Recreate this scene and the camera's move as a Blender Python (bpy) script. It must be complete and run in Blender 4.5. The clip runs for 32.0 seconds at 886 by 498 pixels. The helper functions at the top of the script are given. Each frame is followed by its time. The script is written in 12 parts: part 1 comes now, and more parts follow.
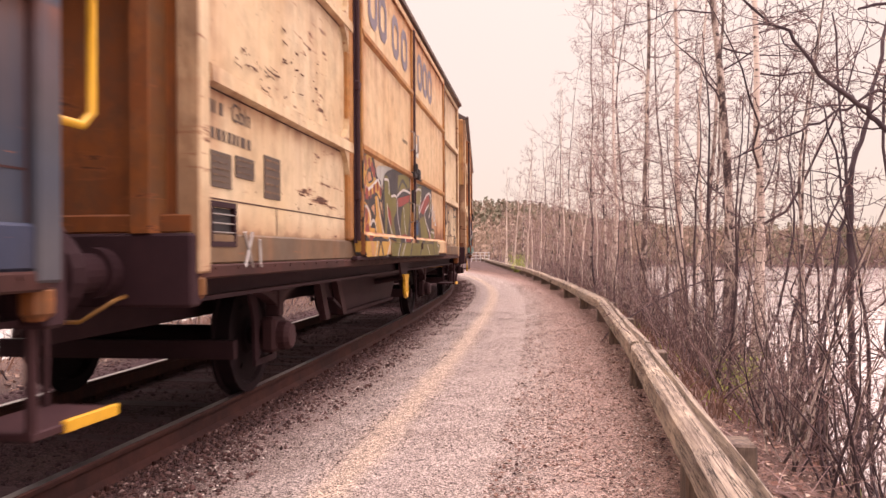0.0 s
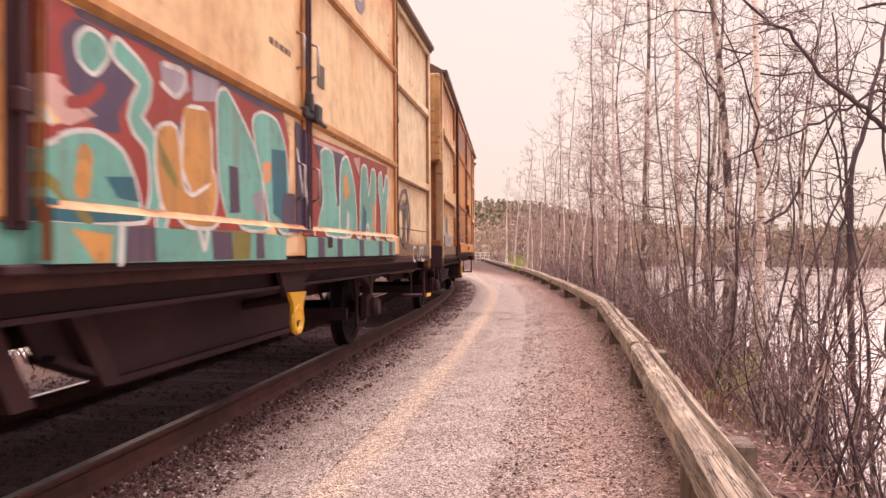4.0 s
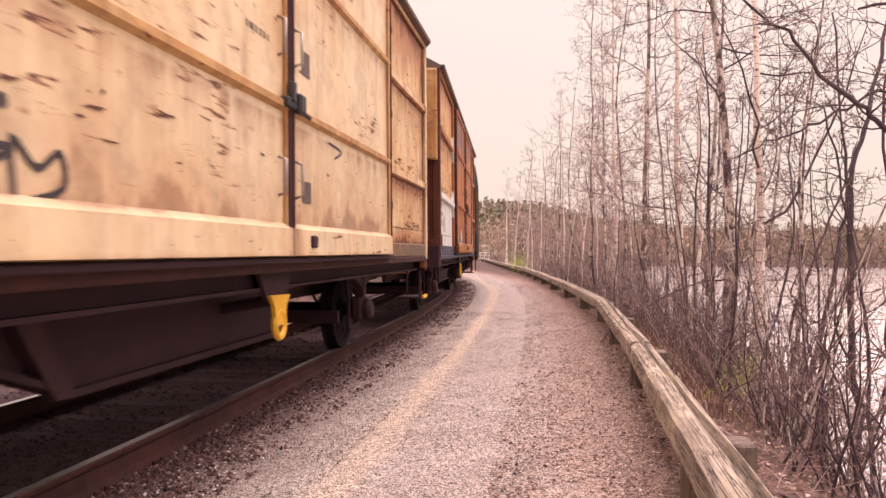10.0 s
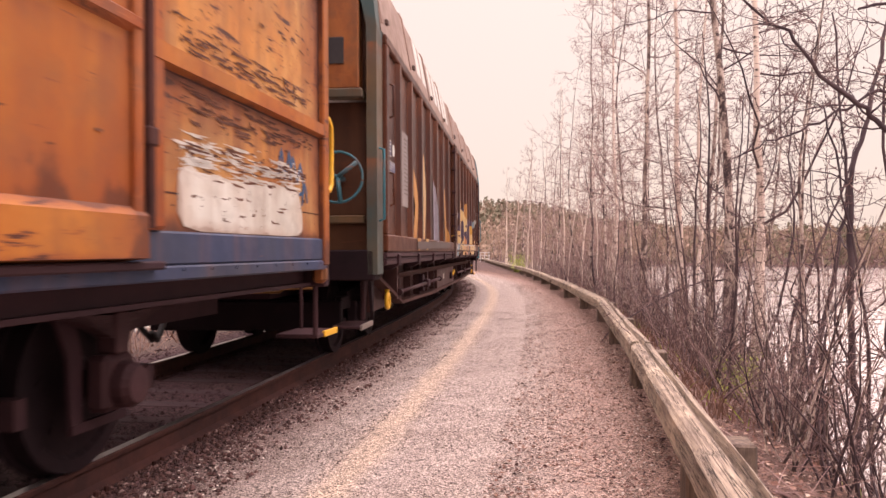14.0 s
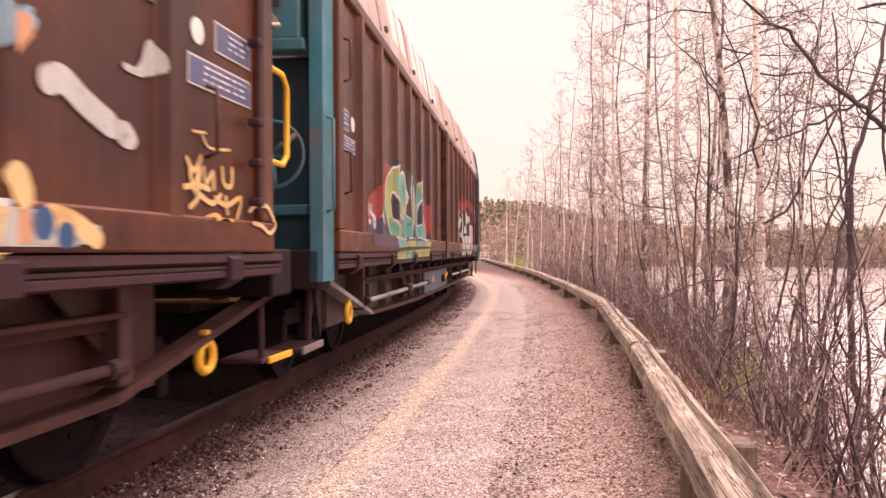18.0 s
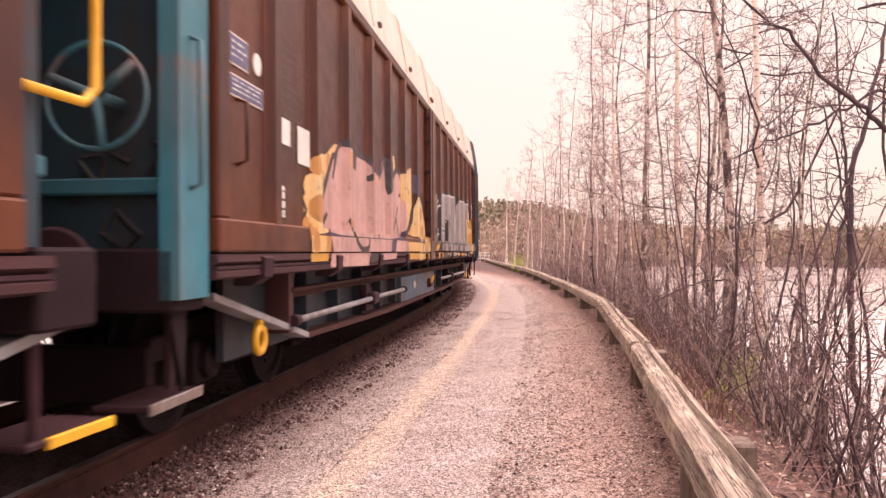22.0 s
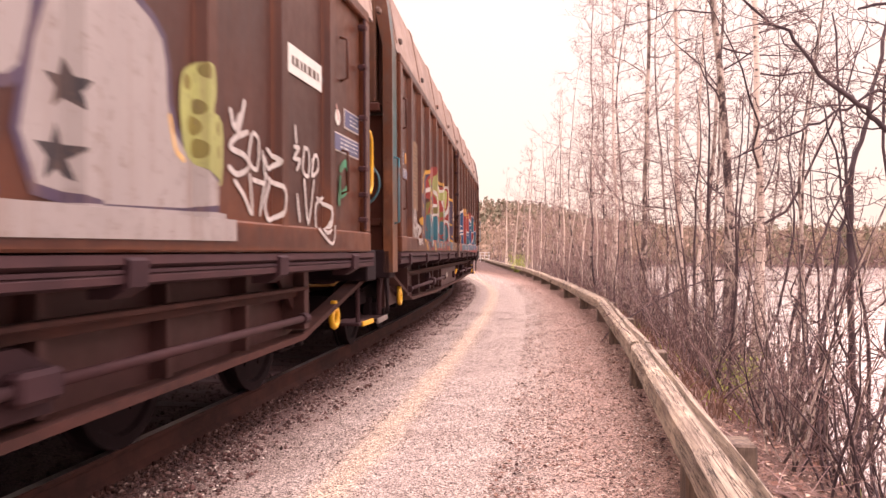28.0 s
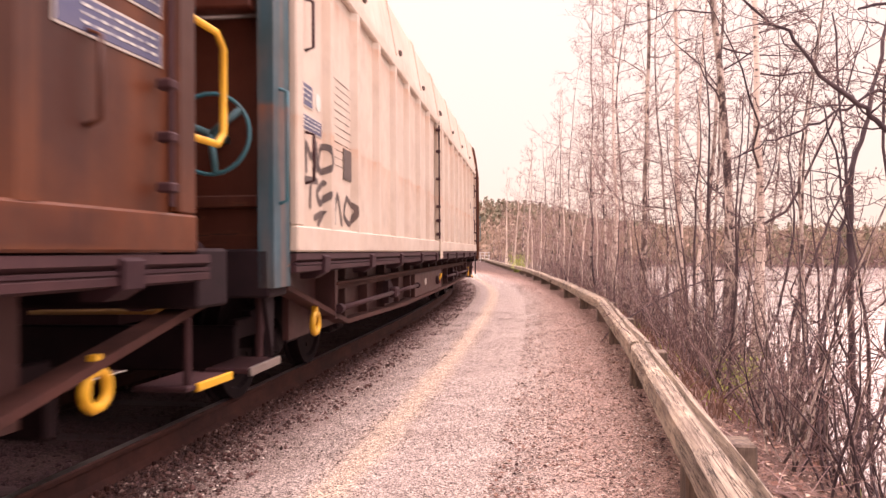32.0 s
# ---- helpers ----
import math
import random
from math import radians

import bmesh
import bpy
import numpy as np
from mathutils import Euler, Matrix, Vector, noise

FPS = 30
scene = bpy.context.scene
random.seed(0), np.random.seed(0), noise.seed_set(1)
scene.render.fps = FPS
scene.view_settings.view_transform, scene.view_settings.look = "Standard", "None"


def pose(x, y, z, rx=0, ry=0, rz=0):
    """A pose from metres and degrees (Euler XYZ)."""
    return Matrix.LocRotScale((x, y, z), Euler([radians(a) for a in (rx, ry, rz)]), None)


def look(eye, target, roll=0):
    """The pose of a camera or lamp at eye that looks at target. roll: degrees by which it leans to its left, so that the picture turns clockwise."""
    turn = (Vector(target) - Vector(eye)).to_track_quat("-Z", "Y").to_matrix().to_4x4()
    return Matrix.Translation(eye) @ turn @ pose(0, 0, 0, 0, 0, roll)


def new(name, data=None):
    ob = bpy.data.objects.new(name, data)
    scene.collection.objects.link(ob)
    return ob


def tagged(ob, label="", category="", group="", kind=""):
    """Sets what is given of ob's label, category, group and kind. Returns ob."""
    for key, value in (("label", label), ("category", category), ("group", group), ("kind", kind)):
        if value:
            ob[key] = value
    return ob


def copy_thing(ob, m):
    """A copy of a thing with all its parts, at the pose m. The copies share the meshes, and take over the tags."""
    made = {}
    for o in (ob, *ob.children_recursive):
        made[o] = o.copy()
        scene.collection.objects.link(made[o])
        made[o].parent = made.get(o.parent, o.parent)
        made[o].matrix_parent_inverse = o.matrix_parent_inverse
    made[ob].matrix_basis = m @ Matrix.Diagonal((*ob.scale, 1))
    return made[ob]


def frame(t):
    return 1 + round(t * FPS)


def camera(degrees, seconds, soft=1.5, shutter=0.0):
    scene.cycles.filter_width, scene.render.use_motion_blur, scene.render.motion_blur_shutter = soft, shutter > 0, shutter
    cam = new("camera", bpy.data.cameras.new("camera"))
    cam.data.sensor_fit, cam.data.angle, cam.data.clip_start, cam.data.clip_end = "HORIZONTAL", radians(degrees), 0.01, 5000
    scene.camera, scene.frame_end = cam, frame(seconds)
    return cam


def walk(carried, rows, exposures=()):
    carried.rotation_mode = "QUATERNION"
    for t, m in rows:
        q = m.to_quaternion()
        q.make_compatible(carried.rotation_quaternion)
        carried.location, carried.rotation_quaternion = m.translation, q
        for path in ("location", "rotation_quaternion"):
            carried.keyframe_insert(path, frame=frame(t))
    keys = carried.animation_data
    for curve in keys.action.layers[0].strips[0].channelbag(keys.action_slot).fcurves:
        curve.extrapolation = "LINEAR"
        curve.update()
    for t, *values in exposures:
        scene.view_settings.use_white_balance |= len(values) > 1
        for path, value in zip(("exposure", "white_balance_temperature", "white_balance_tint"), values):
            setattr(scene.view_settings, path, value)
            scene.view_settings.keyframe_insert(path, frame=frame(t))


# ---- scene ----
DURATION = 32.0
EYE = (0.0, 0.0, 1.168)
cam = camera(59.02, DURATION, soft=1.5, shutter=0.3)
STAND = look(EYE, (0.0, 10.0, 1.1895), roll=0.21)
walk(cam, [(0.0, STAND), (DURATION, STAND)], exposures=[(0.0, 0.36, 6800, 36.4), (11.0, 0.34, 6800, 36.4), (14.0, 0.36, 6800, 36.4), (17.0, 0.55, 6950, 40.4), (21.0, 0.57, 7000, 41.6), (25.0, 0.47, 7000, 41.6), (28.0, 0.68, 7000, 41.6), (30.0, 0.66, 7000, 41.6), (DURATION, 0.60, 7000, 41.6)])

# ---- world and light ----
world = bpy.data.worlds.new("overcast_sky")
scene.world = world
world.use_nodes = True
wn, wl = world.node_tree.nodes, world.node_tree.links
for n in list(wn):
    wn.remove(n)
sky = wn.new("ShaderNodeTexSky")
sky.sky_type, sky.sun_disc = "NISHITA", False
sky.sun_elevation, sky.sun_rotation = radians(48), radians(20)
sky.air_density, sky.dust_density = 1.0, 4.0
sky_gain = wn.new("ShaderNodeMix")
sky_gain.data_type, sky_gain.blend_type = "RGBA", "MULTIPLY"
sky_gain.inputs[0].default_value = 1.0
wl.new(sky.outputs[0], sky_gain.inputs[6])
sky_gain.inputs[7].default_value = (0.10, 0.10, 0.10, 1)
# overcast: the cloud cover grows brighter from the horizon to the zenith
way = wn.new("ShaderNodeTexCoord")
split = wn.new("ShaderNodeSeparateXYZ")
wl.new(way.outputs["Generated"], split.inputs[0])
rise = wn.new("ShaderNodeValToRGB")
wl.new(split.outputs[2], rise.inputs[0])
rise.color_ramp.elements[0].color = (0.675, 0.64, 0.515, 1)
rise.color_ramp.elements[1].color = (3.75, 3.55, 3.28, 1)
low = rise.color_ramp.elements.new(0.34)
low.color = (0.745, 0.72, 0.59, 1)
cloud = wn.new("ShaderNodeMix")
cloud.data_type = "RGBA"
cloud.inputs[0].default_value = 0.92
wl.new(sky_gain.outputs[2], cloud.inputs[6])
wl.new(rise.outputs[0], cloud.inputs[7])
bg = wn.new("ShaderNodeBackground")
wl.new(cloud.outputs[2], bg.inputs[0])
bg.inputs[1].default_value = 1.0
wout = wn.new("ShaderNodeOutputWorld")
wl.new(bg.outputs[0], wout.inputs[0])

sun = new("sun", bpy.data.lights.new("sun", "SUN"))
sun.data.energy, sun.data.angle, sun.data.color = 1.2, radians(30), (1.0, 0.95, 0.88)
sun.matrix_world = look((20, 25, 42), (0, 10, 0))


# ---- materials ----
MATS = {}


class Nodes:
    """A small node tree writer."""

    def __init__(self, name):
        self.m = bpy.data.materials.new(name)
        self.m.use_nodes = True
        self.t = self.m.node_tree
        self.n, self.l = self.t.nodes, self.t.links
        self.b = self.n["Principled BSDF"]
        self.coord = self.n.new("ShaderNodeTexCoord")
        self.info = self.n.new("ShaderNodeObjectInfo")
        MATS[name] = self.m

    def put(self, socket, value):
        if isinstance(value, bpy.types.NodeSocket):
            self.l.new(value, socket)
        elif isinstance(value, tuple) and len(value) == 3 and socket.type == "RGBA":
            socket.default_value = (*value, 1)
        else:
            socket.default_value = value

    def vec(self, scale=(1, 1, 1), space="Object", shift=True):
        mp = self.n.new("ShaderNodeMapping")
        self.l.new(self.coord.outputs[space], mp.inputs[0])
        mp.inputs[3].default_value = scale
        if shift:
            mul = self.n.new("ShaderNodeMath")
            mul.operation = "MULTIPLY"
            self.l.new(self.info.outputs["Random"], mul.inputs[0])
            mul.inputs[1].default_value = 40.0
            self.l.new(mul.outputs[0], mp.inputs[1])
        return mp.outputs[0]

    def noise(self, vec, scale, detail=4.0, rough=0.55, distort=0.0):
        x = self.n.new("ShaderNodeTexNoise")
        self.l.new(vec, x.inputs["Vector"])
        x.inputs["Scale"].default_value, x.inputs["Detail"].default_value = scale, detail
        x.inputs["Roughness"].default_value, x.inputs["Distortion"].default_value = rough, distort
        return x.outputs[0]

    def voronoi(self, vec, scale, out="Color", rnd=1.0):
        x = self.n.new("ShaderNodeTexVoronoi")
        self.l.new(vec, x.inputs["Vector"])
        x.inputs["Scale"].default_value = scale
        x.inputs["Randomness"].default_value = rnd
        return x.outputs[out]

    def ramp(self, fac, *stops, const=False):
        x = self.n.new("ShaderNodeValToRGB")
        self.put(x.inputs[0], fac)
        e = x.color_ramp.elements
        while len(e) < len(stops):
            e.new(0.5)
        for el, (p, c) in zip(e, stops):
            el.position = p
            el.color = (c, c, c, 1) if isinstance(c, (int, float)) else (*c, 1)
        if const:
            x.color_ramp.interpolation = "CONSTANT"
        return x.outputs[0]

    def mix(self, fac, a, b, mode="MIX"):
        x = self.n.new("ShaderNodeMix")
        x.data_type, x.blend_type = "RGBA", mode
        self.put(x.inputs[0], fac)
        self.put(x.inputs[6], a)
        self.put(x.inputs[7], b)
        return x.outputs[2]

    def math(self, op, a, b=0.0):
        x = self.n.new("ShaderNodeMath")
        x.operation = op
        self.put(x.inputs[0], a)
        self.put(x.inputs[1], b)
        return x.outputs[0]

    def done(self, color, rough=0.7, metal=0.0, bump=None, strength=0.3, distance=0.01, spec=0.4):
        self.put(self.b.inputs["Base Color"], color)
        self.put(self.b.inputs["Roughness"], rough)
        self.put(self.b.inputs["Metallic"], metal)
        self.b.inputs["Specular IOR Level"].default_value = spec
        if bump is not None:
            x = self.n.new("ShaderNodeBump")
            x.inputs["Strength"].default_value, x.inputs["Distance"].default_value = strength, distance
            self.put(x.inputs["Height"], bump)
            self.l.new(x.outputs[0], self.b.inputs["Normal"])
        return self.m


def worn_paint(name, base, second, rust=(0.13, 0.045, 0.02), streak=0.5, chips=0.62, rough=0.55, dirt=0.35, seams=(2.04, 3.16, 4.12), herds=0.14, edge=0.0, reach=0.30, run=0.50):
    """Old wagon paint: faded patches, rust running down, flaked spots drawn out along the plank lines."""
    k = Nodes(name)
    v = k.vec()
    fade = k.noise(v, 0.9, 3)
    c = k.mix(k.ramp(fade, (0.38, 0.0), (0.66, 1.0)), base, second)
    runs = k.noise(k.vec((5.0, 5.0, 0.35)), 1.0, 4, 0.6)
    c = k.mix(k.math("MULTIPLY", k.ramp(runs, (0.5, 0.0), (0.74, 1.0)), streak), c, (rust[0] * 2.4, rust[1] * 2.6, rust[2] * 2.2))
    wash = k.noise(k.vec((11.0, 11.0, 0.28)), 1.0, 3, 0.6)
    c = k.mix(k.ramp(wash, (0.52, 0.0), (0.72, 0.18)), c, (min(base[0] * 1.25, 0.85), min(base[1] * 1.35, 0.8), min(base[2] * 1.5, 0.7)))
    c = k.mix(k.ramp(wash, (0.26, 0.25 * streak), (0.42, 0.0)), c, (rust[0] * 1.6, rust[1] * 1.6, rust[2] * 1.6))
    # rust running down from the seams
    high = k.n.new("ShaderNodeSeparateXYZ")
    k.l.new(k.coord.outputs["Object"], high.inputs[0])
    stops = []
    for s in seams:
        stops += [((s - run) / 4.6, 0.0), ((s - 0.12 - 0.3 * (run - 0.5)) / 4.6, 0.35 + 2.5 * (run - 0.5)), (s / 4.6, 1.0), ((s + 0.012) / 4.6, 0.0)]
    below = k.ramp(k.math("MULTIPLY", high.outputs[2], 1 / 4.6), *stops)
    drip = k.noise(k.vec((7.0, 7.0, 0.5)), 1.0, 5, 0.65)
    c = k.mix(k.math("MULTIPLY", k.math("MULTIPLY", below, k.ramp(drip, (0.36, 0.0), (0.62, 1.0))), min(1.0, 0.35 + streak)), c, (rust[0] * 2.2, rust[1] * 1.9, rust[2] * 1.5))
    stain = k.noise(v, 1.25, 6, 0.62, 0.5)
    c = k.mix(k.math("MULTIPLY", k.ramp(stain, (0.47, 0.0), (0.72, 1.0)), min(1.0, streak * 1.3)), c, (base[0] * 0.66, base[1] * 0.46, base[2] * 0.32))
    if edge > 0:
        box = k.n.new("ShaderNodeSeparateXYZ")
        k.l.new(k.coord.outputs["Generated"], box.inputs[0])
        near = []
        for axis, size in ((0, 3.0), (2, 1.6)):
            a = box.outputs[axis]
            near.append(k.math("MULTIPLY", k.math("MINIMUM", a, k.math("SUBTRACT", 1.0, a)), size))
        creep = k.math("ADD", k.math("MINIMUM", near[0], near[1]), k.math("MULTIPLY", k.math("SUBTRACT", k.noise(k.vec((1, 1, 0.6)), 2.3, 6, 0.62), 0.5), 0.75))
        c = k.mix(k.math("MULTIPLY", k.ramp(creep, (0.0, 1.0), (reach, 0.0)), edge), c, (rust[0] * 3.4, rust[1] * 3.0, rust[2] * 1.6))
        c = k.mix(k.math("MULTIPLY", k.ramp(creep, (0.2 * reach - 0.12, 1.0), (0.4 * reach - 0.06, 0.0)), edge), c, (rust[0] * 1.3, rust[1] * 1.2, rust[2]))
    grime = k.noise(v, 5.0, 6, 0.65)
    soot = (0.10, 0.065, 0.045) if base[0] > 0.15 else (base[0] * 0.6, base[1] * 0.6, base[2] * 0.6)
    c = k.mix(k.math("MULTIPLY", k.ramp(grime, (0.45, 0.0), (0.75, 1.0)), dirt), c, soot)
    flake = k.noise(k.vec((1.1, 1.1, 8.0)), 2.4, 8, 0.64, 0.25)
    herd = k.noise(v, 0.75, 3, 0.6)
    flake = k.math("SUBTRACT", flake, k.ramp(herd, (0.44, herds), (0.66, 0.0)))
    mask = k.ramp(flake, (chips - 0.02, 0.0), (chips, 1.0))
    halo = k.ramp(flake, (chips - 0.07, 0.0), (chips - 0.02, 0.7))
    c = k.mix(halo, c, (rust[0] * 2.6, rust[1] * 2.4, rust[2] * 1.8))
    c = k.mix(mask, c, rust)
    specks = k.noise(k.vec((1.0, 1.0, 2.2)), 16.0, 4, 0.6)
    c = k.mix(k.ramp(specks, (chips + 0.075, 0.0), (chips + 0.095, 1.0)), c, (rust[0] * 0.7, rust[1] * 0.7, rust[2] * 0.7))
    height = k.math("ADD", k.math("MULTIPLY", mask, -0.6), k.math("MULTIPLY", grime, 0.5))
    return k.done(c, k.math("ADD", k.math("MULTIPLY", grime, 0.35), rough - 0.18), 0.0, height, 0.25, 0.006, 0.3)


def plain(name, base, second=None, scale=6.0, rough=0.6, metal=0.0, bump=0.15, dist=0.004, stretch=(1, 1, 1), detail=5.0, spec=0.4):
    k = Nodes(name)
    v = k.vec(stretch)
    a = k.noise(v, scale, detail, 0.6)
    b = k.noise(v, scale * 0.17, 2.0)
    second = second or tuple(x * 0.55 for x in base)
    f = k.math("MULTIPLY", k.math("ADD", a, b), 0.5)
    c = k.mix(k.ramp(f, (0.38, 0.0), (0.62, 1.0)), base, second)
    return k.done(c, rough, metal, a, bump, dist, spec)


def build_materials():
    worn_paint("paint_cream", (0.67, 0.525, 0.335), (0.64, 0.475, 0.275), streak=0.32, chips=0.62, rust=(0.10, 0.036, 0.02), edge=0.40)
    worn_paint("paint_cream_rusty", (0.66, 0.48, 0.28), (0.60, 0.37, 0.16), streak=0.55, chips=0.60, rust=(0.100, 0.033, 0.016), herds=0.10, edge=1.0, reach=0.46, run=0.58)
    worn_paint("paint_peach", (0.65, 0.44, 0.235), (0.67, 0.485, 0.285), streak=0.30, chips=0.66, rust=(0.12, 0.040, 0.018), edge=0.75)
    worn_paint("paint_orange", (0.37, 0.104, 0.010), (0.42, 0.158, 0.026), streak=0.55, chips=0.63, rust=(0.075, 0.021, 0.010), edge=0.85)
    worn_paint("paint_tan", (0.53, 0.225, 0.036), (0.49, 0.18, 0.026), streak=0.55, chips=0.63, rust=(0.075, 0.021, 0.010), edge=0.95)
    worn_paint("paint_peach_flaked", (0.60, 0.33, 0.13), (0.62, 0.42, 0.22), rust=(0.11, 0.038, 0.02), streak=0.6, chips=0.575, edge=0.6)
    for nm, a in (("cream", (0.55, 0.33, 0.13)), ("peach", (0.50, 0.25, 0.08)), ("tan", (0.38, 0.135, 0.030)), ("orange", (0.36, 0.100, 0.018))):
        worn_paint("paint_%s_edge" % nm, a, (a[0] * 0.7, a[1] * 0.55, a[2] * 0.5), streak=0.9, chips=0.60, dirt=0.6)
    worn_paint("paint_orange_flaked", (0.50, 0.20, 0.040), (0.55, 0.30, 0.10), rust=(0.070, 0.022, 0.013), streak=0.8, chips=0.575, herds=0.13, edge=1.0, reach=0.56, run=0.66)
    worn_paint("paint_redbrown", (0.105, 0.027, 0.014), (0.070, 0.020, 0.012), rust=(0.05, 0.018, 0.012), streak=0.3, chips=0.64, dirt=0.5)
    worn_paint("paint_rustbrown", (0.10, 0.043, 0.020), (0.058, 0.024, 0.015), rust=(0.06, 0.022, 0.013), streak=0.6, chips=0.62)
    plain("yellow_dull", (0.30, 0.15, 0.03), (0.20, 0.09, 0.025), 9, 0.6)
    worn_paint("paint_ochre", (0.185, 0.076, 0.022), (0.105, 0.036, 0.013), streak=0.8, chips=0.63, dirt=0.6, edge=0.6)
    worn_paint("paint_sill", (0.15, 0.105, 0.07), (0.19, 0.11, 0.055), streak=0.4, chips=0.62, dirt=0.5)
    worn_paint("paint_bluegrey", (0.085, 0.082, 0.092), (0.032, 0.046, 0.075), streak=0.3, chips=0.66)
    worn_paint("paint_blue", (0.030, 0.045, 0.095), (0.04, 0.045, 0.07), streak=0.25, chips=0.66)
    worn_paint("paint_brown", (0.063, 0.0190, 0.0118), (0.040, 0.0125, 0.0092), rust=(0.065, 0.021, 0.011), streak=0.42, chips=0.74, rough=0.44, dirt=0.3, seams=(1.32, 3.26), edge=0.35)
    worn_paint("paint_post", (0.115, 0.062, 0.052), (0.080, 0.036, 0.027), rust=(0.05, 0.02, 0.013), streak=0.5, chips=0.66, rough=0.5)
    worn_paint("paint_teal", (0.026, 0.175, 0.225), (0.04, 0.14, 0.165), streak=0.3, chips=0.69, rough=0.5)
    worn_paint("paint_teal_worn", (0.026, 0.098, 0.130), (0.060, 0.066, 0.066), streak=0.5, chips=0.66, rough=0.5)
    worn_paint("paint_teal_rusty", (0.045, 0.130, 0.150), (0.150, 0.075, 0.042), rust=(0.07, 0.026, 0.016), streak=0.9, chips=0.60, rough=0.5, edge=0.8, reach=0.4)
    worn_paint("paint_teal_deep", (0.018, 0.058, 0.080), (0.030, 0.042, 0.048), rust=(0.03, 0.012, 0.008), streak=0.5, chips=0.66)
    worn_paint("roof_brown", (0.25, 0.165, 0.135), (0.36, 0.25, 0.205), rust=(0.13, 0.085, 0.07), streak=0.3, chips=0.64, dirt=0.45)
    worn_paint("girder_grey", (0.075, 0.062, 0.055), (0.105, 0.075, 0.060), rust=(0.05, 0.020, 0.013), streak=0.6, chips=0.62)
    plain("pale_steel", (0.33, 0.33, 0.34), (0.16, 0.135, 0.13), 5, 0.5, 0.2, 0.2, spec=0.4)
    worn_paint("girder_blue", (0.034, 0.050, 0.066), (0.036, 0.026, 0.027), rust=(0.03, 0.013, 0.010), streak=0.5, chips=0.66)
    worn_paint("girder_sky", (0.055, 0.125, 0.185), (0.11, 0.095, 0.09), rust=(0.10, 0.045, 0.025), streak=0.85, chips=0.57)
    worn_paint("girder_brown", (0.060, 0.0235, 0.023), (0.078, 0.031, 0.028), rust=(0.024, 0.010, 0.008), streak=0.4, chips=0.68)
    worn_paint("paint_olive", (0.15, 0.098, 0.050), (0.045, 0.080, 0.080), streak=0.5, chips=0.66, rough=0.5)
    worn_paint("paint_beige", (0.60, 0.51, 0.425), (0.54, 0.445, 0.365), rust=(0.25, 0.13, 0.08), streak=0.16, chips=0.75, rough=0.5, dirt=0.15)
    worn_paint("roof_canvas", (0.46, 0.35, 0.30), (0.34, 0.25, 0.21), rust=(0.2, 0.14, 0.12), streak=0.3, chips=0.7, dirt=0.4)
    worn_paint("roof_dark", (0.09, 0.065, 0.06), (0.13, 0.08, 0.06), streak=0.3, chips=0.66)
    # underframe steels: the purple shade below the wagons is put into these colours
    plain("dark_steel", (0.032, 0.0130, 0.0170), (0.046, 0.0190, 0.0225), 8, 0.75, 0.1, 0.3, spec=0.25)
    # the wheels' and bogies' steel is near-black for the shade around them
    plain("gear_shaded", (0.011, 0.0055, 0.0075), (0.020, 0.0090, 0.0115), 6, 0.8, 0.1, 0.3, spec=0.2)
    plain("under_steel", (0.038, 0.0155, 0.0185), (0.062, 0.0250, 0.027), 5, 0.7, 0.1, 0.3, spec=0.25)
    plain("rust_steel", (0.078, 0.030, 0.024), (0.042, 0.018, 0.016), 9, 0.8, 0.05, 0.4, spec=0.2)
    plain("bare_steel", (0.42, 0.38, 0.36), (0.26, 0.22, 0.20), 14, 0.35, 0.85, 0.1)
    plain("rail_top", (0.55, 0.50, 0.48), (0.40, 0.34, 0.32), 20, 0.28, 0.9, 0.05)
    plain("yellow_paint", (0.78, 0.42, 0.02), (0.62, 0.32, 0.02), 9, 0.45, 0.0, 0.1)
    plain("black_paint", (0.022, 0.020, 0.024), (0.04, 0.035, 0.035), 9, 0.55)
    worn_paint("patch_white", (0.64, 0.63, 0.57), (0.50, 0.47, 0.40), rust=(0.09, 0.035, 0.02), streak=0.45, chips=0.60, edge=0.35, seams=(1.95,))
    plain("plate_dark", (0.11, 0.075, 0.055), (0.075, 0.05, 0.04), 12, 0.6)
    plain("plate_white", (0.63, 0.64, 0.59), (0.53, 0.52, 0.47), 8, 0.6)
    plain("plate_grey", (0.52, 0.47, 0.42), (0.42, 0.38, 0.34), 8, 0.6)
    plain("plate_blue", (0.065, 0.075, 0.155), (0.10, 0.10, 0.16), 8, 0.5)
    plain("flake_rust", (0.075, 0.026, 0.016), (0.13, 0.048, 0.024), 9, 0.85, 0, 0.4)
    plain("rubber", (0.02, 0.018, 0.018), (0.03, 0.027, 0.026), 12, 0.7)
    # bed stones and sleepers are darkened for the shade under the train
    plain("bed_stone", (0.095, 0.048, 0.052), (0.060, 0.030, 0.034), 9, 0.95)
    plain("sleeper_wood", (0.10, 0.052, 0.055), (0.062, 0.032, 0.036), 4, 0.9, 0, 0.6, 0.01, (1, 8, 8))
    k = Nodes("bark_dark")
    scales = k.noise(k.vec((3.0, 3.0, 2.2)), 2.2, 7, 0.7, 0.4)
    c = k.mix(k.ramp(scales, (0.46, 0.0), (0.54, 1.0)), (0.050, 0.033, 0.034), (0.56, 0.455, 0.385))
    c = k.mix(k.ramp(k.noise(k.vec(), 1.1, 3), (0.42, 0.0), (0.62, 0.6)), c, (0.17, 0.12, 0.10))
    k.done(c, 0.9, 0, scales, 0.7, 0.012)
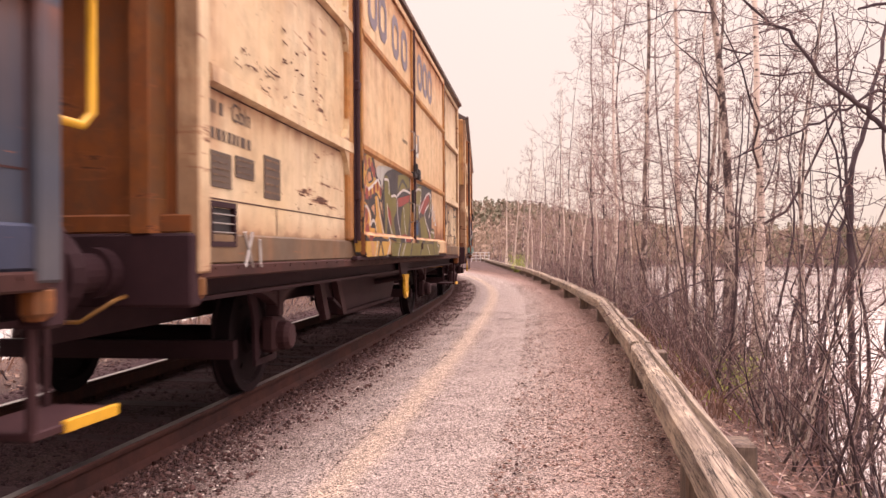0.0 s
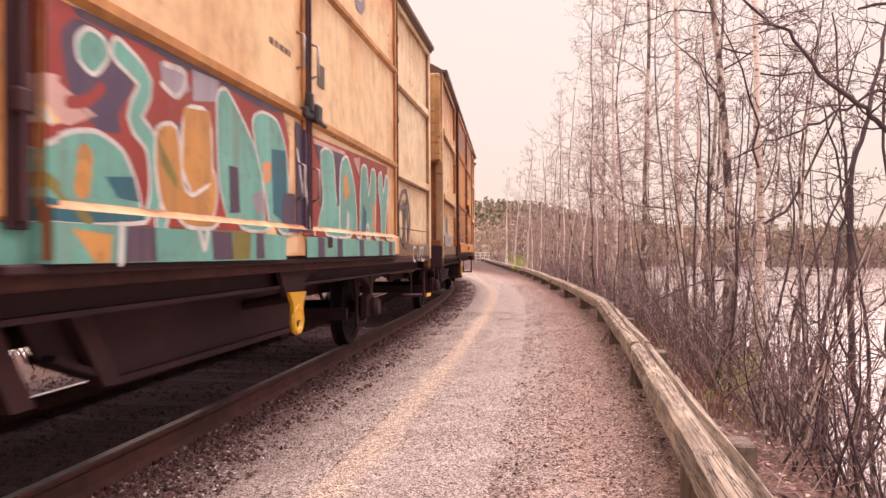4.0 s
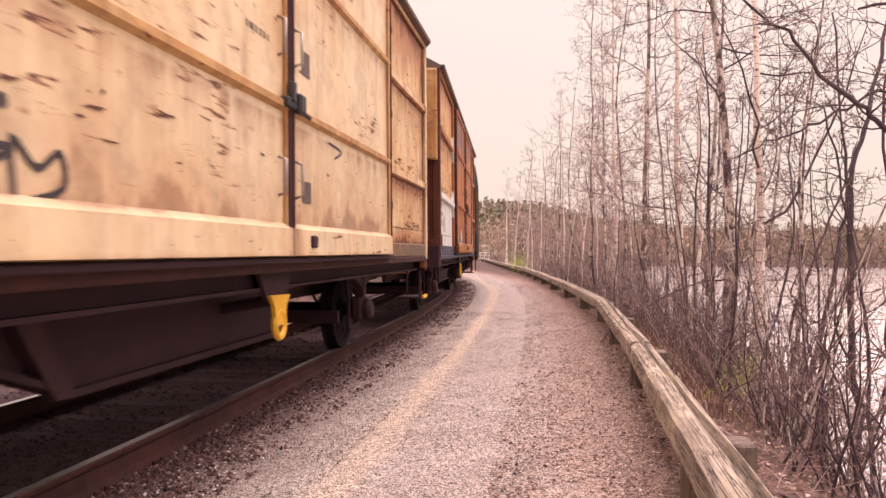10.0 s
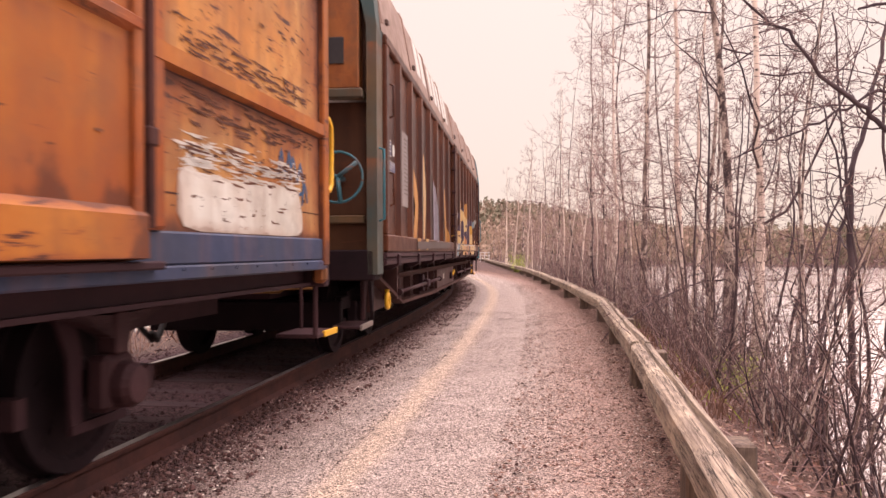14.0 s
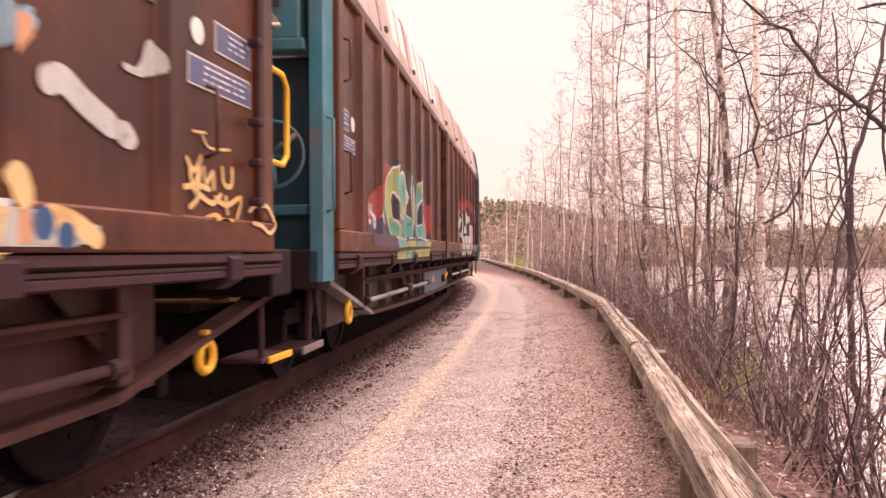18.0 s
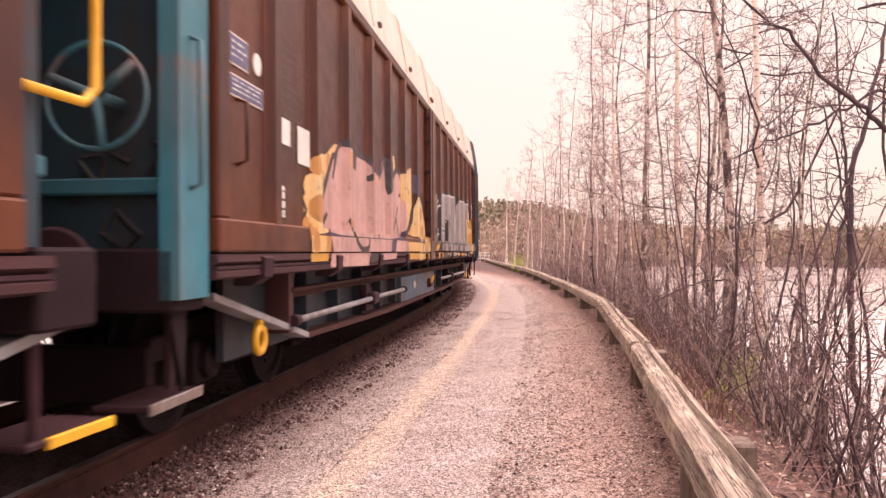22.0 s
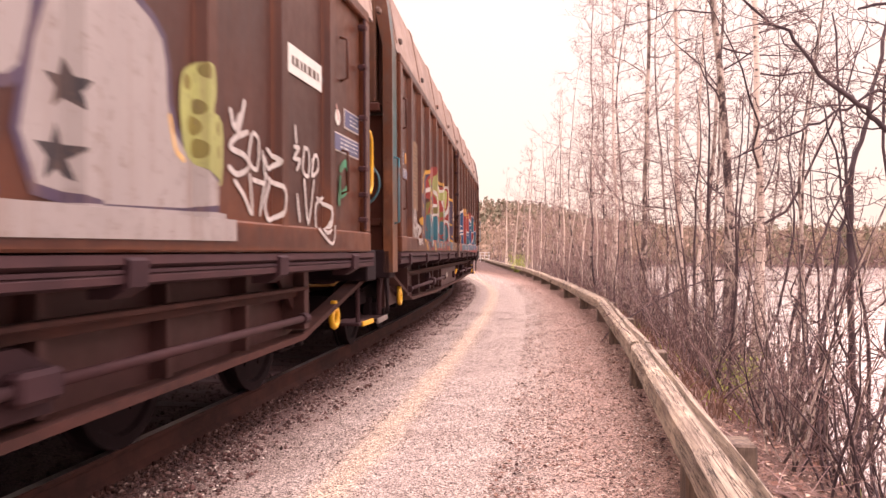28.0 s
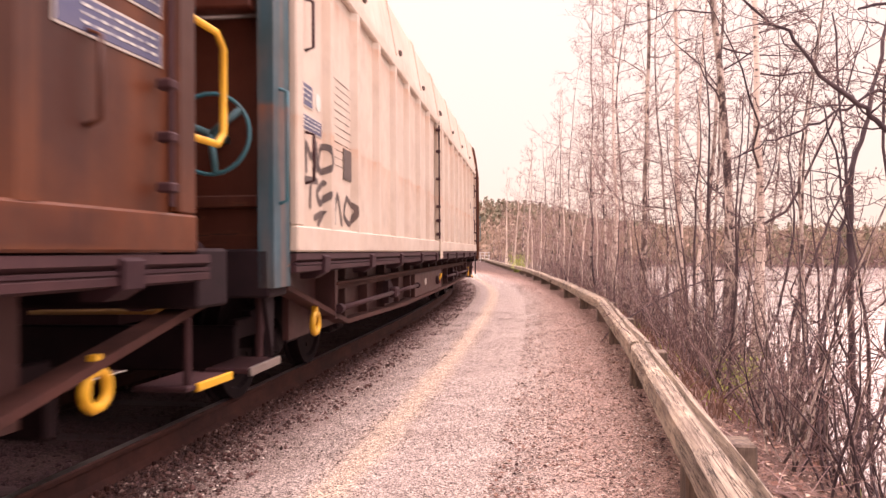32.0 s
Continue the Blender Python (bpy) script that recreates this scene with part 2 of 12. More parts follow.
    plain("bark_alder", (0.034, 0.021, 0.027), (0.095, 0.063, 0.066), 11, 0.9, 0, 0.6, 0.008, (1, 1, 0.35))
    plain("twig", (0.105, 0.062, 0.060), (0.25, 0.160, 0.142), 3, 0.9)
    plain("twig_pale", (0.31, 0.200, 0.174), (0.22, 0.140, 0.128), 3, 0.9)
    plain("moss_leaf", (0.36, 0.42, 0.05), (0.22, 0.27, 0.04), 4, 0.8)
    plain("dead_leaf", (0.26, 0.135, 0.090), (0.16, 0.085, 0.06), 0.8, 0.85)
    # haze over the far shore is put into these lightened base colours
    plain("far_pine", (0.165, 0.155, 0.105), (0.23, 0.195, 0.135), 0.25, 0.95)
    plain("far_birch", (0.40, 0.29, 0.22), (0.27, 0.20, 0.14), 0.3, 0.95)
    plain("pale_paint", (0.62, 0.60, 0.58), (0.5, 0.47, 0.45), 6, 0.5)
    for nm, col in (("spray_yellow", (0.60, 0.34, 0.06)), ("spray_olive", (0.19, 0.16, 0.03)), ("spray_red", (0.33, 0.038, 0.028)),
                    ("spray_white", (0.66, 0.62, 0.58)), ("spray_black", (0.035, 0.028, 0.034)), ("spray_teal", (0.008, 0.125, 0.165)),
                    ("spray_mint", (0.13, 0.40, 0.33)), ("spray_lime", (0.38, 0.40, 0.13)), ("spray_pink", (0.60, 0.36, 0.31)),
                    ("spray_orange", (0.58, 0.27, 0.07)), ("spray_cream", (0.72, 0.53, 0.26)), ("spray_ice", (0.50, 0.49, 0.44)), ("spray_sky", (0.26, 0.40, 0.46)), ("spray_purple", (0.072, 0.046, 0.085)),
                    ("spray_blue", (0.013, 0.085, 0.20)), ("spray_silver", (0.35, 0.31, 0.295)), ("spray_green", (0.03, 0.27, 0.14)),
                    ("spray_grey", (0.12, 0.09, 0.085)), ("spray_violet", (0.22, 0.175, 0.21)), ("spray_peach", (0.60, 0.30, 0.15)), ("spray_lilac", (0.33, 0.29, 0.33))):
        warm = {"spray_cream": (0.64, 0.34, 0.09), "spray_yellow": (0.60, 0.27, 0.03), "spray_peach": (0.52, 0.22, 0.09), "spray_silver": (0.27, 0.235, 0.225)}
        col = tuple(0.85 * x for x in col)
        k = Nodes(nm)
        v = k.vec()
        f = k.math("ADD", k.math("MULTIPLY", k.noise(v, 1.6, 4, 0.6), 0.7), k.math("MULTIPLY", k.noise(k.vec((7, 7, 0.7)), 1.0, 4), 0.3))
        c = k.mix(k.ramp(f, (0.42, 0.0), (0.60, 0.85)), col, warm.get(nm, tuple(x * 0.72 for x in col)))
        c = k.mix(k.ramp(k.noise(v, 14.0, 5, 0.7), (0.56, 0.0), (0.72, 0.6)), c, (0.12, 0.07, 0.05))
        runs = k.noise(k.vec((9, 9, 0.5)), 1.0, 5, 0.65)
        c = k.mix(k.ramp(runs, (0.50, 0.0), (0.70, 0.45)), c, (0.16, 0.09, 0.06))
        c = k.mix(k.ramp(k.noise(v, 3.5, 6, 0.7), (0.52, 0.0), (0.66, 0.30)), c, tuple(x * 0.5 for x in col))
        k.done(c, 0.5, 0, k.noise(v, 20.0, 3), 0.1, 0.003)
    # birch bark: pale with dark bands and patches
    k = Nodes("bark_birch")
    v = k.vec()
    bands = k.noise(k.vec((3, 3, 14)), 1.6, 4, 0.6)
    patch = k.noise(v, 2.2, 3)
    c = k.mix(k.ramp(patch, (0.4, 0.0), (0.65, 1.0)), (0.72, 0.60, 0.51), (0.55, 0.43, 0.36))
    c = k.mix(k.ramp(bands, (0.585, 0.0), (0.65, 1.0)), c, (0.060, 0.042, 0.038))
    k.done(c, 0.8, 0, bands, 0.4, 0.01)
    # grey weathered timber
    k = Nodes("timber")
    grain = k.noise(k.vec((22, 0.7, 22)), 2.0, 6, 0.7)
    blot = k.noise(k.vec((1.6, 0.6, 1.6)), 2.3, 6, 0.65)
    c = k.mix(k.ramp(grain, (0.36, 0.0), (0.64, 1.0)), (0.155, 0.113, 0.086), (0.44, 0.35, 0.265))
    c = k.mix(k.ramp(blot, (0.48, 0.0), (0.66, 0.75)), c, (0.58, 0.46, 0.33))
    grime = k.noise(k.vec((4, 1.2, 4)), 4.0, 7, 0.7)
    c = k.mix(k.ramp(grime, (0.52, 0.0), (0.66, 0.85)), c, (0.11, 0.082, 0.066))
    splits = k.noise(k.vec((30, 0.45, 30)), 1.3, 3, 0.6, 0.2)
    crack = k.ramp(splits, (0.478, 0.0), (0.5, 1.0), (0.522, 0.0))
    crack = k.math("MULTIPLY", crack, k.ramp(k.noise(k.vec((3, 0.5, 3)), 1.0, 3), (0.44, 0.0), (0.52, 1.0)))
    c = k.mix(crack, c, (0.022, 0.014, 0.012))
    k.done(c, 0.9, 0, k.math("SUBTRACT", k.math("ADD", grain, k.math("MULTIPLY", grime, 0.6)), crack), 0.9, 0.012)
    k = Nodes("timber_post")
    grain = k.noise(k.vec((18, 18, 1.2)), 2.0, 6, 0.7)
    blot = k.noise(k.vec(), 6.0, 5, 0.65)
    c = k.mix(k.ramp(grain, (0.36, 0.0), (0.66, 1.0)), (0.085, 0.060, 0.048), (0.24, 0.175, 0.13))
    c = k.mix(k.ramp(blot, (0.5, 0.0), (0.68, 0.8)), c, (0.07, 0.048, 0.04))
    k.done(c, 0.9, 0, grain, 0.8, 0.01)
    # water of the lake, wind-ruffled; the sky's reflection is put into its pale base
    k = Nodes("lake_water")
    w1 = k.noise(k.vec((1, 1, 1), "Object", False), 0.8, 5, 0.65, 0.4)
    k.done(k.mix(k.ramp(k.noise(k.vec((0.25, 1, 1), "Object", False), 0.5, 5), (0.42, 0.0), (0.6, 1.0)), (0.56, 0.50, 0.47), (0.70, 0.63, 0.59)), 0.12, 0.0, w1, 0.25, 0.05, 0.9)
    # gravel ground; u runs along the line, v across it from the track
    k = Nodes("ground_soil")
    v = k.vec((1, 1, 1), "Object", False)
    sep = k.n.new("ShaderNodeSeparateXYZ")
    k.l.new(k.coord.outputs["UV"], sep.inputs[0])
    wob = k.math("MULTIPLY", k.math("SUBTRACT", k.noise(v, 1.6, 5), 0.5), 0.22)
    lat = k.math("ADD", sep.outputs[1], wob)
    unit = k.math("MULTIPLY", k.math("ADD", lat, 10.0), 0.05)

    def at(x):
        return (x + 10.0) * 0.05
    # the ramp holds shade under the train and on the bank past the rail
    grav = k.ramp(unit, (at(-7.0), (0.19, 0.115, 0.09)), (at(-2.3), (0.12, 0.08, 0.068)), (at(-1.6), (0.095, 0.049, 0.053)), (at(0.80), (0.088, 0.045, 0.048)), (at(0.94), (0.085, 0.043, 0.043)),
                  (at(1.15), (0.105, 0.058, 0.053)), (at(1.45), (0.19, 0.135, 0.12)), (at(1.75), (0.30, 0.24, 0.21)), (at(1.94), (0.34, 0.28, 0.25)), (at(2.07), (0.47, 0.365, 0.285)), (at(2.18), (0.47, 0.365, 0.285)), (at(2.33), (0.38, 0.31, 0.275)),
                  (at(3.05), (0.37, 0.302, 0.265)), (at(3.5), (0.32, 0.228, 0.19)), (at(4.0), (0.22, 0.138, 0.11)), (at(4.7), (0.12, 0.069, 0.055)), (at(7.5), (0.078, 0.045, 0.040)))
    stones = k.voronoi(v, 98.0)
    coarse = k.voronoi(v, 24.0)
    tone = k.ramp(k.math("ADD", k.math("MULTIPLY", coarse, 0.18), k.math("MULTIPLY", stones, 0.82)), (0.22, 0.30), (0.38, 0.78), (0.52, 1.12), (0.66, 1.46), (0.82, 2.0))
    c = k.mix(1.0, grav, tone, "MULTIPLY")
    patch = k.noise(v, 1.7, 5, 0.6)
    c = k.mix(k.ramp(patch, (0.5, 0.0), (0.75, 0.3)), c, (0.21, 0.14, 0.11))
    bump = k.math("ADD", k.voronoi(v, 98.0, "Distance"), k.noise(v, 25.0, 4))
    k.done(c, 0.95, 0, bump, 1.0, 0.014, 0.25)
    # gravel pieces and litter, each of its own tone
    for nm, stops in (("gravel_piece", ((0.0, (0.035, 0.022, 0.021)), (0.32, (0.17, 0.122, 0.105)), (0.68, (0.42, 0.335, 0.285)), (1.0, (0.70, 0.60, 0.53)))),
                      ("ballast_piece", ((0.0, (0.030, 0.014, 0.013)), (0.5, (0.080, 0.037, 0.032)), (0.9, (0.135, 0.070, 0.060)), (1.0, (0.28, 0.19, 0.17)))),
                      ("litter_piece", ((0.0, (0.040, 0.017, 0.017)), (0.45, (0.165, 0.080, 0.060)), (0.8, (0.31, 0.180, 0.135)), (1.0, (0.52, 0.40, 0.32))))):
        k = Nodes(nm)
        geo = k.n.new("ShaderNodeNewGeometry")
        c = k.ramp(geo.outputs["Random Per Island"], *stops)
        fine = k.noise(k.vec(), 60.0, 3)
        c = k.mix(1.0, c, k.ramp(fine, (0.3, 0.75), (0.7, 1.2)), "MULTIPLY")
        k.done(c, 0.9, 0, fine, 0.3, 0.003, 0.3)


build_materials()


# ---- shapes ----
class Shape:
    """Vertices and faces of one mesh, with a material slot for each face."""

    def __init__(self):
        self.v, self.f, self.mi, self.slots = [], [], [], []

    def slot(self, name):
        if name not in self.slots:
            self.slots.append(name)
        return self.slots.index(name)

    def add(self, verts, faces, mi=0):
        o = len(self.v)
        self.v.extend(verts)
        self.f.extend(tuple(o + i for i in f) for f in faces)
        self.mi.extend([mi] * len(faces))
        return self

    def box(self, x0, x1, y0, y1, z0, z1, c=0.0, mi=0):
        """A box; c cuts its edges."""
        if x0 > x1:
            x0, x1 = x1, x0
        if y0 > y1:
            y0, y1 = y1, y0
        if c <= 0:
            v = [(x, y, z) for x in (x0, x1) for y in (y0, y1) for z in (z0, z1)]
            return self.add(v, [(0, 1, 3, 2), (4, 6, 7, 5), (0, 4, 5, 1), (2, 3, 7, 6), (0, 2, 6, 4), (1, 5, 7, 3)], mi)
        c = min(c, (x1 - x0) / 2.5, (y1 - y0) / 2.5, (z1 - z0) / 2.5)
        v, ix = [], {}
        for i, x in enumerate((x0, x1)):
            for j, y in enumerate((y0, y1)):
                for k, z in enumerate((z0, z1)):
                    sx, sy, sz = (1 - 2 * i) * c, (1 - 2 * j) * c, (1 - 2 * k) * c
                    for a, p in enumerate(((x, y + sy, z + sz), (x + sx, y, z + sz), (x + sx, y + sy, z))):
                        ix[i, j, k, a] = len(v)
                        v.append(p)
        f = []
        for i in (0, 1):
            f.append([ix[i, j, k, 0] for j, k in ((0, 0), (0, 1), (1, 1), (1, 0))])
            f.append([ix[j, i, k, 1] for j, k in ((0, 0), (0, 1), (1, 1), (1, 0))])
            f.append([ix[j, k, i, 2] for j, k in ((0, 0), (0, 1), (1, 1), (1, 0))])
            for j in (0, 1):
                f.append([ix[i, j, 0, 0], ix[i, j, 1, 0], ix[i, j, 1, 1], ix[i, j, 0, 1]])
                f.append([ix[i, 0, j, 0], ix[i, 1, j, 0], ix[i, 1, j, 2], ix[i, 0, j, 2]])
                f.append([ix[0, i, j, 1], ix[1, i, j, 1], ix[1, i, j, 2], ix[0, i, j, 2]])
                for k in (0, 1):
                    f.append([ix[i, j, k, a] for a in range(3)])
        return self.add(v, f, mi)

    def prism(self, outline, axis, a0, a1, mi=0):
        """An outline of (p, q) pushed along an axis: x: (y, z), y: (x, z), z: (x, y)."""
        def at(p, q, a):
            return {"x": (a, p, q), "y": (p, a, q), "z": (p, q, a)}[axis]
        n = len(outline)
        v = [at(p, q, a0) for p, q in outline] + [at(p, q, a1) for p, q in outline]
        f = [tuple(range(n)), tuple(range(2 * n - 1, n - 1, -1))]
        f += [(i, (i + 1) % n, n + (i + 1) % n, n + i) for i in range(n)]
        return self.add(v, f, mi)

    def tube(self, path, r, sides=8, mi=0, caps=True):
        """A round bar along a path; r is one radius or one for each point."""
        pts = [Vector(p) for p in path]
        rs = r if isinstance(r, (list, tuple)) else [r] * len(pts)
        v, f = [], []
        up = None
        for i, p in enumerate(pts):
            d = (pts[min(i + 1, len(pts) - 1)] - pts[max(i - 1, 0)]).normalized()
            if up is None:
                up = d.orthogonal().normalized()
            else:
                up = (up - d * up.dot(d))
                up = up.normalized() if up.length > 1e-6 else d.orthogonal().normalized()
            w = d.cross(up)
            for s in range(sides):
                a = 2 * math.pi * s / sides
                q = p + (up * math.cos(a) + w * math.sin(a)) * rs[i]
                v.append((q.x, q.y, q.z))
        for i in range(len(pts) - 1):
            for s in range(sides):
                t = (s + 1) % sides
                f.append((i * sides + s, i * sides + t, (i + 1) * sides + t, (i + 1) * sides + s))
        if caps:
            f.append(tuple(range(sides - 1, -1, -1)))
            f.append(tuple((len(pts) - 1) * sides + s for s in range(sides)))
        return self.add(v, f, mi)

    def turned(self, centre, axis, profile, sides=28, mi=0):
        """A turned body: (offset along the axis, radius) pairs."""
        c = Vector(centre)
        ax = {"x": Vector((1, 0, 0)), "y": Vector((0, 1, 0)), "z": Vector((0, 0, 1))}[axis]
        u = ax.orthogonal().normalized()
        w = ax.cross(u)
        v, f = [], []
        for o, r in profile:
            for s in range(sides):
                a = 2 * math.pi * s / sides
                q = c + ax * o + (u * math.cos(a) + w * math.sin(a)) * r
                v.append((q.x, q.y, q.z))
        for i in range(len(profile) - 1):
            for s in range(sides):
                t = (s + 1) % sides
                f.append((i * sides + s, i * sides + t, (i + 1) * sides + t, (i + 1) * sides + s))
        f.append(tuple(range(sides - 1, -1, -1)))
        f.append(tuple((len(profile) - 1) * sides + s for s in range(sides)))
        return self.add(v, f, mi)

    def ring(self, centre, axis, big, small, sides=24, mi=0):
        c = Vector(centre)
        ax = {"x": Vector((1, 0, 0)), "y": Vector((0, 1, 0)), "z": Vector((0, 0, 1))}[axis]
        u = ax.orthogonal().normalized()
        w = ax.cross(u)
        v, f = [], []
        for s in range(sides):
            a = 2 * math.pi * s / sides
            d = u * math.cos(a) + w * math.sin(a)
            for e in range(6):
                b = 2 * math.pi * e / 6
                q = c + d * (big + small * math.cos(b)) + ax * small * math.sin(b)
                v.append((q.x, q.y, q.z))
        for s in range(sides):
            for e in range(6):
                s2, e2 = (s + 1) % sides, (e + 1) % 6
                f.append((s * 6 + e, s2 * 6 + e, s2 * 6 + e2, s * 6 + e2))
        return self.add(v, f, mi)

    def mesh(self, name, material, smooth=False):
        me = bpy.data.meshes.new(name)
        me.from_pydata(self.v, [], self.f)
        for s in (self.slots or [material]):
            me.materials.append(MATS[s])
        if len(self.slots) > 1:
            me.polygons.foreach_set("material_index", self.mi)
        if smooth:
            me.polygons.foreach_set("use_smooth", [True] * len(me.polygons))
        me.update()
        return me


def fix_normals(me):
    bm = bmesh.new()
    bm.from_mesh(me)
    bmesh.ops.recalc_face_normals(bm, faces=bm.faces)
    bm.to_mesh(me)
    bm.free()


def part(name, shape, material, parent, label="", smooth=False, fix=True):
    """One mesh under a thing or under a part."""
    me = shape.mesh(name, material, smooth)
    if fix:
        fix_normals(me)
    ob = new(name, me)
    ob.parent = parent
    if label:
        ob["label"] = label
    return ob


def thing(name, label, category, group="", kind=""):
    return tagged(new(name), label, category, group, kind)


# ---- the line of the track ----
S_MIN, S_MAX, S_STEP = -220.0, 260.0, 0.25
S_TAB = np.arange(S_MIN, S_MAX + 0.01, S_STEP)


def build_line():
    """Heading along the line: a slow left bend that tightens past 12 m."""
    u = np.clip(S_TAB - 11.55, 0, None)
    g = np.where(u < 15, u * u / 30, 7.5 + u - 15)
    h = 0.1573 - 0.00299 * S_TAB - 0.006 * g
    x = np.concatenate([[0], np.cumsum((np.sin(h)[1:] + np.sin(h)[:-1]) / 2 * S_STEP)])
    y = np.concatenate([[0], np.cumsum((np.cos(h)[1:] + np.cos(h)[:-1]) / 2 * S_STEP)])
    i = int(round(-S_MIN / S_STEP))
    return x - x[i] - 3.395, y - y[i], h


LINE_X, LINE_Y, LINE_H = build_line()
CANT = 0.00995


def on_line(s):
    return float(np.interp(s, S_TAB, LINE_X)), float(np.interp(s, S_TAB, LINE_Y)), float(np.interp(s, S_TAB, LINE_H))


def beside_line(s, lat, z=0.0):
    """A point lat metres to the right of the line."""
    x, y, h = on_line(s)
    return (x + lat * math.cos(h), y - lat * math.sin(h), z)


def travelled(t):
    return 4.6457 * t + 0.00945 * t * t / 2 + 0.00095 * t ** 3 / 6


def rolling_pose(s, base):
    """A wagon whose two pivots, base apart, stand on the line about s; its x runs along the line."""
    ax, ay, _ = on_line(s - base / 2)
    bx, by, _ = on_line(s + base / 2)
    d = Vector((bx - ax, by - ay, 0)).normalized()
    left = Vector((-d.y, d.x, 0))
    m = Matrix((d, left, Vector((0, 0, 1)))).transposed().to_4x4()
    return Matrix.Translation(((ax + bx) / 2, (ay + by) / 2, 0)) @ m @ Matrix.Rotation(-CANT, 4, "X")


# ---- the ground ----
FENCE_Y = [-40.0, 2.75, 7.5, 10.9, 14.3, 17.3, 21.7, 26.0, 32.0, 42.0, 56.0, 75.0, 106.0, 140.0]
FENCE_X = [-6.3, 1.12, 1.90, 2.42, 2.92, 3.16, 3.46, 3.66, 4.02, 4.34, 4.42, 4.62, 5.0, 6.0]
WATER = -1.3
PATH = -0.12


def fence_x(y):
    return np.interp(y, FENCE_Y, FENCE_X)


def line_coords(x, y):
    """Place along the line and metres to its right, for arrays."""
    step = 8
    px, py, ph, ps = LINE_X[::step], LINE_Y[::step], LINE_H[::step], S_TAB[::step]
    s, lat = np.empty(len(x)), np.empty(len(x))
    for i in range(0, len(x), 2000):
        a, b = x[i:i + 2000, None] - px[None], y[i:i + 2000, None] - py[None]
        j = (a * a + b * b).argmin(1)
        r = np.arange(len(j))
        dx, dy, h = a[r, j], b[r, j], ph[j]
        s[i:i + 2000] = ps[j] + dx * np.sin(h) + dy * np.cos(h)
        lat[i:i + 2000] = dx * np.cos(h) - dy * np.sin(h)
    return s, lat


def ground_height(x, y):
    s, lat = line_coords(x, y)
    d = x - fence_x(y)
    widen = np.clip((y - 45) / 45, 0, 1)
    # bed and path
    z = np.interp(lat, [-14, -9, -5.5, -2.6, -1.7, -1.3, 0.75, 1.0, 1.4, 2.0], [-2.6, -1.5, -0.62, -0.34, -0.21, -0.172, -0.172, -0.15, PATH, PATH])
    # bank down to the lake
    bank = np.interp(d / (1 + 5 * widen), [0.2, 0.5, 1.2, 2.2, 3.4, 6], [0.0, 0.0, -0.35, -1.2, -1.9, -2.4])
    z = np.where((d > 0.2) & (lat > 0), PATH + bank, z)
    # the far shore and its hill
    ang = np.arctan2(x, np.maximum(y, 1))
    dist = np.hypot(x, y)
    shore = np.interp(ang, [-1.6, -0.2, 0.06, 0.2, 0.6, 1.2], [150, 120, 105, 122, 130, 160])
    far = np.clip((dist - shore) / 25, 0, 1)
    hill = np.interp(ang, [-1.2, -0.3, 0.04, 0.12, 0.20, 0.32, 0.7], [4, 11, 14.5, 14.0, 8.5, 3.0, 2.0]) * np.clip((dist - shore - 10) / 170, 0, 1)
    land = -2.4 + 2.0 * far + hill
    near_bed = np.clip((np.abs(lat) - 9) / 8, 0, 1)
    z = np.where(dist > shore - 4, np.maximum(z * (1 - near_bed) + land * near_bed, land), z)
    # ground at the camera's back
    z = np.where((y < -25) & (lat > 3) & (d < 0.2), PATH, z)
    return z, s, lat


def spaced(edges):
    out = []
    for a, b, n in edges:
        out += list(np.linspace(a, b, n, endpoint=False))
    return np.array(out + [edges[-1][1]])


def build_ground():
    xs = spaced([(-3000, -400, 8), (-400, -60, 18), (-60, -12, 40), (-12, -5, 18), (-5, 7, 60), (7, 14, 24), (14, 60, 30), (60, 400, 24), (400, 3000, 8)])
    ys = spaced([(-3000, -200, 8), (-200, -30, 20), (-30, 0, 40), (0, 20, 66), (20, 60, 80), (60, 140, 70), (140, 420, 50), (420, 4000, 12)])
    gx, gy = np.meshgrid(xs, ys)
    x, y = gx.ravel(), gy.ravel()
    z, s, lat = ground_height(x, y)
    near = (np.hypot(x, y) < 60)
    rng = np.random.default_rng(5)
    z = z + np.where(near & (lat > 1.2), rng.normal(0, 0.008, len(z)), 0)
    n, m = len(xs), len(ys)
    idx = np.arange(n * m).reshape(m, n)
    faces = np.stack([idx[:-1, :-1], idx[:-1, 1:], idx[1:, 1:], idx[1:, :-1]], -1).reshape(-1, 4)
    me = bpy.data.meshes.new("ground")
    me.from_pydata(np.stack([x, y, z], 1).tolist(), [], faces.tolist())
    uv = me.uv_layers.new(name="line")
    loops = np.empty(len(me.loops), dtype=np.int32)
    me.loops.foreach_get("vertex_index", loops)
    uv.data.foreach_set("uv", np.stack([s[loops], np.clip(lat[loops], -10, 9.9)], 1).astype(np.float32).ravel())
    me.materials.append(MATS["ground_soil"])
    me.polygons.foreach_set("use_smooth", [True] * len(me.polygons))
    tagged(new("ground", me), "pinkish gravel path and leaf-strewn bank beside the railway", "ground", kind="structure")
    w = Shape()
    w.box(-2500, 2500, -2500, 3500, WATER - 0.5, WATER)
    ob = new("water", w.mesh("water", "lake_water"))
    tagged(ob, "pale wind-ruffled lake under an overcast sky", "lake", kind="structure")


def height_at(x, y):
    return float(ground_height(np.array([float(x)]), np.array([float(y)]))[0][0])


build_ground()


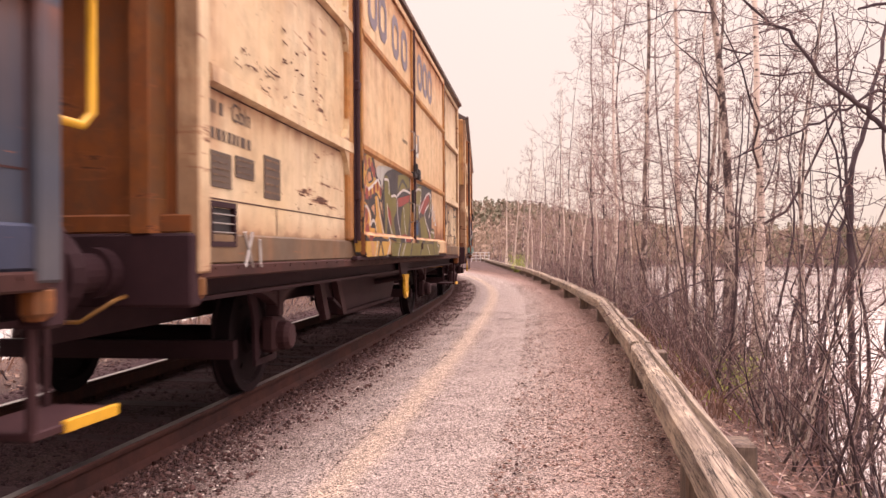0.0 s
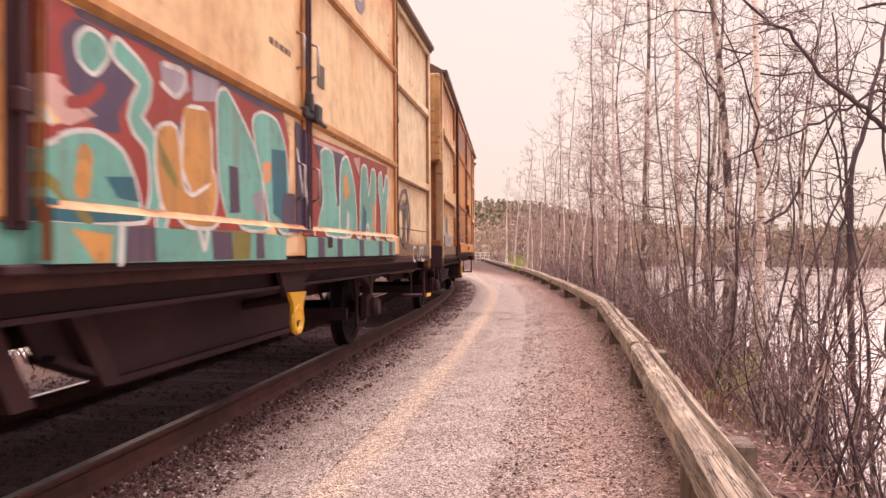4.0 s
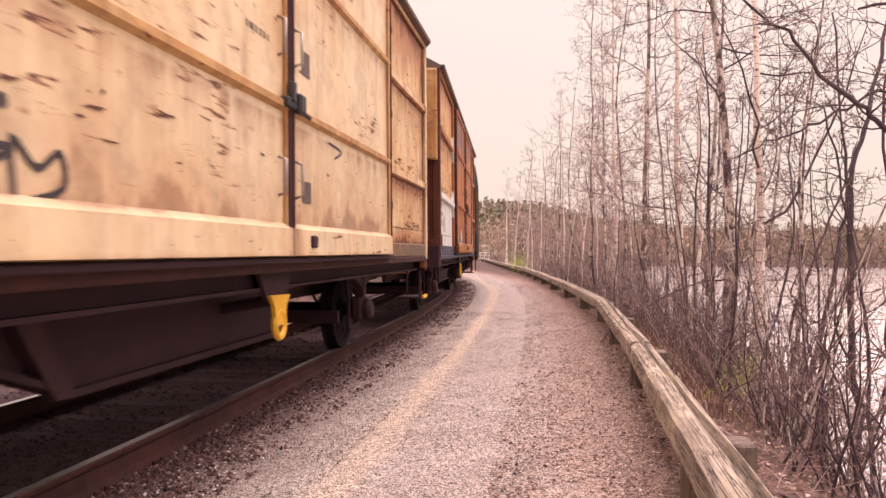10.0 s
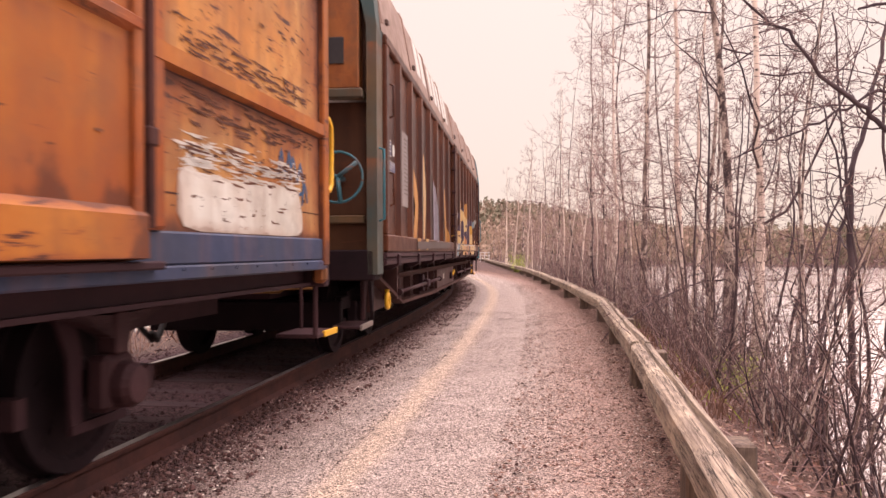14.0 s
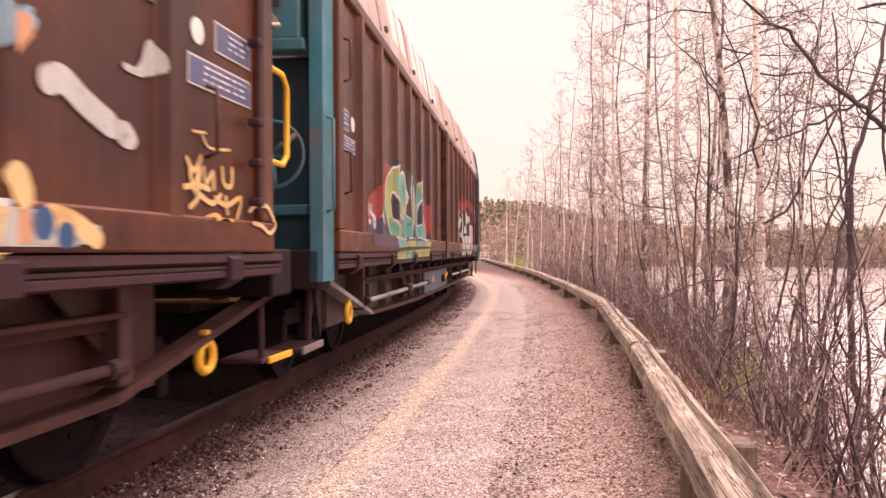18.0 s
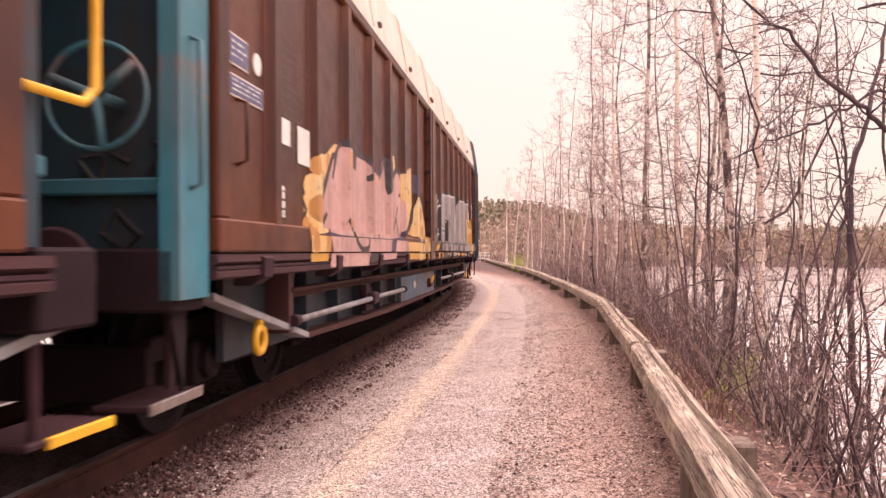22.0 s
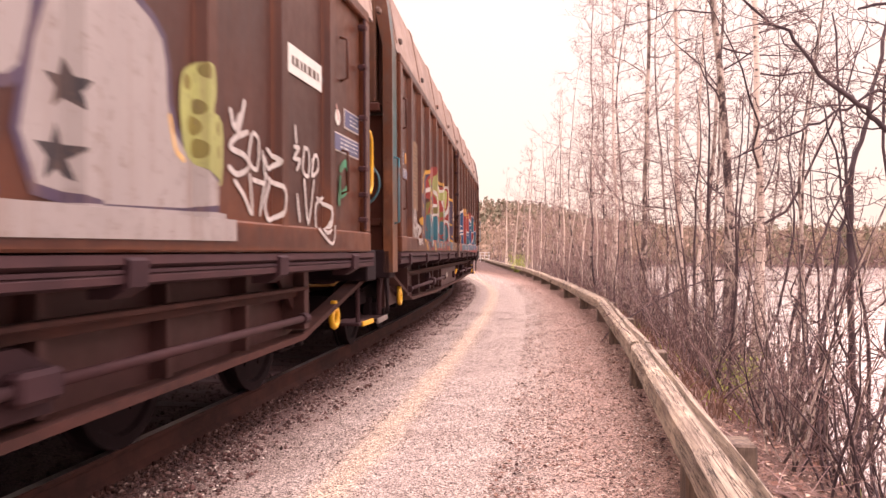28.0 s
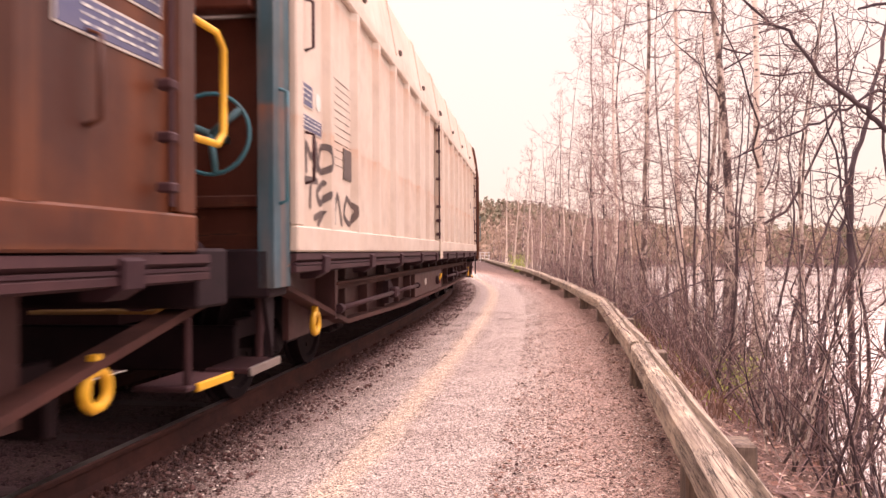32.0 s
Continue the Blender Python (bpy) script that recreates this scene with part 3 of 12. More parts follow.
# ---- the track ----
def build_track():
    track = thing("railway_track", "single railway track with rusty rails on worn wooden sleepers", "railway track", kind="structure")
    profile = [(-0.07, -0.17), (0.07, -0.17), (0.07, -0.157), (0.014, -0.135), (0.010, -0.045), (0.034, -0.032), (0.036, -0.008), (0.028, 0.0),
               (-0.028, 0.0), (-0.036, -0.008), (-0.034, -0.032), (-0.010, -0.045), (-0.014, -0.135), (-0.07, -0.157)]
    for off in (0.798, -0.798):
        sh = Shape()
        side, top = sh.slot("rust_steel"), sh.slot("rail_top")
        ss = list(np.arange(-40, -4, 3.0)) + list(np.arange(-4, 60, 1.0)) + list(np.arange(60, 215, 3.0))
        n = len(profile)
        for k, s in enumerate(ss):
            for p, q in profile:
                sh.v.append(beside_line(s, off + p, q + math.sin(CANT) * (off + p)))
            if k:
                for i in range(n):
                    j = (i + 1) % n
                    a = (k - 1) * n
                    sh.f.append((a + i, a + j, a + n + j, a + n + i))
                    sh.mi.append(top if i == 7 else side)
        part("rail", sh, "", track, "rusty rail with a polished top")
    # sleepers share one mesh
    sh = Shape().box(-1.3, 1.3, -0.12, 0.12, -0.30, -0.165, 0.02)
    me = sh.mesh("sleeper", "sleeper_wood")
    fix_normals(me)
    plate = Shape().box(-0.16, 0.16, -0.08, 0.08, -0.172, -0.155, 0.006)
    for e in (-1, 1):
        for q in (-0.05, 0.05):
            plate.turned((0.10 * e, q, -0.155), "z", [(0, 0.016), (0.025, 0.016), (0.03, 0.01)], 6)
    plate = plate.mesh("rail_chair", "rust_steel")
    fix_normals(plate)
    rng = random.Random(3)
    s = -9.0
    while s < 62:
        x, y, h = on_line(s)
        ob = new("sleeper", me)
        ob.parent = track
        ob.matrix_basis = Matrix.Translation((x, y, rng.uniform(-0.012, 0.0))) @ Matrix.Rotation(-h + rng.uniform(-0.02, 0.02), 4, "Z")
        if -2 < s < 14:
            for off in (0.798, -0.798):
                c = new("rail_chair", plate)
                c.parent = track
                c.matrix_basis = Matrix.Translation(beside_line(s, off, 0.0)) @ Matrix.Rotation(-h, 4, "Z")
        s += 0.61


build_track()


# ---- the timber guard rail beside the path ----
BEAM_TOP = 0.30


def build_fence():
    fence = thing("guard_rail", "low weathered grey timber guard rail on short posts beside the path", "guard rail")
    posts_y = [0.3, 3.95, 7.5, 10.9, 14.3, 17.5, 21.7, 26.0, 30.4, 34.6, 39.0, 43.2, 47.4, 51.6, 55.8, 60.0, 65.0, 70.0, 75.0, 81.0, 87.0, 93.0, 99.0, 106.0]
    rng = random.Random(8)
    for i, y in enumerate(posts_y):
        x = float(fence_x(y))
        slope = math.atan2(float(fence_x(y + 1) - fence_x(y - 1)), 2.0)
        low = min(height_at(x + 0.2, y), PATH) - 0.3
        sh = Shape().box(-0.10, 0.24, -0.10, 0.10, low, BEAM_TOP - 0.07 + rng.uniform(-0.01, 0.01), 0.012)
        ob = part("post", sh, "timber_post", fence, "squat timber post")
        ob.matrix_basis = Matrix.Translation((x, y, 0)) @ Matrix.Rotation(-slope + rng.uniform(-0.05, 0.05), 4, "Z")
    ends = [-3.0] + posts_y[2::2]
    for a, b in zip(ends[:-1], ends[1:]):
        sh = Shape()
        x0, x1 = float(fence_x(a)), float(fence_x(b))
        long = math.hypot(b - a, x1 - x0)
        n = max(2, int(long / 0.22))
        dip = rng.uniform(-0.006, 0.006)
        # rounded timber with a drying crack along its top and splintered arrises
        prof = [(-0.105, -0.072), (-0.085, -0.090), (0.085, -0.090), (0.105, -0.072), (0.105, 0.06), (0.088, 0.092), (0.036, 0.100), (0.022, 0.052), (0.010, 0.100), (-0.078, 0.097), (-0.105, 0.072)]
        m, sway = len(prof), rng.uniform(0, 6)
        for k in range(n + 1):
            chip = rng.uniform(0.0, 0.026) if rng.random() < 0.35 else rng.uniform(0, 0.004)
            wander = 0.018 * math.sin(k * 0.13 + sway) + 0.006 * math.sin(k * 0.7)
            open_ = 0.004 + 0.014 * max(0.0, math.sin(k * 0.21 + sway * 2))
            for j, (p, q) in enumerate(prof):
                if j in (6, 7, 8):
                    p += wander + (open_ if j == 6 else -open_ if j == 8 else 0)
                    q -= 0.0 if j != 7 else open_ * 2
                if j in (9, 10):
                    p += chip
                    q -= chip * 0.8
                sh.v.append((p + rng.uniform(-0.0015, 0.0015), long * k / n + (0.004 if k == 0 else -0.004 if k == n else 0), BEAM_TOP - 0.1 + q + dip))
            if k:
                o = (k - 1) * m
                sh.f += [(o + i, o + (i + 1) % m, o + m + (i + 1) % m, o + m + i) for i in range(m)]
        sh.f.append(tuple(range(m)))
        sh.f.append(tuple(n * m + i for i in range(m)))
        sh.mi = [0] * len(sh.f)
        ob = part("beam", sh, "timber", fence, "grey cracked timber beam")
        ob.matrix_basis = Matrix.Translation((x0, a, 0)) @ Matrix.Rotation(-math.atan2(x1 - x0, b - a), 4, "Z")


build_fence()


# ---- trees ----
def limb(sh, start, direction, length, r, rng, bend=0.25, sides=5, segs=5, lift=0.0, mi=0):
    """A crooked tapering limb; gives its points and radii."""
    p, d = Vector(start), Vector(direction).normalized()
    pts, rs = [p.copy()], [r]
    for i in range(segs):
        d = (d + Vector((rng.uniform(-1, 1), rng.uniform(-1, 1), rng.uniform(-0.7, 0.7) + lift)) * bend).normalized()
        p = p + d * (length / segs)
        pts.append(p.copy())
        rs.append(max(r * (1 - 0.85 * (i + 1) / segs), 0.0016))
    sh.tube(pts, rs, sides, mi, caps=False)
    return pts, rs


def bud(sh, p, r, mi=0):
    """A swollen bud or catkin: a small spindle."""
    x, y, z = p
    sh.add([(x + r, y, z), (x - 0.5 * r, y + 0.87 * r, z), (x - 0.5 * r, y - 0.87 * r, z), (x, y, z + 1.7 * r), (x, y, z - 1.3 * r)],
           [(0, 1, 3), (1, 2, 3), (2, 0, 3), (1, 0, 4), (2, 1, 4), (0, 2, 4)], mi)


def clothe(bough, twig, pts, rs, height, rng, boughs, crown_from, spread, fine, twigs, thick=1.0):
    """Knotty boughs, side twigs and budded shoots along a trunk given by its points."""
    n = len(pts) - 1
    for b in range(boughs):
        t = crown_from + (0.985 - crown_from) * (b + rng.random()) / boughs
        i = min(int(t * n), n - 1)
        p = pts[i].lerp(pts[i + 1], t * n - i)
        a = rng.uniform(0, 2 * math.pi)
        length = height * spread * (1.12 - t) * rng.uniform(0.35, 1.15) + 0.3
        bp, br = limb(bough, p, (math.cos(a), math.sin(a), rng.uniform(-0.15, 0.95)), length, min(rs[i] * 0.42, 0.0050 + 0.0050 * length), rng, 0.46, 4, 8, 0.10)
        for k in range(int(twigs * fine * 1.05) + 1):
            j = rng.randint(1, 7)
            along = (bp[j] - bp[j - 1]).normalized()
            side = along.orthogonal().normalized()
            side.rotate(Matrix.Rotation(rng.uniform(0, 6.28), 3, along))
            tp, _ = limb(twig, bp[j], along * rng.uniform(0.1, 1.0) + side * rng.uniform(0.5, 1.0), length * rng.uniform(0.14, 0.42), max(br[j] * 0.48, 0.0044) * thick, rng, 0.48, 3, 5, 0.06)
            for _ in range(int(3.5 * fine)):
                j2 = rng.randint(1, 5)
                d2 = (tp[j2] - tp[j2 - 1]).normalized() + Vector((rng.uniform(-1, 1), rng.uniform(-1, 1), rng.uniform(-0.7, 0.8))) * 1.1
                sp, _ = limb(twig, tp[j2], d2, length * rng.uniform(0.06, 0.19), 0.0033 * thick, rng, 0.42, 3, 3, 0.03)
                if rng.random() < 0.55:
                    bud(twig, sp[-1], rng.uniform(0.004, 0.0072) * thick)
            if rng.random() < 0.6:
                bud(twig, tp[rng.randint(2, 5)], rng.uniform(0.005, 0.0078) * thick)


def grow_tree(height, r, rng, boughs=18, lean=(0, 0), crown_from=0.3, spread=0.3, fine=1.0, twigs=9, thick=1.0):
    """Trunk, boughs and twigs of a bare tree, about the origin."""
    trunk, bough, twig = Shape(), Shape(), Shape()
    n = 16
    pts, rs = [], []
    wob, drift = Vector((0, 0, 0)), Vector((0, 0, 0))
    for i in range(n + 1):
        t = i / n
        drift = drift * 0.7 + Vector((rng.uniform(-1, 1), rng.uniform(-1, 1), 0)) * height * (0.0034 if r > 0.055 else 0.0058)
        if i > 1:
            wob += drift
        pts.append(Vector((lean[0] * t * height, lean[1] * t * height, t * height - 0.25 * (i == 0))) + wob)
        flare = 0.8 * math.exp(-t * height / 1.1) if r > 0.055 else 0.2 * (i == 0)
        rs.append(r * (1 - 0.94 * t ** 0.8 + flare) + 0.003)
    trunk.tube(pts, rs, 10, caps=True)
    clothe(bough, twig, pts, rs, height, rng, boughs, crown_from, spread, fine, twigs, thick)
    return trunk, bough, twig


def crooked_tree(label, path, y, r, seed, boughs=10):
    """A crooked stem through a few (x, z) places fitted to the camera's view."""
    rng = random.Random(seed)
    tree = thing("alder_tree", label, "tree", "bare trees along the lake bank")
    # each joint moves further off along the camera's sight line, keeping its view position
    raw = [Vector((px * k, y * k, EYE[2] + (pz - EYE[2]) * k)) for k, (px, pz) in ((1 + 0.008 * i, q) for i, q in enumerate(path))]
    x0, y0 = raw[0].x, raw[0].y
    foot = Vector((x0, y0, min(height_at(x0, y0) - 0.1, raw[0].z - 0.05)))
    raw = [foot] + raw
    pts = []
    for i in range(len(raw) - 1):
        p0, p1, p2, p3 = raw[max(i - 1, 0)], raw[i], raw[i + 1], raw[min(i + 2, len(raw) - 1)]
        for k in range(4):
            t = k / 4
            pts.append(0.5 * (2 * p1 + (p2 - p0) * t + (2 * p0 - 5 * p1 + 4 * p2 - p3) * t * t + (3 * p1 - p0 - 3 * p2 + p3) * t ** 3))
    pts.append(raw[-1])
    n = len(pts) - 1
    pts = pts[:1] + [p + Vector((rng.uniform(-1, 1), rng.uniform(-1, 1), rng.uniform(-1, 1))) * 0.016 for p in pts[1:]]
    rs = [r * (1 - 0.75 * i / n) * rng.uniform(0.86, 1.14) for i in range(n + 1)]
    trunk, bough, twig = Shape(), Shape(), Shape()
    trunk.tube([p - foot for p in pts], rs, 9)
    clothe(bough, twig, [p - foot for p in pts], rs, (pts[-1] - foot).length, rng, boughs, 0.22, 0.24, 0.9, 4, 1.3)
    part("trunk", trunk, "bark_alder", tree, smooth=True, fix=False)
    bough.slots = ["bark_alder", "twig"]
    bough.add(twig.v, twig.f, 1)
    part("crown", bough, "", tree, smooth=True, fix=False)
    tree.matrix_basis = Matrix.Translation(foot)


def tree_thing(name, label, x, y, height, r, seed, bark, twig_mat, lean=(0, 0), **kw):
    rng = random.Random(seed)
    tree = thing(name, label, "tree", "bare trees along the lake bank")
    trunk, bough, twig = grow_tree(height, r, rng, lean=lean, **kw)
    part("trunk", trunk, bark, tree, smooth=True, fix=False)
    # the crown is one mesh of two barks
    bough.slots = ["bark_alder" if twig_mat == "twig" else "bark_dark", twig_mat]
    bough.add(twig.v, twig.f, 1)
    part("crown", bough, "", tree, smooth=True, fix=False)
    tree.matrix_basis = Matrix.Translation((x, y, height_at(x, y)))
    return tree


def build_trees():
    birch = "leafless birch with pale peeling bark on the lake bank"
    alder = "leafless dark alder with a tangled crown on the lake bank"
    # (x, y, radius, height, lean, pale bark)
    spec = [(4.09, 10.2, 0.060, 12, 0.000, 1), (4.19, 11.5, 0.080, 12.5, 0.002, 0), (4.57, 15.0, 0.070, 13, 0.002, 1), (4.35, 17.0, 0.068, 13, -0.004, 0),
            (4.61, 21.0, 0.060, 12, -0.004, 1), (4.66, 20.0, 0.045, 11, 0.000, 0), (4.54, 24.0, 0.05, 11, 0.000, 0), (4.72, 14.0, 0.055, 10, 0.012, 0),
            (4.86, 29.0, 0.04, 9, 0.01, 0), (5.12, 33.0, 0.045, 9, -0.01, 1), (4.94, 36.0, 0.04, 8, 0.01, 0), (5.09, 41.0, 0.045, 8, 0.01, 1),
            (4.70, 44.0, 0.045, 8, 0.02, 1), (4.69, 58.0, 0.065, 7.5, 0.0, 1), (5.46, 60.0, 0.06, 8, 0.03, 1), (5.26, 52.0, 0.05, 8, -0.02, 0),
            (4.05, 9.2, 0.026, 6, 0.05, 0), (4.56, 16.0, 0.034, 9, 0.03, 0), (4.29, 12.5, 0.030, 8, -0.03, 0),
            (4.30, 11.2, 0.028, 6, 0.04, 0), (4.53, 22.0, 0.034, 9, 0.02, 0), (4.60, 26.0, 0.035, 9, 0.02, 1),
            (4.57, 31.0, 0.036, 8, 0.02, 0), (4.97, 38.0, 0.04, 7, -0.03, 0), (5.36, 47.0, 0.045, 7, 0.03, 1), (4.16, 13.2, 0.036, 11, 0.01, 1),
            (4.87, 18.0, 0.026, 7, -0.04, 0), (4.51, 18.5, 0.024, 6, 0.04, 1), (4.96, 25.0, 0.03, 7, -0.03, 1), (4.79, 30.0, 0.03, 7, 0.02, 1)]
    for i, (x, dep, r, hgt, lean, pale) in enumerate(spec):
        # crowns past 12.8 m get paler bark colours, with haze put into them
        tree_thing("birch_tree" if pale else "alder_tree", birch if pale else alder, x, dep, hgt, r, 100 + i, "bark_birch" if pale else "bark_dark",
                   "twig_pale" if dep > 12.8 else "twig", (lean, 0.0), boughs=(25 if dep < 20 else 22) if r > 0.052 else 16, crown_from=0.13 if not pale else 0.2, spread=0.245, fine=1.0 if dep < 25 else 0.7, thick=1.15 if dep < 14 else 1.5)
    more = random.Random(19)
    for i in range(18):
        dep = 7.5 + 15 * (i / 18) ** 1.2
        x = float(fence_x(dep)) + more.uniform(0.7, 1.9)
        tree_thing("alder_tree", "slender dark alder stem among the brush on the bank", x, dep, more.uniform(2.6, 5.0), more.uniform(0.018, 0.034), 600 + i, "bark_alder" if i % 3 else "bark_dark",
                   "twig", (more.uniform(-0.14, 0.14), more.uniform(-0.05, 0.05)), boughs=10, crown_from=0.12, spread=0.22, fine=0.8, twigs=4)
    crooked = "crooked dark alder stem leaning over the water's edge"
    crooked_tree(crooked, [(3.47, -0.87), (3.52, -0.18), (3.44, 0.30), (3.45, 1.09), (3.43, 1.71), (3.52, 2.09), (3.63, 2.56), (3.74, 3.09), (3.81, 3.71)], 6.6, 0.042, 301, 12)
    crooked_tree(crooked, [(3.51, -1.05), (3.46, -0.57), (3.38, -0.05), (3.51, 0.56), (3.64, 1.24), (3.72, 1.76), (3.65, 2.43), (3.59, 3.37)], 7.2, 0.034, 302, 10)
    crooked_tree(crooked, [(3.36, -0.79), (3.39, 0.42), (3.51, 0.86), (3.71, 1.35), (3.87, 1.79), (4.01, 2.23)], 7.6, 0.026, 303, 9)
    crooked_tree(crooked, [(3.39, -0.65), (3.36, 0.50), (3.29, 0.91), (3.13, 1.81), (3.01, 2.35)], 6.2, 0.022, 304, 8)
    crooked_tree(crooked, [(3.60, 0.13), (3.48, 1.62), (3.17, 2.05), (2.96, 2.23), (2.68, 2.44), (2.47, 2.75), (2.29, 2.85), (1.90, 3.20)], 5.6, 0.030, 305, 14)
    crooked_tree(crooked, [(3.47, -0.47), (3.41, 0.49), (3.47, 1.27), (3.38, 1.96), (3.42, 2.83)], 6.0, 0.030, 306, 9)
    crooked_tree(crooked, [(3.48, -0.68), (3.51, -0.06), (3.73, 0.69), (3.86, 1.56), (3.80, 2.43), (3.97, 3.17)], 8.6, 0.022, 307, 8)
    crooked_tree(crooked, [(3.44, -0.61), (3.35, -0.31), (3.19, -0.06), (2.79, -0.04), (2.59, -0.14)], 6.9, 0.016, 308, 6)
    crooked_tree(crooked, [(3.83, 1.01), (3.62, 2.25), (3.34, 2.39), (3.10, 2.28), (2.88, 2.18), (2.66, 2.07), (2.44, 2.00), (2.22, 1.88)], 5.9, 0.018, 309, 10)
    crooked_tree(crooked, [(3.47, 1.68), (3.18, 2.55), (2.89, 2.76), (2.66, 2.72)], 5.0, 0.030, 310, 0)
    # saplings and brush stems at the water's edge
    rng = random.Random(77)
    base = []
    for v in range(5):
        sh, fine = Shape(), Shape()
        for _ in range(6):
            a = rng.uniform(0, 6.28)
            p = (rng.uniform(-0.2, 0.2), rng.uniform(-0.2, 0.2), -0.15)
            bp, br = limb(sh, p, (math.cos(a) * 0.35, math.sin(a) * 0.35, 1), rng.uniform(1.2, 3.4), rng.uniform(0.008, 0.018), rng, 0.20, 4, 7, 0.10)
            for _ in range(6):
                j = rng.randint(1, 6)
                tp, _r = limb(fine, bp[j], Vector((rng.uniform(-1, 1), rng.uniform(-1, 1), rng.uniform(-0.1, 0.9))), rng.uniform(0.3, 0.8), 0.0035, rng, 0.36, 3, 3)
                for _ in range(2):
                    limb(fine, tp[rng.randint(1, 3)], Vector((rng.uniform(-1, 1), rng.uniform(-1, 1), rng.uniform(-0.2, 0.8))), rng.uniform(0.15, 0.45), 0.0024, rng, 0.36, 3, 2)
        base.append((sh.mesh("stem", "bark_dark" if v % 2 else "bark_alder"), fine.mesh("crown", "twig")))
    count = 0
    for i in range(260):
        y = 4.6 + 58 * (i / 260) ** 1.3
        d = rng.uniform(0.7, 2.3) if y < 30 else rng.uniform(0.5, 3 + (y - 30) * 0.12)
        x = float(fence_x(y)) + d
        z = height_at(x, y)
        if z < WATER - 0.35:
            continue
        ob = thing("bush", "bare thorny brush stems at the water's edge", "bush", "brush on the bank")
        for nm, me in zip(("stem", "crown"), base[i % 5]):
            new(nm, me).parent = ob
        k = rng.uniform(0.4, 0.9)
        ob.matrix_basis = Matrix.Translation((x, y, z)) @ Matrix.Rotation(rng.uniform(0, 6.28), 4, "Z") @ Matrix.Diagonal((k, k, k, 1))
        count += 1
        if count >= 180:
            break


build_trees()


def build_thicket():
    """Low dead stems, bramble canes and dry stalks crowded on the bank below the guard rail."""
    rng = random.Random(52)
    sh = Shape()
    dark, pale = sh.slot("twig"), sh.slot("twig_pale")
    for i in range(640):
        y = 6.6 + 30 * rng.random() ** 1.25
        x = float(fence_x(y)) + 0.45 + 2.0 * rng.random() * min(1.0, y / 10.0)
        z = height_at(x, y)
        if z < WATER - 0.25:
            continue
        a = rng.uniform(0, 6.28)
        h = rng.uniform(0.6, 1.9) * (0.7 if y < 8 else 1.0)
        tone = dark if rng.random() < 0.8 else pale
        bp, br = limb(sh, (x, y, z - 0.05), (math.cos(a) * 0.7, math.sin(a) * 0.7, 1), h, rng.uniform(0.006, 0.013), rng, 0.30, 4, 6, 0.06, tone)
        for _ in range(3):
            j = rng.randint(1, 6)
            d = Vector((rng.uniform(-1, 1), rng.uniform(-1, 1), rng.uniform(-0.5, 0.8)))
            tp, _r = limb(sh, bp[j], d, h * rng.uniform(0.2, 0.5), 0.0045, rng, 0.45, 3, 3, 0.0, tone)
            if rng.random() < 0.5:
                bud(sh, tp[-1], rng.uniform(0.005, 0.010), tone)
    tagged(new("thicket", sh.mesh("thicket", "", True)), "tangled brown dead stems and brambles on the bank", "brush", kind="stuff")
    # straw-coloured grass and a few sprouting tufts at the foot of the rail
    sh = Shape()
    straw, green = sh.slot("dead_leaf"), sh.slot("moss_leaf")
    for i in range(1500):
        y = 6.0 + 34 * rng.random() ** 1.5
        x = float(fence_x(y)) + rng.choice((rng.uniform(0.2, 1.6), rng.uniform(0.2, 0.6)))
        z = height_at(x, y)
        h, w = rng.uniform(0.06, 0.26), rng.uniform(0.003, 0.006)
        dx, dy = rng.gauss(0, 0.45) * h, rng.gauss(0, 0.45) * h
        sh.add([(x - w, y, z - 0.01), (x + w, y, z - 0.01), (x + dx * 0.5 + w * 0.7, y + dy * 0.5, z + h * 0.7), (x + dx * 0.5 - w * 0.7, y + dy * 0.5, z + h * 0.7), (x + dx, y + dy, z + h)],
               [(0, 1, 2, 3), (3, 2, 4)], green if rng.random() < 0.10 else straw)
    tagged(new("dry_grass", sh.mesh("dry_grass", "")), "dry straw-coloured grass with a few green blades", "grass", kind="stuff")


build_thicket()


def build_far_brush():
    """Low bare brush and dry stalks on the far side of the track, seen under the wagons."""
    rng = random.Random(93)
    sh = Shape()
    dark, straw = sh.slot("bark_alder"), sh.slot("dead_leaf")
    for i in range(420):
        s = -2.0 + 44.0 * rng.random()
        x, y, _ = beside_line(s, -rng.uniform(2.9, 7.0))
        z = height_at(x, y)
        a, h = rng.uniform(0, 6.28), rng.uniform(0.5, 1.7)
        bp, br = limb(sh, (x, y, z - 0.04), (math.cos(a) * 0.5, math.sin(a) * 0.5, 1), h, rng.uniform(0.006, 0.014), rng, 0.28, 4, 5, 0.05, dark if rng.random() < 0.8 else straw)
        for _ in range(5):
            j = rng.randint(1, 5)
            limb(sh, bp[j], Vector((rng.uniform(-1, 1), rng.uniform(-1, 1), rng.uniform(-0.3, 0.8))), h * rng.uniform(0.25, 0.6), 0.006, rng, 0.4, 3, 3, 0.0, dark)
    for i in range(1600):
        x, y, _ = beside_line(-2.0 + 40.0 * rng.random(), -rng.uniform(2.6, 6.5))
        z = height_at(x, y)
        h, w = rng.uniform(0.10, 0.45), rng.uniform(0.004, 0.009)
        dx, dy = rng.gauss(0, 0.5) * h, rng.gauss(0, 0.5) * h
        sh.add([(x - w, y, z - 0.01), (x + w, y, z - 0.01), (x + dx, y + dy, z + h)], [(0, 1, 2)], straw)
    tagged(new("far_brush", sh.mesh("far_brush", "")), "bare brush and dry stalks beyond the railway track", "brush", kind="stuff")


build_far_brush()


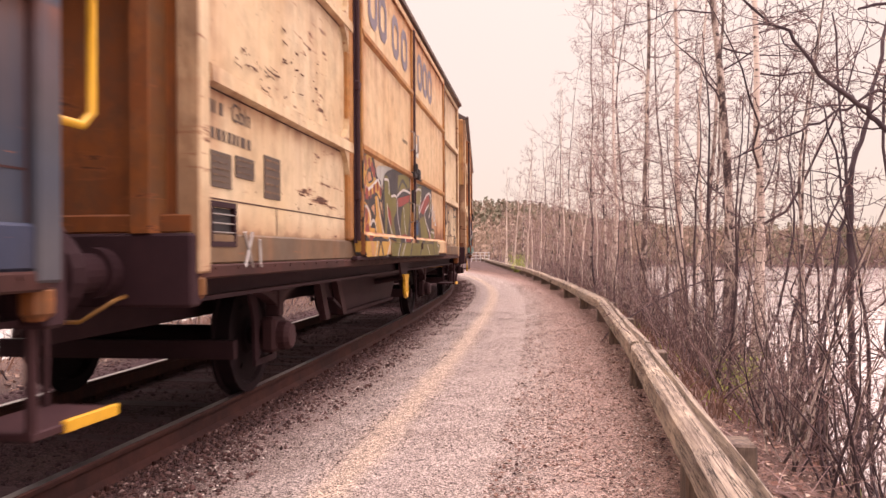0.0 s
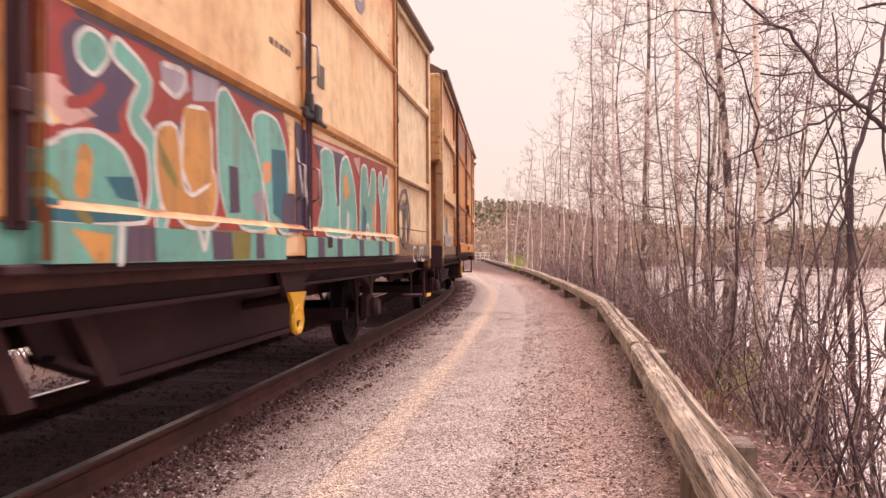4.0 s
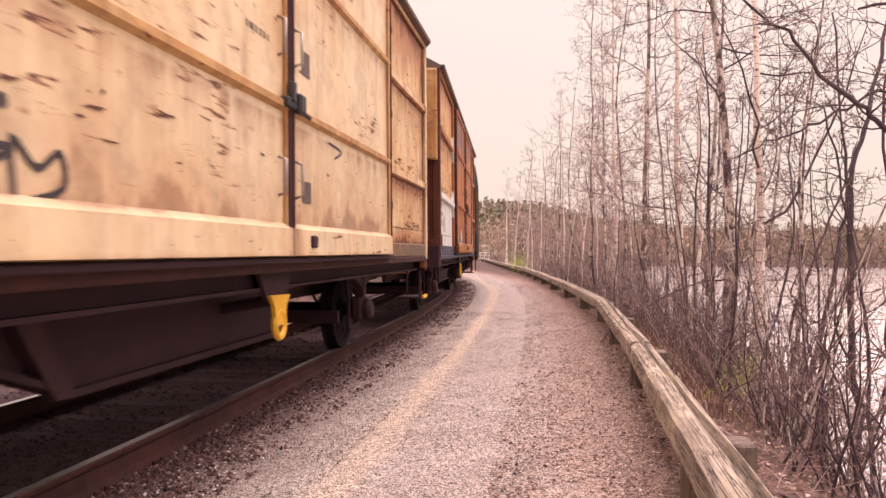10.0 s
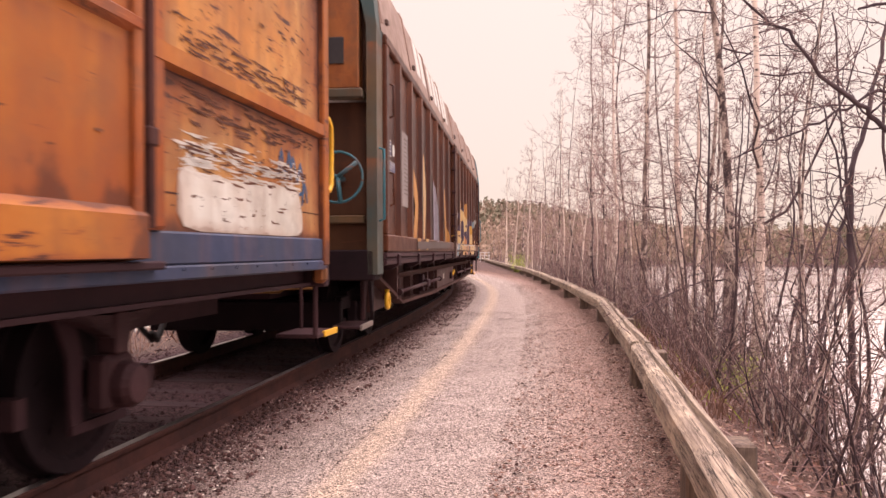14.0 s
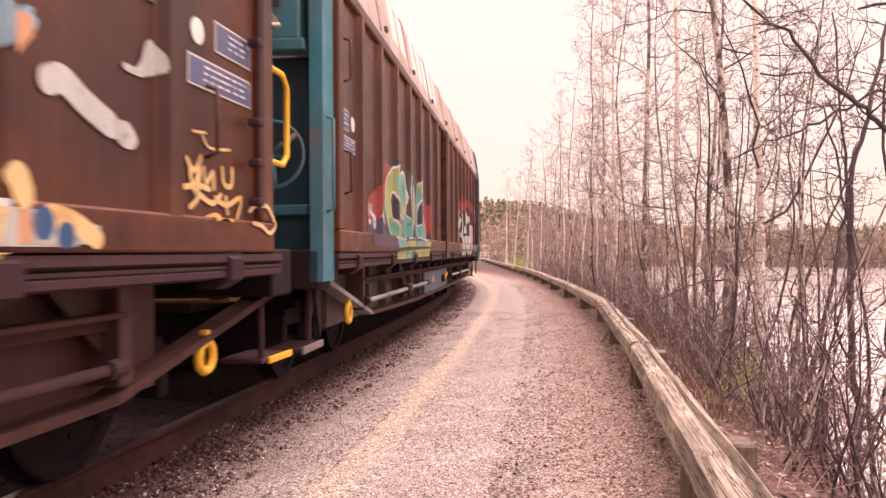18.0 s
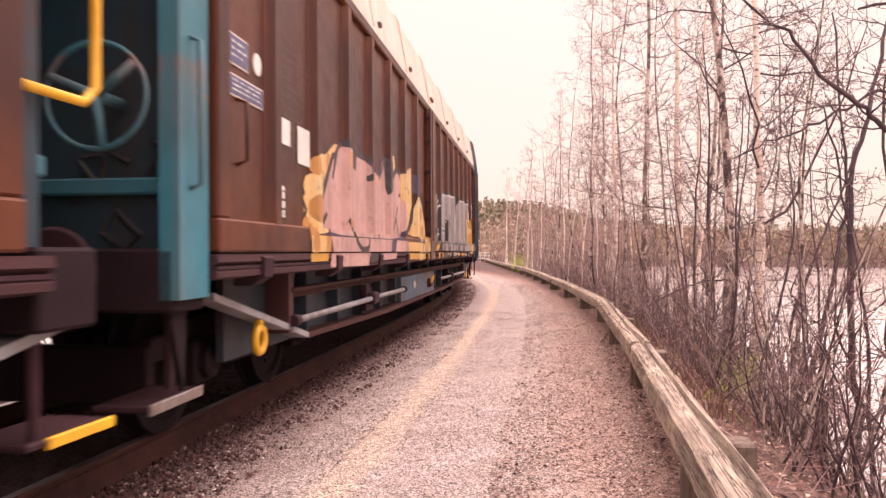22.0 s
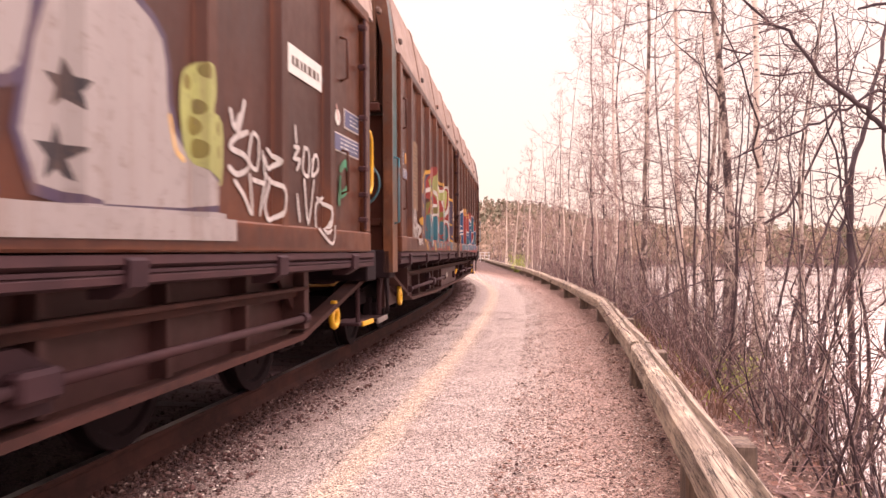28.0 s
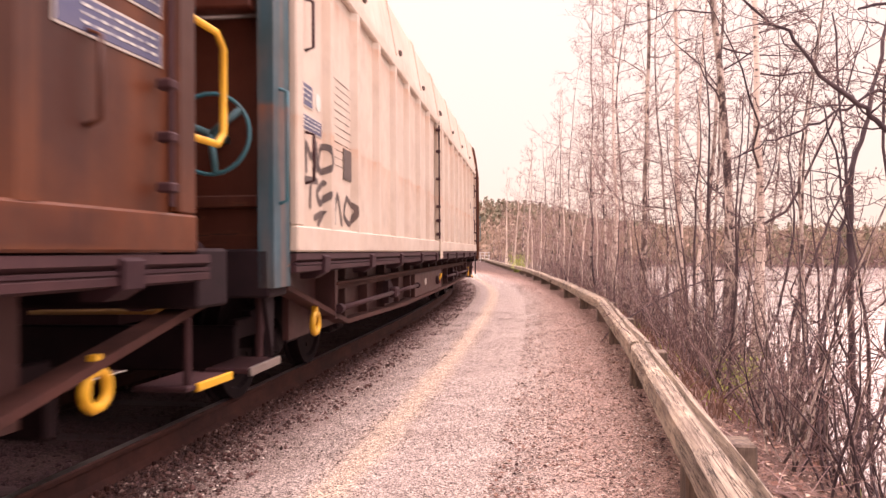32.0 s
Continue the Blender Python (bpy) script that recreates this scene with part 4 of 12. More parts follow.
def build_woods():
    """Thin woods further along the bank, behind the line and on the far shore, and unseen woods that block light."""
    rng = random.Random(21)
    sh = Shape()
    # the distant twigs' paler colour has haze put into it
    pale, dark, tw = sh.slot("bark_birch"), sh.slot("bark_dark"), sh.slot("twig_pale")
    spots = []
    for i in range(150):
        y = rng.uniform(26, 105)
        spots.append((float(fence_x(y)) + rng.uniform(0.8, 3.0 + max(0, y - 30) * 0.25), y))
    for i in range(90):
        s = rng.uniform(-6, 40)
        x, y, _ = beside_line(s, -rng.uniform(4.5, 11))
        spots.append((x, y))
    for x, y in spots:
        z = height_at(x, y)
        if z < WATER - 0.3:
            continue
        h, r = (rng.uniform(2.5, 6.5) if y > 42 else rng.uniform(3.0, 8.0)), rng.uniform(0.014, 0.036)
        lx, ly = rng.uniform(-0.13, 0.13), rng.uniform(-0.1, 0.1)
        pts = [Vector((x + lx * t * h + rng.uniform(-0.16, 0.16) * (t > 0), y + ly * t * h, z - 0.2 + t * h)) for t in (0, 0.2, 0.4, 0.6, 0.8, 1)]
        sh.tube(pts, [r, r * 0.85, r * 0.65, r * 0.45, r * 0.25, 0.006], 5, pale if rng.random() < 0.35 else dark, caps=False)
        for _ in range(20):
            t = rng.uniform(0.10, 0.97)
            j = min(int(t * 5), 4)
            p = pts[j].lerp(pts[j + 1], t * 5 - j)
            a = rng.uniform(0, 6.28)
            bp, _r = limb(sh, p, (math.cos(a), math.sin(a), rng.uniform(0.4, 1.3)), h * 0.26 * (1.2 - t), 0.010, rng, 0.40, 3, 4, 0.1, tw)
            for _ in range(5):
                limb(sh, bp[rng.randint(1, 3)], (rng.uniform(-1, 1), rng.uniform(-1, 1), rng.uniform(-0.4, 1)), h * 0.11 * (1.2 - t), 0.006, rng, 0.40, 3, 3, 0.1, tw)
    tagged(new("woodland", sh.mesh("woodland", "", True)), "thin leafless birch woods beside the lake", "trees", kind="stuff")
    # far shore: bare crowns and conifers as ragged tapered clumps
    sh = Shape()
    pine, bare, stem = sh.slot("far_pine"), sh.slot("far_birch"), sh.slot("twig_pale")
    for i in range(7000):
        ang = rng.uniform(-0.5, 0.85)
        base_d = float(np.interp(ang, [-1.6, -0.2, 0.06, 0.2, 0.6, 1.2], [150, 120, 105, 122, 130, 160]))
        dist = base_d + 4 + 190 * rng.random() ** 1.3
        x, y = dist * math.sin(ang), dist * math.cos(ang)
        if ang < 0.0 and dist < 150:
            continue
        z = -0.6 if dist < base_d + 25 else height_at(x, y)
        conifer = rng.random() < (0.55 if dist > base_d + 60 else 0.2)
        h = rng.uniform(3.5, 6.5)
        w = h * (0.12 if conifer else 0.17) * rng.uniform(0.7, 1.3)
        mi = pine if conifer else bare
        # a crown of small ragged clumps about a stem
        n = 22 if conifer else 18
        for q in range(n):
            t = (q + rng.random()) / n
            if conifer:
                rad, up = w * (1.15 - t) * 1.1, t * h
            else:
                rad, up = w * math.sin(math.pi * (0.15 + 0.8 * t)) * 1.25, h * (0.22 + 0.78 * t)
            a, rr = rng.uniform(0, 6.283), rad * rng.uniform(0.2, 1.0)
            cx, cy, cz = x + math.cos(a) * rr, y + math.sin(a) * rr, z + up
            g = (0.34 if conifer else 0.26) * rng.uniform(0.6, 1.5) * (1 + 0.004 * (dist - 100))
            sh.add([(cx + rng.uniform(-g, g), cy + rng.uniform(-g, g), cz + rng.uniform(-g, g)) for _ in range(3)] + [(cx + rng.uniform(-g, g), cy + rng.uniform(-g, g), cz + g)],
                   [(0, 1, 3), (1, 2, 3), (2, 0, 3)], mi)
        if dist < base_d + 90:
            sh.add([(x - 0.06, y, z - 0.3), (x + 0.06, y, z - 0.3), (x + rng.uniform(-0.3, 0.3), y, z + h)], [(0, 1, 2)], stem if rng.random() < 0.4 else mi)
    # unseen tall woods behind the camera and round the lake, added to block light
    for i in range(1500):
        if i < 800:
            x, y, h = rng.uniform(-60, 3), rng.uniform(-75, -14), rng.uniform(9.0, 15.0)
            if -9 < x + 0.16 * (y + 3) < 6.5:
                continue
        else:
            ang, dist = rng.uniform(0.85, 3.0), rng.uniform(125, 170)
            x, y, h = dist * math.sin(ang), dist * math.cos(ang), rng.uniform(6.0, 12.0)
        z, w = (max(height_at(x, y), -0.6) if i < 800 else -1.4), h * rng.uniform(0.12, 0.2)
        v, f = [], []
        for k in range(5):
            for q in range(5):
                a, rr = 6.283 * q / 5 + k * 0.5, w * (1 - k / 4) * rng.uniform(0.6, 1.3) + 0.05
                v.append((x + math.cos(a) * rr, y + math.sin(a) * rr, z + k / 4 * h))
        for k in range(4):
            for q in range(5):
                f.append((k * 5 + q, k * 5 + (q + 1) % 5, k * 5 + 5 + (q + 1) % 5, k * 5 + 5 + q))
        sh.add(v, f, pine)
    tagged(new("far_forest", sh.mesh("far_forest", "")), "brown and dark green forest on the far shore and hill", "forest", kind="stuff")


build_woods()


def build_far_end():
    """A budding bush by the guard rail and a pale railing where the path turns."""
    rng = random.Random(4)
    bush = thing("budding_bush", "small bush with fresh yellow-green leaves by the guard rail", "bush")
    stem, leaf = Shape(), Shape()
    for _ in range(9):
        a = rng.uniform(0, 6.28)
        pts, _r = limb(stem, (0, 0, -0.1), (math.cos(a) * 0.5, math.sin(a) * 0.5, 1), rng.uniform(0.7, 1.5), 0.012, rng, 0.2, 4, 6)
        for p in pts[1:]:
            for _ in range(16):
                q = p + Vector((rng.gauss(0, 0.14), rng.gauss(0, 0.14), rng.gauss(0, 0.12)))
                u = Vector((rng.uniform(-1, 1), rng.uniform(-1, 1), rng.uniform(-1, 1))).normalized() * 0.035
                w = u.orthogonal().normalized() * 0.022
                leaf.add([tuple(q - u), tuple(q + w), tuple(q + u), tuple(q - w)], [(0, 1, 2, 3)])
    part("stem", stem, "twig", bush, fix=False)
    part("crown", leaf, "moss_leaf", bush, "fresh yellow-green leaves", fix=False)
    bush.matrix_basis = Matrix.Translation((4.62, 47.0, height_at(4.62, 47.0)))
    for i, (x, dep, k) in enumerate(((3.30, 8.8, 0.45), (4.33, 12.0, 0.5), (4.44, 13.5, 0.4))):
        c = copy_thing(bush, Matrix.Translation((x, dep, height_at(x, dep))) @ Matrix.Rotation(i * 2.1, 4, "Z") @ Matrix.Diagonal((k, k, k, 1)))
    rail = thing("railing", "pale painted railing where the path turns", "railing")
    x0, x1, y = 3.38, 5.41, 92.0
    for k in range(5):
        x = x0 + (x1 - x0) * k / 4
        part("post", Shape().box(x - 0.04, x + 0.04, y - 0.04, y + 0.04, PATH - 0.2, 1.0, 0.01), "pale_paint", rail)
    for z in (0.25, 0.6, 0.95):
        part("bar", Shape().tube([(x0 - 0.1, y - 0.05, z), (x1 + 0.1, y - 0.05, z)], 0.03, 8), "pale_paint", rail)


build_far_end()


def build_gravel():
    """Loose stones on the path, ballast by the rails and leaf litter by the guard rail."""
    rng = np.random.default_rng(11)

    def scatter(name, count, depth0, depth1, lat0, lat1, size0, size1, material, label, flat=0.6, leaf=False, power=1.8, skew=1.0):
        t = rng.random(count)
        s = depth0 + (depth1 - depth0) * t ** power
        lat = lat0 + (lat1 - lat0) * rng.random(count) ** skew
        px = np.interp(s, S_TAB, LINE_X) + lat * np.cos(np.interp(s, S_TAB, LINE_H))
        py = np.interp(s, S_TAB, LINE_Y) - lat * np.sin(np.interp(s, S_TAB, LINE_H))
        z = ground_height(px, py)[0]
        r = size0 + (size1 - size0) * rng.random(count) ** 2.2
        if leaf:
            a = rng.random(count) * 6.283
            tilt = rng.normal(0, 0.35, (count, 4))
            offs = []
            for q, (u, w) in enumerate(((-1, 0), (0, -0.55), (1, 0), (0, 0.55))):
                offs.append(np.stack([r * (u * np.cos(a) - w * np.sin(a)), r * (u * np.sin(a) + w * np.cos(a)), r * np.abs(tilt[:, q]) + 0.006], 1))
            v = (np.stack([px, py, z], 1)[:, None] + np.stack(offs, 1)).reshape(-1, 3)
            f = np.arange(count * 4).reshape(-1, 4)
        else:
            base = np.array([(1, 0, 0), (-0.2, 0.95, 0.1), (-0.9, -0.3, -0.1), (0.2, -0.9, 0.1), (0.1, 0.1, 0.9), (0, 0, -0.8)])
            a = rng.random(count) * 6.283
            jit = rng.uniform(0.65, 1.25, (count, 6, 3))
            b = base[None] * jit
            x = (b[..., 0] * np.cos(a)[:, None] - b[..., 1] * np.sin(a)[:, None]) * r[:, None]
            y = (b[..., 0] * np.sin(a)[:, None] + b[..., 1] * np.cos(a)[:, None]) * r[:, None]
            zz = b[..., 2] * r[:, None] * flat + r[:, None] * 0.25
            v = (np.stack([px, py, z], 1)[:, None] + np.stack([x, y, zz], -1)).reshape(-1, 3)
            tri = np.array([(0, 1, 4), (1, 2, 4), (2, 3, 4), (3, 0, 4), (1, 0, 5), (2, 1, 5), (3, 2, 5), (0, 3, 5)])
            f = (np.arange(count)[:, None, None] * 6 + tri[None]).reshape(-1, 3)
        me = bpy.data.meshes.new(name)
        me.from_pydata(v.tolist(), [], f.tolist())
        me.materials.append(MATS[material])
        tagged(new(name, me), label, name.replace("_", " "), kind="stuff")

    scatter("gravel", 15000, 2.6, 17.0, 2.04, 1.12, 0.004, 0.0125, "gravel_piece", "loose grey gravel along the track's side of the path", skew=1.25)
    scatter("gravel", 33000, 2.6, 17.0, 2.22, 4.1, 0.0035, 0.0100, "gravel_piece", "loose pinkish grey gravel on the path")
    scatter("ballast", 24000, 2.0, 34.0, 0.85, 1.62, 0.006, 0.024, "ballast_piece", "reddish-brown ballast stones along the rail", 0.8, skew=3.0)
    scatter("track_bed_stones", 8000, 2.0, 24.0, -2.4, 0.72, 0.010, 0.028, "bed_stone", "dark ballast stones between the rails", 0.8)
    scatter("leaf_litter", 28000, 2.2, 30.0, 4.6, 2.95, 0.007, 0.021, "litter_piece", "brown fallen leaves and bark on the path's edge", leaf=True, skew=0.8)
    scatter("bank_litter", 15000, 2.2, 34.0, 4.0, 6.6, 0.012, 0.032, "litter_piece", "brown fallen leaves on the lake bank", leaf=True)
    scatter("far_bank_litter", 5000, 0.0, 30.0, -7.0, -2.0, 0.02, 0.05, "litter_piece", "brown fallen leaves beyond the track", leaf=True, power=1.2)


build_gravel()


def build_sticks():
    """Fallen twigs, dry stalks and roots on the bank below the guard rail."""
    rng = random.Random(31)
    sh = Shape()
    for i in range(1500):
        y = 3.2 + 40 * rng.random() ** 1.7
        x = float(fence_x(y)) + rng.uniform(0.22, 2.1)
        z = height_at(x, y)
        if z < WATER:
            continue
        a = rng.uniform(0, 6.28)
        limb(sh, (x, y, z + 0.01), (math.cos(a), math.sin(a), rng.uniform(-0.25, 0.9) if rng.random() < 0.5 else rng.uniform(-0.1, 0.1)), rng.uniform(0.12, 0.7), rng.uniform(0.002, 0.007), rng, 0.22, 3, 4)
    tagged(new("fallen_twigs", sh.mesh("fallen_twigs", "twig_pale")), "fallen twigs and dry stalks on the bank", "twigs", kind="stuff")


build_sticks()


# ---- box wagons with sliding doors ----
def wheelset(parent, x, radius=0.46, material="gear_shaded"):
    """Two flanged wheels on an axle; turns about its own middle."""
    sh = Shape()
    sh.tube([(0, -1.12, 0), (0, -0.7, 0), (0, 0.7, 0), (0, 1.12, 0)], [0.065, 0.085, 0.085, 0.065], 12)
    axle = part("wheelset", sh, material, parent, smooth=True)
    axle.matrix_basis = Matrix.Translation((x, 0, radius))
    for e in (-1, 1):
        w = Shape()
        # flange inside, tread, dished web, hub
        prof = [(-0.035, 0.07), (-0.035, 0.13), (-0.01, 0.16), (-0.005, radius - 0.09), (-0.035, radius - 0.07), (-0.035, radius + 0.0), (0.075, radius + 0.0),
                (0.085, radius + 0.03), (0.105, radius + 0.028), (0.105, radius - 0.07), (0.045, radius - 0.09), (0.035, 0.16), (0.09, 0.13), (0.09, 0.07)]
        w.turned((0, 0, 0), "y", prof, 32)
        for q in range(6):
            a = q * math.pi / 3
            w.turned((0.27 * math.cos(a), 0.012, 0.27 * math.sin(a)), "y", [(-0.03, 0.02), (0.03, 0.02)], 8)
        ob = part("wheel", w, material, axle, smooth=False)
        ob.matrix_basis = Matrix.Translation((0, 0.82 * e, 0)) @ Matrix.Rotation(math.pi if e > 0 else 0.0, 4, "Z")
    return axle


def buffer_parts(parent, x, e, z=1.04):
    for y in (-0.98, 0.98):
        sh = Shape()
        sh.turned((x, y, z), "x", [(0, 0.13), (0.10 * e, 0.13), (0.10 * e, 0.10), (0.34 * e, 0.10), (0.34 * e, 0.075), (0.50 * e, 0.075), (0.50 * e, 0.21), (0.52 * e, 0.225), (0.55 * e, 0.20)], 20)
        part("buffer", sh, "dark_steel", parent, "rusty round buffer", smooth=False)
    sh = Shape()
    sh.box(x, x + 0.32 * e, -0.05, 0.05, z - 0.10, z + 0.06, 0.015)
    sh.tube([(x + 0.30 * e, 0, z), (x + 0.40 * e, 0, z + 0.08), (x + 0.45 * e, 0, z - 0.02), (x + 0.36 * e, 0, z - 0.12)], 0.03, 8)
    part("coupling_hook", sh, "dark_steel", parent)
    sh = Shape()
    sh.tube([(x, 0.42, z - 0.15), (x + 0.18 * e, 0.42, z - 0.22), (x + 0.34 * e, 0.40, z - 0.55), (x + 0.52 * e, 0.38, z - 0.70), (x + 0.66 * e, 0.36, z - 0.62)], 0.028, 8)
    part("brake_hose", sh, "rubber", parent, smooth=True)


def running_gear(wagon, x):
    """Axle guard, leaf spring and axlebox on both sides of one axle."""
    for e in (-1, 1):
        y = 1.06 * e
        sh = Shape()
        for q in (-1, 1):
            sh.prism([(x + q * 0.42, 0.95), (x + q * 0.26, 0.95), (x + q * 0.15, 0.62), (x + q * 0.15, 0.26), (x + q * 0.24, 0.26), (x + q * 0.26, 0.62)], "y", y - 0.10 * e, y - 0.075 * e)
        sh.box(x - 0.24, x + 0.24, y - 0.10 * e, y - 0.07 * e, 0.24, 0.29)
        part("axle_guard", sh, "dark_steel", wagon)
        sp = Shape()
        for i in range(6):
            half = 0.58 - 0.085 * i
            z = 0.80 - 0.022 * i
            pts = [(x + half * t, y, z + 0.07 * t * t) for t in (-1, -0.5, 0, 0.5, 1)]
            for a, b in zip(pts[:-1], pts[1:]):
                sp.add([(a[0], y - 0.045, a[2]), (b[0], y - 0.045, b[2]), (b[0], y + 0.045, b[2]), (a[0], y + 0.045, a[2]),
                        (a[0], y - 0.045, a[2] + 0.019), (b[0], y - 0.045, b[2] + 0.019), (b[0], y + 0.045, b[2] + 0.019), (a[0], y + 0.045, a[2] + 0.019)],
                       [(0, 1, 2, 3), (4, 5, 6, 7), (0, 1, 5, 4), (2, 3, 7, 6), (0, 3, 7, 4), (1, 2, 6, 5)])
        sp.box(x - 0.06, x + 0.06, y - 0.06, y + 0.06, 0.62, 0.84, 0.01)
        for q in (-1, 1):
            sp.tube([(x + q * 0.58, y, 0.88), (x + q * 0.66, y, 0.97)], 0.022, 6)
        part("leaf_spring", sp, "under_steel", wagon)
        ab = Shape()
        ab.box(x - 0.14, x + 0.14, y - 0.08 * e, y + 0.05 * e, 0.33, 0.62, 0.03)
        ab.turned((x, y + 0.05 * e, 0.46), "y", [(0, 0.12), (0.06 * e, 0.12), (0.10 * e, 0.095), (0.105 * e, 0.04)], 16)
        for q in range(4):
            a = math.pi / 4 + q * math.pi / 2
            ab.turned((x + 0.085 * math.cos(a), y + 0.10 * e, 0.46 + 0.085 * math.sin(a)), "y", [(0, 0.014), (0.02 * e, 0.014)], 6)
        part("axlebox", ab, "under_steel", wagon, "rusty axlebox with a round cover")


def bars(sh, x0, x1, z0, z1, y, rows, rng, fill=0.75, mi=0):
    """Short bars in rows, for writing too small to read."""
    h = (z1 - z0) / rows
    for i in range(rows):
        x = x0
        while x < x1 - 0.02:
            w = min(rng.uniform(0.018, 0.07), x1 - x)
            sh.box(x, x + w, y - 0.0015, y, z1 - (i + fill) * h, z1 - (i + 0.25) * h, mi=mi)
            x += w + rng.uniform(0.012, 0.05)


HB, HW, ZB, ZE = 6.3, 1.475, 1.22, 4.22
DOOR0, DOOR1, DOORM = -2.93, 3.45, 0.10


def box_wagon():
    """A two-axle wagon, its middle at the origin, its side to the path at negative y."""
    g = thing("box_wagon", "old two-axle box wagon", "freight wagon", "wagons of the train")
    # underframe
    for e in (-1, 1):
        sh = Shape()
        sh.box(-HB, HB, 1.22 * e, 1.30 * e, 0.88, 1.10, 0.008)
        sh.box(-HB, HB, 1.16 * e, 1.36 * e, 0.87, 0.895)
        part("solebar", sh, "dark_steel", g)
        sh = Shape()
        sh.box(-HB - 0.02, HB + 0.02, 1.24 * e, (HW + 0.012) * e, 1.00, 1.075, 0.01)
        for i in range(40):
            x = -HB + 0.15 + i * (2 * HB - 0.3) / 39
            sh.turned((x, (HW + 0.010) * e, 1.055), "y", [(0, 0.012), (0.008 * e, 0.010)], 6)
        part("floor_edge", sh, "rust_steel", g, "rusty riveted floor edge")
        sh = Shape()
        sh.prism([(-2.34, 0.90), (-2.15, 0.63), (-1.74, 0.49), (-1.62, 0.45), (1.32, 0.44), (1.95, 0.90)], "y", 0.98 * e, 0.95 * e)
        sh.prism([(-2.15, 0.63), (-1.74, 0.49), (-1.62, 0.45), (-1.60, 0.48), (-1.72, 0.52), (-2.13, 0.66)], "y", 1.05 * e, 0.90 * e)
        sh.box(-1.62, 1.32, 1.02 * e, 0.88 * e, 0.43, 0.47)
        part("belly_plate", sh, "dark_steel", g, "dark plate under the floor")
        sh = Shape()
        for x0, x1 in ((-2.75, -2.45), (-2.12, -1.75)):
            sh.prism([(x0, 0.95), (x0 + 0.16, 0.95), (x1 + 0.16, 0.45), (x1, 0.45)], "y", 1.06 * e, 0.99 * e)
        part("brake_strut", sh, "under_steel", g)
        yb = Shape()
        y = 1.42 * e
        yb.prism([(0.07, 0.84), (0.47, 0.83), (0.40, 0.76), (0.37, 0.66), (0.38, 0.62), (0.16, 0.62), (0.17, 0.66), (0.15, 0.76)], "y", y, y - 0.03 * e)
        yb.ring((0.27, y - 0.015 * e, 0.625), "y", 0.095, 0.026, 20)
        part("brake_bracket", yb, "yellow_paint", g, "bright yellow bracket with a ring")
        sh = Shape()
        sh.prism([(-0.05, 1.0), (0.62, 1.0), (0.47, 0.80), (0.10, 0.80)], "y", y - 0.035 * e, y - 0.07 * e)
        sh.tube([(0.27, y - 0.05 * e, 0.80), (0.27, 0.9 * e, 0.72)], 0.04, 8)
        part("bracket_hanger", sh, "dark_steel", g)
    sh = Shape()
    for x in (-5.2, -2.6, 0.0, 2.6, 5.2):
        sh.box(x - 0.06, x + 0.06, -1.22, 1.22, 0.90, 1.06)
    sh.box(-HB, HB, -0.35, -0.25, 0.86, 1.06)
    sh.box(-HB, HB, 0.25, 0.35, 0.86, 1.06)
    sh.box(-HB, HB, -1.24, 1.24, 1.06, 1.12)
    part("floor_frame", sh, "dark_steel", g)
    # girders added to fill the bright gap under the floor
    for y in (-0.56, 0.50):
        part("inner_girder", Shape().box(-HB, HB, y, y + 0.06, 0.64, 0.90), "dark_steel", g)
    part("brake_cylinder", Shape().turned((-0.9, 0.1, 0.70), "x", [(0, 0.10), (0.05, 0.17), (0.75, 0.17), (0.80, 0.10)], 16), "dark_steel", g)
    part("brake_rod", Shape().tube([(-4.0, 0.2, 0.62), (4.0, 0.2, 0.62)], 0.03, 6), "dark_steel", g)
    for x in (-4, 4):
        for q in (-0.56, 0.56):
            part("brake_beam", Shape().box(x + q - 0.04, x + q + 0.04, -0.95, 0.95, 0.34, 0.48), "dark_steel", g)
    for e in (-1, 1):
        x = HB * e
        sh = Shape()
        sh.box(x, x + 0.12 * e, -HW, HW, 0.86, 1.24, 0.015)
        part("headstock", sh, "dark_steel", g)
        buffer_parts(g, x + 0.12 * e, e)
        # end wall with stakes and a ledge
        sh = Shape()
        sh.box(x - 0.04 * e, x + 0.03 * e, -HW + 0.04, HW - 0.04, 1.24, 4.18, 0.006)
        part("end_wall", sh, "paint_ochre", g, "rust-streaked ochre end wall")
        for y in (-1.20, 0.0, 1.20):
            st = Shape().prism([(y - 0.10, 0), (y + 0.10, 0), (y + 0.05, 0.10), (y - 0.05, 0.10)], "z", 1.24, 3.42 if e > 0 else 2.655)
            st.v = [(x + (0.03 + b) * e, a, c) for a, b, c in st.v]
            part("end_stake", st, "paint_ochre", g)
        if e > 0:
            sh = Shape().box(x + 0.03 * e, x + 0.10 * e, -HW + 0.02, HW - 0.02, 3.42, 3.50, 0.01)
            part("end_ledge", sh, "paint_ochre", g)
        else:
            # the upper half of this end stands out
            sh = Shape().box(x + 0.028 * e, x + 0.17 * e, -HW + 0.02, HW - 0.02, 2.66, 4.17, 0.02)
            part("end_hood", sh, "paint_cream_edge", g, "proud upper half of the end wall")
        sh = Shape().box(x + 0.03 * e, x + 0.07 * e, -HW + 0.02, HW - 0.02, 1.24, 1.34, 0.01)
        part("end_foot", sh, "paint_ochre", g)
        for y in (-1, 1):
            sh = Shape().box(x - 0.07 * e, x + 0.065 * e, y * (HW - 0.11), y * (HW + 0.022), 1.03, 4.20, 0.012)
            part("corner_post", sh, "paint_cream", g, "pale corner post")
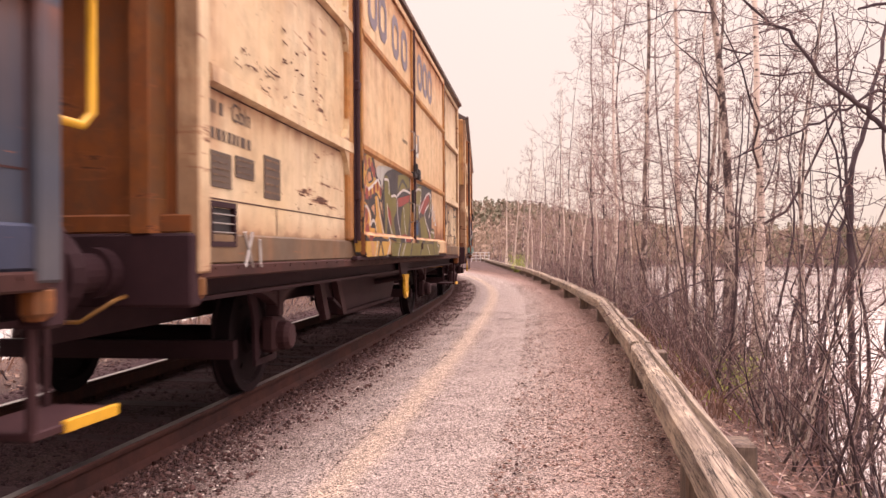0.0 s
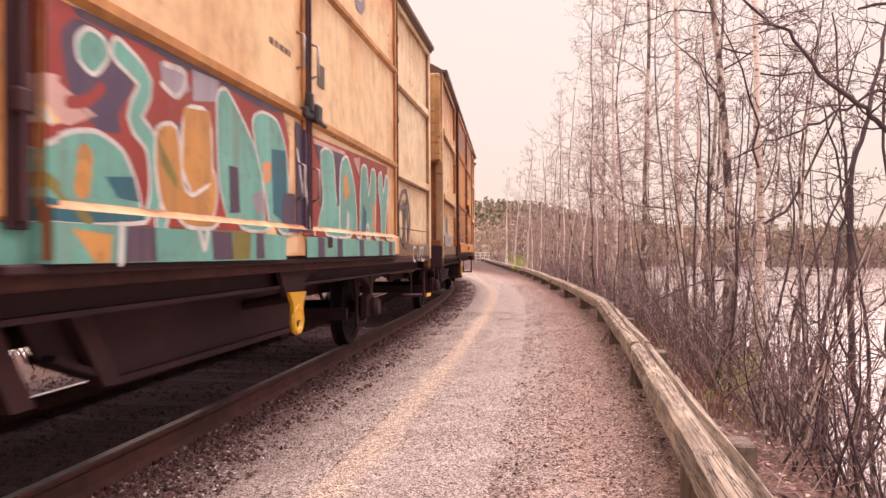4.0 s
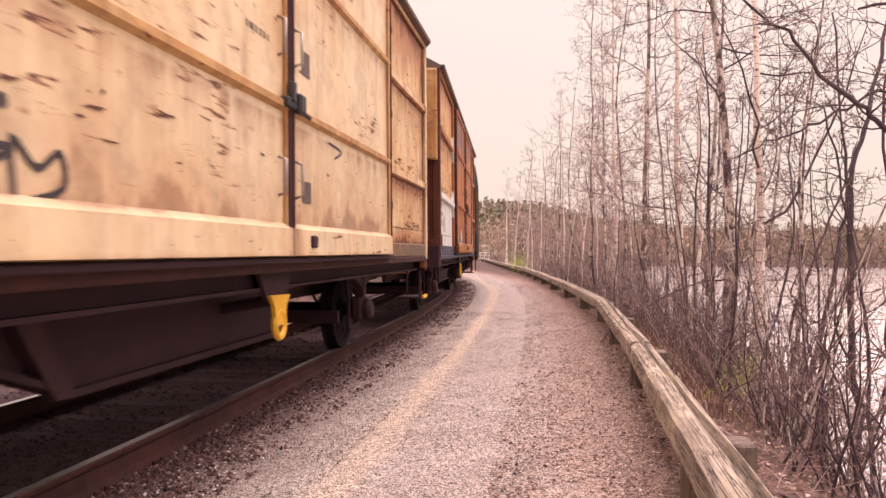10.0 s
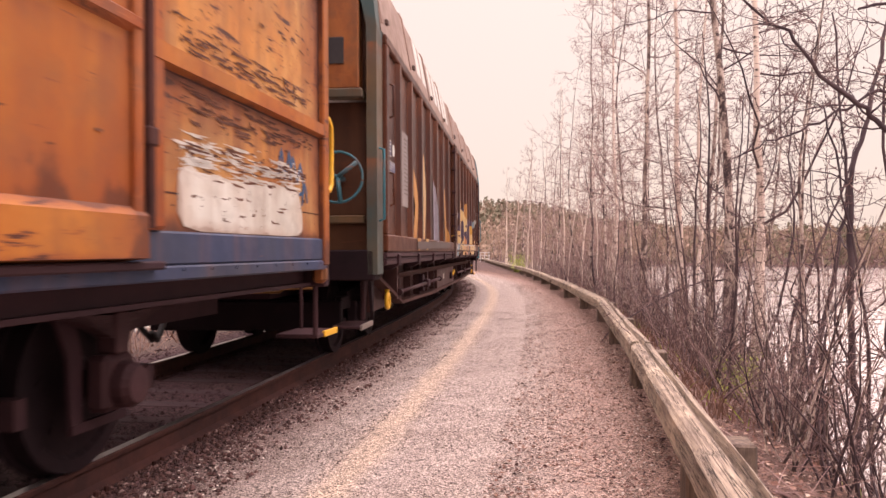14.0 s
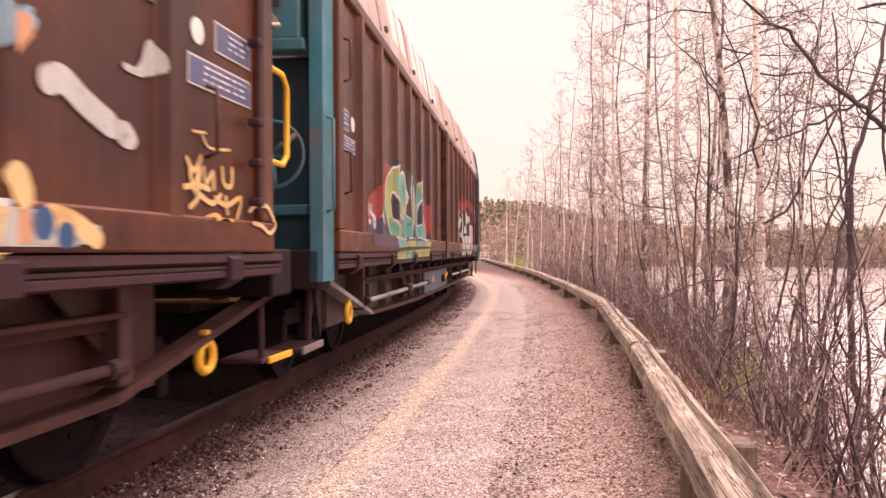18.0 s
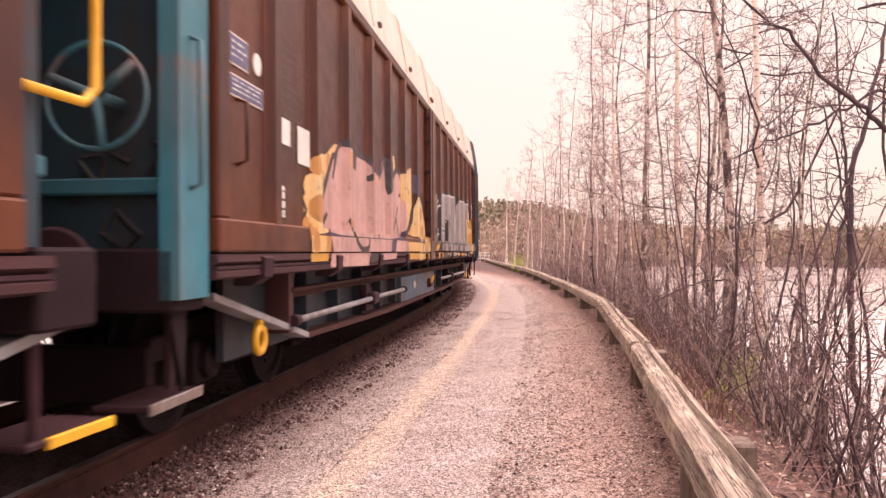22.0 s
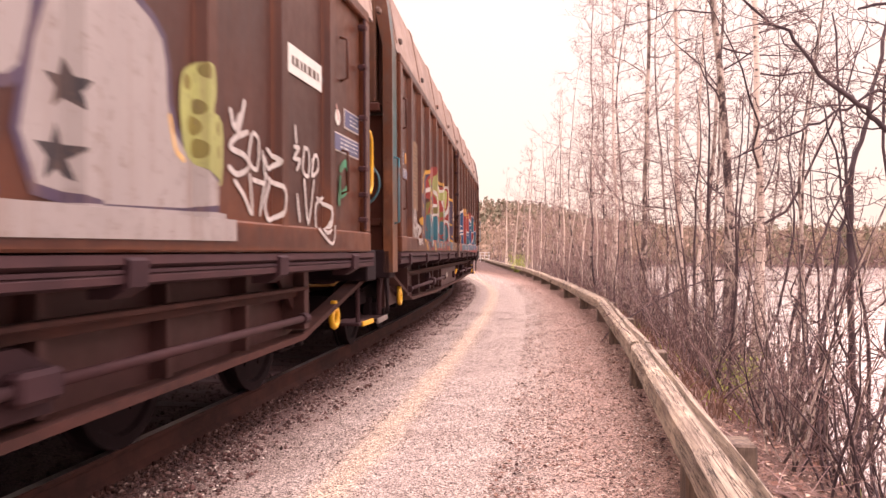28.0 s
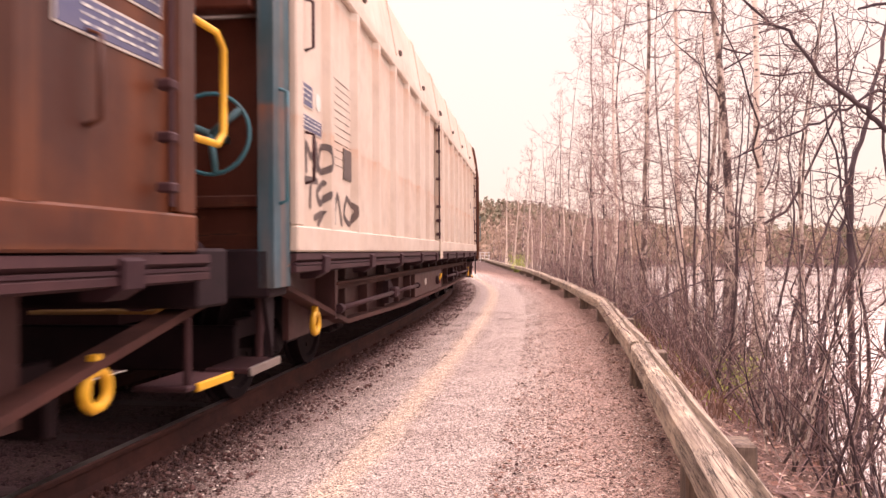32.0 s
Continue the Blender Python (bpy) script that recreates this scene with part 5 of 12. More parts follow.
            sh = Shape().box(x - 0.05 * e, x + 0.055 * e, y * (HW - 0.10), y * (HW + 0.015), 0.89, 1.032, 0.03)
            part("post_foot", sh, "paint_ochre", g)
        # yellow shunter's handle and step at the corners
        y = -1.43 * e
        sh = Shape().tube([(x + 0.05 * e, y, 2.25), (x + 0.27 * e, y, 2.25), (x + 0.34 * e, y, 2.19), (x + 0.34 * e, y, 1.71), (x + 0.27 * e, y, 1.65), (x + 0.05 * e, y, 1.65)], 0.020, 8)
        part("handle", sh, "yellow_paint", g, "bright yellow grab handle", smooth=True)
        sh = Shape()
        sh.tube([(x + 0.10 * e, -1.12, 0.92), (x + 0.24 * e, -1.12, 0.90), (x + 0.30 * e, -0.98, 0.80), (x + 0.30 * e, -0.2, 0.79)], 0.011, 8)
        part("coupling_bar", sh, "yellow_dull", g, "thin yellow uncoupling bar", smooth=True)
        y = -e
        sh = Shape()
        sh.tube([(x + 0.04 * e, y * 1.38, 1.0), (x + 0.04 * e, y * 1.38, 0.47)], 0.022, 8)
        sh.tube([(x + 0.50 * e, y * 1.10, 0.95), (x + 0.50 * e, y * 1.10, 0.47)], 0.016, 8)
        sh.box(x + 0.02 * e, x + 0.56 * e, y * 1.05, y * 1.40, 0.44, 0.475, 0.006)
        st = part("step", sh, "under_steel", g)
        sh = Shape().box(x + 0.20 * e, x + 0.56 * e, y * 1.385, y * 1.41, 0.435, 0.485, 0.004)
        part("step_edge", sh, "yellow_paint", st, "yellow step edge")
    # sides
    for e in (-1, 1):
        yo, yi = HW * e, (HW - 0.05) * e
        for nm, x0, x1 in (("front", -HB + 0.07, DOOR0 - 0.02), ("rear", DOOR1 + 0.02, HB - 0.07)):
            sh = Shape().box(x0, x1, yi, yo - 0.022 * e, 1.24, 4.18, 0.004)
            part("side_panel", sh, "paint_cream", g, "faded sheet side panel")
            sh = Shape().box(x0, x1, yi, yo - 0.021 * e, 1.245, 2.05)
            part("lower_panel", sh, "paint_cream", g, "lower sheet side panel")
            # seam strips stand for rust and the dark shadow line along ribs and posts
            for z in (2.032, 3.152):
                part("rusty_seam", Shape().box(x0, x1, yo - 0.03 * e, yo - 0.0185 * e, z, z + 0.012), "rust_steel", g)
            for xs in (x0 + 0.004, x1 - 0.016):
                part("rusty_seam", Shape().box(xs, xs + 0.012, yo - 0.03 * e, yo - 0.0185 * e, 1.25, 4.12), "rust_steel", g)
            seam = Shape().box(x0, x1, yo - 0.03 * e, yo - 0.018 * e, 1.432, 1.440).box(x0 + 1.15, x0 + 1.157, yo - 0.03 * e, yo - 0.018 * e, 1.25, 1.43)
            part("panel_seam", seam, "rust_steel", g)
            sh = Shape().box(x0 - 0.05, x1 + 0.02, yi, yo + 0.004 * e, 1.075, 1.245, 0.012)
            part("sill_band", sh, "paint_sill", g, "brown painted sill band")
            # frame of pressed strips; the corners by the door are cut off
            for z in (2.10, 3.22):
                sh = Shape().prism([(yo - 0.03 * e, z - 0.062), (yo - 0.03 * e, z + 0.062), (yo + 0.030 * e, z + 0.045), (yo + 0.034 * e, z - 0.045)], "x", x0, x1)
                part("side_rib" if z > 3 else "waist_rib", sh, "paint_cream", g)
            xd = x1 if nm == "front" else x0
            q = -1 if nm == "front" else 1
            sh = Shape().box(xd, xd + 0.27 * q, yi, yo + 0.028 * e, 1.245, 4.18, 0.02)
            part("door_post", sh, "paint_cream", g)
            if nm == "front":
                for z in (2.10, 3.22):
                    for sgn in (-1, 1):
                        sh = Shape().prism([(xd - 0.26, z + sgn * 0.03), (xd - 0.50, z + sgn * 0.03), (xd - 0.40, z + sgn * 0.075), (xd - 0.31, z + sgn * 0.15), (xd - 0.26, z + sgn * 0.28)], "y", yo - 0.026 * e, yo + 0.024 * e)
                        part("corner_gusset", sh, "paint_cream", g)
            sh = Shape().box(x0, x1, yi, yo + 0.02 * e, 4.12, 4.20, 0.01)
            part("top_rail", sh, "paint_cream", g)
        sh = Shape().box(DOOR0 - 0.02, DOOR1 + 0.02, yi - 0.02 * e, yo - 0.04 * e, 1.10, 4.18)
        part("door_recess", sh, "dark_steel", g)
        for x0, x1, hinge in ((DOOR0, DOORM - 0.012, 1), (DOORM + 0.012, DOOR1, -1)):
            yd = yo + 0.055 * e
            sh = Shape().box(x0, x1, yo - 0.02 * e, yd, 1.30, 4.14, 0.006)
            door = part("sliding_door", sh, "paint_orange", g, "large weathered sliding door")
            for z in (2.14, 3.24):
                sh = Shape().prism([(yd - 0.005 * e, z - 0.05), (yd - 0.005 * e, z + 0.05), (yd + 0.035 * e, z + 0.022), (yd + 0.035 * e, z - 0.022)], "x", x0 + 0.02, x1 - 0.02)
                part("door_rib", sh, "paint_orange", door)
            for x in (x0, x1 - 0.07):
                sh = Shape().box(x, x + 0.07, yd - 0.004 * e, yd + 0.026 * e, 1.31, 4.13, 0.008)
                part("door_edge", sh, "paint_orange", door)
            sh = Shape().prism([(yo - 0.01 * e, 1.30), (yd + 0.002 * e, 1.34), (yd + 0.045 * e, 1.30), (yd + 0.050 * e, 1.115), (yo - 0.01 * e, 1.10)], "x", x0, x1)
            part("door_skirt", sh, "paint_orange", door)
            sh = Shape().box(x0, x1, yd - 0.004 * e, yd + 0.03 * e, 4.06, 4.14, 0.008)
            part("door_head", sh, "paint_orange", door)
            xh = x1 - 0.16 if hinge > 0 else x0 + 0.16
            for zz in (1.52, 2.46):
                sh = Shape().tube([(xh, yd, zz), (xh, yd + 0.055 * e, zz + 0.02), (xh, yd + 0.055 * e, zz + 0.24), (xh, yd, zz + 0.26)], 0.011, 7)
                part("door_handle", sh, "bare_steel", door, "steel grab handle", smooth=True)
        # lock at the meeting edges
        sh = Shape()
        yl = yo + 0.095 * e
        sh.box(DOORM - 0.16, DOORM + 0.16, yl - 0.03 * e, yl + 0.03 * e, 2.12, 2.19, 0.01)
        sh.box(DOORM + 0.02, DOORM + 0.14, yl, yl + 0.06 * e, 2.10, 2.24, 0.015)
        sh.box(DOORM - 0.10, DOORM - 0.04, yl, yl + 0.05 * e, 2.16, 2.30, 0.01)
        sh.tube([(DOORM + 0.02, yl, 2.15), (DOORM + 0.30, yl + 0.03 * e, 2.11)], 0.016, 6)
        part("door_lock", sh, "black_paint", g, "black door lock with a lever")
        for off in (-0.035, 0.035):
            sh = Shape().tube([(DOORM + off, yl - 0.01 * e, 1.16), (DOORM + off, yl - 0.01 * e, 4.08)], 0.016, 6)
            part("lock_rod", sh, "under_steel", g)
        sh = Shape().box(DOORM - 0.20, DOORM - 0.14, yl - 0.02 * e, yl - 0.045 * e, 1.17, 1.25, 0.008)
        part("seal_box", sh, "yellow_paint", g, "small yellow box")
        sh = Shape().box(DOORM + 0.38, DOORM + 0.50, yl - 0.02 * e, yl + 0.03 * e, 1.17, 1.26, 0.01)
        part("roller_box", sh, "dark_steel", g)
        for x in (DOOR0 - 0.09, DOOR1 + 0.09):
            if x < 0:
                # dark strip added in place of the dark gap beside the door
                part("door_gap_cover", Shape().box(x - 0.055, x + 0.060, yo + 0.0285 * e, yo + 0.040 * e, 1.22, 4.12, 0.004), "dark_steel", g, "dark strip beside the door")
            sh = Shape().tube([(x, yo + 0.055 * e, 1.25), (x, yo + 0.055 * e, 4.10)], 0.024, 6)
            for z in (1.62, 2.65, 3.6):
                sh.box(x - 0.045, x + 0.045, yo, yo + 0.082 * e, z, z + 0.09, 0.01)
            part("door_guide_rod", sh, "under_steel" if x < 0 else "rust_steel", g)
        sh = Shape().box(-HB, HB, yo - 0.02 * e, yo + 0.10 * e, 4.20, 4.26, 0.01)
        part("gutter_rail", sh, "roof_dark", g)
        sh = Shape().box(DOOR0 - 0.2, DOOR1 + 0.2, yo + 0.02 * e, yo + 0.075 * e, 1.06, 1.10, 0.008)
        part("door_runner", sh, "dark_steel", g)
    # curved roof
    sh = Shape()
    n = 14
    for k, x in enumerate((-HB - 0.10, -HB, HB, HB + 0.10)):
        for i in range(n + 1):
            t = -1 + 2 * i / n
            drop = 0.02 if k in (0, 3) else 0.0
            sh.v.append((x, t * (HW + 0.06), 4.24 + 0.42 * (1 - abs(t) ** 2.2) - drop))
    for k in range(3):
        for i in range(n):
            a = k * (n + 1) + i
            sh.f.append((a, a + 1, a + n + 2, a + n + 1))
            sh.mi.append(0)
    o = len(sh.v)
    for k in (0, 3):
        base = k * (n + 1)
        sh.v.extend([(sh.v[base][0], -HW, 4.16), (sh.v[base][0], HW, 4.16)])
        sh.f.append(tuple(range(base, base + n + 1)) + (len(sh.v) - 1, len(sh.v) - 2))
        sh.mi.append(0)
    part("roof", sh, "roof_dark", g, "dark curved roof")
    for x in (-4.2, -2.1, 0, 2.1, 4.2):
        sh = Shape()
        pts = [(x, t * (HW + 0.06), 4.255 + 0.42 * (1 - abs(t) ** 2.2)) for t in np.linspace(-1, 1, 11)]
        sh.tube(pts, 0.018, 6)
        part("roof_seam", sh, "roof_dark", g)
    for x in (-4.0, 4.0):
        running_gear(g, x)
        wheelset(g, x)
    return g


# ---- long sliding-wall wagons on bogies ----
LB, LW = 8.36, 1.575
RIBS = [-7.42, -6.49, -5.52, -4.55, -3.59, -2.62, -1.62]
RIBS2 = [0.97, 2.02, 2.99, 3.96, 4.99, 6.03, 7.06]


def sliding_wall_wagon():
    g = thing("sliding_wall_wagon", "long bogie wagon with ribbed sliding walls", "freight wagon", "wagons of the train")
    for e in (-1, 1):
        yo = LW * e
        for x0, x1, ribs in ((-LB + 0.02, -0.20, RIBS), (-0.18, LB - 0.14, RIBS2)):
            sh = Shape().box(x0, x1, yo - 0.06 * e, yo - 0.004 * e, 1.14, 3.30)
            wall = part("sliding_wall", sh, "paint_brown", g, "ribbed sheet steel sliding wall")
            for x in ribs:
                sh = Shape().prism([(x - 0.11, yo - 0.006 * e), (x - 0.055, yo + 0.052 * e), (x + 0.055, yo + 0.052 * e), (x + 0.11, yo - 0.006 * e)], "z", 1.31, 3.24)
                part("wall_rib", sh, "paint_brown", wall)
            sh = Shape().box(x0, x1, yo - 0.01 * e, yo + 0.055 * e, 1.14, 1.315, 0.012)
            part("wall_foot", sh, "paint_brown", wall)
            sh = Shape().box(x0, x1, yo - 0.01 * e, yo + 0.05 * e, 3.24, 3.34, 0.012)
            part("wall_head", sh, "paint_brown", wall)
            xe = x0 if x0 < -1 else x1
            q = 1 if x0 < -1 else -1
            sh = Shape().box(xe, xe + 0.16 * q, yo - 0.01 * e, yo + 0.050 * e, 1.315, 3.24, 0.012)
            part("wall_end_frame", sh, "paint_brown", wall)
            xm = -0.40 if x0 < -1 else 0.02
            sh = Shape().box(xm - 0.20, xm + 0.20, yo - 0.01 * e, yo + 0.058 * e, 1.316, 3.24, 0.012)
            part("wall_meeting_frame", sh, "paint_brown", wall)
            # grab bars and latch rods
            for zz in (1.62, 2.55):
                xb = -7.98 if x0 < -1 else 7.45
                sh = Shape().tube([(xb, yo, zz), (xb, yo + 0.06 * e, zz + 0.02), (xb, yo + 0.06 * e, zz + 0.34), (xb, yo, zz + 0.36)], 0.012, 7)
                part("grab_bar", sh, "paint_brown", wall, smooth=True)
            xb = -0.62 if x0 < -1 else 7.94
            sh = Shape().tube([(xb, yo + 0.075 * e, 1.34), (xb, yo + 0.075 * e, 3.2)], 0.014, 7)
            for zz in (1.40, 1.62, 1.85, 2.3, 2.75, 3.1):
                sh.box(xb - 0.035, xb + 0.035, yo + 0.02 * e, yo + 0.095 * e, zz, zz + 0.045, 0.008)
            part("latch_rod", sh, "under_steel", wall)
        # lower rails, skirts and side truss
        sh = Shape()
        sh.prism([(yo - 0.08 * e, 1.13), (yo + 0.045 * e, 1.13), (yo + 0.05 * e, 1.09), (yo + 0.02 * e, 1.07), (yo + 0.045 * e, 1.04), (yo + 0.045 * e, 1.01), (yo - 0.08 * e, 0.99)], "x", -LB, LB)
        part("wall_rail", sh, "under_steel", g, "dark channelled running rail")
        part("rail_groove", Shape().box(-LB, LB, yo + 0.02 * e, yo + 0.047 * e, 1.052, 1.068), "dark_steel", g)
        for x in np.linspace(-LB + 0.7, LB - 0.7, 10):
            sh = Shape().prism([(yo + 0.048 * e, 1.12), (yo + 0.074 * e, 1.105), (yo + 0.068 * e, 0.995), (yo - 0.02 * e, 0.945), (yo - 0.12 * e, 0.945), (yo - 0.12 * e, 1.03)], "x", float(x) - 0.075, float(x) + 0.075)
            part("rail_bracket", sh, "dark_steel", g)
        y1 = 1.40 * e
        sh = Shape().box(-LB + 0.9, LB - 0.9, y1 - 0.17 * e, y1 - 0.12 * e, 0.46, 1.02)
        part("side_girder", sh, "girder_brown", g, "dark side girder")
        for x in np.arange(-6.0, 6.1, 1.0):
            sh = Shape().box(float(x) - 0.03, float(x) + 0.03, y1 - 0.13 * e, y1 - 0.02 * e, 0.48, 1.0, 0.006)
            part("girder_stiffener", sh, "girder_brown", g)
        sh = Shape().box(-6.66, 6.92, y1 - 0.02 * e, y1 + 0.070 * e, 0.852, 0.880, 0.006)
        sh.box(-6.66, 6.92, y1 - 0.02 * e, y1 - 0.004 * e, 0.80, 0.853)
        part("upper_angle", sh, "rust_steel", g)
        for x in (-6.66, 6.92):
            sh = Shape().prism([(x - 0.05, 1.0), (x + 0.05, 1.0), (x + 0.05, 0.56), (x - 0.05, 0.56)], "y", y1 - 0.14 * e, y1 + 0.055 * e)
            sh.prism([(x - 0.05, 1.0), (x - math.copysign(0.42, x), 1.0), (x - 0.05, 0.70)], "y", y1 - 0.06 * e, y1 - 0.03 * e)
            part("end_gusset", sh, "girder_brown", g)
        # a flush plate at the middle of the side
        sh = Shape().box(-1.78, 1.62, y1 - 0.13 * e, y1 + 0.012 * e, 0.455, 0.80, 0.008)
        part("centre_plate", sh, "girder_brown", g, "weathered plate at the middle of the underframe")
        # bent lower angle: rises to the body at both ends
        sh = Shape()
        run = [(-8.02, 0.90), (-6.22, 0.50), (-3.0, 0.44), (3.0, 0.44), (6.87, 0.50), (8.64, 0.87)]
        for (xa, za), (xb, zb) in zip(run[:-1], run[1:]):
            v = []
            for xx, zz in ((xa, za), (xb, zb)):
                v += [(xx, y1 - 0.08 * e, zz - 0.022), (xx, y1 + 0.055 * e, zz - 0.022), (xx, y1 + 0.055 * e, zz + 0.02), (xx, y1 - 0.08 * e, zz + 0.02)]
            sh = Shape().add(v, [(0, 1, 5, 4), (1, 2, 6, 5), (2, 3, 7, 6), (3, 0, 4, 7), (0, 1, 2, 3), (4, 5, 6, 7)])
            part("end_brace" if za != zb and min(abs(xa), abs(xb)) > 6 else "lower_angle", sh, "rust_steel", g, "lower edge bar")
        for xa, xb, held in ((-6.62, -4.02, 1), (-3.62, -1.93, 0), (1.84, 3.70, 1), (3.94, 6.80, 0)):
            sh = Shape().tube([(xa, y1 + 0.075 * e, 0.645), (xb, y1 + 0.075 * e, 0.645)], 0.026, 10)
            part("pipe", sh, "under_steel", g, smooth=True)
            part("pipe_collar", Shape().turned((xb if not held else xa, y1 + 0.075 * e, 0.645), "x", [(-0.05, 0.042), (0.05, 0.042)], 12), "dark_steel", g)
            if held:
                sh = Shape().prism([(xb - 0.04, 0.52), (xb + 0.28, 0.52), (xb + 0.28, 0.70), (xb + 0.10, 0.79), (xb - 0.04, 0.79)], "y", y1 - 0.03 * e, y1 + 0.035 * e)
                sh.box(xb - 0.01, xb + 0.24, y1 + 0.03 * e, y1 + 0.125 * e, 0.585, 0.71, 0.02)
                part("pipe_bracket", sh, "dark_steel", g)
        for x in (-7.24, 7.72):
            sh = Shape().ring((x, y1 + 0.03 * e, 0.575), "y", 0.080, 0.026, 18)
            sh.box(x - 0.02, x + 0.02, y1, y1 + 0.05 * e, 0.63, 0.72, 0.005)
            part("tie_ring", sh, "yellow_paint", g, "bright yellow tie ring", smooth=True)
        sh = Shape().box(-0.72, -0.52, y1, y1 + 0.018 * e, 0.60, 0.70, 0.004)
        part("data_plate", sh, "plate_grey", g)
        sh = Shape().turned((0.80, y1 + 0.01 * e, 0.62), "y", [(0, 0.075), (0.04 * e, 0.075), (0.06 * e, 0.05)], 14)
        part("valve_body", sh, "dark_steel", g)
        sh = Shape().tube([(0.80, y1 + 0.06 * e, 0.63), (0.84, y1 + 0.09 * e, 0.69), (0.86, y1 + 0.09 * e, 0.735)], 0.026, 8)
        part("brake_changeover", sh, "yellow_paint", g, "yellow changeover handle")
        sh = Shape().box(1.12, 1.17, y1, y1 + 0.05 * e, 0.55, 0.68, 0.012)
        part("brake_lever", sh, "spray_red", g, "faded red brake lever")
        sh = Shape().box(-0.50, -0.16, yo + 0.060 * e, yo + 0.078 * e, 1.02, 3.30, 0.008)
        sh.box(-0.36, -0.30, yo + 0.076 * e, yo + 0.092 * e, 1.30, 3.28, 0.006)
        part("centre_post", sh, "paint_post", g, "dull grey-brown post where the walls meet")
        # a pillar past the wall at one end, a handle and step at the other
        q = e
        outer = [(yo + 0.01 * e, 0.92), (yo + 0.012 * e, 3.34), (1.545 * e, 3.72), (1.482 * e, 4.08), (1.44 * e, 4.16), (1.30 * e, 4.20), (1.05 * e, 4.245)]
        sh = Shape()
        rim, m = outer, len(outer)
        back = [(y - (0.10 if i < 2 else 0.13) * e, z - (0.0 if i < 2 else 0.05)) for i, (y, z) in enumerate(rim)]
        xa, xb = q * (LB + 0.02), q * (LB + 0.34)
        for x in (xa, xb):
            sh.v += [(x, y, z) for y, z in rim] + [(x, y, z) for y, z in back]
        for i in range(m - 1):
            sh.f += [(i, i + 1, 2 * m + i + 1, 2 * m + i), (m + i, m + i + 1, 3 * m + i + 1, 3 * m + i), (i, i + 1, m + i + 1, m + i), (2 * m + i, 2 * m + i + 1, 3 * m + i + 1, 3 * m + i)]
        sh.f += [(0, m, 3 * m, 2 * m), (m - 1, 2 * m - 1, 4 * m - 1, 3 * m - 1)]
        sh.mi = [0] * len(sh.f)
        part("end_pillar", sh, "paint_teal", g, "painted steel end pillar curving in to the roof")
        sh = Shape().prism([(q * (LB + 0.10), 0.93), (q * (LB + 0.30), 0.93), (q * (LB + 0.20), 0.66), (q * (LB + 0.13), 0.47)], "y", yo - 0.10 * e, yo - 0.07 * e)
        part("pillar_foot", sh, "gear_shaded", g)
        sh = Shape().tube([(q * (LB + 0.22), yo, 2.16), (q * (LB + 0.22), yo + 0.06 * e, 2.14), (q * (LB + 0.22), yo + 0.06 * e, 1.46), (q * (LB + 0.22), yo, 1.44)], 0.014, 8)
        part("grab_rod", sh, "paint_teal", g, smooth=True)
        sh = Shape()
        sh.tube([(q * (LB + 0.02), yo - 0.20 * e, 0.98), (q * (LB + 0.02), yo - 0.20 * e, 0.46)], 0.026, 8)
        sh.tube([(q * (LB + 0.02), yo - 0.20 * e, 0.56), (q * (LB - 0.16), yo - 0.20 * e, 0.88)], 0.020, 8)
        sh.box(q * (LB - 0.28), q * (LB + 0.28), yo - 0.46 * e, yo - 0.17 * e, 0.385, 0.42, 0.008)
        st = part("step", sh, "under_steel", g)
        sh = Shape().box(q * (LB - 0.28), q * (LB + 0.28), yo - 0.18 * e, yo - 0.155 * e, 0.372, 0.428, 0.005)
        part("step_edge", sh, "bare_steel", st)
        q = -e
        sh = Shape().tube([(q * (LB - 0.05), yo - 0.08 * e, 2.32), (q * (LB + 0.34), yo - 0.08 * e, 2.32), (q * (LB + 0.42), yo - 0.08 * e, 2.25), (q * (LB + 0.42), yo - 0.08 * e, 1.79), (q * (LB + 0.34), yo - 0.08 * e, 1.72), (q * (LB - 0.05), yo - 0.08 * e, 1.72)], 0.021, 8)
        part("handle", sh, "yellow_paint", g, "bright yellow grab handle", smooth=True)
        sh = Shape()
        sh.tube([(q * (LB + 0.16), yo - 0.16 * e, 0.98), (q * (LB + 0.16), yo - 0.16 * e, 0.46)], 0.022, 8)
        sh.box(q * (LB + 0.08), q * (LB + 0.58), yo - 0.42 * e, yo - 0.12 * e, 0.43, 0.46, 0.008)
        st = part("step", sh, "under_steel", g)
        sh = Shape().box(q * (LB + 0.18), q * (LB + 0.58), yo - 0.13 * e, yo - 0.105 * e, 0.42, 0.465, 0.005)
        part("step_edge", sh, "yellow_paint", st, "yellow step edge")
    for q in (-1, 1):
        x = q * (LB + 0.05)
        sh = Shape().box(x, x + 0.10 * q, -LW + 0.12, LW - 0.12, 1.15, 4.0, 0.01)
        part("end_wall", sh, "paint_teal", g, "recessed end wall")
        sh = Shape().box(x + 0.02 * q, x + 0.30 * q, -LW + 0.16, LW - 0.16, 2.72, 4.02, 0.015)
        part("end_hood", sh, "paint_teal", g, "proud upper half of the end wall")
        for y in (-1.10, 1.10):
            part("end_vent", Shape().box(x + 0.30 * q, x + 0.312 * q, y - 0.17, y + 0.17, 2.96, 3.22, 0.004), "black_paint", g, "dark plate on the end wall")
        sh = Shape().box(x + 0.10 * q, x + 0.33 * q, -LW + 0.12, LW - 0.12, 2.63, 2.72, 0.01)
        sh.box(x + 0.10 * q, x + 0.16 * q, -LW + 0.14, LW - 0.14, 1.42, 1.50, 0.01)
        part("end_beam", sh, "paint_teal", g)
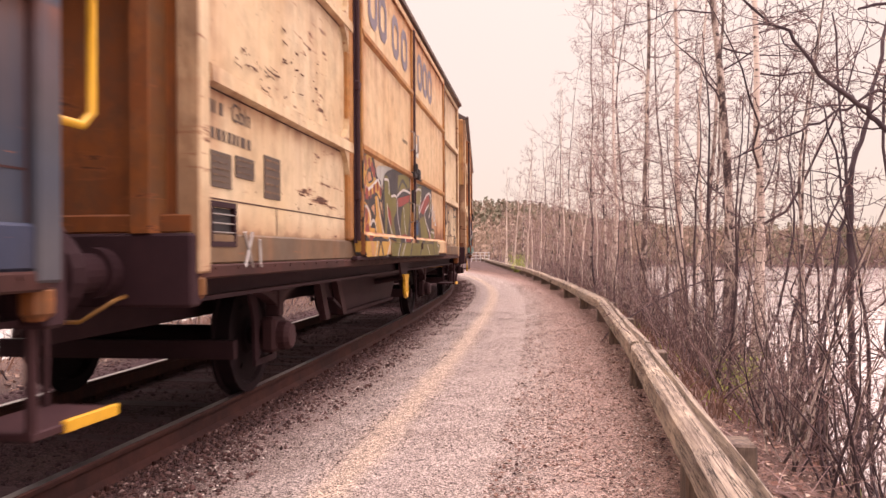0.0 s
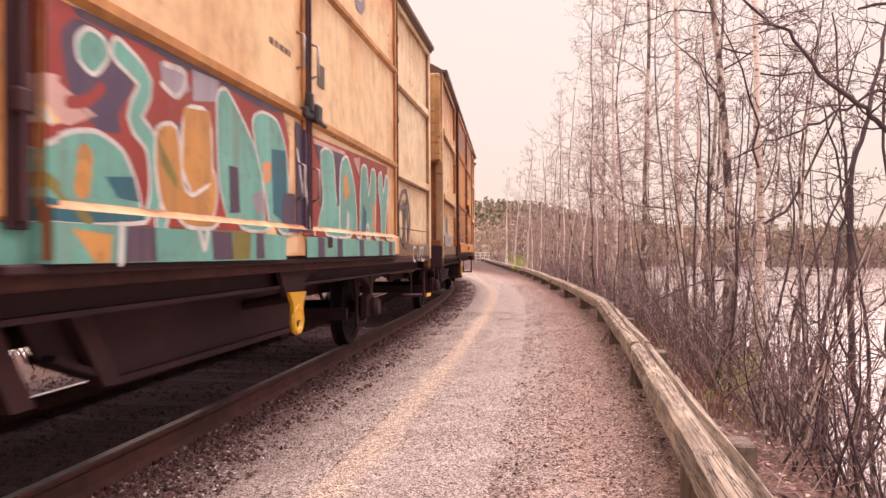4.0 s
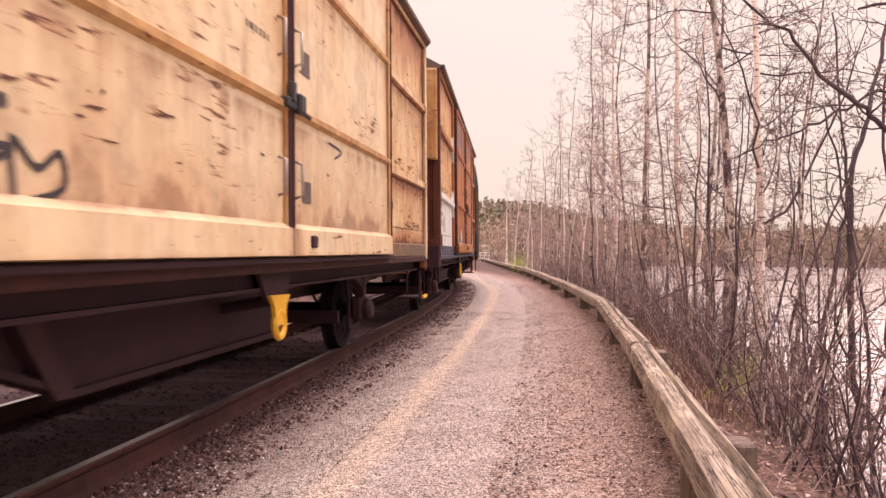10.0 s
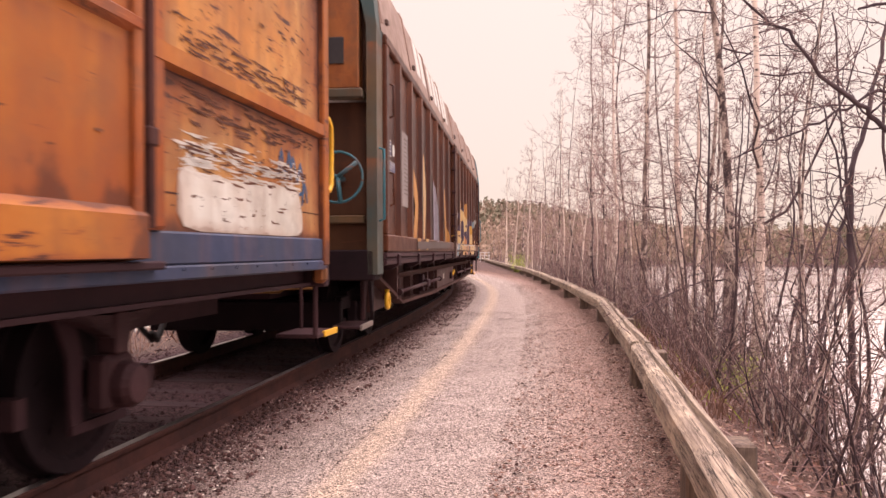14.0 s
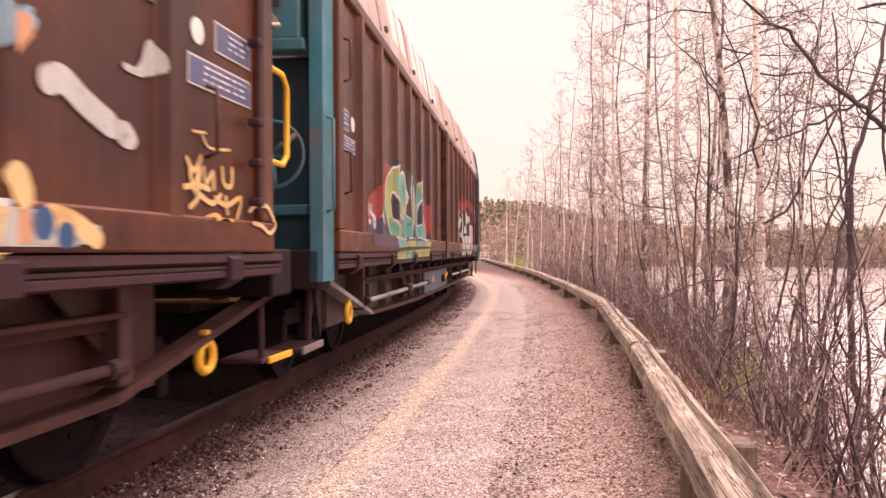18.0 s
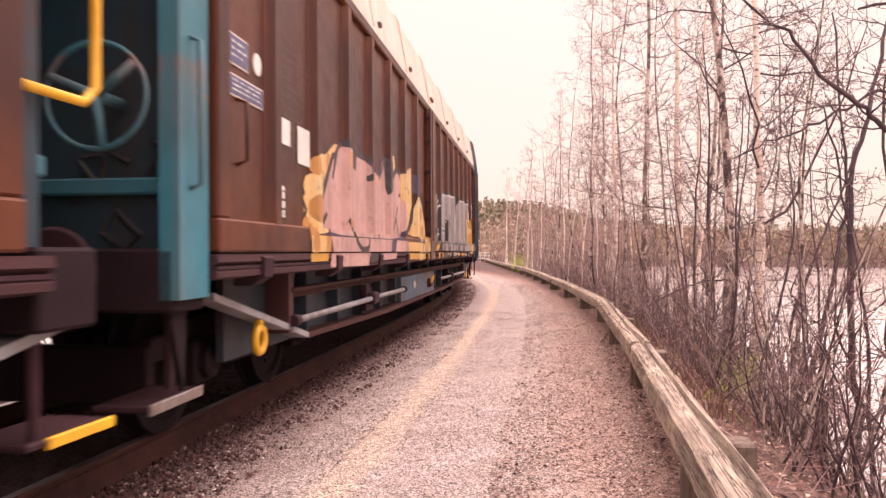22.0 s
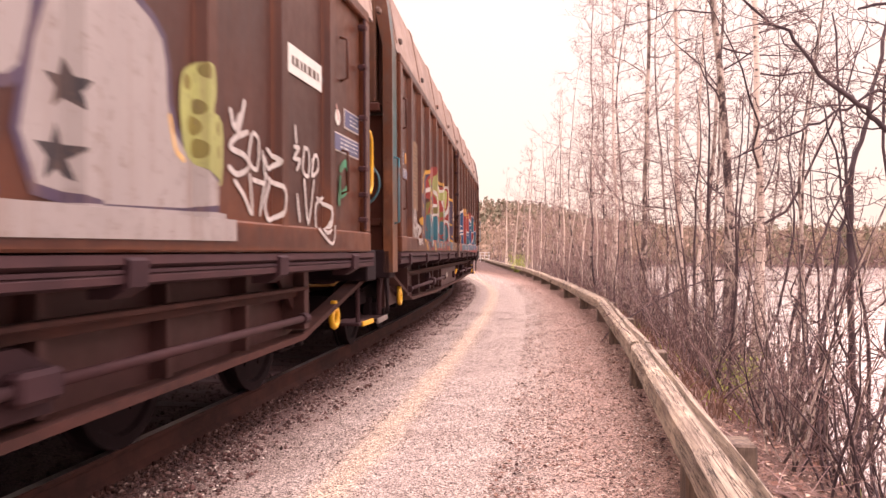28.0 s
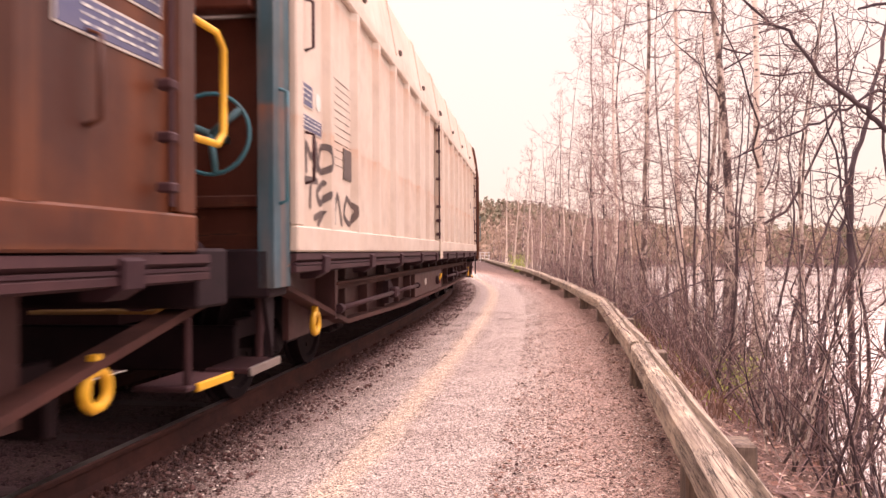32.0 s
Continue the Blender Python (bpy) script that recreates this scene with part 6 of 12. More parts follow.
        for y in (-0.6, 0.6):
            sh = Shape().box(x + 0.10 * q, x + 0.17 * q, y - 0.05, y + 0.05, 1.2, 2.63, 0.01)
            part("end_stake", sh, "paint_teal", g)
        sh = Shape().tube([(x + 0.18 * q, -LW + 0.05, 2.62), (x + 0.18 * q, LW - 0.05, 2.62)], 0.013, 6)
        part("end_bar", sh, "bare_steel", g, smooth=True)
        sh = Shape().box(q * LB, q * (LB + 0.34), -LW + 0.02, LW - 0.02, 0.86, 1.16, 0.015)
        part("headstock", sh, "gear_shaded", g)
        buffer_parts(g, q * (LB + 0.34), q)
        # hand brake wheel
        sh = Shape()
        xw = x + 0.34 * q
        sh.ring((xw, -1.21 * -q, 1.86), "x", 0.245, 0.013, 28)
        for a in (0.4, 2.49, 4.59):
            sh.tube([(xw, -1.21 * -q, 1.86), (xw, -1.21 * -q + 0.24 * math.cos(a), 1.86 + 0.24 * math.sin(a))], 0.022, 6)
        sh.tube([(xw, -1.21 * -q, 1.86), (x + 0.08 * q, -1.21 * -q, 1.86)], 0.03, 8)
        part("brake_wheel", sh, "paint_teal", g, "thin painted hand brake wheel", smooth=True)
        sh = Shape().tube([(q * (LB + 0.5), -1.12, 0.92), (q * (LB + 0.56), -1.0, 0.80), (q * (LB + 0.56), -0.2, 0.79)], 0.014, 8)
        part("coupling_bar", sh, "yellow_dull", g, "thin yellow uncoupling bar", smooth=True)
    sh = Shape()
    sh.box(-LB, LB, -1.36, 1.36, 1.00, 1.14)
    sh.box(-LB, LB, -0.4, 0.4, 0.66, 1.0)
    part("floor_frame", sh, "dark_steel", g)
    # arched roof in two halves
    for x0, x1 in ((-LB - 0.12, -0.20), (-0.19, LB + 0.12)):
        sh = Shape()
        flank = [(LW + 0.02, 3.34), (LW + 0.012, 3.42), (1.535, 3.72), (1.472, 4.06), (1.44, 4.13), (1.36, 4.175), (1.10, 4.225), (0.60, 4.29)]
        prof = [(-y, z) for y, z in flank] + [(0.0, 4.32)] + list(reversed(flank))
        m = len(prof)
        for x in (x0, x1):
            sh.v += [(x, p, q) for p, q in prof]
        for i in range(m - 1):
            sh.f.append((i, i + 1, m + i + 1, m + i))
        sh.f += [tuple(range(m)), tuple(range(m, 2 * m))]
        sh.mi = [0] * len(sh.f)
        roof = part("roof", sh, "roof_canvas", g, "pale arched roof section")
        for x in np.linspace(x0 + 0.06, x1 - 0.06, 5):
            rb = Shape()
            rb.tube([(float(x), p, q + 0.004) for p, q in prof[1:-1]], 0.020, 6)
            part("roof_hoop", rb, "roof_canvas", roof)
            for e in (-1, 1):
                part("roof_stud", Shape().box(float(x) + 0.3, float(x) + 0.38, e * (LW - 0.02), e * (LW + 0.03), 3.5, 3.56, 0.012), "roof_dark", roof)
    # bogies: one mesh a frame, wheels turn on it
    for xb in (-6.40, 6.40):
        sh = Shape()
        for e in (-1, 1):
            y = 1.05 * e
            sh.prism([(xb - 1.25, 0.58), (xb - 0.65, 0.60), (xb - 0.40, 0.36), (xb + 0.40, 0.36), (xb + 0.65, 0.60), (xb + 1.25, 0.58), (xb + 1.25, 0.70), (xb + 0.6, 0.76), (xb - 0.6, 0.76), (xb - 1.25, 0.70)], "y", y, y - 0.08 * e)
        sh.box(xb - 0.25, xb + 0.25, -1.0, 1.0, 0.55, 0.80, 0.02)
        # end beams and brake blocks close the frame
        for q in (-1.55, 1.55):
            sh.box(xb + q - 0.05, xb + q + 0.05, -1.06, 1.06, 0.30, 0.62, 0.015)
            sh.box(xb + q * 0.72, xb + q, -1.06, -0.99, 0.52, 0.66, 0.01)
            sh.box(xb + q * 0.72, xb + q, 0.99, 1.06, 0.52, 0.66, 0.01)
        frame_ob = part("bogie", sh, "gear_shaded", g, "dark cast bogie frame")
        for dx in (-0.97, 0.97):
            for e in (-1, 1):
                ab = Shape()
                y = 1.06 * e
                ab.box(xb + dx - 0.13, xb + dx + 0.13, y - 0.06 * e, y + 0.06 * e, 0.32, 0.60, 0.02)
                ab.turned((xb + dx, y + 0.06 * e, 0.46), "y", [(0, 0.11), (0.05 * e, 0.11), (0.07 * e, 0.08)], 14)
                part("axlebox", ab, "gear_shaded", frame_ob)
            wheelset(g, xb + dx)
    return g


def repaint(wagon, swaps):
    """Give a copied wagon its own paints; a key may name a part, or a part and the paint it has."""
    for ob in wagon.children_recursive:
        if ob.type != "MESH" or not ob.material_slots:
            continue
        kind = ob.name.split(".")[0]
        was = ob.data.materials[0].name
        to = swaps.get((kind, was)) or swaps.get(kind) or swaps.get(was)
        if to:
            ob.material_slots[0].link = "OBJECT"
            ob.material_slots[0].material = MATS[to]


BOX_AT = [-3.17] + [10.62 + 14.015 * k for k in range(0, 5)]
LONG_AT = [82.89 + 17.90 * k for k in range(0, 7)]


def build_train():
    first = box_wagon()
    boxes = [first] + [copy_thing(first, Matrix()) for _ in BOX_AT[1:]]
    for w in boxes:
        w["group"] = "wagons of the train"
    doors = ["paint_cream", "paint_peach", "paint_peach", "paint_tan", "paint_cream", "paint_orange"]
    sides = ["paint_cream", "paint_cream", "paint_cream", "paint_cream_rusty", "paint_cream_rusty", "paint_orange"]
    names = ["cream box wagon with faded paint and a blue-stained end", "cream and peach box wagon with a yellow and olive graffito", "cream and peach box wagon with a teal graffito on its door",
             "rust-orange box wagon with pale cream end panels", "cream box wagon with dark flaked patches and rust", "orange box wagon with white repainted panels and a blue sill"]
    for i, w in enumerate(boxes):
        w["label"] = names[i]
        swap = {"sliding_door": doors[i], "door_rib": doors[i], "door_edge": doors[i], "door_skirt": doors[i], "door_head": doors[i],
                "side_panel": sides[i], "lower_panel": sides[i], "side_rib": sides[i], "waist_rib": sides[i], "top_rail": sides[i]}
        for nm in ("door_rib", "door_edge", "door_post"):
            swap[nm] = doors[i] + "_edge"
        # end walls' ochre and red-brown are darkened for shade between the wagons
        for nm in ("end_wall", "end_stake", "end_ledge", "end_foot"):
            swap[nm] = ["paint_bluegrey", "paint_ochre", "paint_ochre", "paint_ochre", "paint_ochre", "paint_redbrown"][i]
        if i == 0:
            swap.update({"corner_post": "paint_bluegrey", "side_panel": "paint_bluegrey", "lower_panel": "paint_bluegrey", "sill_band": "paint_blue", "side_rib": "paint_bluegrey", "waist_rib": "paint_bluegrey"})
        if i == 5:
            swap.update({"sill_band": "paint_blue", "floor_edge": "paint_blue", "corner_post": "paint_redbrown", "waist_rib": "plate_white", "lower_panel": "plate_white", "corner_gusset": "plate_white", "side_panel": "paint_peach_flaked"})
        repaint(w, swap)
        if i == 5:
            # its rear half is still rusty orange
            for ob in w.children_recursive:
                kind = ob.name.split(".")[0]
                if kind in ("side_panel", "lower_panel", "waist_rib", "side_rib", "corner_post") and sum(c[0] for c in ob.bound_box) > 0:
                    ob.material_slots[0].material = MATS["paint_orange_flaked" if "panel" in kind else "paint_orange"]
    second = sliding_wall_wagon()
    longs = [second] + [copy_thing(second, Matrix()) for _ in LONG_AT[1:]]
    labels = ["brown sliding-wall wagon with olive end pillars and a yellow graffito", "brown sliding-wall wagon with teal pillars and a green and lime graffito",
              "brown sliding-wall wagon with teal pillars and a pink graffito", "brown sliding-wall wagon with a white panel and silver tags",
              "brown sliding-wall wagon with teal pillars, red and blue graffiti", "beige sliding-wall wagon with teal pillars and black tags", "brown sliding-wall wagon at the back of the train"]
    for i, w in enumerate(longs):
        w["label"] = labels[i]
        swap = {}
        ends = ["paint_olive", "paint_teal", "paint_teal", "paint_teal_worn", "paint_teal_rusty", "paint_teal_worn", "paint_brown"][i]
        swap.update({"end_pillar": ends, "end_wall": ends, "end_beam": ends, "end_stake": ends, "end_hood": ends})
        # recessed end walls: shade between the wagons is put into their teal
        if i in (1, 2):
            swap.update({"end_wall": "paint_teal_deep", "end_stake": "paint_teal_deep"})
        if i == 0:
            swap.update({"end_wall": "paint_rustbrown", "end_stake": "paint_rustbrown", "end_hood": "paint_ochre"})
        if i > 2:
            swap.update({"end_wall": "paint_redbrown", "end_beam": "paint_redbrown", "end_stake": "paint_redbrown", "end_hood": "paint_rustbrown"})
        swap["roof"] = ["roof_brown", "roof_canvas", "paint_beige", "roof_canvas", "roof_brown", "paint_beige", "roof_brown"][i]
        swap["roof_hoop"] = swap["roof"]
        if i in (1, 2):
            web = "girder_grey" if i == 1 else "girder_blue"
            swap.update({"side_girder": web, "girder_stiffener": web, "end_gusset": "girder_brown", "pipe": "pale_steel", "end_brace": "pale_steel", "centre_plate": "girder_sky"})
        if i == 5:
            swap.update({("sliding_wall", "paint_brown"): "paint_beige", "wall_rib": "paint_beige", "wall_foot": "paint_beige", "wall_head": "paint_beige", "wall_end_frame": "paint_beige",
                         "wall_meeting_frame": "paint_beige", "centre_post": "paint_beige", "grab_bar": "under_steel"})
        repaint(w, swap)
    return boxes, longs


BOXES, LONGS = build_train()


# ---- painted letters and marks on the wagons' sides ----
def long_side(x, z):
    """How far a long wagon's wall stands out at a place."""
    if z < 1.135:
        return LW + 0.046
    if z < 1.3155:
        return LW + 0.056
    if -0.61 < x < 0.23:
        return LW + 0.059
    if -8.345 < x < -8.175 or 8.06 < x < 8.22:
        return LW + 0.051
    out = LW - 0.004
    for r in RIBS + RIBS2:
        d = abs(x - r)
        if d < 0.11:
            out = LW - 0.004 + 0.057 * min(1.0, (0.11 - d) / 0.055)
    return out


def box_side(x, z):
    """How far a box wagon's side stands out at a place."""
    if DOOR0 < x < DOOR1:
        if z < 1.30:
            return HW + 0.108
        for e in (DOOR0, DOORM - 0.082, DOORM + 0.012, DOOR1 - 0.07):
            if e <= x <= e + 0.07:
                return HW + 0.083
        return HW + 0.057
    if z < 1.246:
        return HW + 0.006
    return HW - 0.020


LONG_CUTS = sorted([r + o for r in RIBS + RIBS2 for o in (-0.11, -0.055, 0.055, 0.11)] + [-0.611, -0.609, 0.229, 0.231, -8.346, -8.344, -8.176, -8.174, 8.059, 8.061, 8.219, 8.221])
LONG_LEVELS = [1.134, 1.136, 1.315, 1.316]
BOX_CUTS = sorted([DOOR0 - 0.001, DOOR0 + 0.001, DOOR0 + 0.069, DOOR0 + 0.071, DOORM - 0.083, DOORM - 0.081, DOORM - 0.013, DOORM - 0.011, DOORM + 0.011, DOORM + 0.013,
                   DOORM + 0.081, DOORM + 0.083, DOOR1 - 0.071, DOOR1 - 0.069, DOOR1 - 0.001, DOOR1 + 0.001])
BOX_LEVELS = [1.245, 1.247, 1.299, 1.301]


def clip(poly, axis, limit, keep_less):
    out = []
    for i, a in enumerate(poly):
        b = poly[(i + 1) % len(poly)]
        ia, ib = (a[axis] <= limit) == keep_less or a[axis] == limit, (b[axis] <= limit) == keep_less or b[axis] == limit
        if ia:
            out.append(a)
        if ia != ib and a[axis] != b[axis]:
            t = (limit - a[axis]) / (b[axis] - a[axis])
            out.append((a[0] + (b[0] - a[0]) * t, a[1] + (b[1] - a[1]) * t))
    return out


def smooth_path(pts, closed, n=4):
    """A rounded path through its points."""
    if len(pts) < 3:
        return pts
    m = len(pts)
    out = []
    for i in range(m if closed else m - 1):
        if closed:
            p0, p1, p2, p3 = pts[(i - 1) % m], pts[i], pts[(i + 1) % m], pts[(i + 2) % m]
        else:
            p0, p1, p2, p3 = pts[max(i - 1, 0)], pts[i], pts[i + 1], pts[min(i + 2, m - 1)]
        for k in range(n):
            t = k / n
            out.append(tuple(0.5 * (2 * p1[c] + (p2[c] - p0[c]) * t + (2 * p0[c] - 5 * p1[c] + 4 * p2[c] - p3[c]) * t * t + (3 * p1[c] - p0[c] - 3 * p2[c] + p3[c]) * t ** 3) for c in (0, 1)))
    if not closed:
        out.append(pts[-1])
    return out


def soft_corners(pts, reach=0.3):
    """A closed outline with its corners rounded off."""
    out, m = [], len(pts)
    for i, p in enumerate(pts):
        a, b = pts[i - 1], pts[(i + 1) % m]
        q0 = (p[0] + (a[0] - p[0]) * reach, p[1] + (a[1] - p[1]) * reach)
        q2 = (p[0] + (b[0] - p[0]) * reach, p[1] + (b[1] - p[1]) * reach)
        for t in (0.0, 0.5, 1.0):
            u = 1 - t
            out.append((u * u * q0[0] + 2 * u * t * p[0] + t * t * q2[0], u * u * q0[1] + 2 * u * t * p[1] + t * t * q2[1]))
    return out


class Painter:
    """Sprays shapes on a wagon's side to the path, following its ribs and ledges."""

    def __init__(self, long, under=0):
        self.long, self.sh, self.layer, self.coats = long, Shape(), under, []
        self.side = long_side if long else box_side
        self.cuts, self.levels = (LONG_CUTS, LONG_LEVELS) if long else (BOX_CUTS, BOX_LEVELS)

    def coat(self):
        """Begin the next coat of paint over the last."""
        self.layer += 1
        self.sh, self.seen = Shape(), {}
        self.coats.append(self.sh)

    def patch(self, poly, mi, lift):
        pieces = [poly]
        for axis, limits in ((0, self.cuts), (1, self.levels)):
            nxt = []
            for p in pieces:
                lo, hi = min(q[axis] for q in p), max(q[axis] for q in p)
                for c in limits:
                    if lo < c < hi:
                        a = clip(p, axis, c, True)
                        if len(a) > 2:
                            nxt.append(a)
                        p = clip(p, axis, c, False)
                        if len(p) < 3:
                            break
                if len(p) > 2:
                    nxt.append(p)
            pieces = nxt
        for p in pieces:
            cx, cz = sum(q[0] for q in p) / len(p), sum(q[1] for q in p) / len(p)
            v = []
            for x, z in p:
                # just inside the piece, so that each edge takes the height of its own face
                xi, zi = x + (cx - x) * 0.002, z + (cz - z) * 0.002
                key = (round(x, 4), round(z, 4))
                if key not in self.seen:
                    self.seen[key] = len(self.sh.v)
                    self.sh.v.append((x, -(self.side(xi, zi) + lift), z))
                if self.seen[key] not in v:
                    v.append(self.seen[key])
            if len(v) > 2:
                self.sh.f.append(tuple(v))
                self.sh.mi.append(mi)

    def name(self, m):
        return m if m in MATS else "spray_" + m

    def fill(self, material, pts):
        self.coat()
        mi = self.sh.slot(self.name(material))
        if len(pts) > 5:
            pts = soft_corners(pts)
        tri = mathutils_tessellate(pts)
        for t in tri:
            self.patch([pts[i] for i in t], mi, 0.003 + 0.00008 * self.layer)

    def line(self, material, width, pts, closed=False):
        self.coat()
        mi = self.sh.slot(self.name(material))
        path = smooth_path(pts, closed) if not closed else soft_corners(pts)
        path = [Vector(q) for i, q in enumerate(path) if i == 0 or (Vector(q) - Vector(path[i - 1])).length > 1e-3]
        n = len(path)
        left, right = [], []
        for i, p in enumerate(path):
            a = path[i - 1] if (i or closed) else p
            b = path[(i + 1) % n] if (i < n - 1 or closed) else p
            u, w = (p - a).normalized(), (b - p).normalized()
            d = (u + w)
            d = d.normalized() if d.length > 0.2 else w
            grow = 1.0 / max(d.dot(w if w.length else u), 0.6)
            s = Vector((-d.y, d.x)) * (width / 2 * grow)
            left.append(tuple(p + s))
            right.append(tuple(p - s))
        lift = 0.003 + 0.00008 * self.layer
        for i in range(n if closed else n - 1):
            j = (i + 1) % n
            self.patch([left[i], right[i], right[j], left[j]], mi, lift)
        if not closed:
            for l, r, sg in ((left[0], right[0], 1), (right[-1], left[-1], 1)):
                c, e = (Vector(l) + Vector(r)) / 2, (Vector(l) - Vector(r)) / 2
                f = Vector((-e.y, e.x)) * sg
                self.patch([l] + [tuple(c + e * math.cos(t) + f * math.sin(t)) for t in (0.63, 1.26, 1.88, 2.51)] + [r], mi, lift)

    def disc(self, mi, c, r, lift, n=12):
        self.patch([(c[0] + r * math.cos(6.2832 * i / n), c[1] + r * math.sin(6.2832 * i / n)) for i in range(n)], mi, lift)

    def dot(self, material, r, c):
        self.coat()
        self.disc(self.sh.slot(self.name(material)), c, r, 0.003 + 0.00008 * self.layer)

    def dots(self, material, r, places):
        """Round spots of one colour, each a coat of its own."""
        for c in places:
            self.dot(material, r, c)

    def outlined(self, material, rim, width, pts):
        """A filled shape with a rim of another colour."""
        self.line(rim, width, pts, True)
        self.fill(material, pts)

    def flakes(self, material, x0, x1, z0, z1, count, seed, long=0.16):
        """Ragged slits of lost paint lying along the sheet, thickest at the middle of their zone."""
        rng = random.Random(seed)
        self.coat()
        mi = self.sh.slot(self.name(material))
        lift = 0.003 + 0.00008 * self.layer
        for _ in range(count):
            x = rng.uniform(x0, x1)
            z = z0 + (z1 - z0) * (rng.random() + rng.random()) / 2
            w, h = rng.uniform(0.25, 1.0) ** 2 * long, rng.uniform(0.003, 0.011)
            tip = rng.uniform(-0.02, 0.02)
            top = [(x - w, z + tip), (x - w * rng.uniform(0.3, 0.7), z + h * rng.uniform(0.4, 1.2)), (x + w * rng.uniform(-0.2, 0.2), z + h * rng.uniform(0.3, 1.0)),
                   (x + w * rng.uniform(0.4, 0.8), z + h * rng.uniform(0.5, 1.3)), (x + w, z - tip * 0.6)]
            low = [(x + w * 0.5, z - h * rng.uniform(0.3, 1.0)), (x - w * 0.1, z - h * rng.uniform(0.5, 1.4)), (x - w * 0.6, z - h * rng.uniform(0.2, 0.8))]
            pts = top + low
            mid = (x, z)
            for a, b in zip(pts, pts[1:] + pts[:1]):
                self.patch([mid, a, b], mi, lift)

    def star(self, material, r, c):
        self.coat()
        mi = self.sh.slot(self.name(material))
        for i in range(5):
            a = 1.5708 + i * 1.25664
            self.patch([(c[0] + r * math.cos(a), c[1] + r * math.sin(a)), (c[0] + r * 0.42 * math.cos(a + 0.628), c[1] + r * 0.42 * math.sin(a + 0.628)), (c[0], c[1]),
                        (c[0] + r * 0.42 * math.cos(a - 0.628), c[1] + r * 0.42 * math.sin(a - 0.628))], mi, 0.003 + 0.00008 * self.layer)

    def put_on(self, wagon, label, flaked=False):
        coats = [c for c in self.coats if c.f]
        if flaked:
            # too many small slits to tell apart: one part
            for c in coats[1:]:
                top = [coats[0].slot(n) for n in c.slots]
                coats[0].v, o = coats[0].v + c.v, len(coats[0].v)
                coats[0].f += [tuple(o + i for i in f) for f in c.f]
                coats[0].mi += [top[i] for i in c.mi]
            tagged(part("lost_paint", coats[0], "", wagon, fix=False), label, kind="stuff")
            return
        first = part("graffito", coats[0], "", wagon, label, fix=False)
        for c in coats[1:]:
            part("paint_stroke", c, "", first, fix=False)


def mathutils_tessellate(pts):
    from mathutils.geometry import tessellate_polygon
    return tessellate_polygon([[Vector((x, z, 0)) for x, z in pts]])


def paint_door_snake(p):
    p.fill("ice", [(-2.23, 2.05), (-0.39, 2.16), (-0.15, 2.13), (-1.79, 1.98), (-1.92, 1.82), (-2.18, 1.92)])
    p.fill("black", [(-2.91, 2.03), (-2.73, 2.12), (-2.45, 2.2), (-2.37, 2.13), (-2.27, 2.03), (-2.18, 1.92), (-1.97, 1.89), (-1.86, 1.72), (-1.97, 1.65), (-2.17, 1.73), (-2.58, 1.64), (-2.8, 1.65), (-2.92, 1.72), (-2.98, 1.83), (-2.97, 1.95)])
    p.fill("yellow", [(-2.88, 2.01), (-2.69, 2.09), (-2.48, 2.14), (-2.42, 2.06), (-2.33, 1.96), (-2.25, 1.89), (-2.04, 1.89), (-1.94, 1.75), (-2.03, 1.68), (-2.21, 1.77), (-2.54, 1.69), (-2.75, 1.7), (-2.87, 1.75), (-2.92, 1.86)])
    p.fill("black", [(-2.7, 1.88), (-2.62, 1.97), (-2.48, 2.0), (-2.38, 1.92), (-2.35, 1.86), (-2.59, 1.81)])
    p.fill("peach", [(-2.66, 1.87), (-2.59, 1.93), (-2.5, 1.94), (-2.44, 1.87), (-2.6, 1.83)])
    p.line("white", .035, [(-2.74, 1.82), (-2.66, 1.76), (-2.46, 1.79), (-2.14, 1.89), (-1.99, 1.82)])
    p.dots("red", .075, [(-2.73, 2.0), (-2.77, 1.83), (-2.66, 1.71)])
    p.dots("red", .055, [(-2.55, 2.03), (-2.42, 2.0), (-2.49, 1.72), (-2.32, 1.78), (-2.16, 1.82), (-2.02, 1.78), (-2.33, 1.95)])
    p.fill("black", [(-2.85, 1.64), (-2.94, 1.44), (-3.08, 1.27), (-2.98, 1.12), (-2.85, 1.09), (-1.68, 1.27), (-1.73, 1.36), (-1.96, 1.57), (-2.12, 1.75), (-2.58, 1.66)])
    p.fill("yellow", [(-2.81, 1.63), (-2.71, 1.62), (-2.52, 1.55), (-2.47, 1.48), (-2.5, 1.38), (-2.6, 1.3), (-2.5, 1.28), (-2.97, 1.27)])
    p.fill("peach", [(-2.49, 1.58), (-2.33, 1.63), (-2.3, 1.5), (-2.39, 1.55)])
    p.fill("yellow", [(-2.3, 1.72), (-2.13, 1.72), (-2.03, 1.56), (-1.77, 1.27), (-2.19, 1.28), (-2.25, 1.36), (-2.3, 1.47), (-2.23, 1.51)])
    p.fill("yellow", [(-2.5, 1.38), (-2.3, 1.38), (-2.26, 1.29), (-2.59, 1.29)])
    p.line("white", .03, [(-2.82, 1.58), (-2.66, 1.58), (-2.52, 1.49), (-2.56, 1.41)])
    p.line("white", .03, [(-2.5, 1.41), (-2.39, 1.46), (-2.28, 1.43), (-2.25, 1.37)])
    p.line("white", .03, [(-2.16, 1.7), (-2.05, 1.53), (-1.79, 1.26)])
    p.dots("red", .075, [(-2.7, 1.5), (-2.77, 1.4), (-2.64, 1.35), (-2.72, 1.27)])
    p.fill("yellow", [(-3.0, 1.24), (-1.73, 1.25), (-1.95, 1.1), (-2.9, 1.09)])
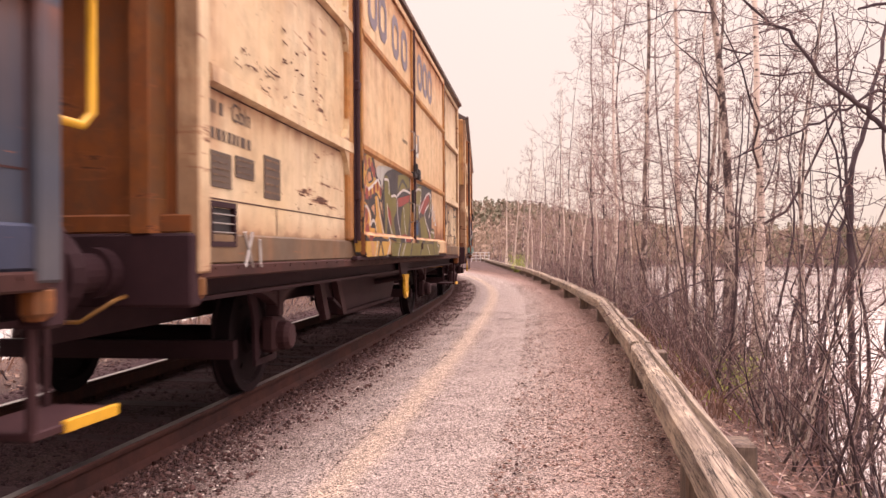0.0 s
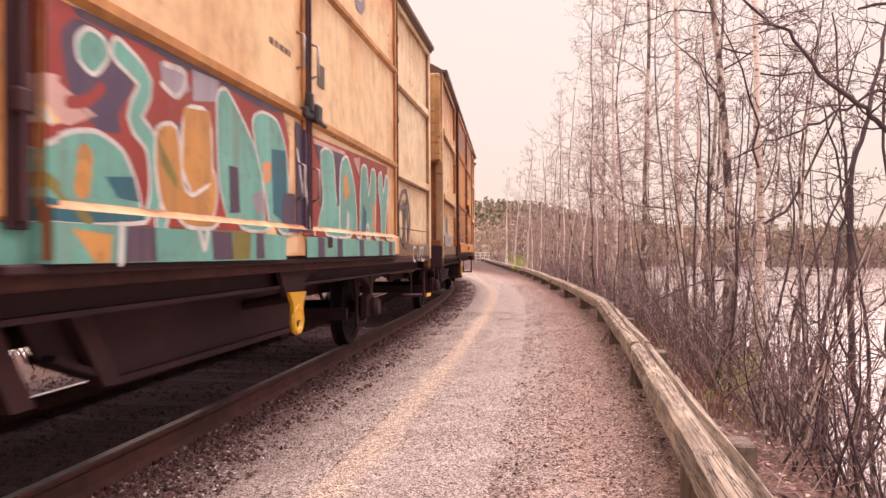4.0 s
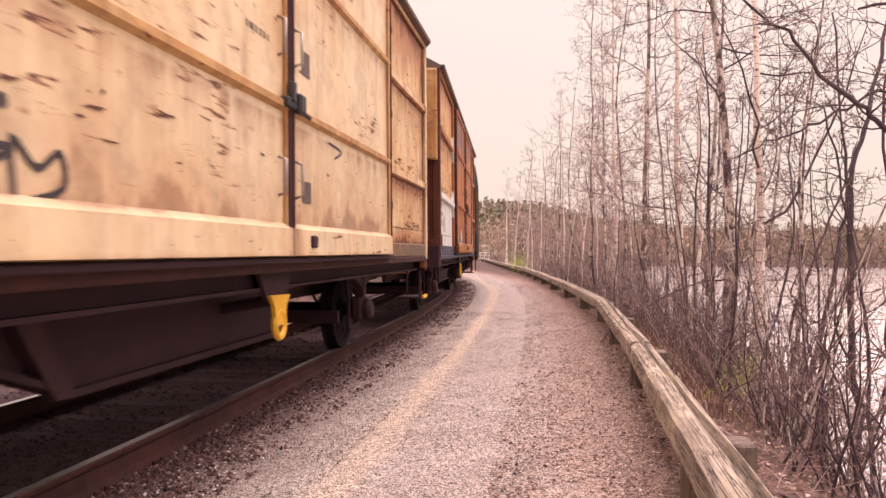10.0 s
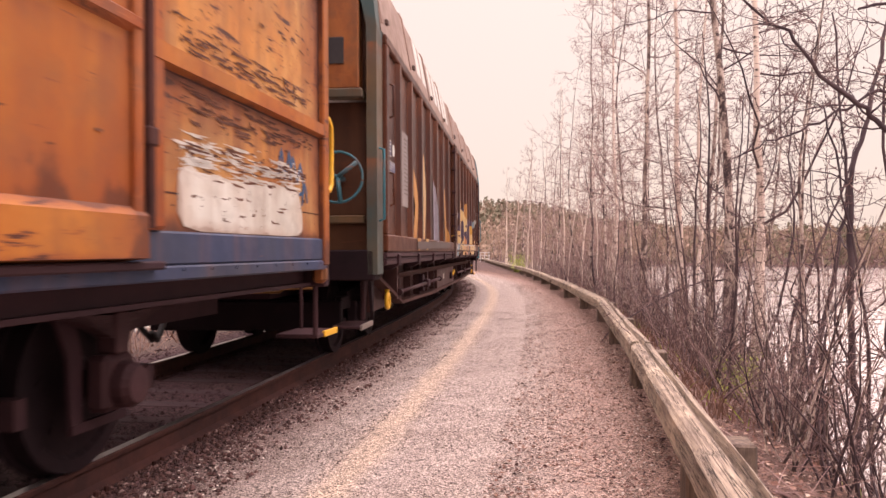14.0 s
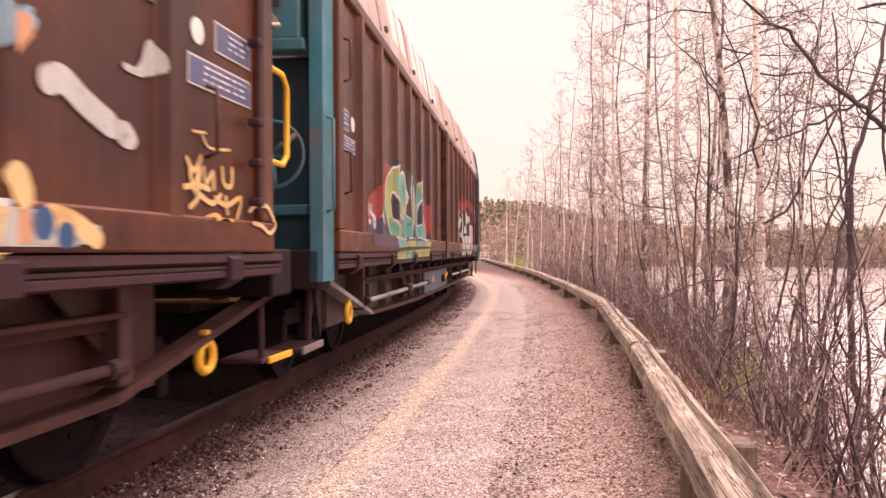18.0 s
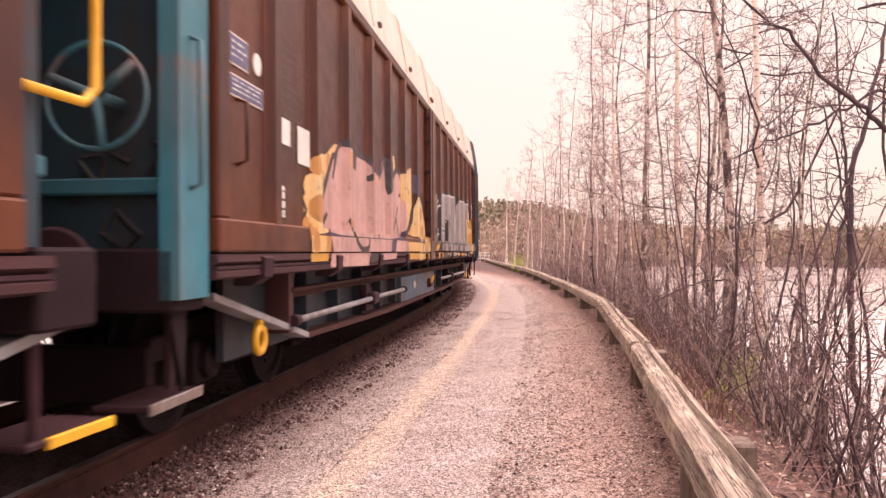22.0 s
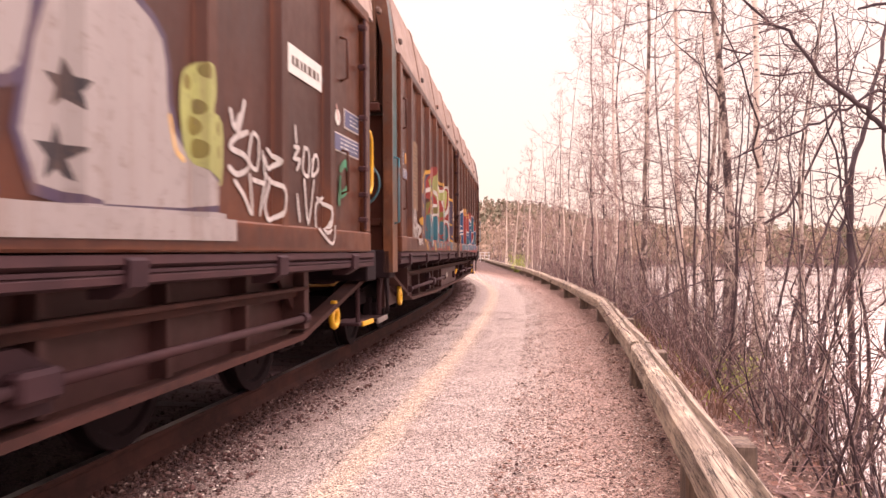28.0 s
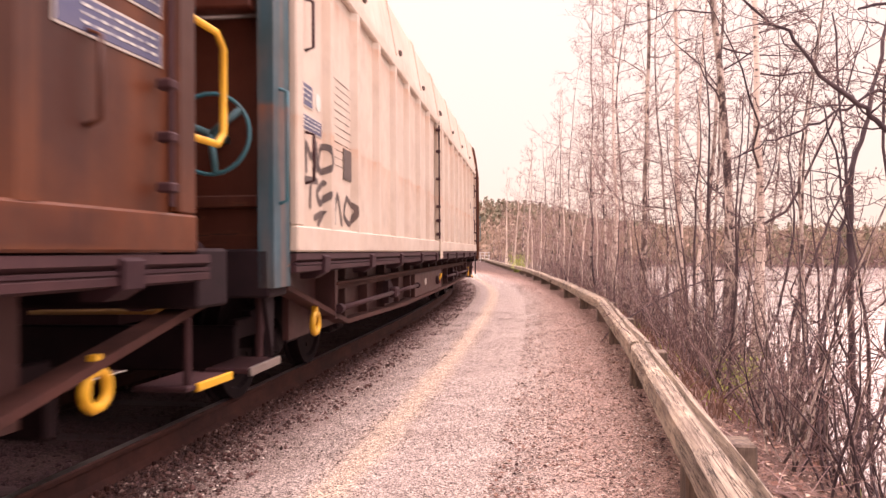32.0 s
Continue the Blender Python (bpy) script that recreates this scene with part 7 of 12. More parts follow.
    p.fill("peach", [(-2.73, 1.24), (-2.58, 1.24), (-2.56, 1.1), (-2.68, 1.1)])
    p.line("black", .05, [(-2.28, 1.24), (-2.4, 1.1)])
    p.line("black", .05, [(-2.24, 1.24), (-2.13, 1.11)])
    p.line("white", .03, [(-1.74, 1.24), (-1.91, 1.1)])
    p.line("white", .03, [(-2.42, 1.24), (-2.51, 1.1)])
    p.fill("black", [(-1.84, 2.0), (-1.15, 2.12), (-0.68, 2.16), (-0.08, 2.17), (-0.13, 1.97), (-0.08, 1.25), (-1.0, 1.24), (-1.8, 1.27), (-1.93, 1.65)])
    p.fill("olive", [(-1.82, 1.98), (-1.56, 1.98), (-1.49, 1.78), (-1.11, 1.79), (-1.06, 1.63), (-1.31, 1.51), (-1.13, 1.24), (-1.43, 1.26), (-1.63, 1.57), (-1.7, 1.32), (-1.79, 1.3), (-1.76, 1.56)])
    p.fill("red", [(-1.67, 1.67), (-1.45, 1.59), (-1.38, 1.44), (-1.53, 1.43)])
    p.line("white", .028, [(-1.8, 1.93), (-1.58, 1.93), (-1.54, 1.79)])
    p.line("white", .028, [(-1.66, 1.66), (-1.57, 1.49), (-1.26, 1.26)])
    p.line("white", .028, [(-1.41, 1.77), (-1.09, 1.78), (-1.01, 1.54), (-0.77, 1.26)])
    p.fill("olive", [(-0.99, 2.05), (-0.25, 2.14), (-0.15, 1.97), (-1.01, 1.84)])
    p.line("black", .045, [(-0.97, 1.86), (-0.7, 2.01), (-0.37, 1.95)])
    p.fill("red", [(-1.04, 1.77), (-0.13, 1.88), (-0.21, 1.79), (-0.71, 1.7), (-0.99, 1.67)])
    p.fill("olive", [(-0.71, 1.7), (-0.14, 1.79), (-0.16, 1.6), (-0.38, 1.27), (-0.7, 1.26), (-0.85, 1.41)])
    p.line("white", .028, [(-1.04, 1.8), (-0.63, 1.9), (-0.11, 1.9)])
    p.line("white", .028, [(-0.61, 1.68), (-0.53, 1.46), (-0.38, 1.29)])
    p.fill("red", [(-0.65, 1.36), (-0.38, 1.35), (-0.38, 1.26), (-0.75, 1.26)])
    p.fill("olive", [(-1.43, 1.5), (-1.31, 1.51), (-1.08, 1.24), (-1.32, 1.26)])
    p.fill("black", [(-0.03, 1.94), (0.38, 2.07), (1.88, 2.13), (1.86, 1.26), (0.09, 1.23)])
    p.fill("olive", [(0.38, 2.0), (0.89, 2.1), (0.78, 1.82), (0.46, 1.59), (0.61, 1.25), (0.2, 1.25), (0.18, 1.76)])
    p.fill("red", [(0.85, 1.83), (1.53, 2.03), (1.61, 1.91), (1.02, 1.67), (0.62, 1.71)])
    p.fill("olive", [(0.68, 1.6), (1.11, 1.66), (1.64, 1.29), (0.84, 1.26)])
    p.line("white", .03, [(0.1, 1.41), (0.11, 1.75), (0.38, 1.97), (0.79, 2.0), (0.72, 1.82), (0.62, 1.67), (1.25, 1.95), (1.68, 2.02), (1.68, 1.89), (1.13, 1.66), (1.95, 1.3)])
    p.fill("blue", [(0.11, 1.56), (0.54, 1.57), (0.54, 1.36), (0.1, 1.37)])
    p.fill("olive", [(-1.66, 1.24), (2.5, 1.26), (2.34, 1.08), (-1.67, 1.09)])
    p.line("black", .05, [(-1.07, 1.24), (-1.23, 1.09)])
    p.line("black", .05, [(-0.26, 1.24), (-0.42, 1.09)])
    p.line("black", .045, [(0.6, 1.24), (0.36, 1.09)])
    p.line("white", .03, [(-0.79, 1.23), (-1.03, 1.09)])
    p.line("white", .03, [(-1.13, 1.23), (-1.3, 1.09)])
    p.line("white", .03, [(1.05, 1.24), (1.31, 1.09)])
    p.line("white", .03, [(1.81, 1.24), (2.14, 1.09)])
    p.line("white", .02, [(1.83, 1.77), (2.18, 1.63), (1.94, 1.72)])
    p.fill("black", [(1.75, 1.5), (2.17, 1.5), (2.19, 1.26), (2.38, 1.18), (2.23, 1.07), (1.79, 1.08), (1.64, 1.23), (1.56, 1.29), (1.56, 1.36), (1.78, 1.38)])
    p.fill("olive", [(1.79, 1.47), (2.14, 1.49), (2.16, 1.25), (2.33, 1.19), (2.2, 1.09), (1.85, 1.09), (1.68, 1.23), (1.78, 1.35)])
    p.fill("red", [(1.56, 1.48), (1.77, 1.36), (1.73, 1.28), (1.56, 1.29)])
    p.line("white", .03, [(1.56, 1.44), (1.76, 1.33)])
    p.line("white", .03, [(1.79, 1.44), (1.87, 1.44)])
    p.line("white", .03, [(1.95, 1.43), (2.11, 1.43), (2.13, 1.34), (2.17, 1.24), (2.27, 1.23), (2.34, 1.17), (2.25, 1.11)])
    p.fill("olive", [(1.56, 1.87), (1.68, 1.94), (1.73, 1.91), (1.73, 1.82), (1.56, 1.7)])
    p.fill("red", [(1.57, 1.95), (1.64, 1.95), (1.65, 1.89), (1.56, 1.81)])
    p.line("white", .035, [(1.65, 2.01), (1.77, 1.99), (1.78, 1.87), (1.67, 1.72), (1.56, 1.66)])
    p.line("white", .03, [(1.98, 1.89), (1.94, 1.76), (1.82, 1.65)])
    p.line("white", .03, [(1.84, 1.76), (2.03, 1.85), (1.91, 1.69)])
    p.line("white", .03, [(2.09, 1.78), (2.03, 1.69), (2.07, 1.61), (2.13, 1.71), (2.09, 1.78)])
    p.line("white", .03, [(2.17, 1.72), (2.2, 1.63), (2.11, 1.65)])
    p.line("white", .03, [(2.25, 1.8), (2.25, 1.67), (2.33, 1.57), (2.18, 1.57), (2.35, 1.57)])


def paint_rear_tag_grey(p):
    p.line("grey", 0.05, [(4.03, 1.99), (3.99, 1.78), (4.06, 1.52), (4.21, 1.48), (4.32, 1.57), (4.29, 1.91), (4.45, 1.99), (4.55, 1.88), (4.45, 1.66), (4.27, 1.74)])
    p.line("grey", 0.045, [(4.8, 1.89), (4.63, 1.87), (4.6, 1.73), (4.8, 1.69), (4.71, 1.58), (4.62, 1.55)])
    p.line("grey", 0.045, [(4.82, 1.95), (5.02, 1.53), (5.23, 1.98)])
    p.line("grey", 0.04, [(4.73, 1.26), (4.71, 1.48), (4.89, 1.52), (4.96, 1.45)])
    p.line("grey", 0.04, [(4.96, 1.45), (5.18, 1.44), (5.15, 1.19), (4.99, 1.19), (4.96, 1.45)])
    p.line("black", 0.03, [(5.55, 2), (5.73, 1.99), (5.52, 1.84), (5.76, 1.84)])
    p.line("black", 0.03, [(5.58, 1.75), (5.51, 1.63), (5.69, 1.57), (5.91, 1.63), (6, 1.84), (5.76, 1.85)])
    p.line("black", 0.03, [(5.8, 1.97), (6, 2.01), (6.08, 1.88), (5.84, 1.72)])
    p.line("black", 0.02, [(5.61, 1.29), (5.79, 1.47), (5.95, 1.3), (5.6, 1.38), (6.01, 1.41), (5.61, 1.29)])


def paint_door_letters(p):
    p.fill("red", [(-0.08, 2.02), (3, 2.08), (2.97, 1.28), (-0.1, 1.26)])
    p.fill("red", [(-3.17, 2.08), (-2.76, 2.08), (-2.14, 2.09), (-0.25, 2.19), (-0.27, 1.27), (-3.13, 1.25), (-3.22, 1.47)])
    p.fill("purple", [(-2.75, 2.09), (-2.14, 2.09), (-0.29, 2.19), (-0.34, 2.08), (-0.84, 2.04), (-1.38, 2.07), (-1.84, 2.05), (-2.24, 2.07), (-2.51, 2.05), (-2.72, 2.05)])
    p.fill("purple", [(-2.82, 1.96), (-2.72, 2.05), (-2.51, 2.04), (-2.33, 1.94), (-2.29, 1.86), (-2.43, 1.72), (-2.39, 1.64), (-2.58, 1.63), (-2.76, 1.74)])
    p.fill("pink", [(-3.15, 2.07), (-2.98, 2.05), (-2.98, 1.89), (-3.12, 1.81), (-3.17, 1.91)])
    p.fill("pink", [(-3.09, 1.76), (-2.87, 1.79), (-2.58, 1.69), (-2.76, 1.62), (-3.06, 1.64)])
    p.line("red", .05, [(-2.54, 1.81), (-2.64, 1.74), (-2.76, 1.71)])
    p.fill("lilac", [(-2.07, 2.03), (-1.84, 2.06), (-1.76, 1.96), (-1.89, 1.89), (-2.05, 1.95)])
    p.line("white", .03, [(-2.02, 2.03), (-1.81, 2.03), (-1.89, 1.9), (-2.05, 1.93)])
    p.fill("lilac", [(-1.73, 2.07), (-1.41, 2.08), (-1.44, 1.96), (-1.73, 1.91)])
    p.fill("cream", [(-3.18, 1.73), (-2.99, 1.72), (-2.84, 1.61), (-3.02, 1.6), (-3.18, 1.56)])
    p.line("white", .03, [(-3.16, 1.72), (-3.13, 1.56)])
    p.line("white", .03, [(-3.06, 1.7), (-3.04, 1.58)])
    p.line("white", .03, [(-2.97, 1.69), (-2.91, 1.61)])
    p.outlined("mint", "white", .045, [(-3.13, 1.26), (-3.11, 1.38), (-2.99, 1.49), (-2.76, 1.59), (-2.58, 1.62), (-2.39, 1.57), (-2.29, 1.45), (-2.23, 1.27)])
    p.fill("teal", [(-3.12, 1.26), (-3.1, 1.37), (-2.88, 1.33), (-2.52, 1.34), (-2.23, 1.28), (-2.77, 1.25)])
    p.fill("teal", [(-2.52, 1.45), (-2.3, 1.47), (-2.25, 1.36), (-2.43, 1.37)])
    p.line("olive", .05, [(-3.03, 1.43), (-2.88, 1.38), (-2.71, 1.25)])
    p.dots("orange", .055, [(-2.66, 1.51), (-2.67, 1.45), (-2.68, 1.4)])
    p.outlined("mint", "white", .04, [(-2.71, 1.96), (-2.64, 2.02), (-2.53, 2.01), (-2.49, 1.95), (-2.6, 1.85), (-2.7, 1.89)])
    p.line("white", .13, [(-2.42, 1.99), (-2.2, 1.9), (-2.29, 1.73), (-2.15, 1.63), (-2.11, 1.43), (-2.16, 1.28)])
    p.line("mint", .085, [(-2.42, 1.99), (-2.2, 1.9), (-2.29, 1.73), (-2.15, 1.63), (-2.11, 1.43), (-2.16, 1.28)])
    p.fill("purple", [(-2.09, 1.72), (-1.84, 1.78), (-1.84, 1.44), (-1.9, 1.42), (-2.05, 1.64)])
    p.outlined("orange", "white", .045, [(-2.1, 1.72), (-1.9, 1.76), (-1.85, 1.45), (-1.74, 1.41), (-1.57, 1.48), (-1.5, 1.59), (-1.45, 1.49), (-1.48, 1.36), (-1.6, 1.27), (-1.93, 1.27), (-2.06, 1.37), (-2.11, 1.54)])
    p.outlined("orange", "white", .045, [(-1.83, 1.86), (-1.53, 1.89), (-1.51, 1.52), (-1.74, 1.44), (-1.85, 1.56)])
    p.fill("olive", [(-2.1, 1.68), (-1.9, 1.5), (-1.9, 1.44), (-2.06, 1.55)])
    p.outlined("mint", "white", .04, [(-1.44, 2.0), (-1.33, 2.06), (-1.05, 1.89), (-0.81, 1.7), (-0.71, 1.28), (-1.27, 1.27), (-1.42, 1.52), (-1.44, 1.77)])
    p.fill("purple", [(-1.29, 1.63), (-1.16, 1.63), (-1.13, 1.37), (-1.28, 1.36)])
    p.fill("lilac", [(-0.96, 1.48), (-0.78, 1.53), (-0.71, 1.38), (-0.86, 1.37)])
    p.outlined("mint", "white", .04, [(-0.95, 1.95), (-0.77, 2.02), (-0.5, 2.01), (-0.34, 1.85), (-0.27, 1.55), (-0.32, 1.27), (-0.64, 1.27), (-0.71, 1.53), (-0.85, 1.73)])
    p.fill("teal", [(-0.62, 1.81), (-0.34, 1.83), (-0.3, 1.32), (-0.59, 1.39)])
    p.fill("peach", [(-0.78, 1.7), (-0.62, 1.73), (-0.63, 1.61), (-0.74, 1.56)])
    p.fill("red", [(-0.11, 1.99), (0.26, 2.01), (0.21, 1.57), (-0.02, 1.58), (-0.12, 1.74)])
    p.fill("purple", [(-0.13, 2.07), (-0.01, 2.06), (0.26, 1.77), (0.2, 1.29), (-0.11, 1.28)])
    p.fill("pink", [(0.26, 2.01), (1.2, 2.02), (1.2, 1.93), (0.31, 1.96)])
    p.fill("purple", [(0.31, 1.97), (1.2, 1.99), (1.19, 1.84), (0.45, 1.83)])
    p.fill("red", [(0.17, 1.37), (0.44, 1.36), (0.39, 1.26), (0.15, 1.25)])
    p.line("white", .035, [(-0.1, 1.87), (-0.02, 1.69), (0.15, 1.27)])
    p.outlined("mint", "white", .04, [(0.45, 1.95), (0.84, 1.98), (0.9, 1.52), (1.3, 1.54), (1.29, 1.27), (0.39, 1.27), (0.44, 1.42), (0.56, 1.53)])
    p.fill("purple", [(0.92, 1.93), (1.2, 1.94), (1.18, 1.55), (0.94, 1.53)])
    p.fill("purple", [(-0.39, 1.54), (-0.15, 1.55), (-0.15, 1.28), (-0.44, 1.27)])
    p.outlined("mint", "white", 0.05, [(1.02, 1.28), (1.05, 1.9), (1.28, 2.0), (1.55, 1.72), (1.62, 1.28), (1.38, 1.28), (1.3, 1.55), (1.22, 1.28)])
    p.outlined("mint", "white", 0.05, [(1.72, 1.28), (1.78, 1.95), (2.02, 1.98), (2.08, 1.62), (2.22, 1.98), (2.42, 1.95), (2.36, 1.28), (2.14, 1.28), (2.05, 1.46), (1.94, 1.28)])
    p.outlined("mint", "white", 0.05, [(2.5, 1.9), (2.66, 2.0), (2.76, 1.72), (2.9, 1.98), (3.04, 1.92), (2.88, 1.5), (2.86, 1.28), (2.66, 1.28), (2.66, 1.52)])
    p.fill("orange", [(1.14, 1.78), (1.28, 1.84), (1.36, 1.66), (1.2, 1.58)])
    p.fill("teal", [(1.78, 1.3), (1.94, 1.3), (2.0, 1.52), (1.86, 1.6)])
    p.fill("orange", [(2.26, 1.62), (2.38, 1.64), (2.34, 1.36), (2.24, 1.36)])
    p.fill("pink", [(1.5, 2.0), (1.74, 2.03), (1.7, 1.84)])
    p.fill("mint", [(-3.14, 1.25), (-0.49, 1.25), (-0.49, 1.09), (-3.12, 1.1)])
    p.fill("mint", [(-0.05, 1.25), (3.13, 1.25), (3.12, 1.1), (-0.05, 1.1)])
    p.fill("purple", [(-2.45, 1.25), (-2.22, 1.25), (-2.2, 1.1), (-2.47, 1.1)])
    p.fill("orange", [(-2.83, 1.23), (-2.56, 1.21), (-2.58, 1.1), (-2.68, 1.1)])
    p.line("white", 0.04, [(-2.49, 1.25), (-2.5, 1.1)])
    p.line("white", 0.04, [(-1.78, 1.25), (-1.72, 1.16), (-1.68, 1.25)])
    p.fill("purple", [(-1.64, 1.25), (-1.38, 1.25), (-1.36, 1.1), (-1.62, 1.1)])
    p.fill("olive", [(-1.36, 1.25), (-1.1, 1.25), (-1.12, 1.1), (-1.36, 1.1)])
    p.fill("purple", [(-1.02, 1.25), (-0.9, 1.25), (-0.88, 1.1), (-1.02, 1.1)])
    for x in (0.22, 0.75, 1.5, 2.3, 2.8):
        p.fill("purple", [(x, 1.25), (x + 0.16, 1.25), (x + 0.18, 1.1), (x, 1.1)])


def paint_panel_tag_black(p):
    p.line("black", 0.035, [(-4.7, 1.91), (-4.81, 1.86), (-4.85, 1.73), (-4.8, 1.62), (-4.67, 1.63)])
    p.line("black", 0.035, [(-4.65, 1.64), (-4.61, 1.86), (-4.52, 1.74), (-4.42, 1.89), (-4.42, 1.62)])
    p.line("black", 0.035, [(-4.35, 1.87), (-4.25, 1.83), (-4.28, 1.64), (-4.36, 1.59), (-4.39, 1.73), (-4.33, 1.87)])
    p.dot("black", 0.02, (-4.34, 1.76))
    p.line("black", 0.04, [(-4.67, 1.53), (-4.41, 1.53)])
    p.line("black", 0.04, [(-4.62, 1.53), (-4.65, 1.26)])
    p.line("black", 0.04, [(-4.43, 1.49), (-4.19, 1.51)])
    p.line("black", 0.04, [(-4.38, 1.55), (-4.39, 1.38)])
    p.line("black", 0.045, [(-4.72, 1.29), (-4.53, 1.39)])
    p.line("black", 0.045, [(-4.44, 1.31), (-4.23, 1.3)])
    p.line("grey", 0.04, [(-5.61, 1.39), (-5.66, 1.35), (-5.65, 1.28), (-5.6, 1.28), (-5.58, 1.35), (-5.61, 1.39)])
    p.line("grey", 0.035, [(-5.52, 1.28), (-5.5, 1.47), (-5.38, 1.44), (-5.46, 1.37), (-5.31, 1.32)])
    p.line("grey", 0.03, [(-5.32, 1.46), (-5.3, 1.26)])


def paint_panel_circle_tag(p):
    p.line("grey", 0.06, [(4.51, 1.92), (4.27, 1.9), (4.09, 1.77), (4, 1.56), (4.06, 1.31), (4.26, 1.22), (4.54, 1.24), (4.72, 1.43), (4.73, 1.69), (4.51, 1.92)])
    p.line("grey", 0.07, [(4.1, 1.69), (4.4, 1.72)])
    p.line("grey", 0.07, [(4.27, 1.77), (4.31, 1.67), (4.3, 1.39), (4.2, 1.26), (4.08, 1.29)])
    p.line("grey", 0.06, [(4.39, 1.26), (4.42, 1.78), (4.47, 1.56), (4.56, 1.83), (4.62, 1.26)])
    p.line("white", 0.04, [(5.02, 1.2), (4.85, 1.18), (4.87, 1.03), (5.02, 1.01)])
    p.line("white", 0.04, [(5.18, 1.13), (5.19, 1.02)])
    p.line("white", 0.04, [(5.32, 1.02), (5.32, 1.19), (5.47, 1.16), (5.35, 1.1)])
    p.line("white", 0.04, [(5.5, 1.19), (5.67, 1.19), (5.5, 1.03), (5.75, 1.02)])


def paint_panel_plate_white(p):
    p.fill("silver", [(-5.87, 1.72), (-4.94, 1.77), (-4.91, 1.43), (-3.9, 1.47), (-3.9, 1.24), (-5.84, 1.22)])
    p.line("blue", 0.03, [(-4.85, 1.48), (-5, 1.43), (-4.91, 1.34), (-5.01, 1.27)])
    p.line("blue", 0.025, [(-4.79, 1.28), (-4.77, 1.39), (-4.66, 1.33), (-4.56, 1.4), (-4.53, 1.27)])
    p.line("blue", 0.025, [(-4.39, 1.39), (-4.48, 1.34), (-4.37, 1.29), (-4.28, 1.35), (-4.39, 1.39)])
    p.line("blue", 0.025, [(-4.21, 1.43), (-4.22, 1.28)])
    p.line("yellow", 0.03, [(-5.44, 1.97), (-5.54, 1.89), (-5.44, 1.84), (-5.28, 1.89), (-5.3, 1.96), (-5.44, 1.97)])


def paint_door_scrawl(p):
    p.line("grey", .035, [(-2.83, 2.04), (-2.94, 1.91), (-2.96, 1.8), (-2.89, 1.7), (-2.83, 1.73), (-2.91, 1.56), (-2.94, 1.34)])
    p.line("grey", .02, [(-2.45, 2.03), (-2.38, 1.9), (-2.23, 1.99), (-1.95, 1.95)])
    p.line("grey", .022, [(-2.08, 1.86), (-2.17, 1.83), (-2.23, 1.59), (-2.19, 1.5), (-2.09, 1.58), (-2.06, 1.77), (-2.08, 1.86)])
    p.line("grey", .022, [(-1.85, 2.03), (-1.89, 1.85), (-1.81, 1.64), (-1.84, 1.45), (-2.01, 1.31), (-2.24, 1.3), (-2.34, 1.35)])
    p.line("grey", .022, [(-1.53, 1.85), (-1.59, 1.67), (-1.38, 1.8), (-1.26, 1.72), (-1.2, 1.64)])
    p.line("grey", .02, [(-1.53, 1.85), (-1.27, 1.78), (-1.07, 1.93)])
    p.line("grey", .022, [(-1.18, 1.75), (-1.18, 1.59), (-0.88, 1.57)])
    p.line("grey", .02, [(-0.8, 1.89), (-0.96, 1.72), (-0.65, 1.82), (-0.5, 1.72)])
    p.line("grey", .022, [(-1.6, 1.37), (-1.39, 1.28), (-1.2, 1.37), (-1.21, 1.52), (-0.84, 1.53), (-0.81, 1.36)])
    p.line("ice", .025, [(-2.14, 1.89), (-1.96, 1.92), (-1.73, 1.91)])
    p.line("ice", .03, [(-2.12, 1.46), (-2.01, 1.47), (-1.87, 1.45)])
    p.line("ice", .03, [(-1.63, 1.44), (-1.47, 1.46), (-1.26, 1.45)])
    p.line("ice", .025, [(-1.08, 1.97), (-0.81, 1.96), (-0.59, 1.94)])
    p.line("grey", .02, [(-2.83, 1.26), (-2.75, 1.15), (-2.7, 1.1)])
    p.line("grey", .02, [(-2.27, 1.26), (-2.3, 1.15), (-2.38, 1.09)])


def paint_door_small_tag(p):
    p.line("black", 0.03, [(-2.77, 1.58), (-2.95, 1.51), (-2.87, 1.42), (-2.69, 1.49), (-2.82, 1.5)])
    p.line("black", 0.03, [(-2.67, 1.34), (-2.68, 1.53), (-2.55, 1.44), (-2.42, 1.51), (-2.4, 1.38), (-2.6, 1.32)])
    p.dot("black", 0.03, (-2.73, 1.65))
    p.line("black", 0.02, [(1.11, 2.03), (1.49, 2), (1.27, 1.92)])


def paint_door_patches(p):
    p.fill("plate_white", [(-2.77, 1.44), (-2.34, 1.44), (-2.3, 1.26), (-2.71, 1.25)])
    p.fill("grey", [(-2.88, 1.4), (-2.77, 1.41), (-2.77, 1.27), (-2.87, 1.28)])
    p.fill("plate_white", [(-1.61, 1.61), (-1.16, 1.62), (-1.1, 1.3), (-1.53, 1.3)])
    p.line("grey", 0.02, [(-1.5, 1.58), (-1.23, 1.58), (-1.21, 1.47), (-1.48, 1.46), (-1.5, 1.58)])
    p.line("grey", 0.02, [(-2.65, 1.4), (-2.43, 1.4), (-2.41, 1.33), (-2.64, 1.32), (-2.65, 1.4)])
    p.fill("grey", [(-1.44, 1.38), (-1.22, 1.39), (-1.22, 1.35), (-1.44, 1.34)])


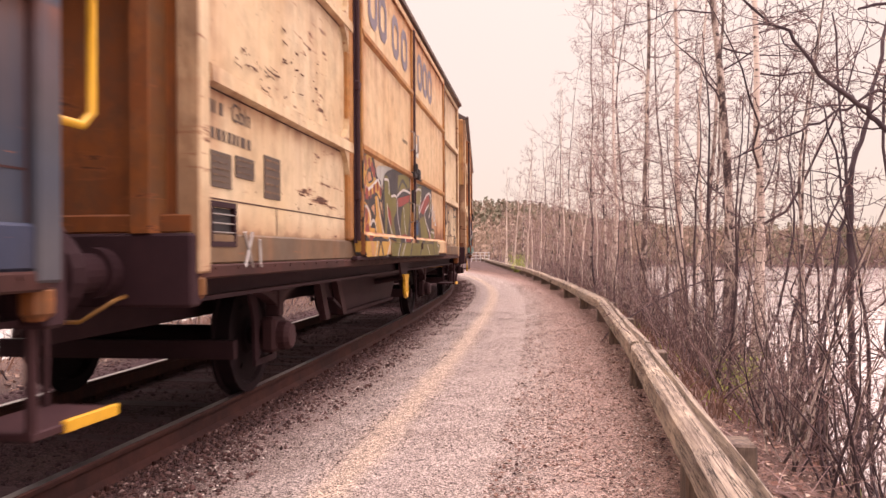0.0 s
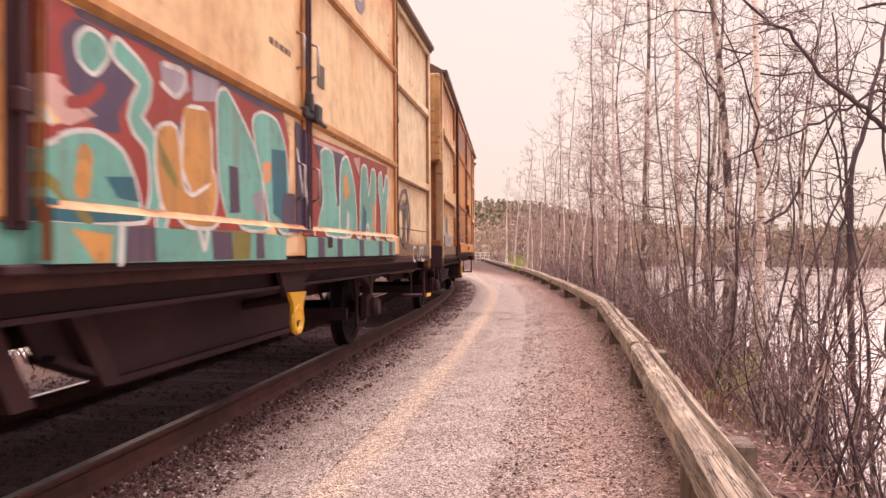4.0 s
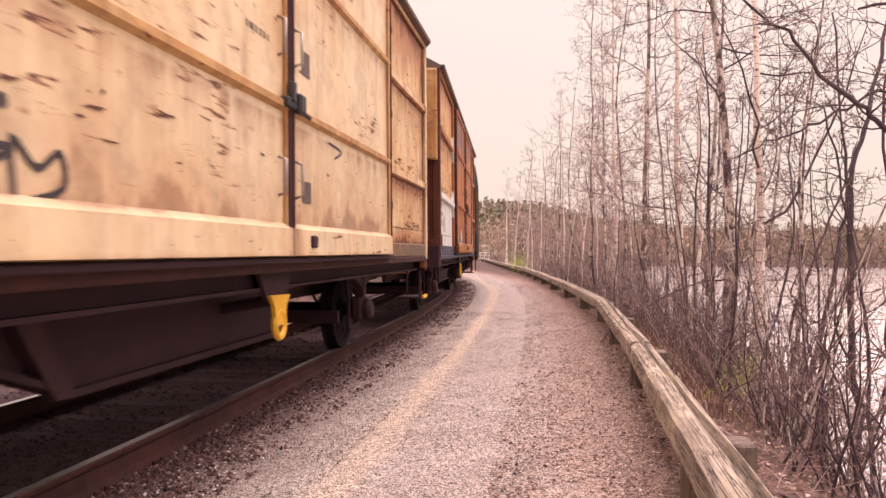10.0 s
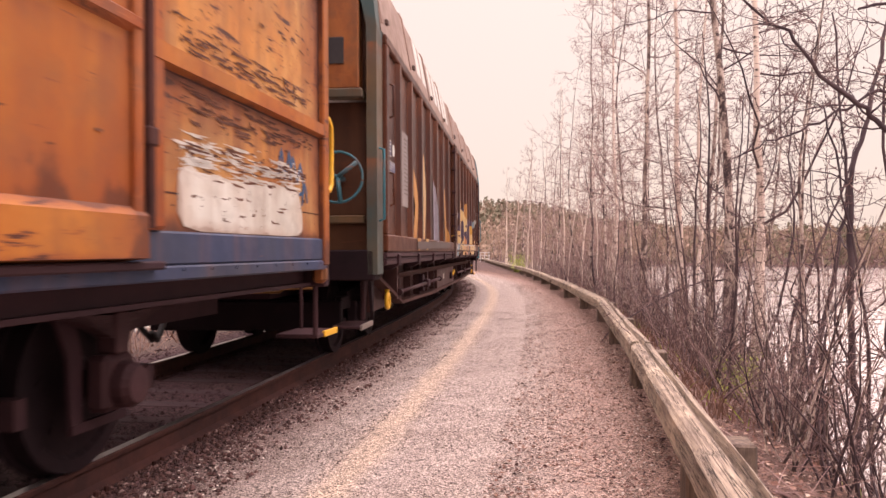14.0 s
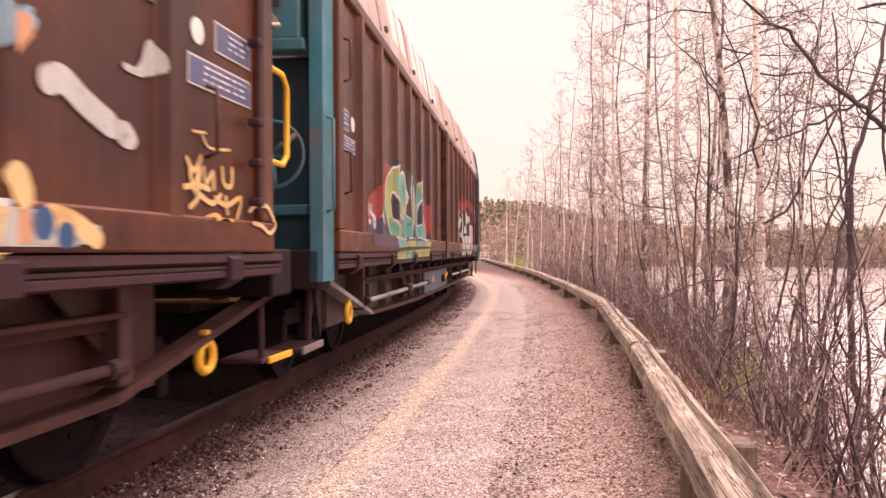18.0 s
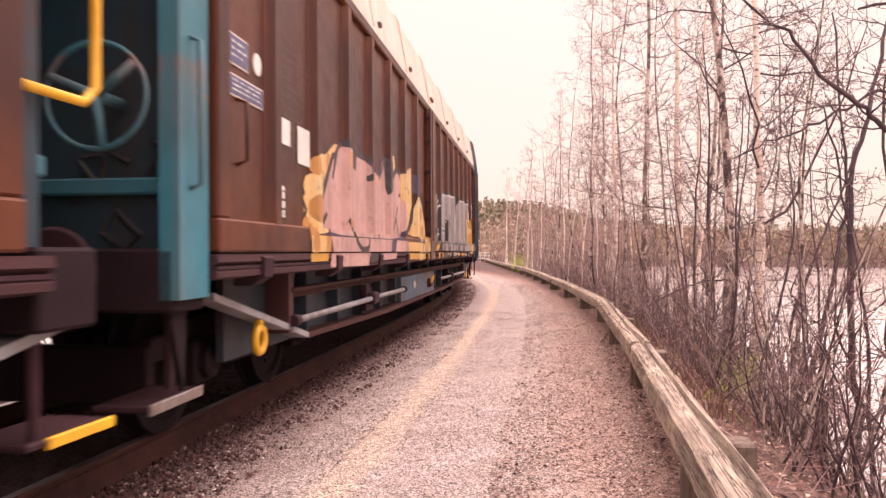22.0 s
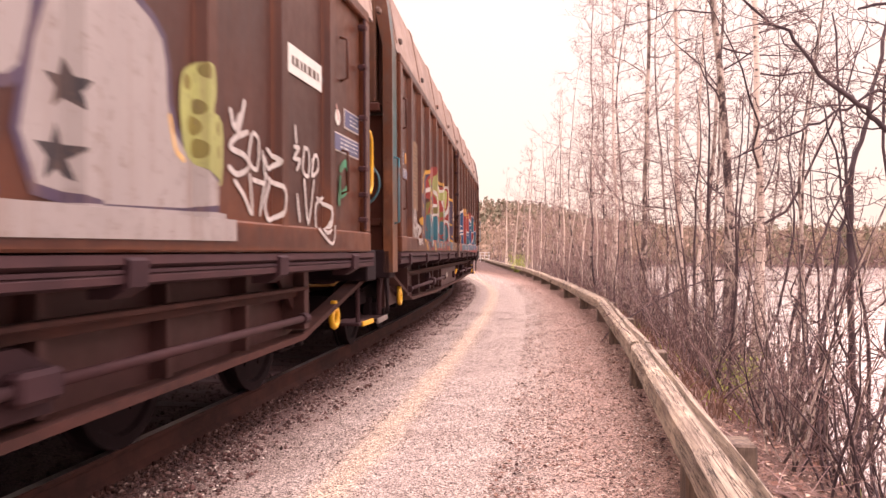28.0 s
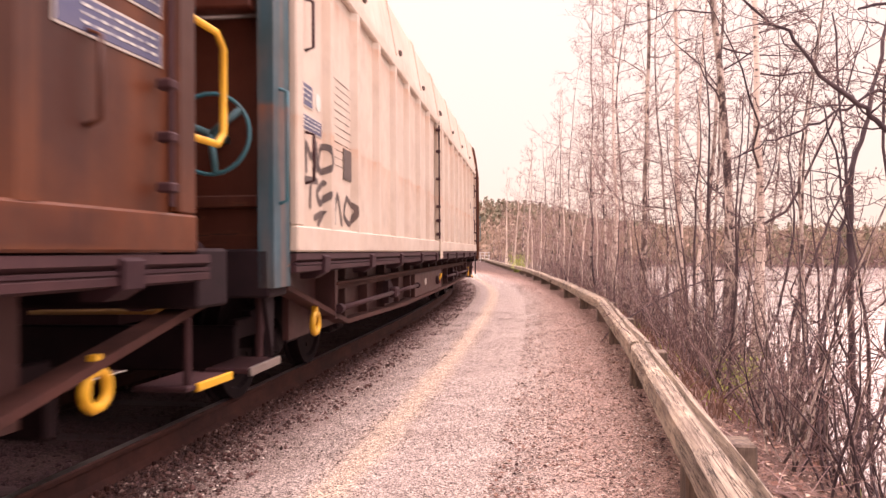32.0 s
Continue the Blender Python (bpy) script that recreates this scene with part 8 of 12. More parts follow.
def paint_rear_white_patch(p):
    p.fill("patch_white", [(3.93, 1.56), (4.08, 1.60), (4.2, 1.545), (4.38, 1.58), (4.6, 1.53), (4.8, 1.585), (5.05, 1.56), (5.2, 1.61), (5.45, 1.585), (5.6, 1.63), (5.74, 1.55), (5.82, 1.40), (5.80, 1.25), (4.8, 1.25), (3.93, 1.25)])
    p.line("blue", 0.03, [(5.33, 1.66), (5.39, 1.84), (5.45, 1.67), (5.54, 1.84), (5.57, 1.66)])
    p.line("blue", 0.03, [(5.57, 1.69), (5.62, 1.81), (5.71, 1.65), (5.77, 1.78), (5.84, 1.6), (5.75, 1.56)])
    p.line("blue", 0.03, [(5.8, 1.49), (5.87, 1.64), (5.92, 1.52)])


def paint_wall_cream_letters(p):
    p.fill("purple", [(2.05, 1.64), (2.14, 2.0), (2.79, 2.2), (2.83, 1.86), (3.09, 2.07), (3.17, 1.87), (3.34, 2.05), (3.79, 2.06), (3.9, 1.92), (4.1, 2.1), (4.47, 1.92), (5.19, 1.99), (5.25, 1.79), (5.79, 1.96), (5.97, 1.3), (2.05, 1.27)])
    p.fill("ice", [(-0.33, 1.72), (-0.33, 1.83), (-0.21, 1.91), (-0.16, 1.92), (-0.12, 1.88), (-0.21, 1.86), (-0.24, 1.81), (-0.27, 1.72)])
    p.fill("sky", [(-0.22, 1.91), (-0.12, 1.92), (-0.12, 1.89), (-0.19, 1.87)])
    p.fill("purple", [(0.36, 1.57), (0.83, 1.59), (0.94, 1.8), (0.85, 1.91), (0.98, 2.1), (1.22, 2.12), (1.99, 2.16), (2.05, 1.97), (2.34, 2.08), (2.94, 1.8), (3.0, 1.28), (0.88, 1.29), (0.81, 1.37), (0.46, 1.5)])
    p.fill("ice", [(0.13, 1.94), (0.32, 1.9), (0.51, 1.77), (0.78, 1.73), (0.82, 1.6), (0.51, 1.6), (0.37, 1.57), (0.4, 1.41), (0.83, 1.37), (0.81, 1.3), (0.34, 1.29), (0.32, 1.65), (0.27, 1.79), (0.12, 1.85)])
    p.dots("blue", .028, [(0.36, 1.78), (0.47, 1.66), (0.53, 1.36)])
    p.dots("blue", .038, [(0.59, 1.67)])
    p.line("white", .025, [(0.13, 1.94), (0.32, 1.89), (0.51, 1.77), (0.71, 1.75)])
    p.fill("cream", [(0.46, 1.57), (0.97, 1.59), (1.03, 1.53), (0.83, 1.47), (1.0, 1.45), (1.03, 1.32), (0.86, 1.3), (0.8, 1.39), (0.66, 1.5)])
    p.line("orange", .03, [(0.47, 1.57), (0.67, 1.5), (0.81, 1.38), (0.86, 1.3)])
    p.fill("cream", [(0.96, 2.09), (1.37, 2.09), (1.96, 2.12), (2.0, 1.87), (1.87, 1.82), (1.77, 1.56), (1.95, 1.39), (1.51, 1.39), (1.57, 1.61), (1.45, 1.74), (1.2, 1.73), (1.09, 1.6), (0.99, 1.63), (0.99, 1.84)])
    p.line("purple", .025, [(1.37, 2.08), (1.38, 1.87)])
    p.fill("purple", [(1.08, 1.82), (1.57, 1.82), (1.54, 1.66), (1.37, 1.67), (1.16, 1.71)])
    p.fill("cream", [(1.53, 1.67), (1.73, 1.53), (1.95, 1.42), (1.86, 1.35), (1.33, 1.36), (1.3, 1.53), (1.12, 1.38), (1.02, 1.29), (0.99, 1.37), (1.16, 1.54)])
    p.line("orange", .03, [(1.13, 1.56), (1.01, 1.3)])
    p.line("orange", .03, [(1.33, 1.58), (1.3, 1.36)])
    p.fill("ice", [(1.13, 1.71), (1.45, 1.74), (1.53, 1.67), (1.34, 1.69), (1.16, 1.66)])
    p.fill("ice", [(1.46, 1.56), (1.56, 1.6), (1.6, 1.49), (1.49, 1.45)])
    p.fill("cream", [(1.94, 1.86), (2.0, 2.01), (2.1, 2.07), (2.36, 1.88), (2.35, 1.4), (2.14, 1.28), (1.89, 1.29), (2.05, 1.52)])
    p.line("orange", .04, [(1.99, 1.96), (2.23, 1.86), (2.27, 1.54)])
    p.fill("sky", [(0.03, 1.27), (0.83, 1.29), (0.78, 1.18), (0.03, 1.17)])
    p.fill("ice", [(0.1, 1.27), (0.32, 1.27), (0.29, 1.19), (0.08, 1.19)])
    p.dots("blue", .035, [(0.5, 1.24), (0.66, 1.25)])
    p.fill("cream", [(0.95, 1.29), (2.99, 1.27), (2.86, 1.18), (0.83, 1.17)])
    p.fill("purple", [(0.83, 1.29), (0.99, 1.29), (0.84, 1.17), (0.68, 1.17)])
    p.fill("purple", [(1.19, 1.29), (1.52, 1.28), (1.44, 1.17), (1.12, 1.17)])
    p.fill("peach", [(2.32, 1.28), (2.99, 1.27), (2.93, 1.18), (2.32, 1.17)])
    p.fill("sky", [(0.06, 1.12), (0.67, 1.14), (0.51, 1.04), (0.04, 1.04)])
    p.fill("cream", [(0.71, 1.13), (1.22, 1.14), (1.12, 1.06), (0.66, 1.06)])
    p.fill("cream", [(1.84, 1.14), (2.93, 1.15), (2.86, 1.07), (1.84, 1.05)])
    p.line("white", .028, [(-0.02, 1.3), (0.08, 1.29), (-0.0, 1.23), (0.12, 1.21)])
    p.line("white", .028, [(0.16, 1.26), (0.19, 1.21)])
    p.line("white", .028, [(0.22, 1.21), (0.29, 1.26), (0.32, 1.21)])
    p.line("white", .03, [(-0.2, 1.17), (0.03, 1.17)])
    p.line("yellow", .06, [(-0.59, 1.44), (-0.51, 1.45), (-0.43, 1.5)])
    p.fill("cream", [(2.05, 1.64), (2.16, 1.65), (2.34, 1.61), (2.45, 1.48), (2.43, 1.35), (2.31, 1.24), (2.16, 1.25), (2.05, 1.28)])
    p.fill("orange", [(2.05, 1.39), (2.22, 1.36), (2.4, 1.39), (2.31, 1.28), (2.16, 1.25), (2.05, 1.29)])
    p.line("white", .03, [(2.05, 1.28), (2.22, 1.24), (2.4, 1.28)])
    p.fill("peach", [(2.12, 1.88), (2.19, 2.0), (2.38, 1.94), (2.55, 1.84), (2.73, 1.68), (2.51, 1.59), (2.66, 1.57), (2.69, 1.42), (2.46, 1.4), (2.42, 1.56), (2.31, 1.64), (2.18, 1.78)])
    p.fill("peach", [(2.66, 1.56), (2.76, 1.59), (2.89, 1.5), (2.97, 1.31), (2.72, 1.3)])
    p.line("white", .03, [(2.13, 1.89), (2.19, 1.99), (2.38, 1.94), (2.55, 1.84), (2.73, 1.68)])
    p.fill("orange", [(2.19, 1.83), (2.24, 1.87), (2.33, 1.79), (2.32, 1.73), (2.23, 1.76)])
    p.fill("ice", [(2.4, 2.08), (2.64, 2.15), (2.73, 1.99), (2.71, 1.83), (2.55, 1.95)])
    p.dots("blue", .035, [(2.52, 2.05), (2.61, 1.93), (2.57, 2.11)])
    p.fill("cream", [(2.77, 2.15), (2.92, 2.0), (3.1, 2.06), (3.07, 1.88), (2.87, 1.74), (3.07, 1.67), (2.83, 1.59), (2.74, 1.62), (2.8, 1.78)])
    p.fill("peach", [(3.11, 1.87), (3.27, 2.0), (3.46, 2.09), (3.66, 2.09), (3.8, 2.01), (3.86, 1.79), (3.8, 1.5), (3.61, 1.32), (3.46, 1.34), (3.43, 1.58), (3.33, 1.64), (3.18, 1.62), (3.14, 1.34), (3.06, 1.31), (3.04, 1.44), (3.09, 1.65)])
    p.fill("orange", [(3.14, 1.5), (3.42, 1.5), (3.45, 1.35), (3.14, 1.33)])
    p.line("white", .03, [(3.15, 1.91), (3.34, 2.03), (3.56, 2.1), (3.76, 2.05), (3.84, 1.88), (3.83, 1.75), (3.68, 1.49)])
    p.fill("yellow", [(4.1, 1.94), (4.23, 2.05), (4.47, 1.88), (4.65, 1.57), (4.87, 1.85), (5.05, 1.72), (5.25, 1.55), (5.66, 1.41), (5.38, 1.31), (4.86, 1.31), (4.54, 1.3), (4.35, 1.55), (4.18, 1.76)])
    p.fill("cream", [(4.09, 1.65), (4.32, 1.68), (4.35, 1.4), (4.09, 1.29)])
    p.fill("cream", [(4.65, 1.51), (4.98, 1.6), (5.56, 1.36), (4.86, 1.32)])
    p.line("white", .025, [(4.13, 2.06), (4.47, 1.88), (4.63, 1.6)])
    p.line("white", .025, [(5.17, 1.56), (5.58, 1.45)])
    p.fill("sky", [(5.05, 1.74), (5.58, 1.85), (5.99, 1.99), (6.05, 1.83), (5.73, 1.7), (5.89, 1.34), (5.35, 1.45), (5.17, 1.55)])
    p.dots("blue", .03, [(5.36, 1.7), (5.71, 1.6)])
    p.fill("ice", [(4.43, 1.93), (4.67, 1.87), (4.67, 1.75), (4.5, 1.77)])
    p.fill("peach", [(2.05, 1.27), (2.41, 1.27), (2.44, 1.16), (2.05, 1.17)])
    p.fill("cream", [(2.41, 1.27), (2.79, 1.27), (2.77, 1.16), (2.48, 1.16)])
    p.fill("orange", [(2.5, 1.26), (2.64, 1.26), (2.63, 1.17), (2.52, 1.16)])
    p.fill("purple", [(2.79, 1.27), (3.09, 1.27), (3.04, 1.16), (2.77, 1.16)])
    p.fill("peach", [(3.09, 1.27), (3.65, 1.27), (3.59, 1.16), (3.04, 1.15)])
    p.fill("purple", [(3.65, 1.27), (4.09, 1.28), (4.01, 1.16), (3.59, 1.16)])
    p.fill("cream", [(4.09, 1.28), (5.97, 1.29), (5.97, 1.16), (4.01, 1.16)])
    p.line("purple", .05, [(4.35, 1.28), (4.22, 1.16)])
    p.line("purple", .05, [(5.09, 1.29), (4.95, 1.16)])
    p.fill("ice", [(5.97, 1.29), (6.46, 1.24), (6.31, 1.16), (5.92, 1.16)])
    p.line("white", .025, [(2.05, 1.28), (3.16, 1.28), (5.97, 1.3)])
    p.fill("peach", [(2.31, 1.13), (3.51, 1.14), (3.45, 1.06), (2.31, 1.05)])
    p.fill("orange", [(2.41, 1.13), (2.59, 1.13), (2.59, 1.05), (2.44, 1.06)])
    p.fill("purple", [(3.51, 1.14), (4.09, 1.14), (4.0, 1.06), (3.45, 1.05)])
    p.fill("cream", [(4.09, 1.14), (5.97, 1.14), (5.81, 1.05), (4.09, 1.06)])


def paint_wall_rear_strokes(p):
    p.line("ice", 0.11, [(6.24, 1.75), (6.32, 1.77), (6.45, 1.71), (6.62, 1.65)])
    p.fill("ice", [(6.62, 1.67), (6.74, 1.69), (6.82, 1.62), (6.78, 1.57), (6.7, 1.57), (6.64, 1.61)])
    p.fill("ice", [(6.87, 2.05), (6.93, 2.08), (6.99, 2.02), (7, 1.94), (6.85, 1.89), (6.76, 1.89), (6.7, 1.9), (6.71, 1.93), (6.8, 1.92), (6.85, 1.97)])
    p.line("cream", 0.03, [(7.24, 1.59), (7.31, 1.54), (7.38, 1.61), (7.35, 1.55)])
    p.line("cream", 0.03, [(7.2, 1.45), (7.35, 1.47), (7.47, 1.46)])
    p.line("cream", 0.03, [(7.27, 1.54), (7.3, 1.46), (7.37, 1.55), (7.35, 1.44)])
    p.line("cream", 0.03, [(7.41, 1.56), (7.44, 1.49), (7.51, 1.55), (7.52, 1.47)])
    p.line("cream", 0.03, [(7.62, 1.58), (7.64, 1.5), (7.73, 1.5), (7.74, 1.59)])
    p.line("cream", 0.03, [(7.27, 1.36), (7.35, 1.41), (7.32, 1.44), (7.5, 1.39), (7.6, 1.44)])
    p.line("cream", 0.03, [(7.54, 1.42), (7.67, 1.39), (7.85, 1.44), (7.8, 1.33)])
    p.line("cream", 0.03, [(7.66, 1.43), (7.68, 1.35)])
    p.line("cream", 0.03, [(7.44, 1.31), (7.54, 1.33), (7.61, 1.31)])
    p.line("cream", 0.025, [(7.88, 1.3), (8, 1.29), (8.12, 1.25), (8.21, 1.31), (8.08, 1.41), (7.96, 1.37)])
    p.line("cream", 0.015, [(7.3, 1.73), (7.43, 1.74)])
    p.line("cream", 0.015, [(7.4, 1.72), (7.48, 1.67), (7.71, 1.69)])
    p.fill("ice", [(6.01, 1.28), (6.14, 1.29), (6.32, 1.26), (6.45, 1.17), (6.01, 1.17)])
    p.fill("peach", [(6.01, 1.29), (6.06, 1.28), (6.08, 1.17), (6.01, 1.17)])
    p.line("cream", 0.08, [(6.17, 1.27), (6.29, 1.25), (6.43, 1.19)])
    p.dot("blue", 0.06, (6.13, 1.24))
    p.dot("blue", 0.05, (6.25, 1.2))
    p.line("cream", 0.1, [(6.01, 1.39), (6.04, 1.33)])
    p.fill("sky", [(6.01, 1.94), (6.12, 1.97), (6.19, 1.95), (6.17, 1.9), (6.11, 1.88), (6.01, 1.8)])
    p.fill("peach", [(6.01, 1.92), (6.07, 1.93), (6.1, 1.88), (6.01, 1.78)])


def paint_wall_front_strokes(p):
    p.line("orange", 0.3, [(-6.15, 2.08), (-5.79, 1.76), (-6.03, 1.29)])
    p.line("cream", 0.3, [(-5.1, 2.37), (-4.94, 1.89), (-5.14, 1.3)])
    p.line("lilac", 0.22, [(-3.79, 2.15), (-3.71, 1.34)])
    p.line("teal", 0.16, [(-3.19, 2.15), (-3.1, 1.35)])
    p.line("orange", 0.26, [(-2.07, 2.15), (-1.79, 1.38)])
    p.line("cream", 0.3, [(1.59, 2.14), (1.29, 1.37)])
    p.line("orange", 0.3, [(2.97, 2.16), (3.38, 1.4)])
    p.fill("grey", [(-6.17, 1.27), (-1.55, 1.3), (-1.55, 1.21), (-6.18, 1.17)])
    p.line("white", 0.04, [(-6.23, 1.64), (-6.09, 1.58)])


def paint_wall_lime_letters(p):
    p.fill("red", [(-7.06, 1.66), (-6.62, 1.76), (-6.4, 1.93), (-6.04, 2.12), (-5.72, 2.07), (-5.18, 2.14), (-4.66, 2.17), (-4.46, 2.05), (-3.74, 2.12), (-2.78, 1.84), (-2.13, 1.75), (-2.36, 1.36), (-6.1, 1.43), (-7.06, 1.4)])
    p.fill("purple", [(-7.06, 1.42), (-6.59, 1.49), (-6.1, 1.43), (-5.67, 1.27), (-2.36, 1.37), (-2.36, 1.31), (-5.67, 1.19), (-7.07, 1.19)])
    p.fill("black", [(-6.59, 1.51), (-6.44, 1.74), (-6.26, 1.78), (-6.14, 1.76), (-5.89, 1.99), (-5.56, 2.21), (-5.38, 2.17), (-4.56, 2.14), (-3.66, 2.19), (-2.76, 1.4), (-5.73, 1.28), (-6.32, 1.41)])
    p.line("white", 0.05, [(-6.56, 1.49), (-6.36, 1.75), (-6.22, 1.76), (-6.14, 1.41), (-6.26, 1.39), (-6.31, 1.33), (-6.35, 1.41)], True)
    p.fill("mint", [(-6.56, 1.49), (-6.36, 1.75), (-6.22, 1.76), (-6.14, 1.41), (-6.26, 1.39), (-6.31, 1.33), (-6.35, 1.41)])
    p.fill("lime", [(-6.45, 1.61), (-6.36, 1.74), (-6.27, 1.75), (-6.26, 1.62)])
    p.dot("green", 0.07, (-6.44, 1.58))
    p.dot("green", 0.06, (-6.29, 1.61))
    p.dot("green", 0.07, (-6.27, 1.46))
    p.line("white", 0.05, [(-6.08, 1.9), (-5.6, 2.09), (-5.38, 2.13), (-5.18, 2.06), (-5.24, 1.69), (-5.57, 1.74), (-5.61, 1.84), (-5.83, 1.74), (-5.72, 1.54), (-5.5, 1.42), (-5.36, 1.43), (-5.36, 1.58), (-5.12, 1.63), (-4.98, 1.28), (-5.77, 1.3), (-6.12, 1.62)], True)
    p.fill("lime", [(-6.08, 1.9), (-5.6, 2.09), (-5.38, 2.13), (-5.18, 2.06), (-5.24, 1.69), (-5.57, 1.74), (-5.61, 1.84), (-5.83, 1.74), (-5.72, 1.54), (-5.5, 1.42), (-5.36, 1.43), (-5.36, 1.58), (-5.12, 1.63), (-4.98, 1.28), (-5.77, 1.3), (-6.12, 1.62)])
    p.fill("mint", [(-5.62, 1.98), (-5.24, 2.02), (-5.27, 1.7), (-5.56, 1.75)])
    p.fill("mint", [(-5.89, 1.5), (-5.71, 1.53), (-5.53, 1.4), (-5.64, 1.31), (-5.77, 1.31)])
    p.fill("mint", [(-5.33, 1.58), (-5.14, 1.61), (-4.99, 1.29), (-5.34, 1.29)])
    p.line("green", 0.03, [(-5.87, 1.45), (-5.74, 1.51)])
    p.line("green", 0.03, [(-5.84, 1.41), (-5.69, 1.48)])
    p.line("green", 0.03, [(-5.8, 1.38), (-5.65, 1.45)])
    p.dot("white", 0.31, (-4.94, 1.82))
    p.dot("lime", 0.27, (-4.94, 1.82))
    p.dot("mint", 0.2, (-4.92, 1.87))
    p.dot("green", 0.06, (-4.92, 1.9))
    p.dot("green", 0.05, (-4.83, 1.85))
    p.line("white", 0.05, [(-4.85, 1.63), (-4.74, 1.63), (-4.34, 1.33), (-4.86, 1.31), (-4.94, 1.52)], True)
    p.fill("mint", [(-4.85, 1.63), (-4.74, 1.63), (-4.34, 1.33), (-4.86, 1.31), (-4.94, 1.52)])
    p.line("green", 0.03, [(-4.87, 1.48), (-4.71, 1.56)])
    p.line("green", 0.03, [(-4.87, 1.39), (-4.57, 1.5)])
    p.line("white", 0.05, [(-4.6, 2.06), (-4.35, 2.13), (-3.94, 1.92), (-3.9, 1.65), (-4.23, 1.32), (-4.47, 1.34), (-4.31, 1.61), (-4.35, 1.87), (-4.57, 1.55)], True)
    p.fill("lime", [(-4.6, 2.06), (-4.35, 2.13), (-3.94, 1.92), (-3.9, 1.65), (-4.23, 1.32), (-4.47, 1.34), (-4.31, 1.61), (-4.35, 1.87), (-4.57, 1.55)])
    p.fill("teal", [(-4.6, 2.01), (-4.41, 2.08), (-4.37, 1.86), (-4.55, 1.57)])
    p.line("white", 0.05, [(-3.71, 2.07), (-3.23, 2.19), (-3.17, 1.8), (-3.46, 1.73), (-3.66, 1.91), (-3.8, 1.44), (-3.46, 1.56), (-3.2, 1.73), (-2.76, 1.35), (-3.23, 1.3), (-3.88, 1.36), (-3.8, 1.78)], True)
    p.fill("mint", [(-3.71, 2.07), (-3.23, 2.19), (-3.17, 1.8), (-3.46, 1.73), (-3.66, 1.91), (-3.8, 1.44), (-3.46, 1.56), (-3.2, 1.73), (-2.76, 1.35), (-3.23, 1.3), (-3.88, 1.36), (-3.8, 1.78)])
    p.fill("lime", [(-3.71, 2.07), (-3.23, 2.19), (-3.2, 2.03), (-3.63, 1.92)])
    p.fill("mint", [(-5.67, 1.29), (-5.03, 1.27), (-4.86, 1.2), (-5.57, 1.18)])
    p.fill("lime", [(-4.99, 1.27), (-4.25, 1.28), (-4.25, 1.2), (-4.81, 1.2)])
    p.fill("mint", [(-4.19, 1.28), (-3.46, 1.28), (-3.54, 1.21), (-4.19, 1.2)])
    p.fill("lime", [(-3.43, 1.28), (-2.6, 1.29), (-2.7, 1.21), (-3.47, 1.21)])
    p.fill("lime", [(-5.64, 1.14), (-4.99, 1.15), (-5.03, 1.05), (-5.66, 1.05)])
    p.fill("mint", [(-4.95, 1.15), (-4.47, 1.16), (-4.52, 1.06), (-4.99, 1.05)])
    p.fill("lime", [(-4.36, 1.16), (-2.8, 1.18), (-2.84, 1.07), (-4.42, 1.06)])
    p.line("white", 0.05, [(-6.98, 1.59), (-6.97, 1.51)])
    p.line("white", 0.05, [(-6.88, 1.59), (-6.87, 1.57)])
    p.line("white", 0.05, [(-6.91, 1.53), (-6.82, 1.5)])
    p.line("white", 0.05, [(-6.78, 1.5), (-6.77, 1.43)])
    p.line("white", 0.05, [(-6.74, 1.48), (-6.67, 1.46), (-6.69, 1.39), (-6.75, 1.4)])
    p.line("white", 0.05, [(-6.99, 1.43), (-6.91, 1.43)])


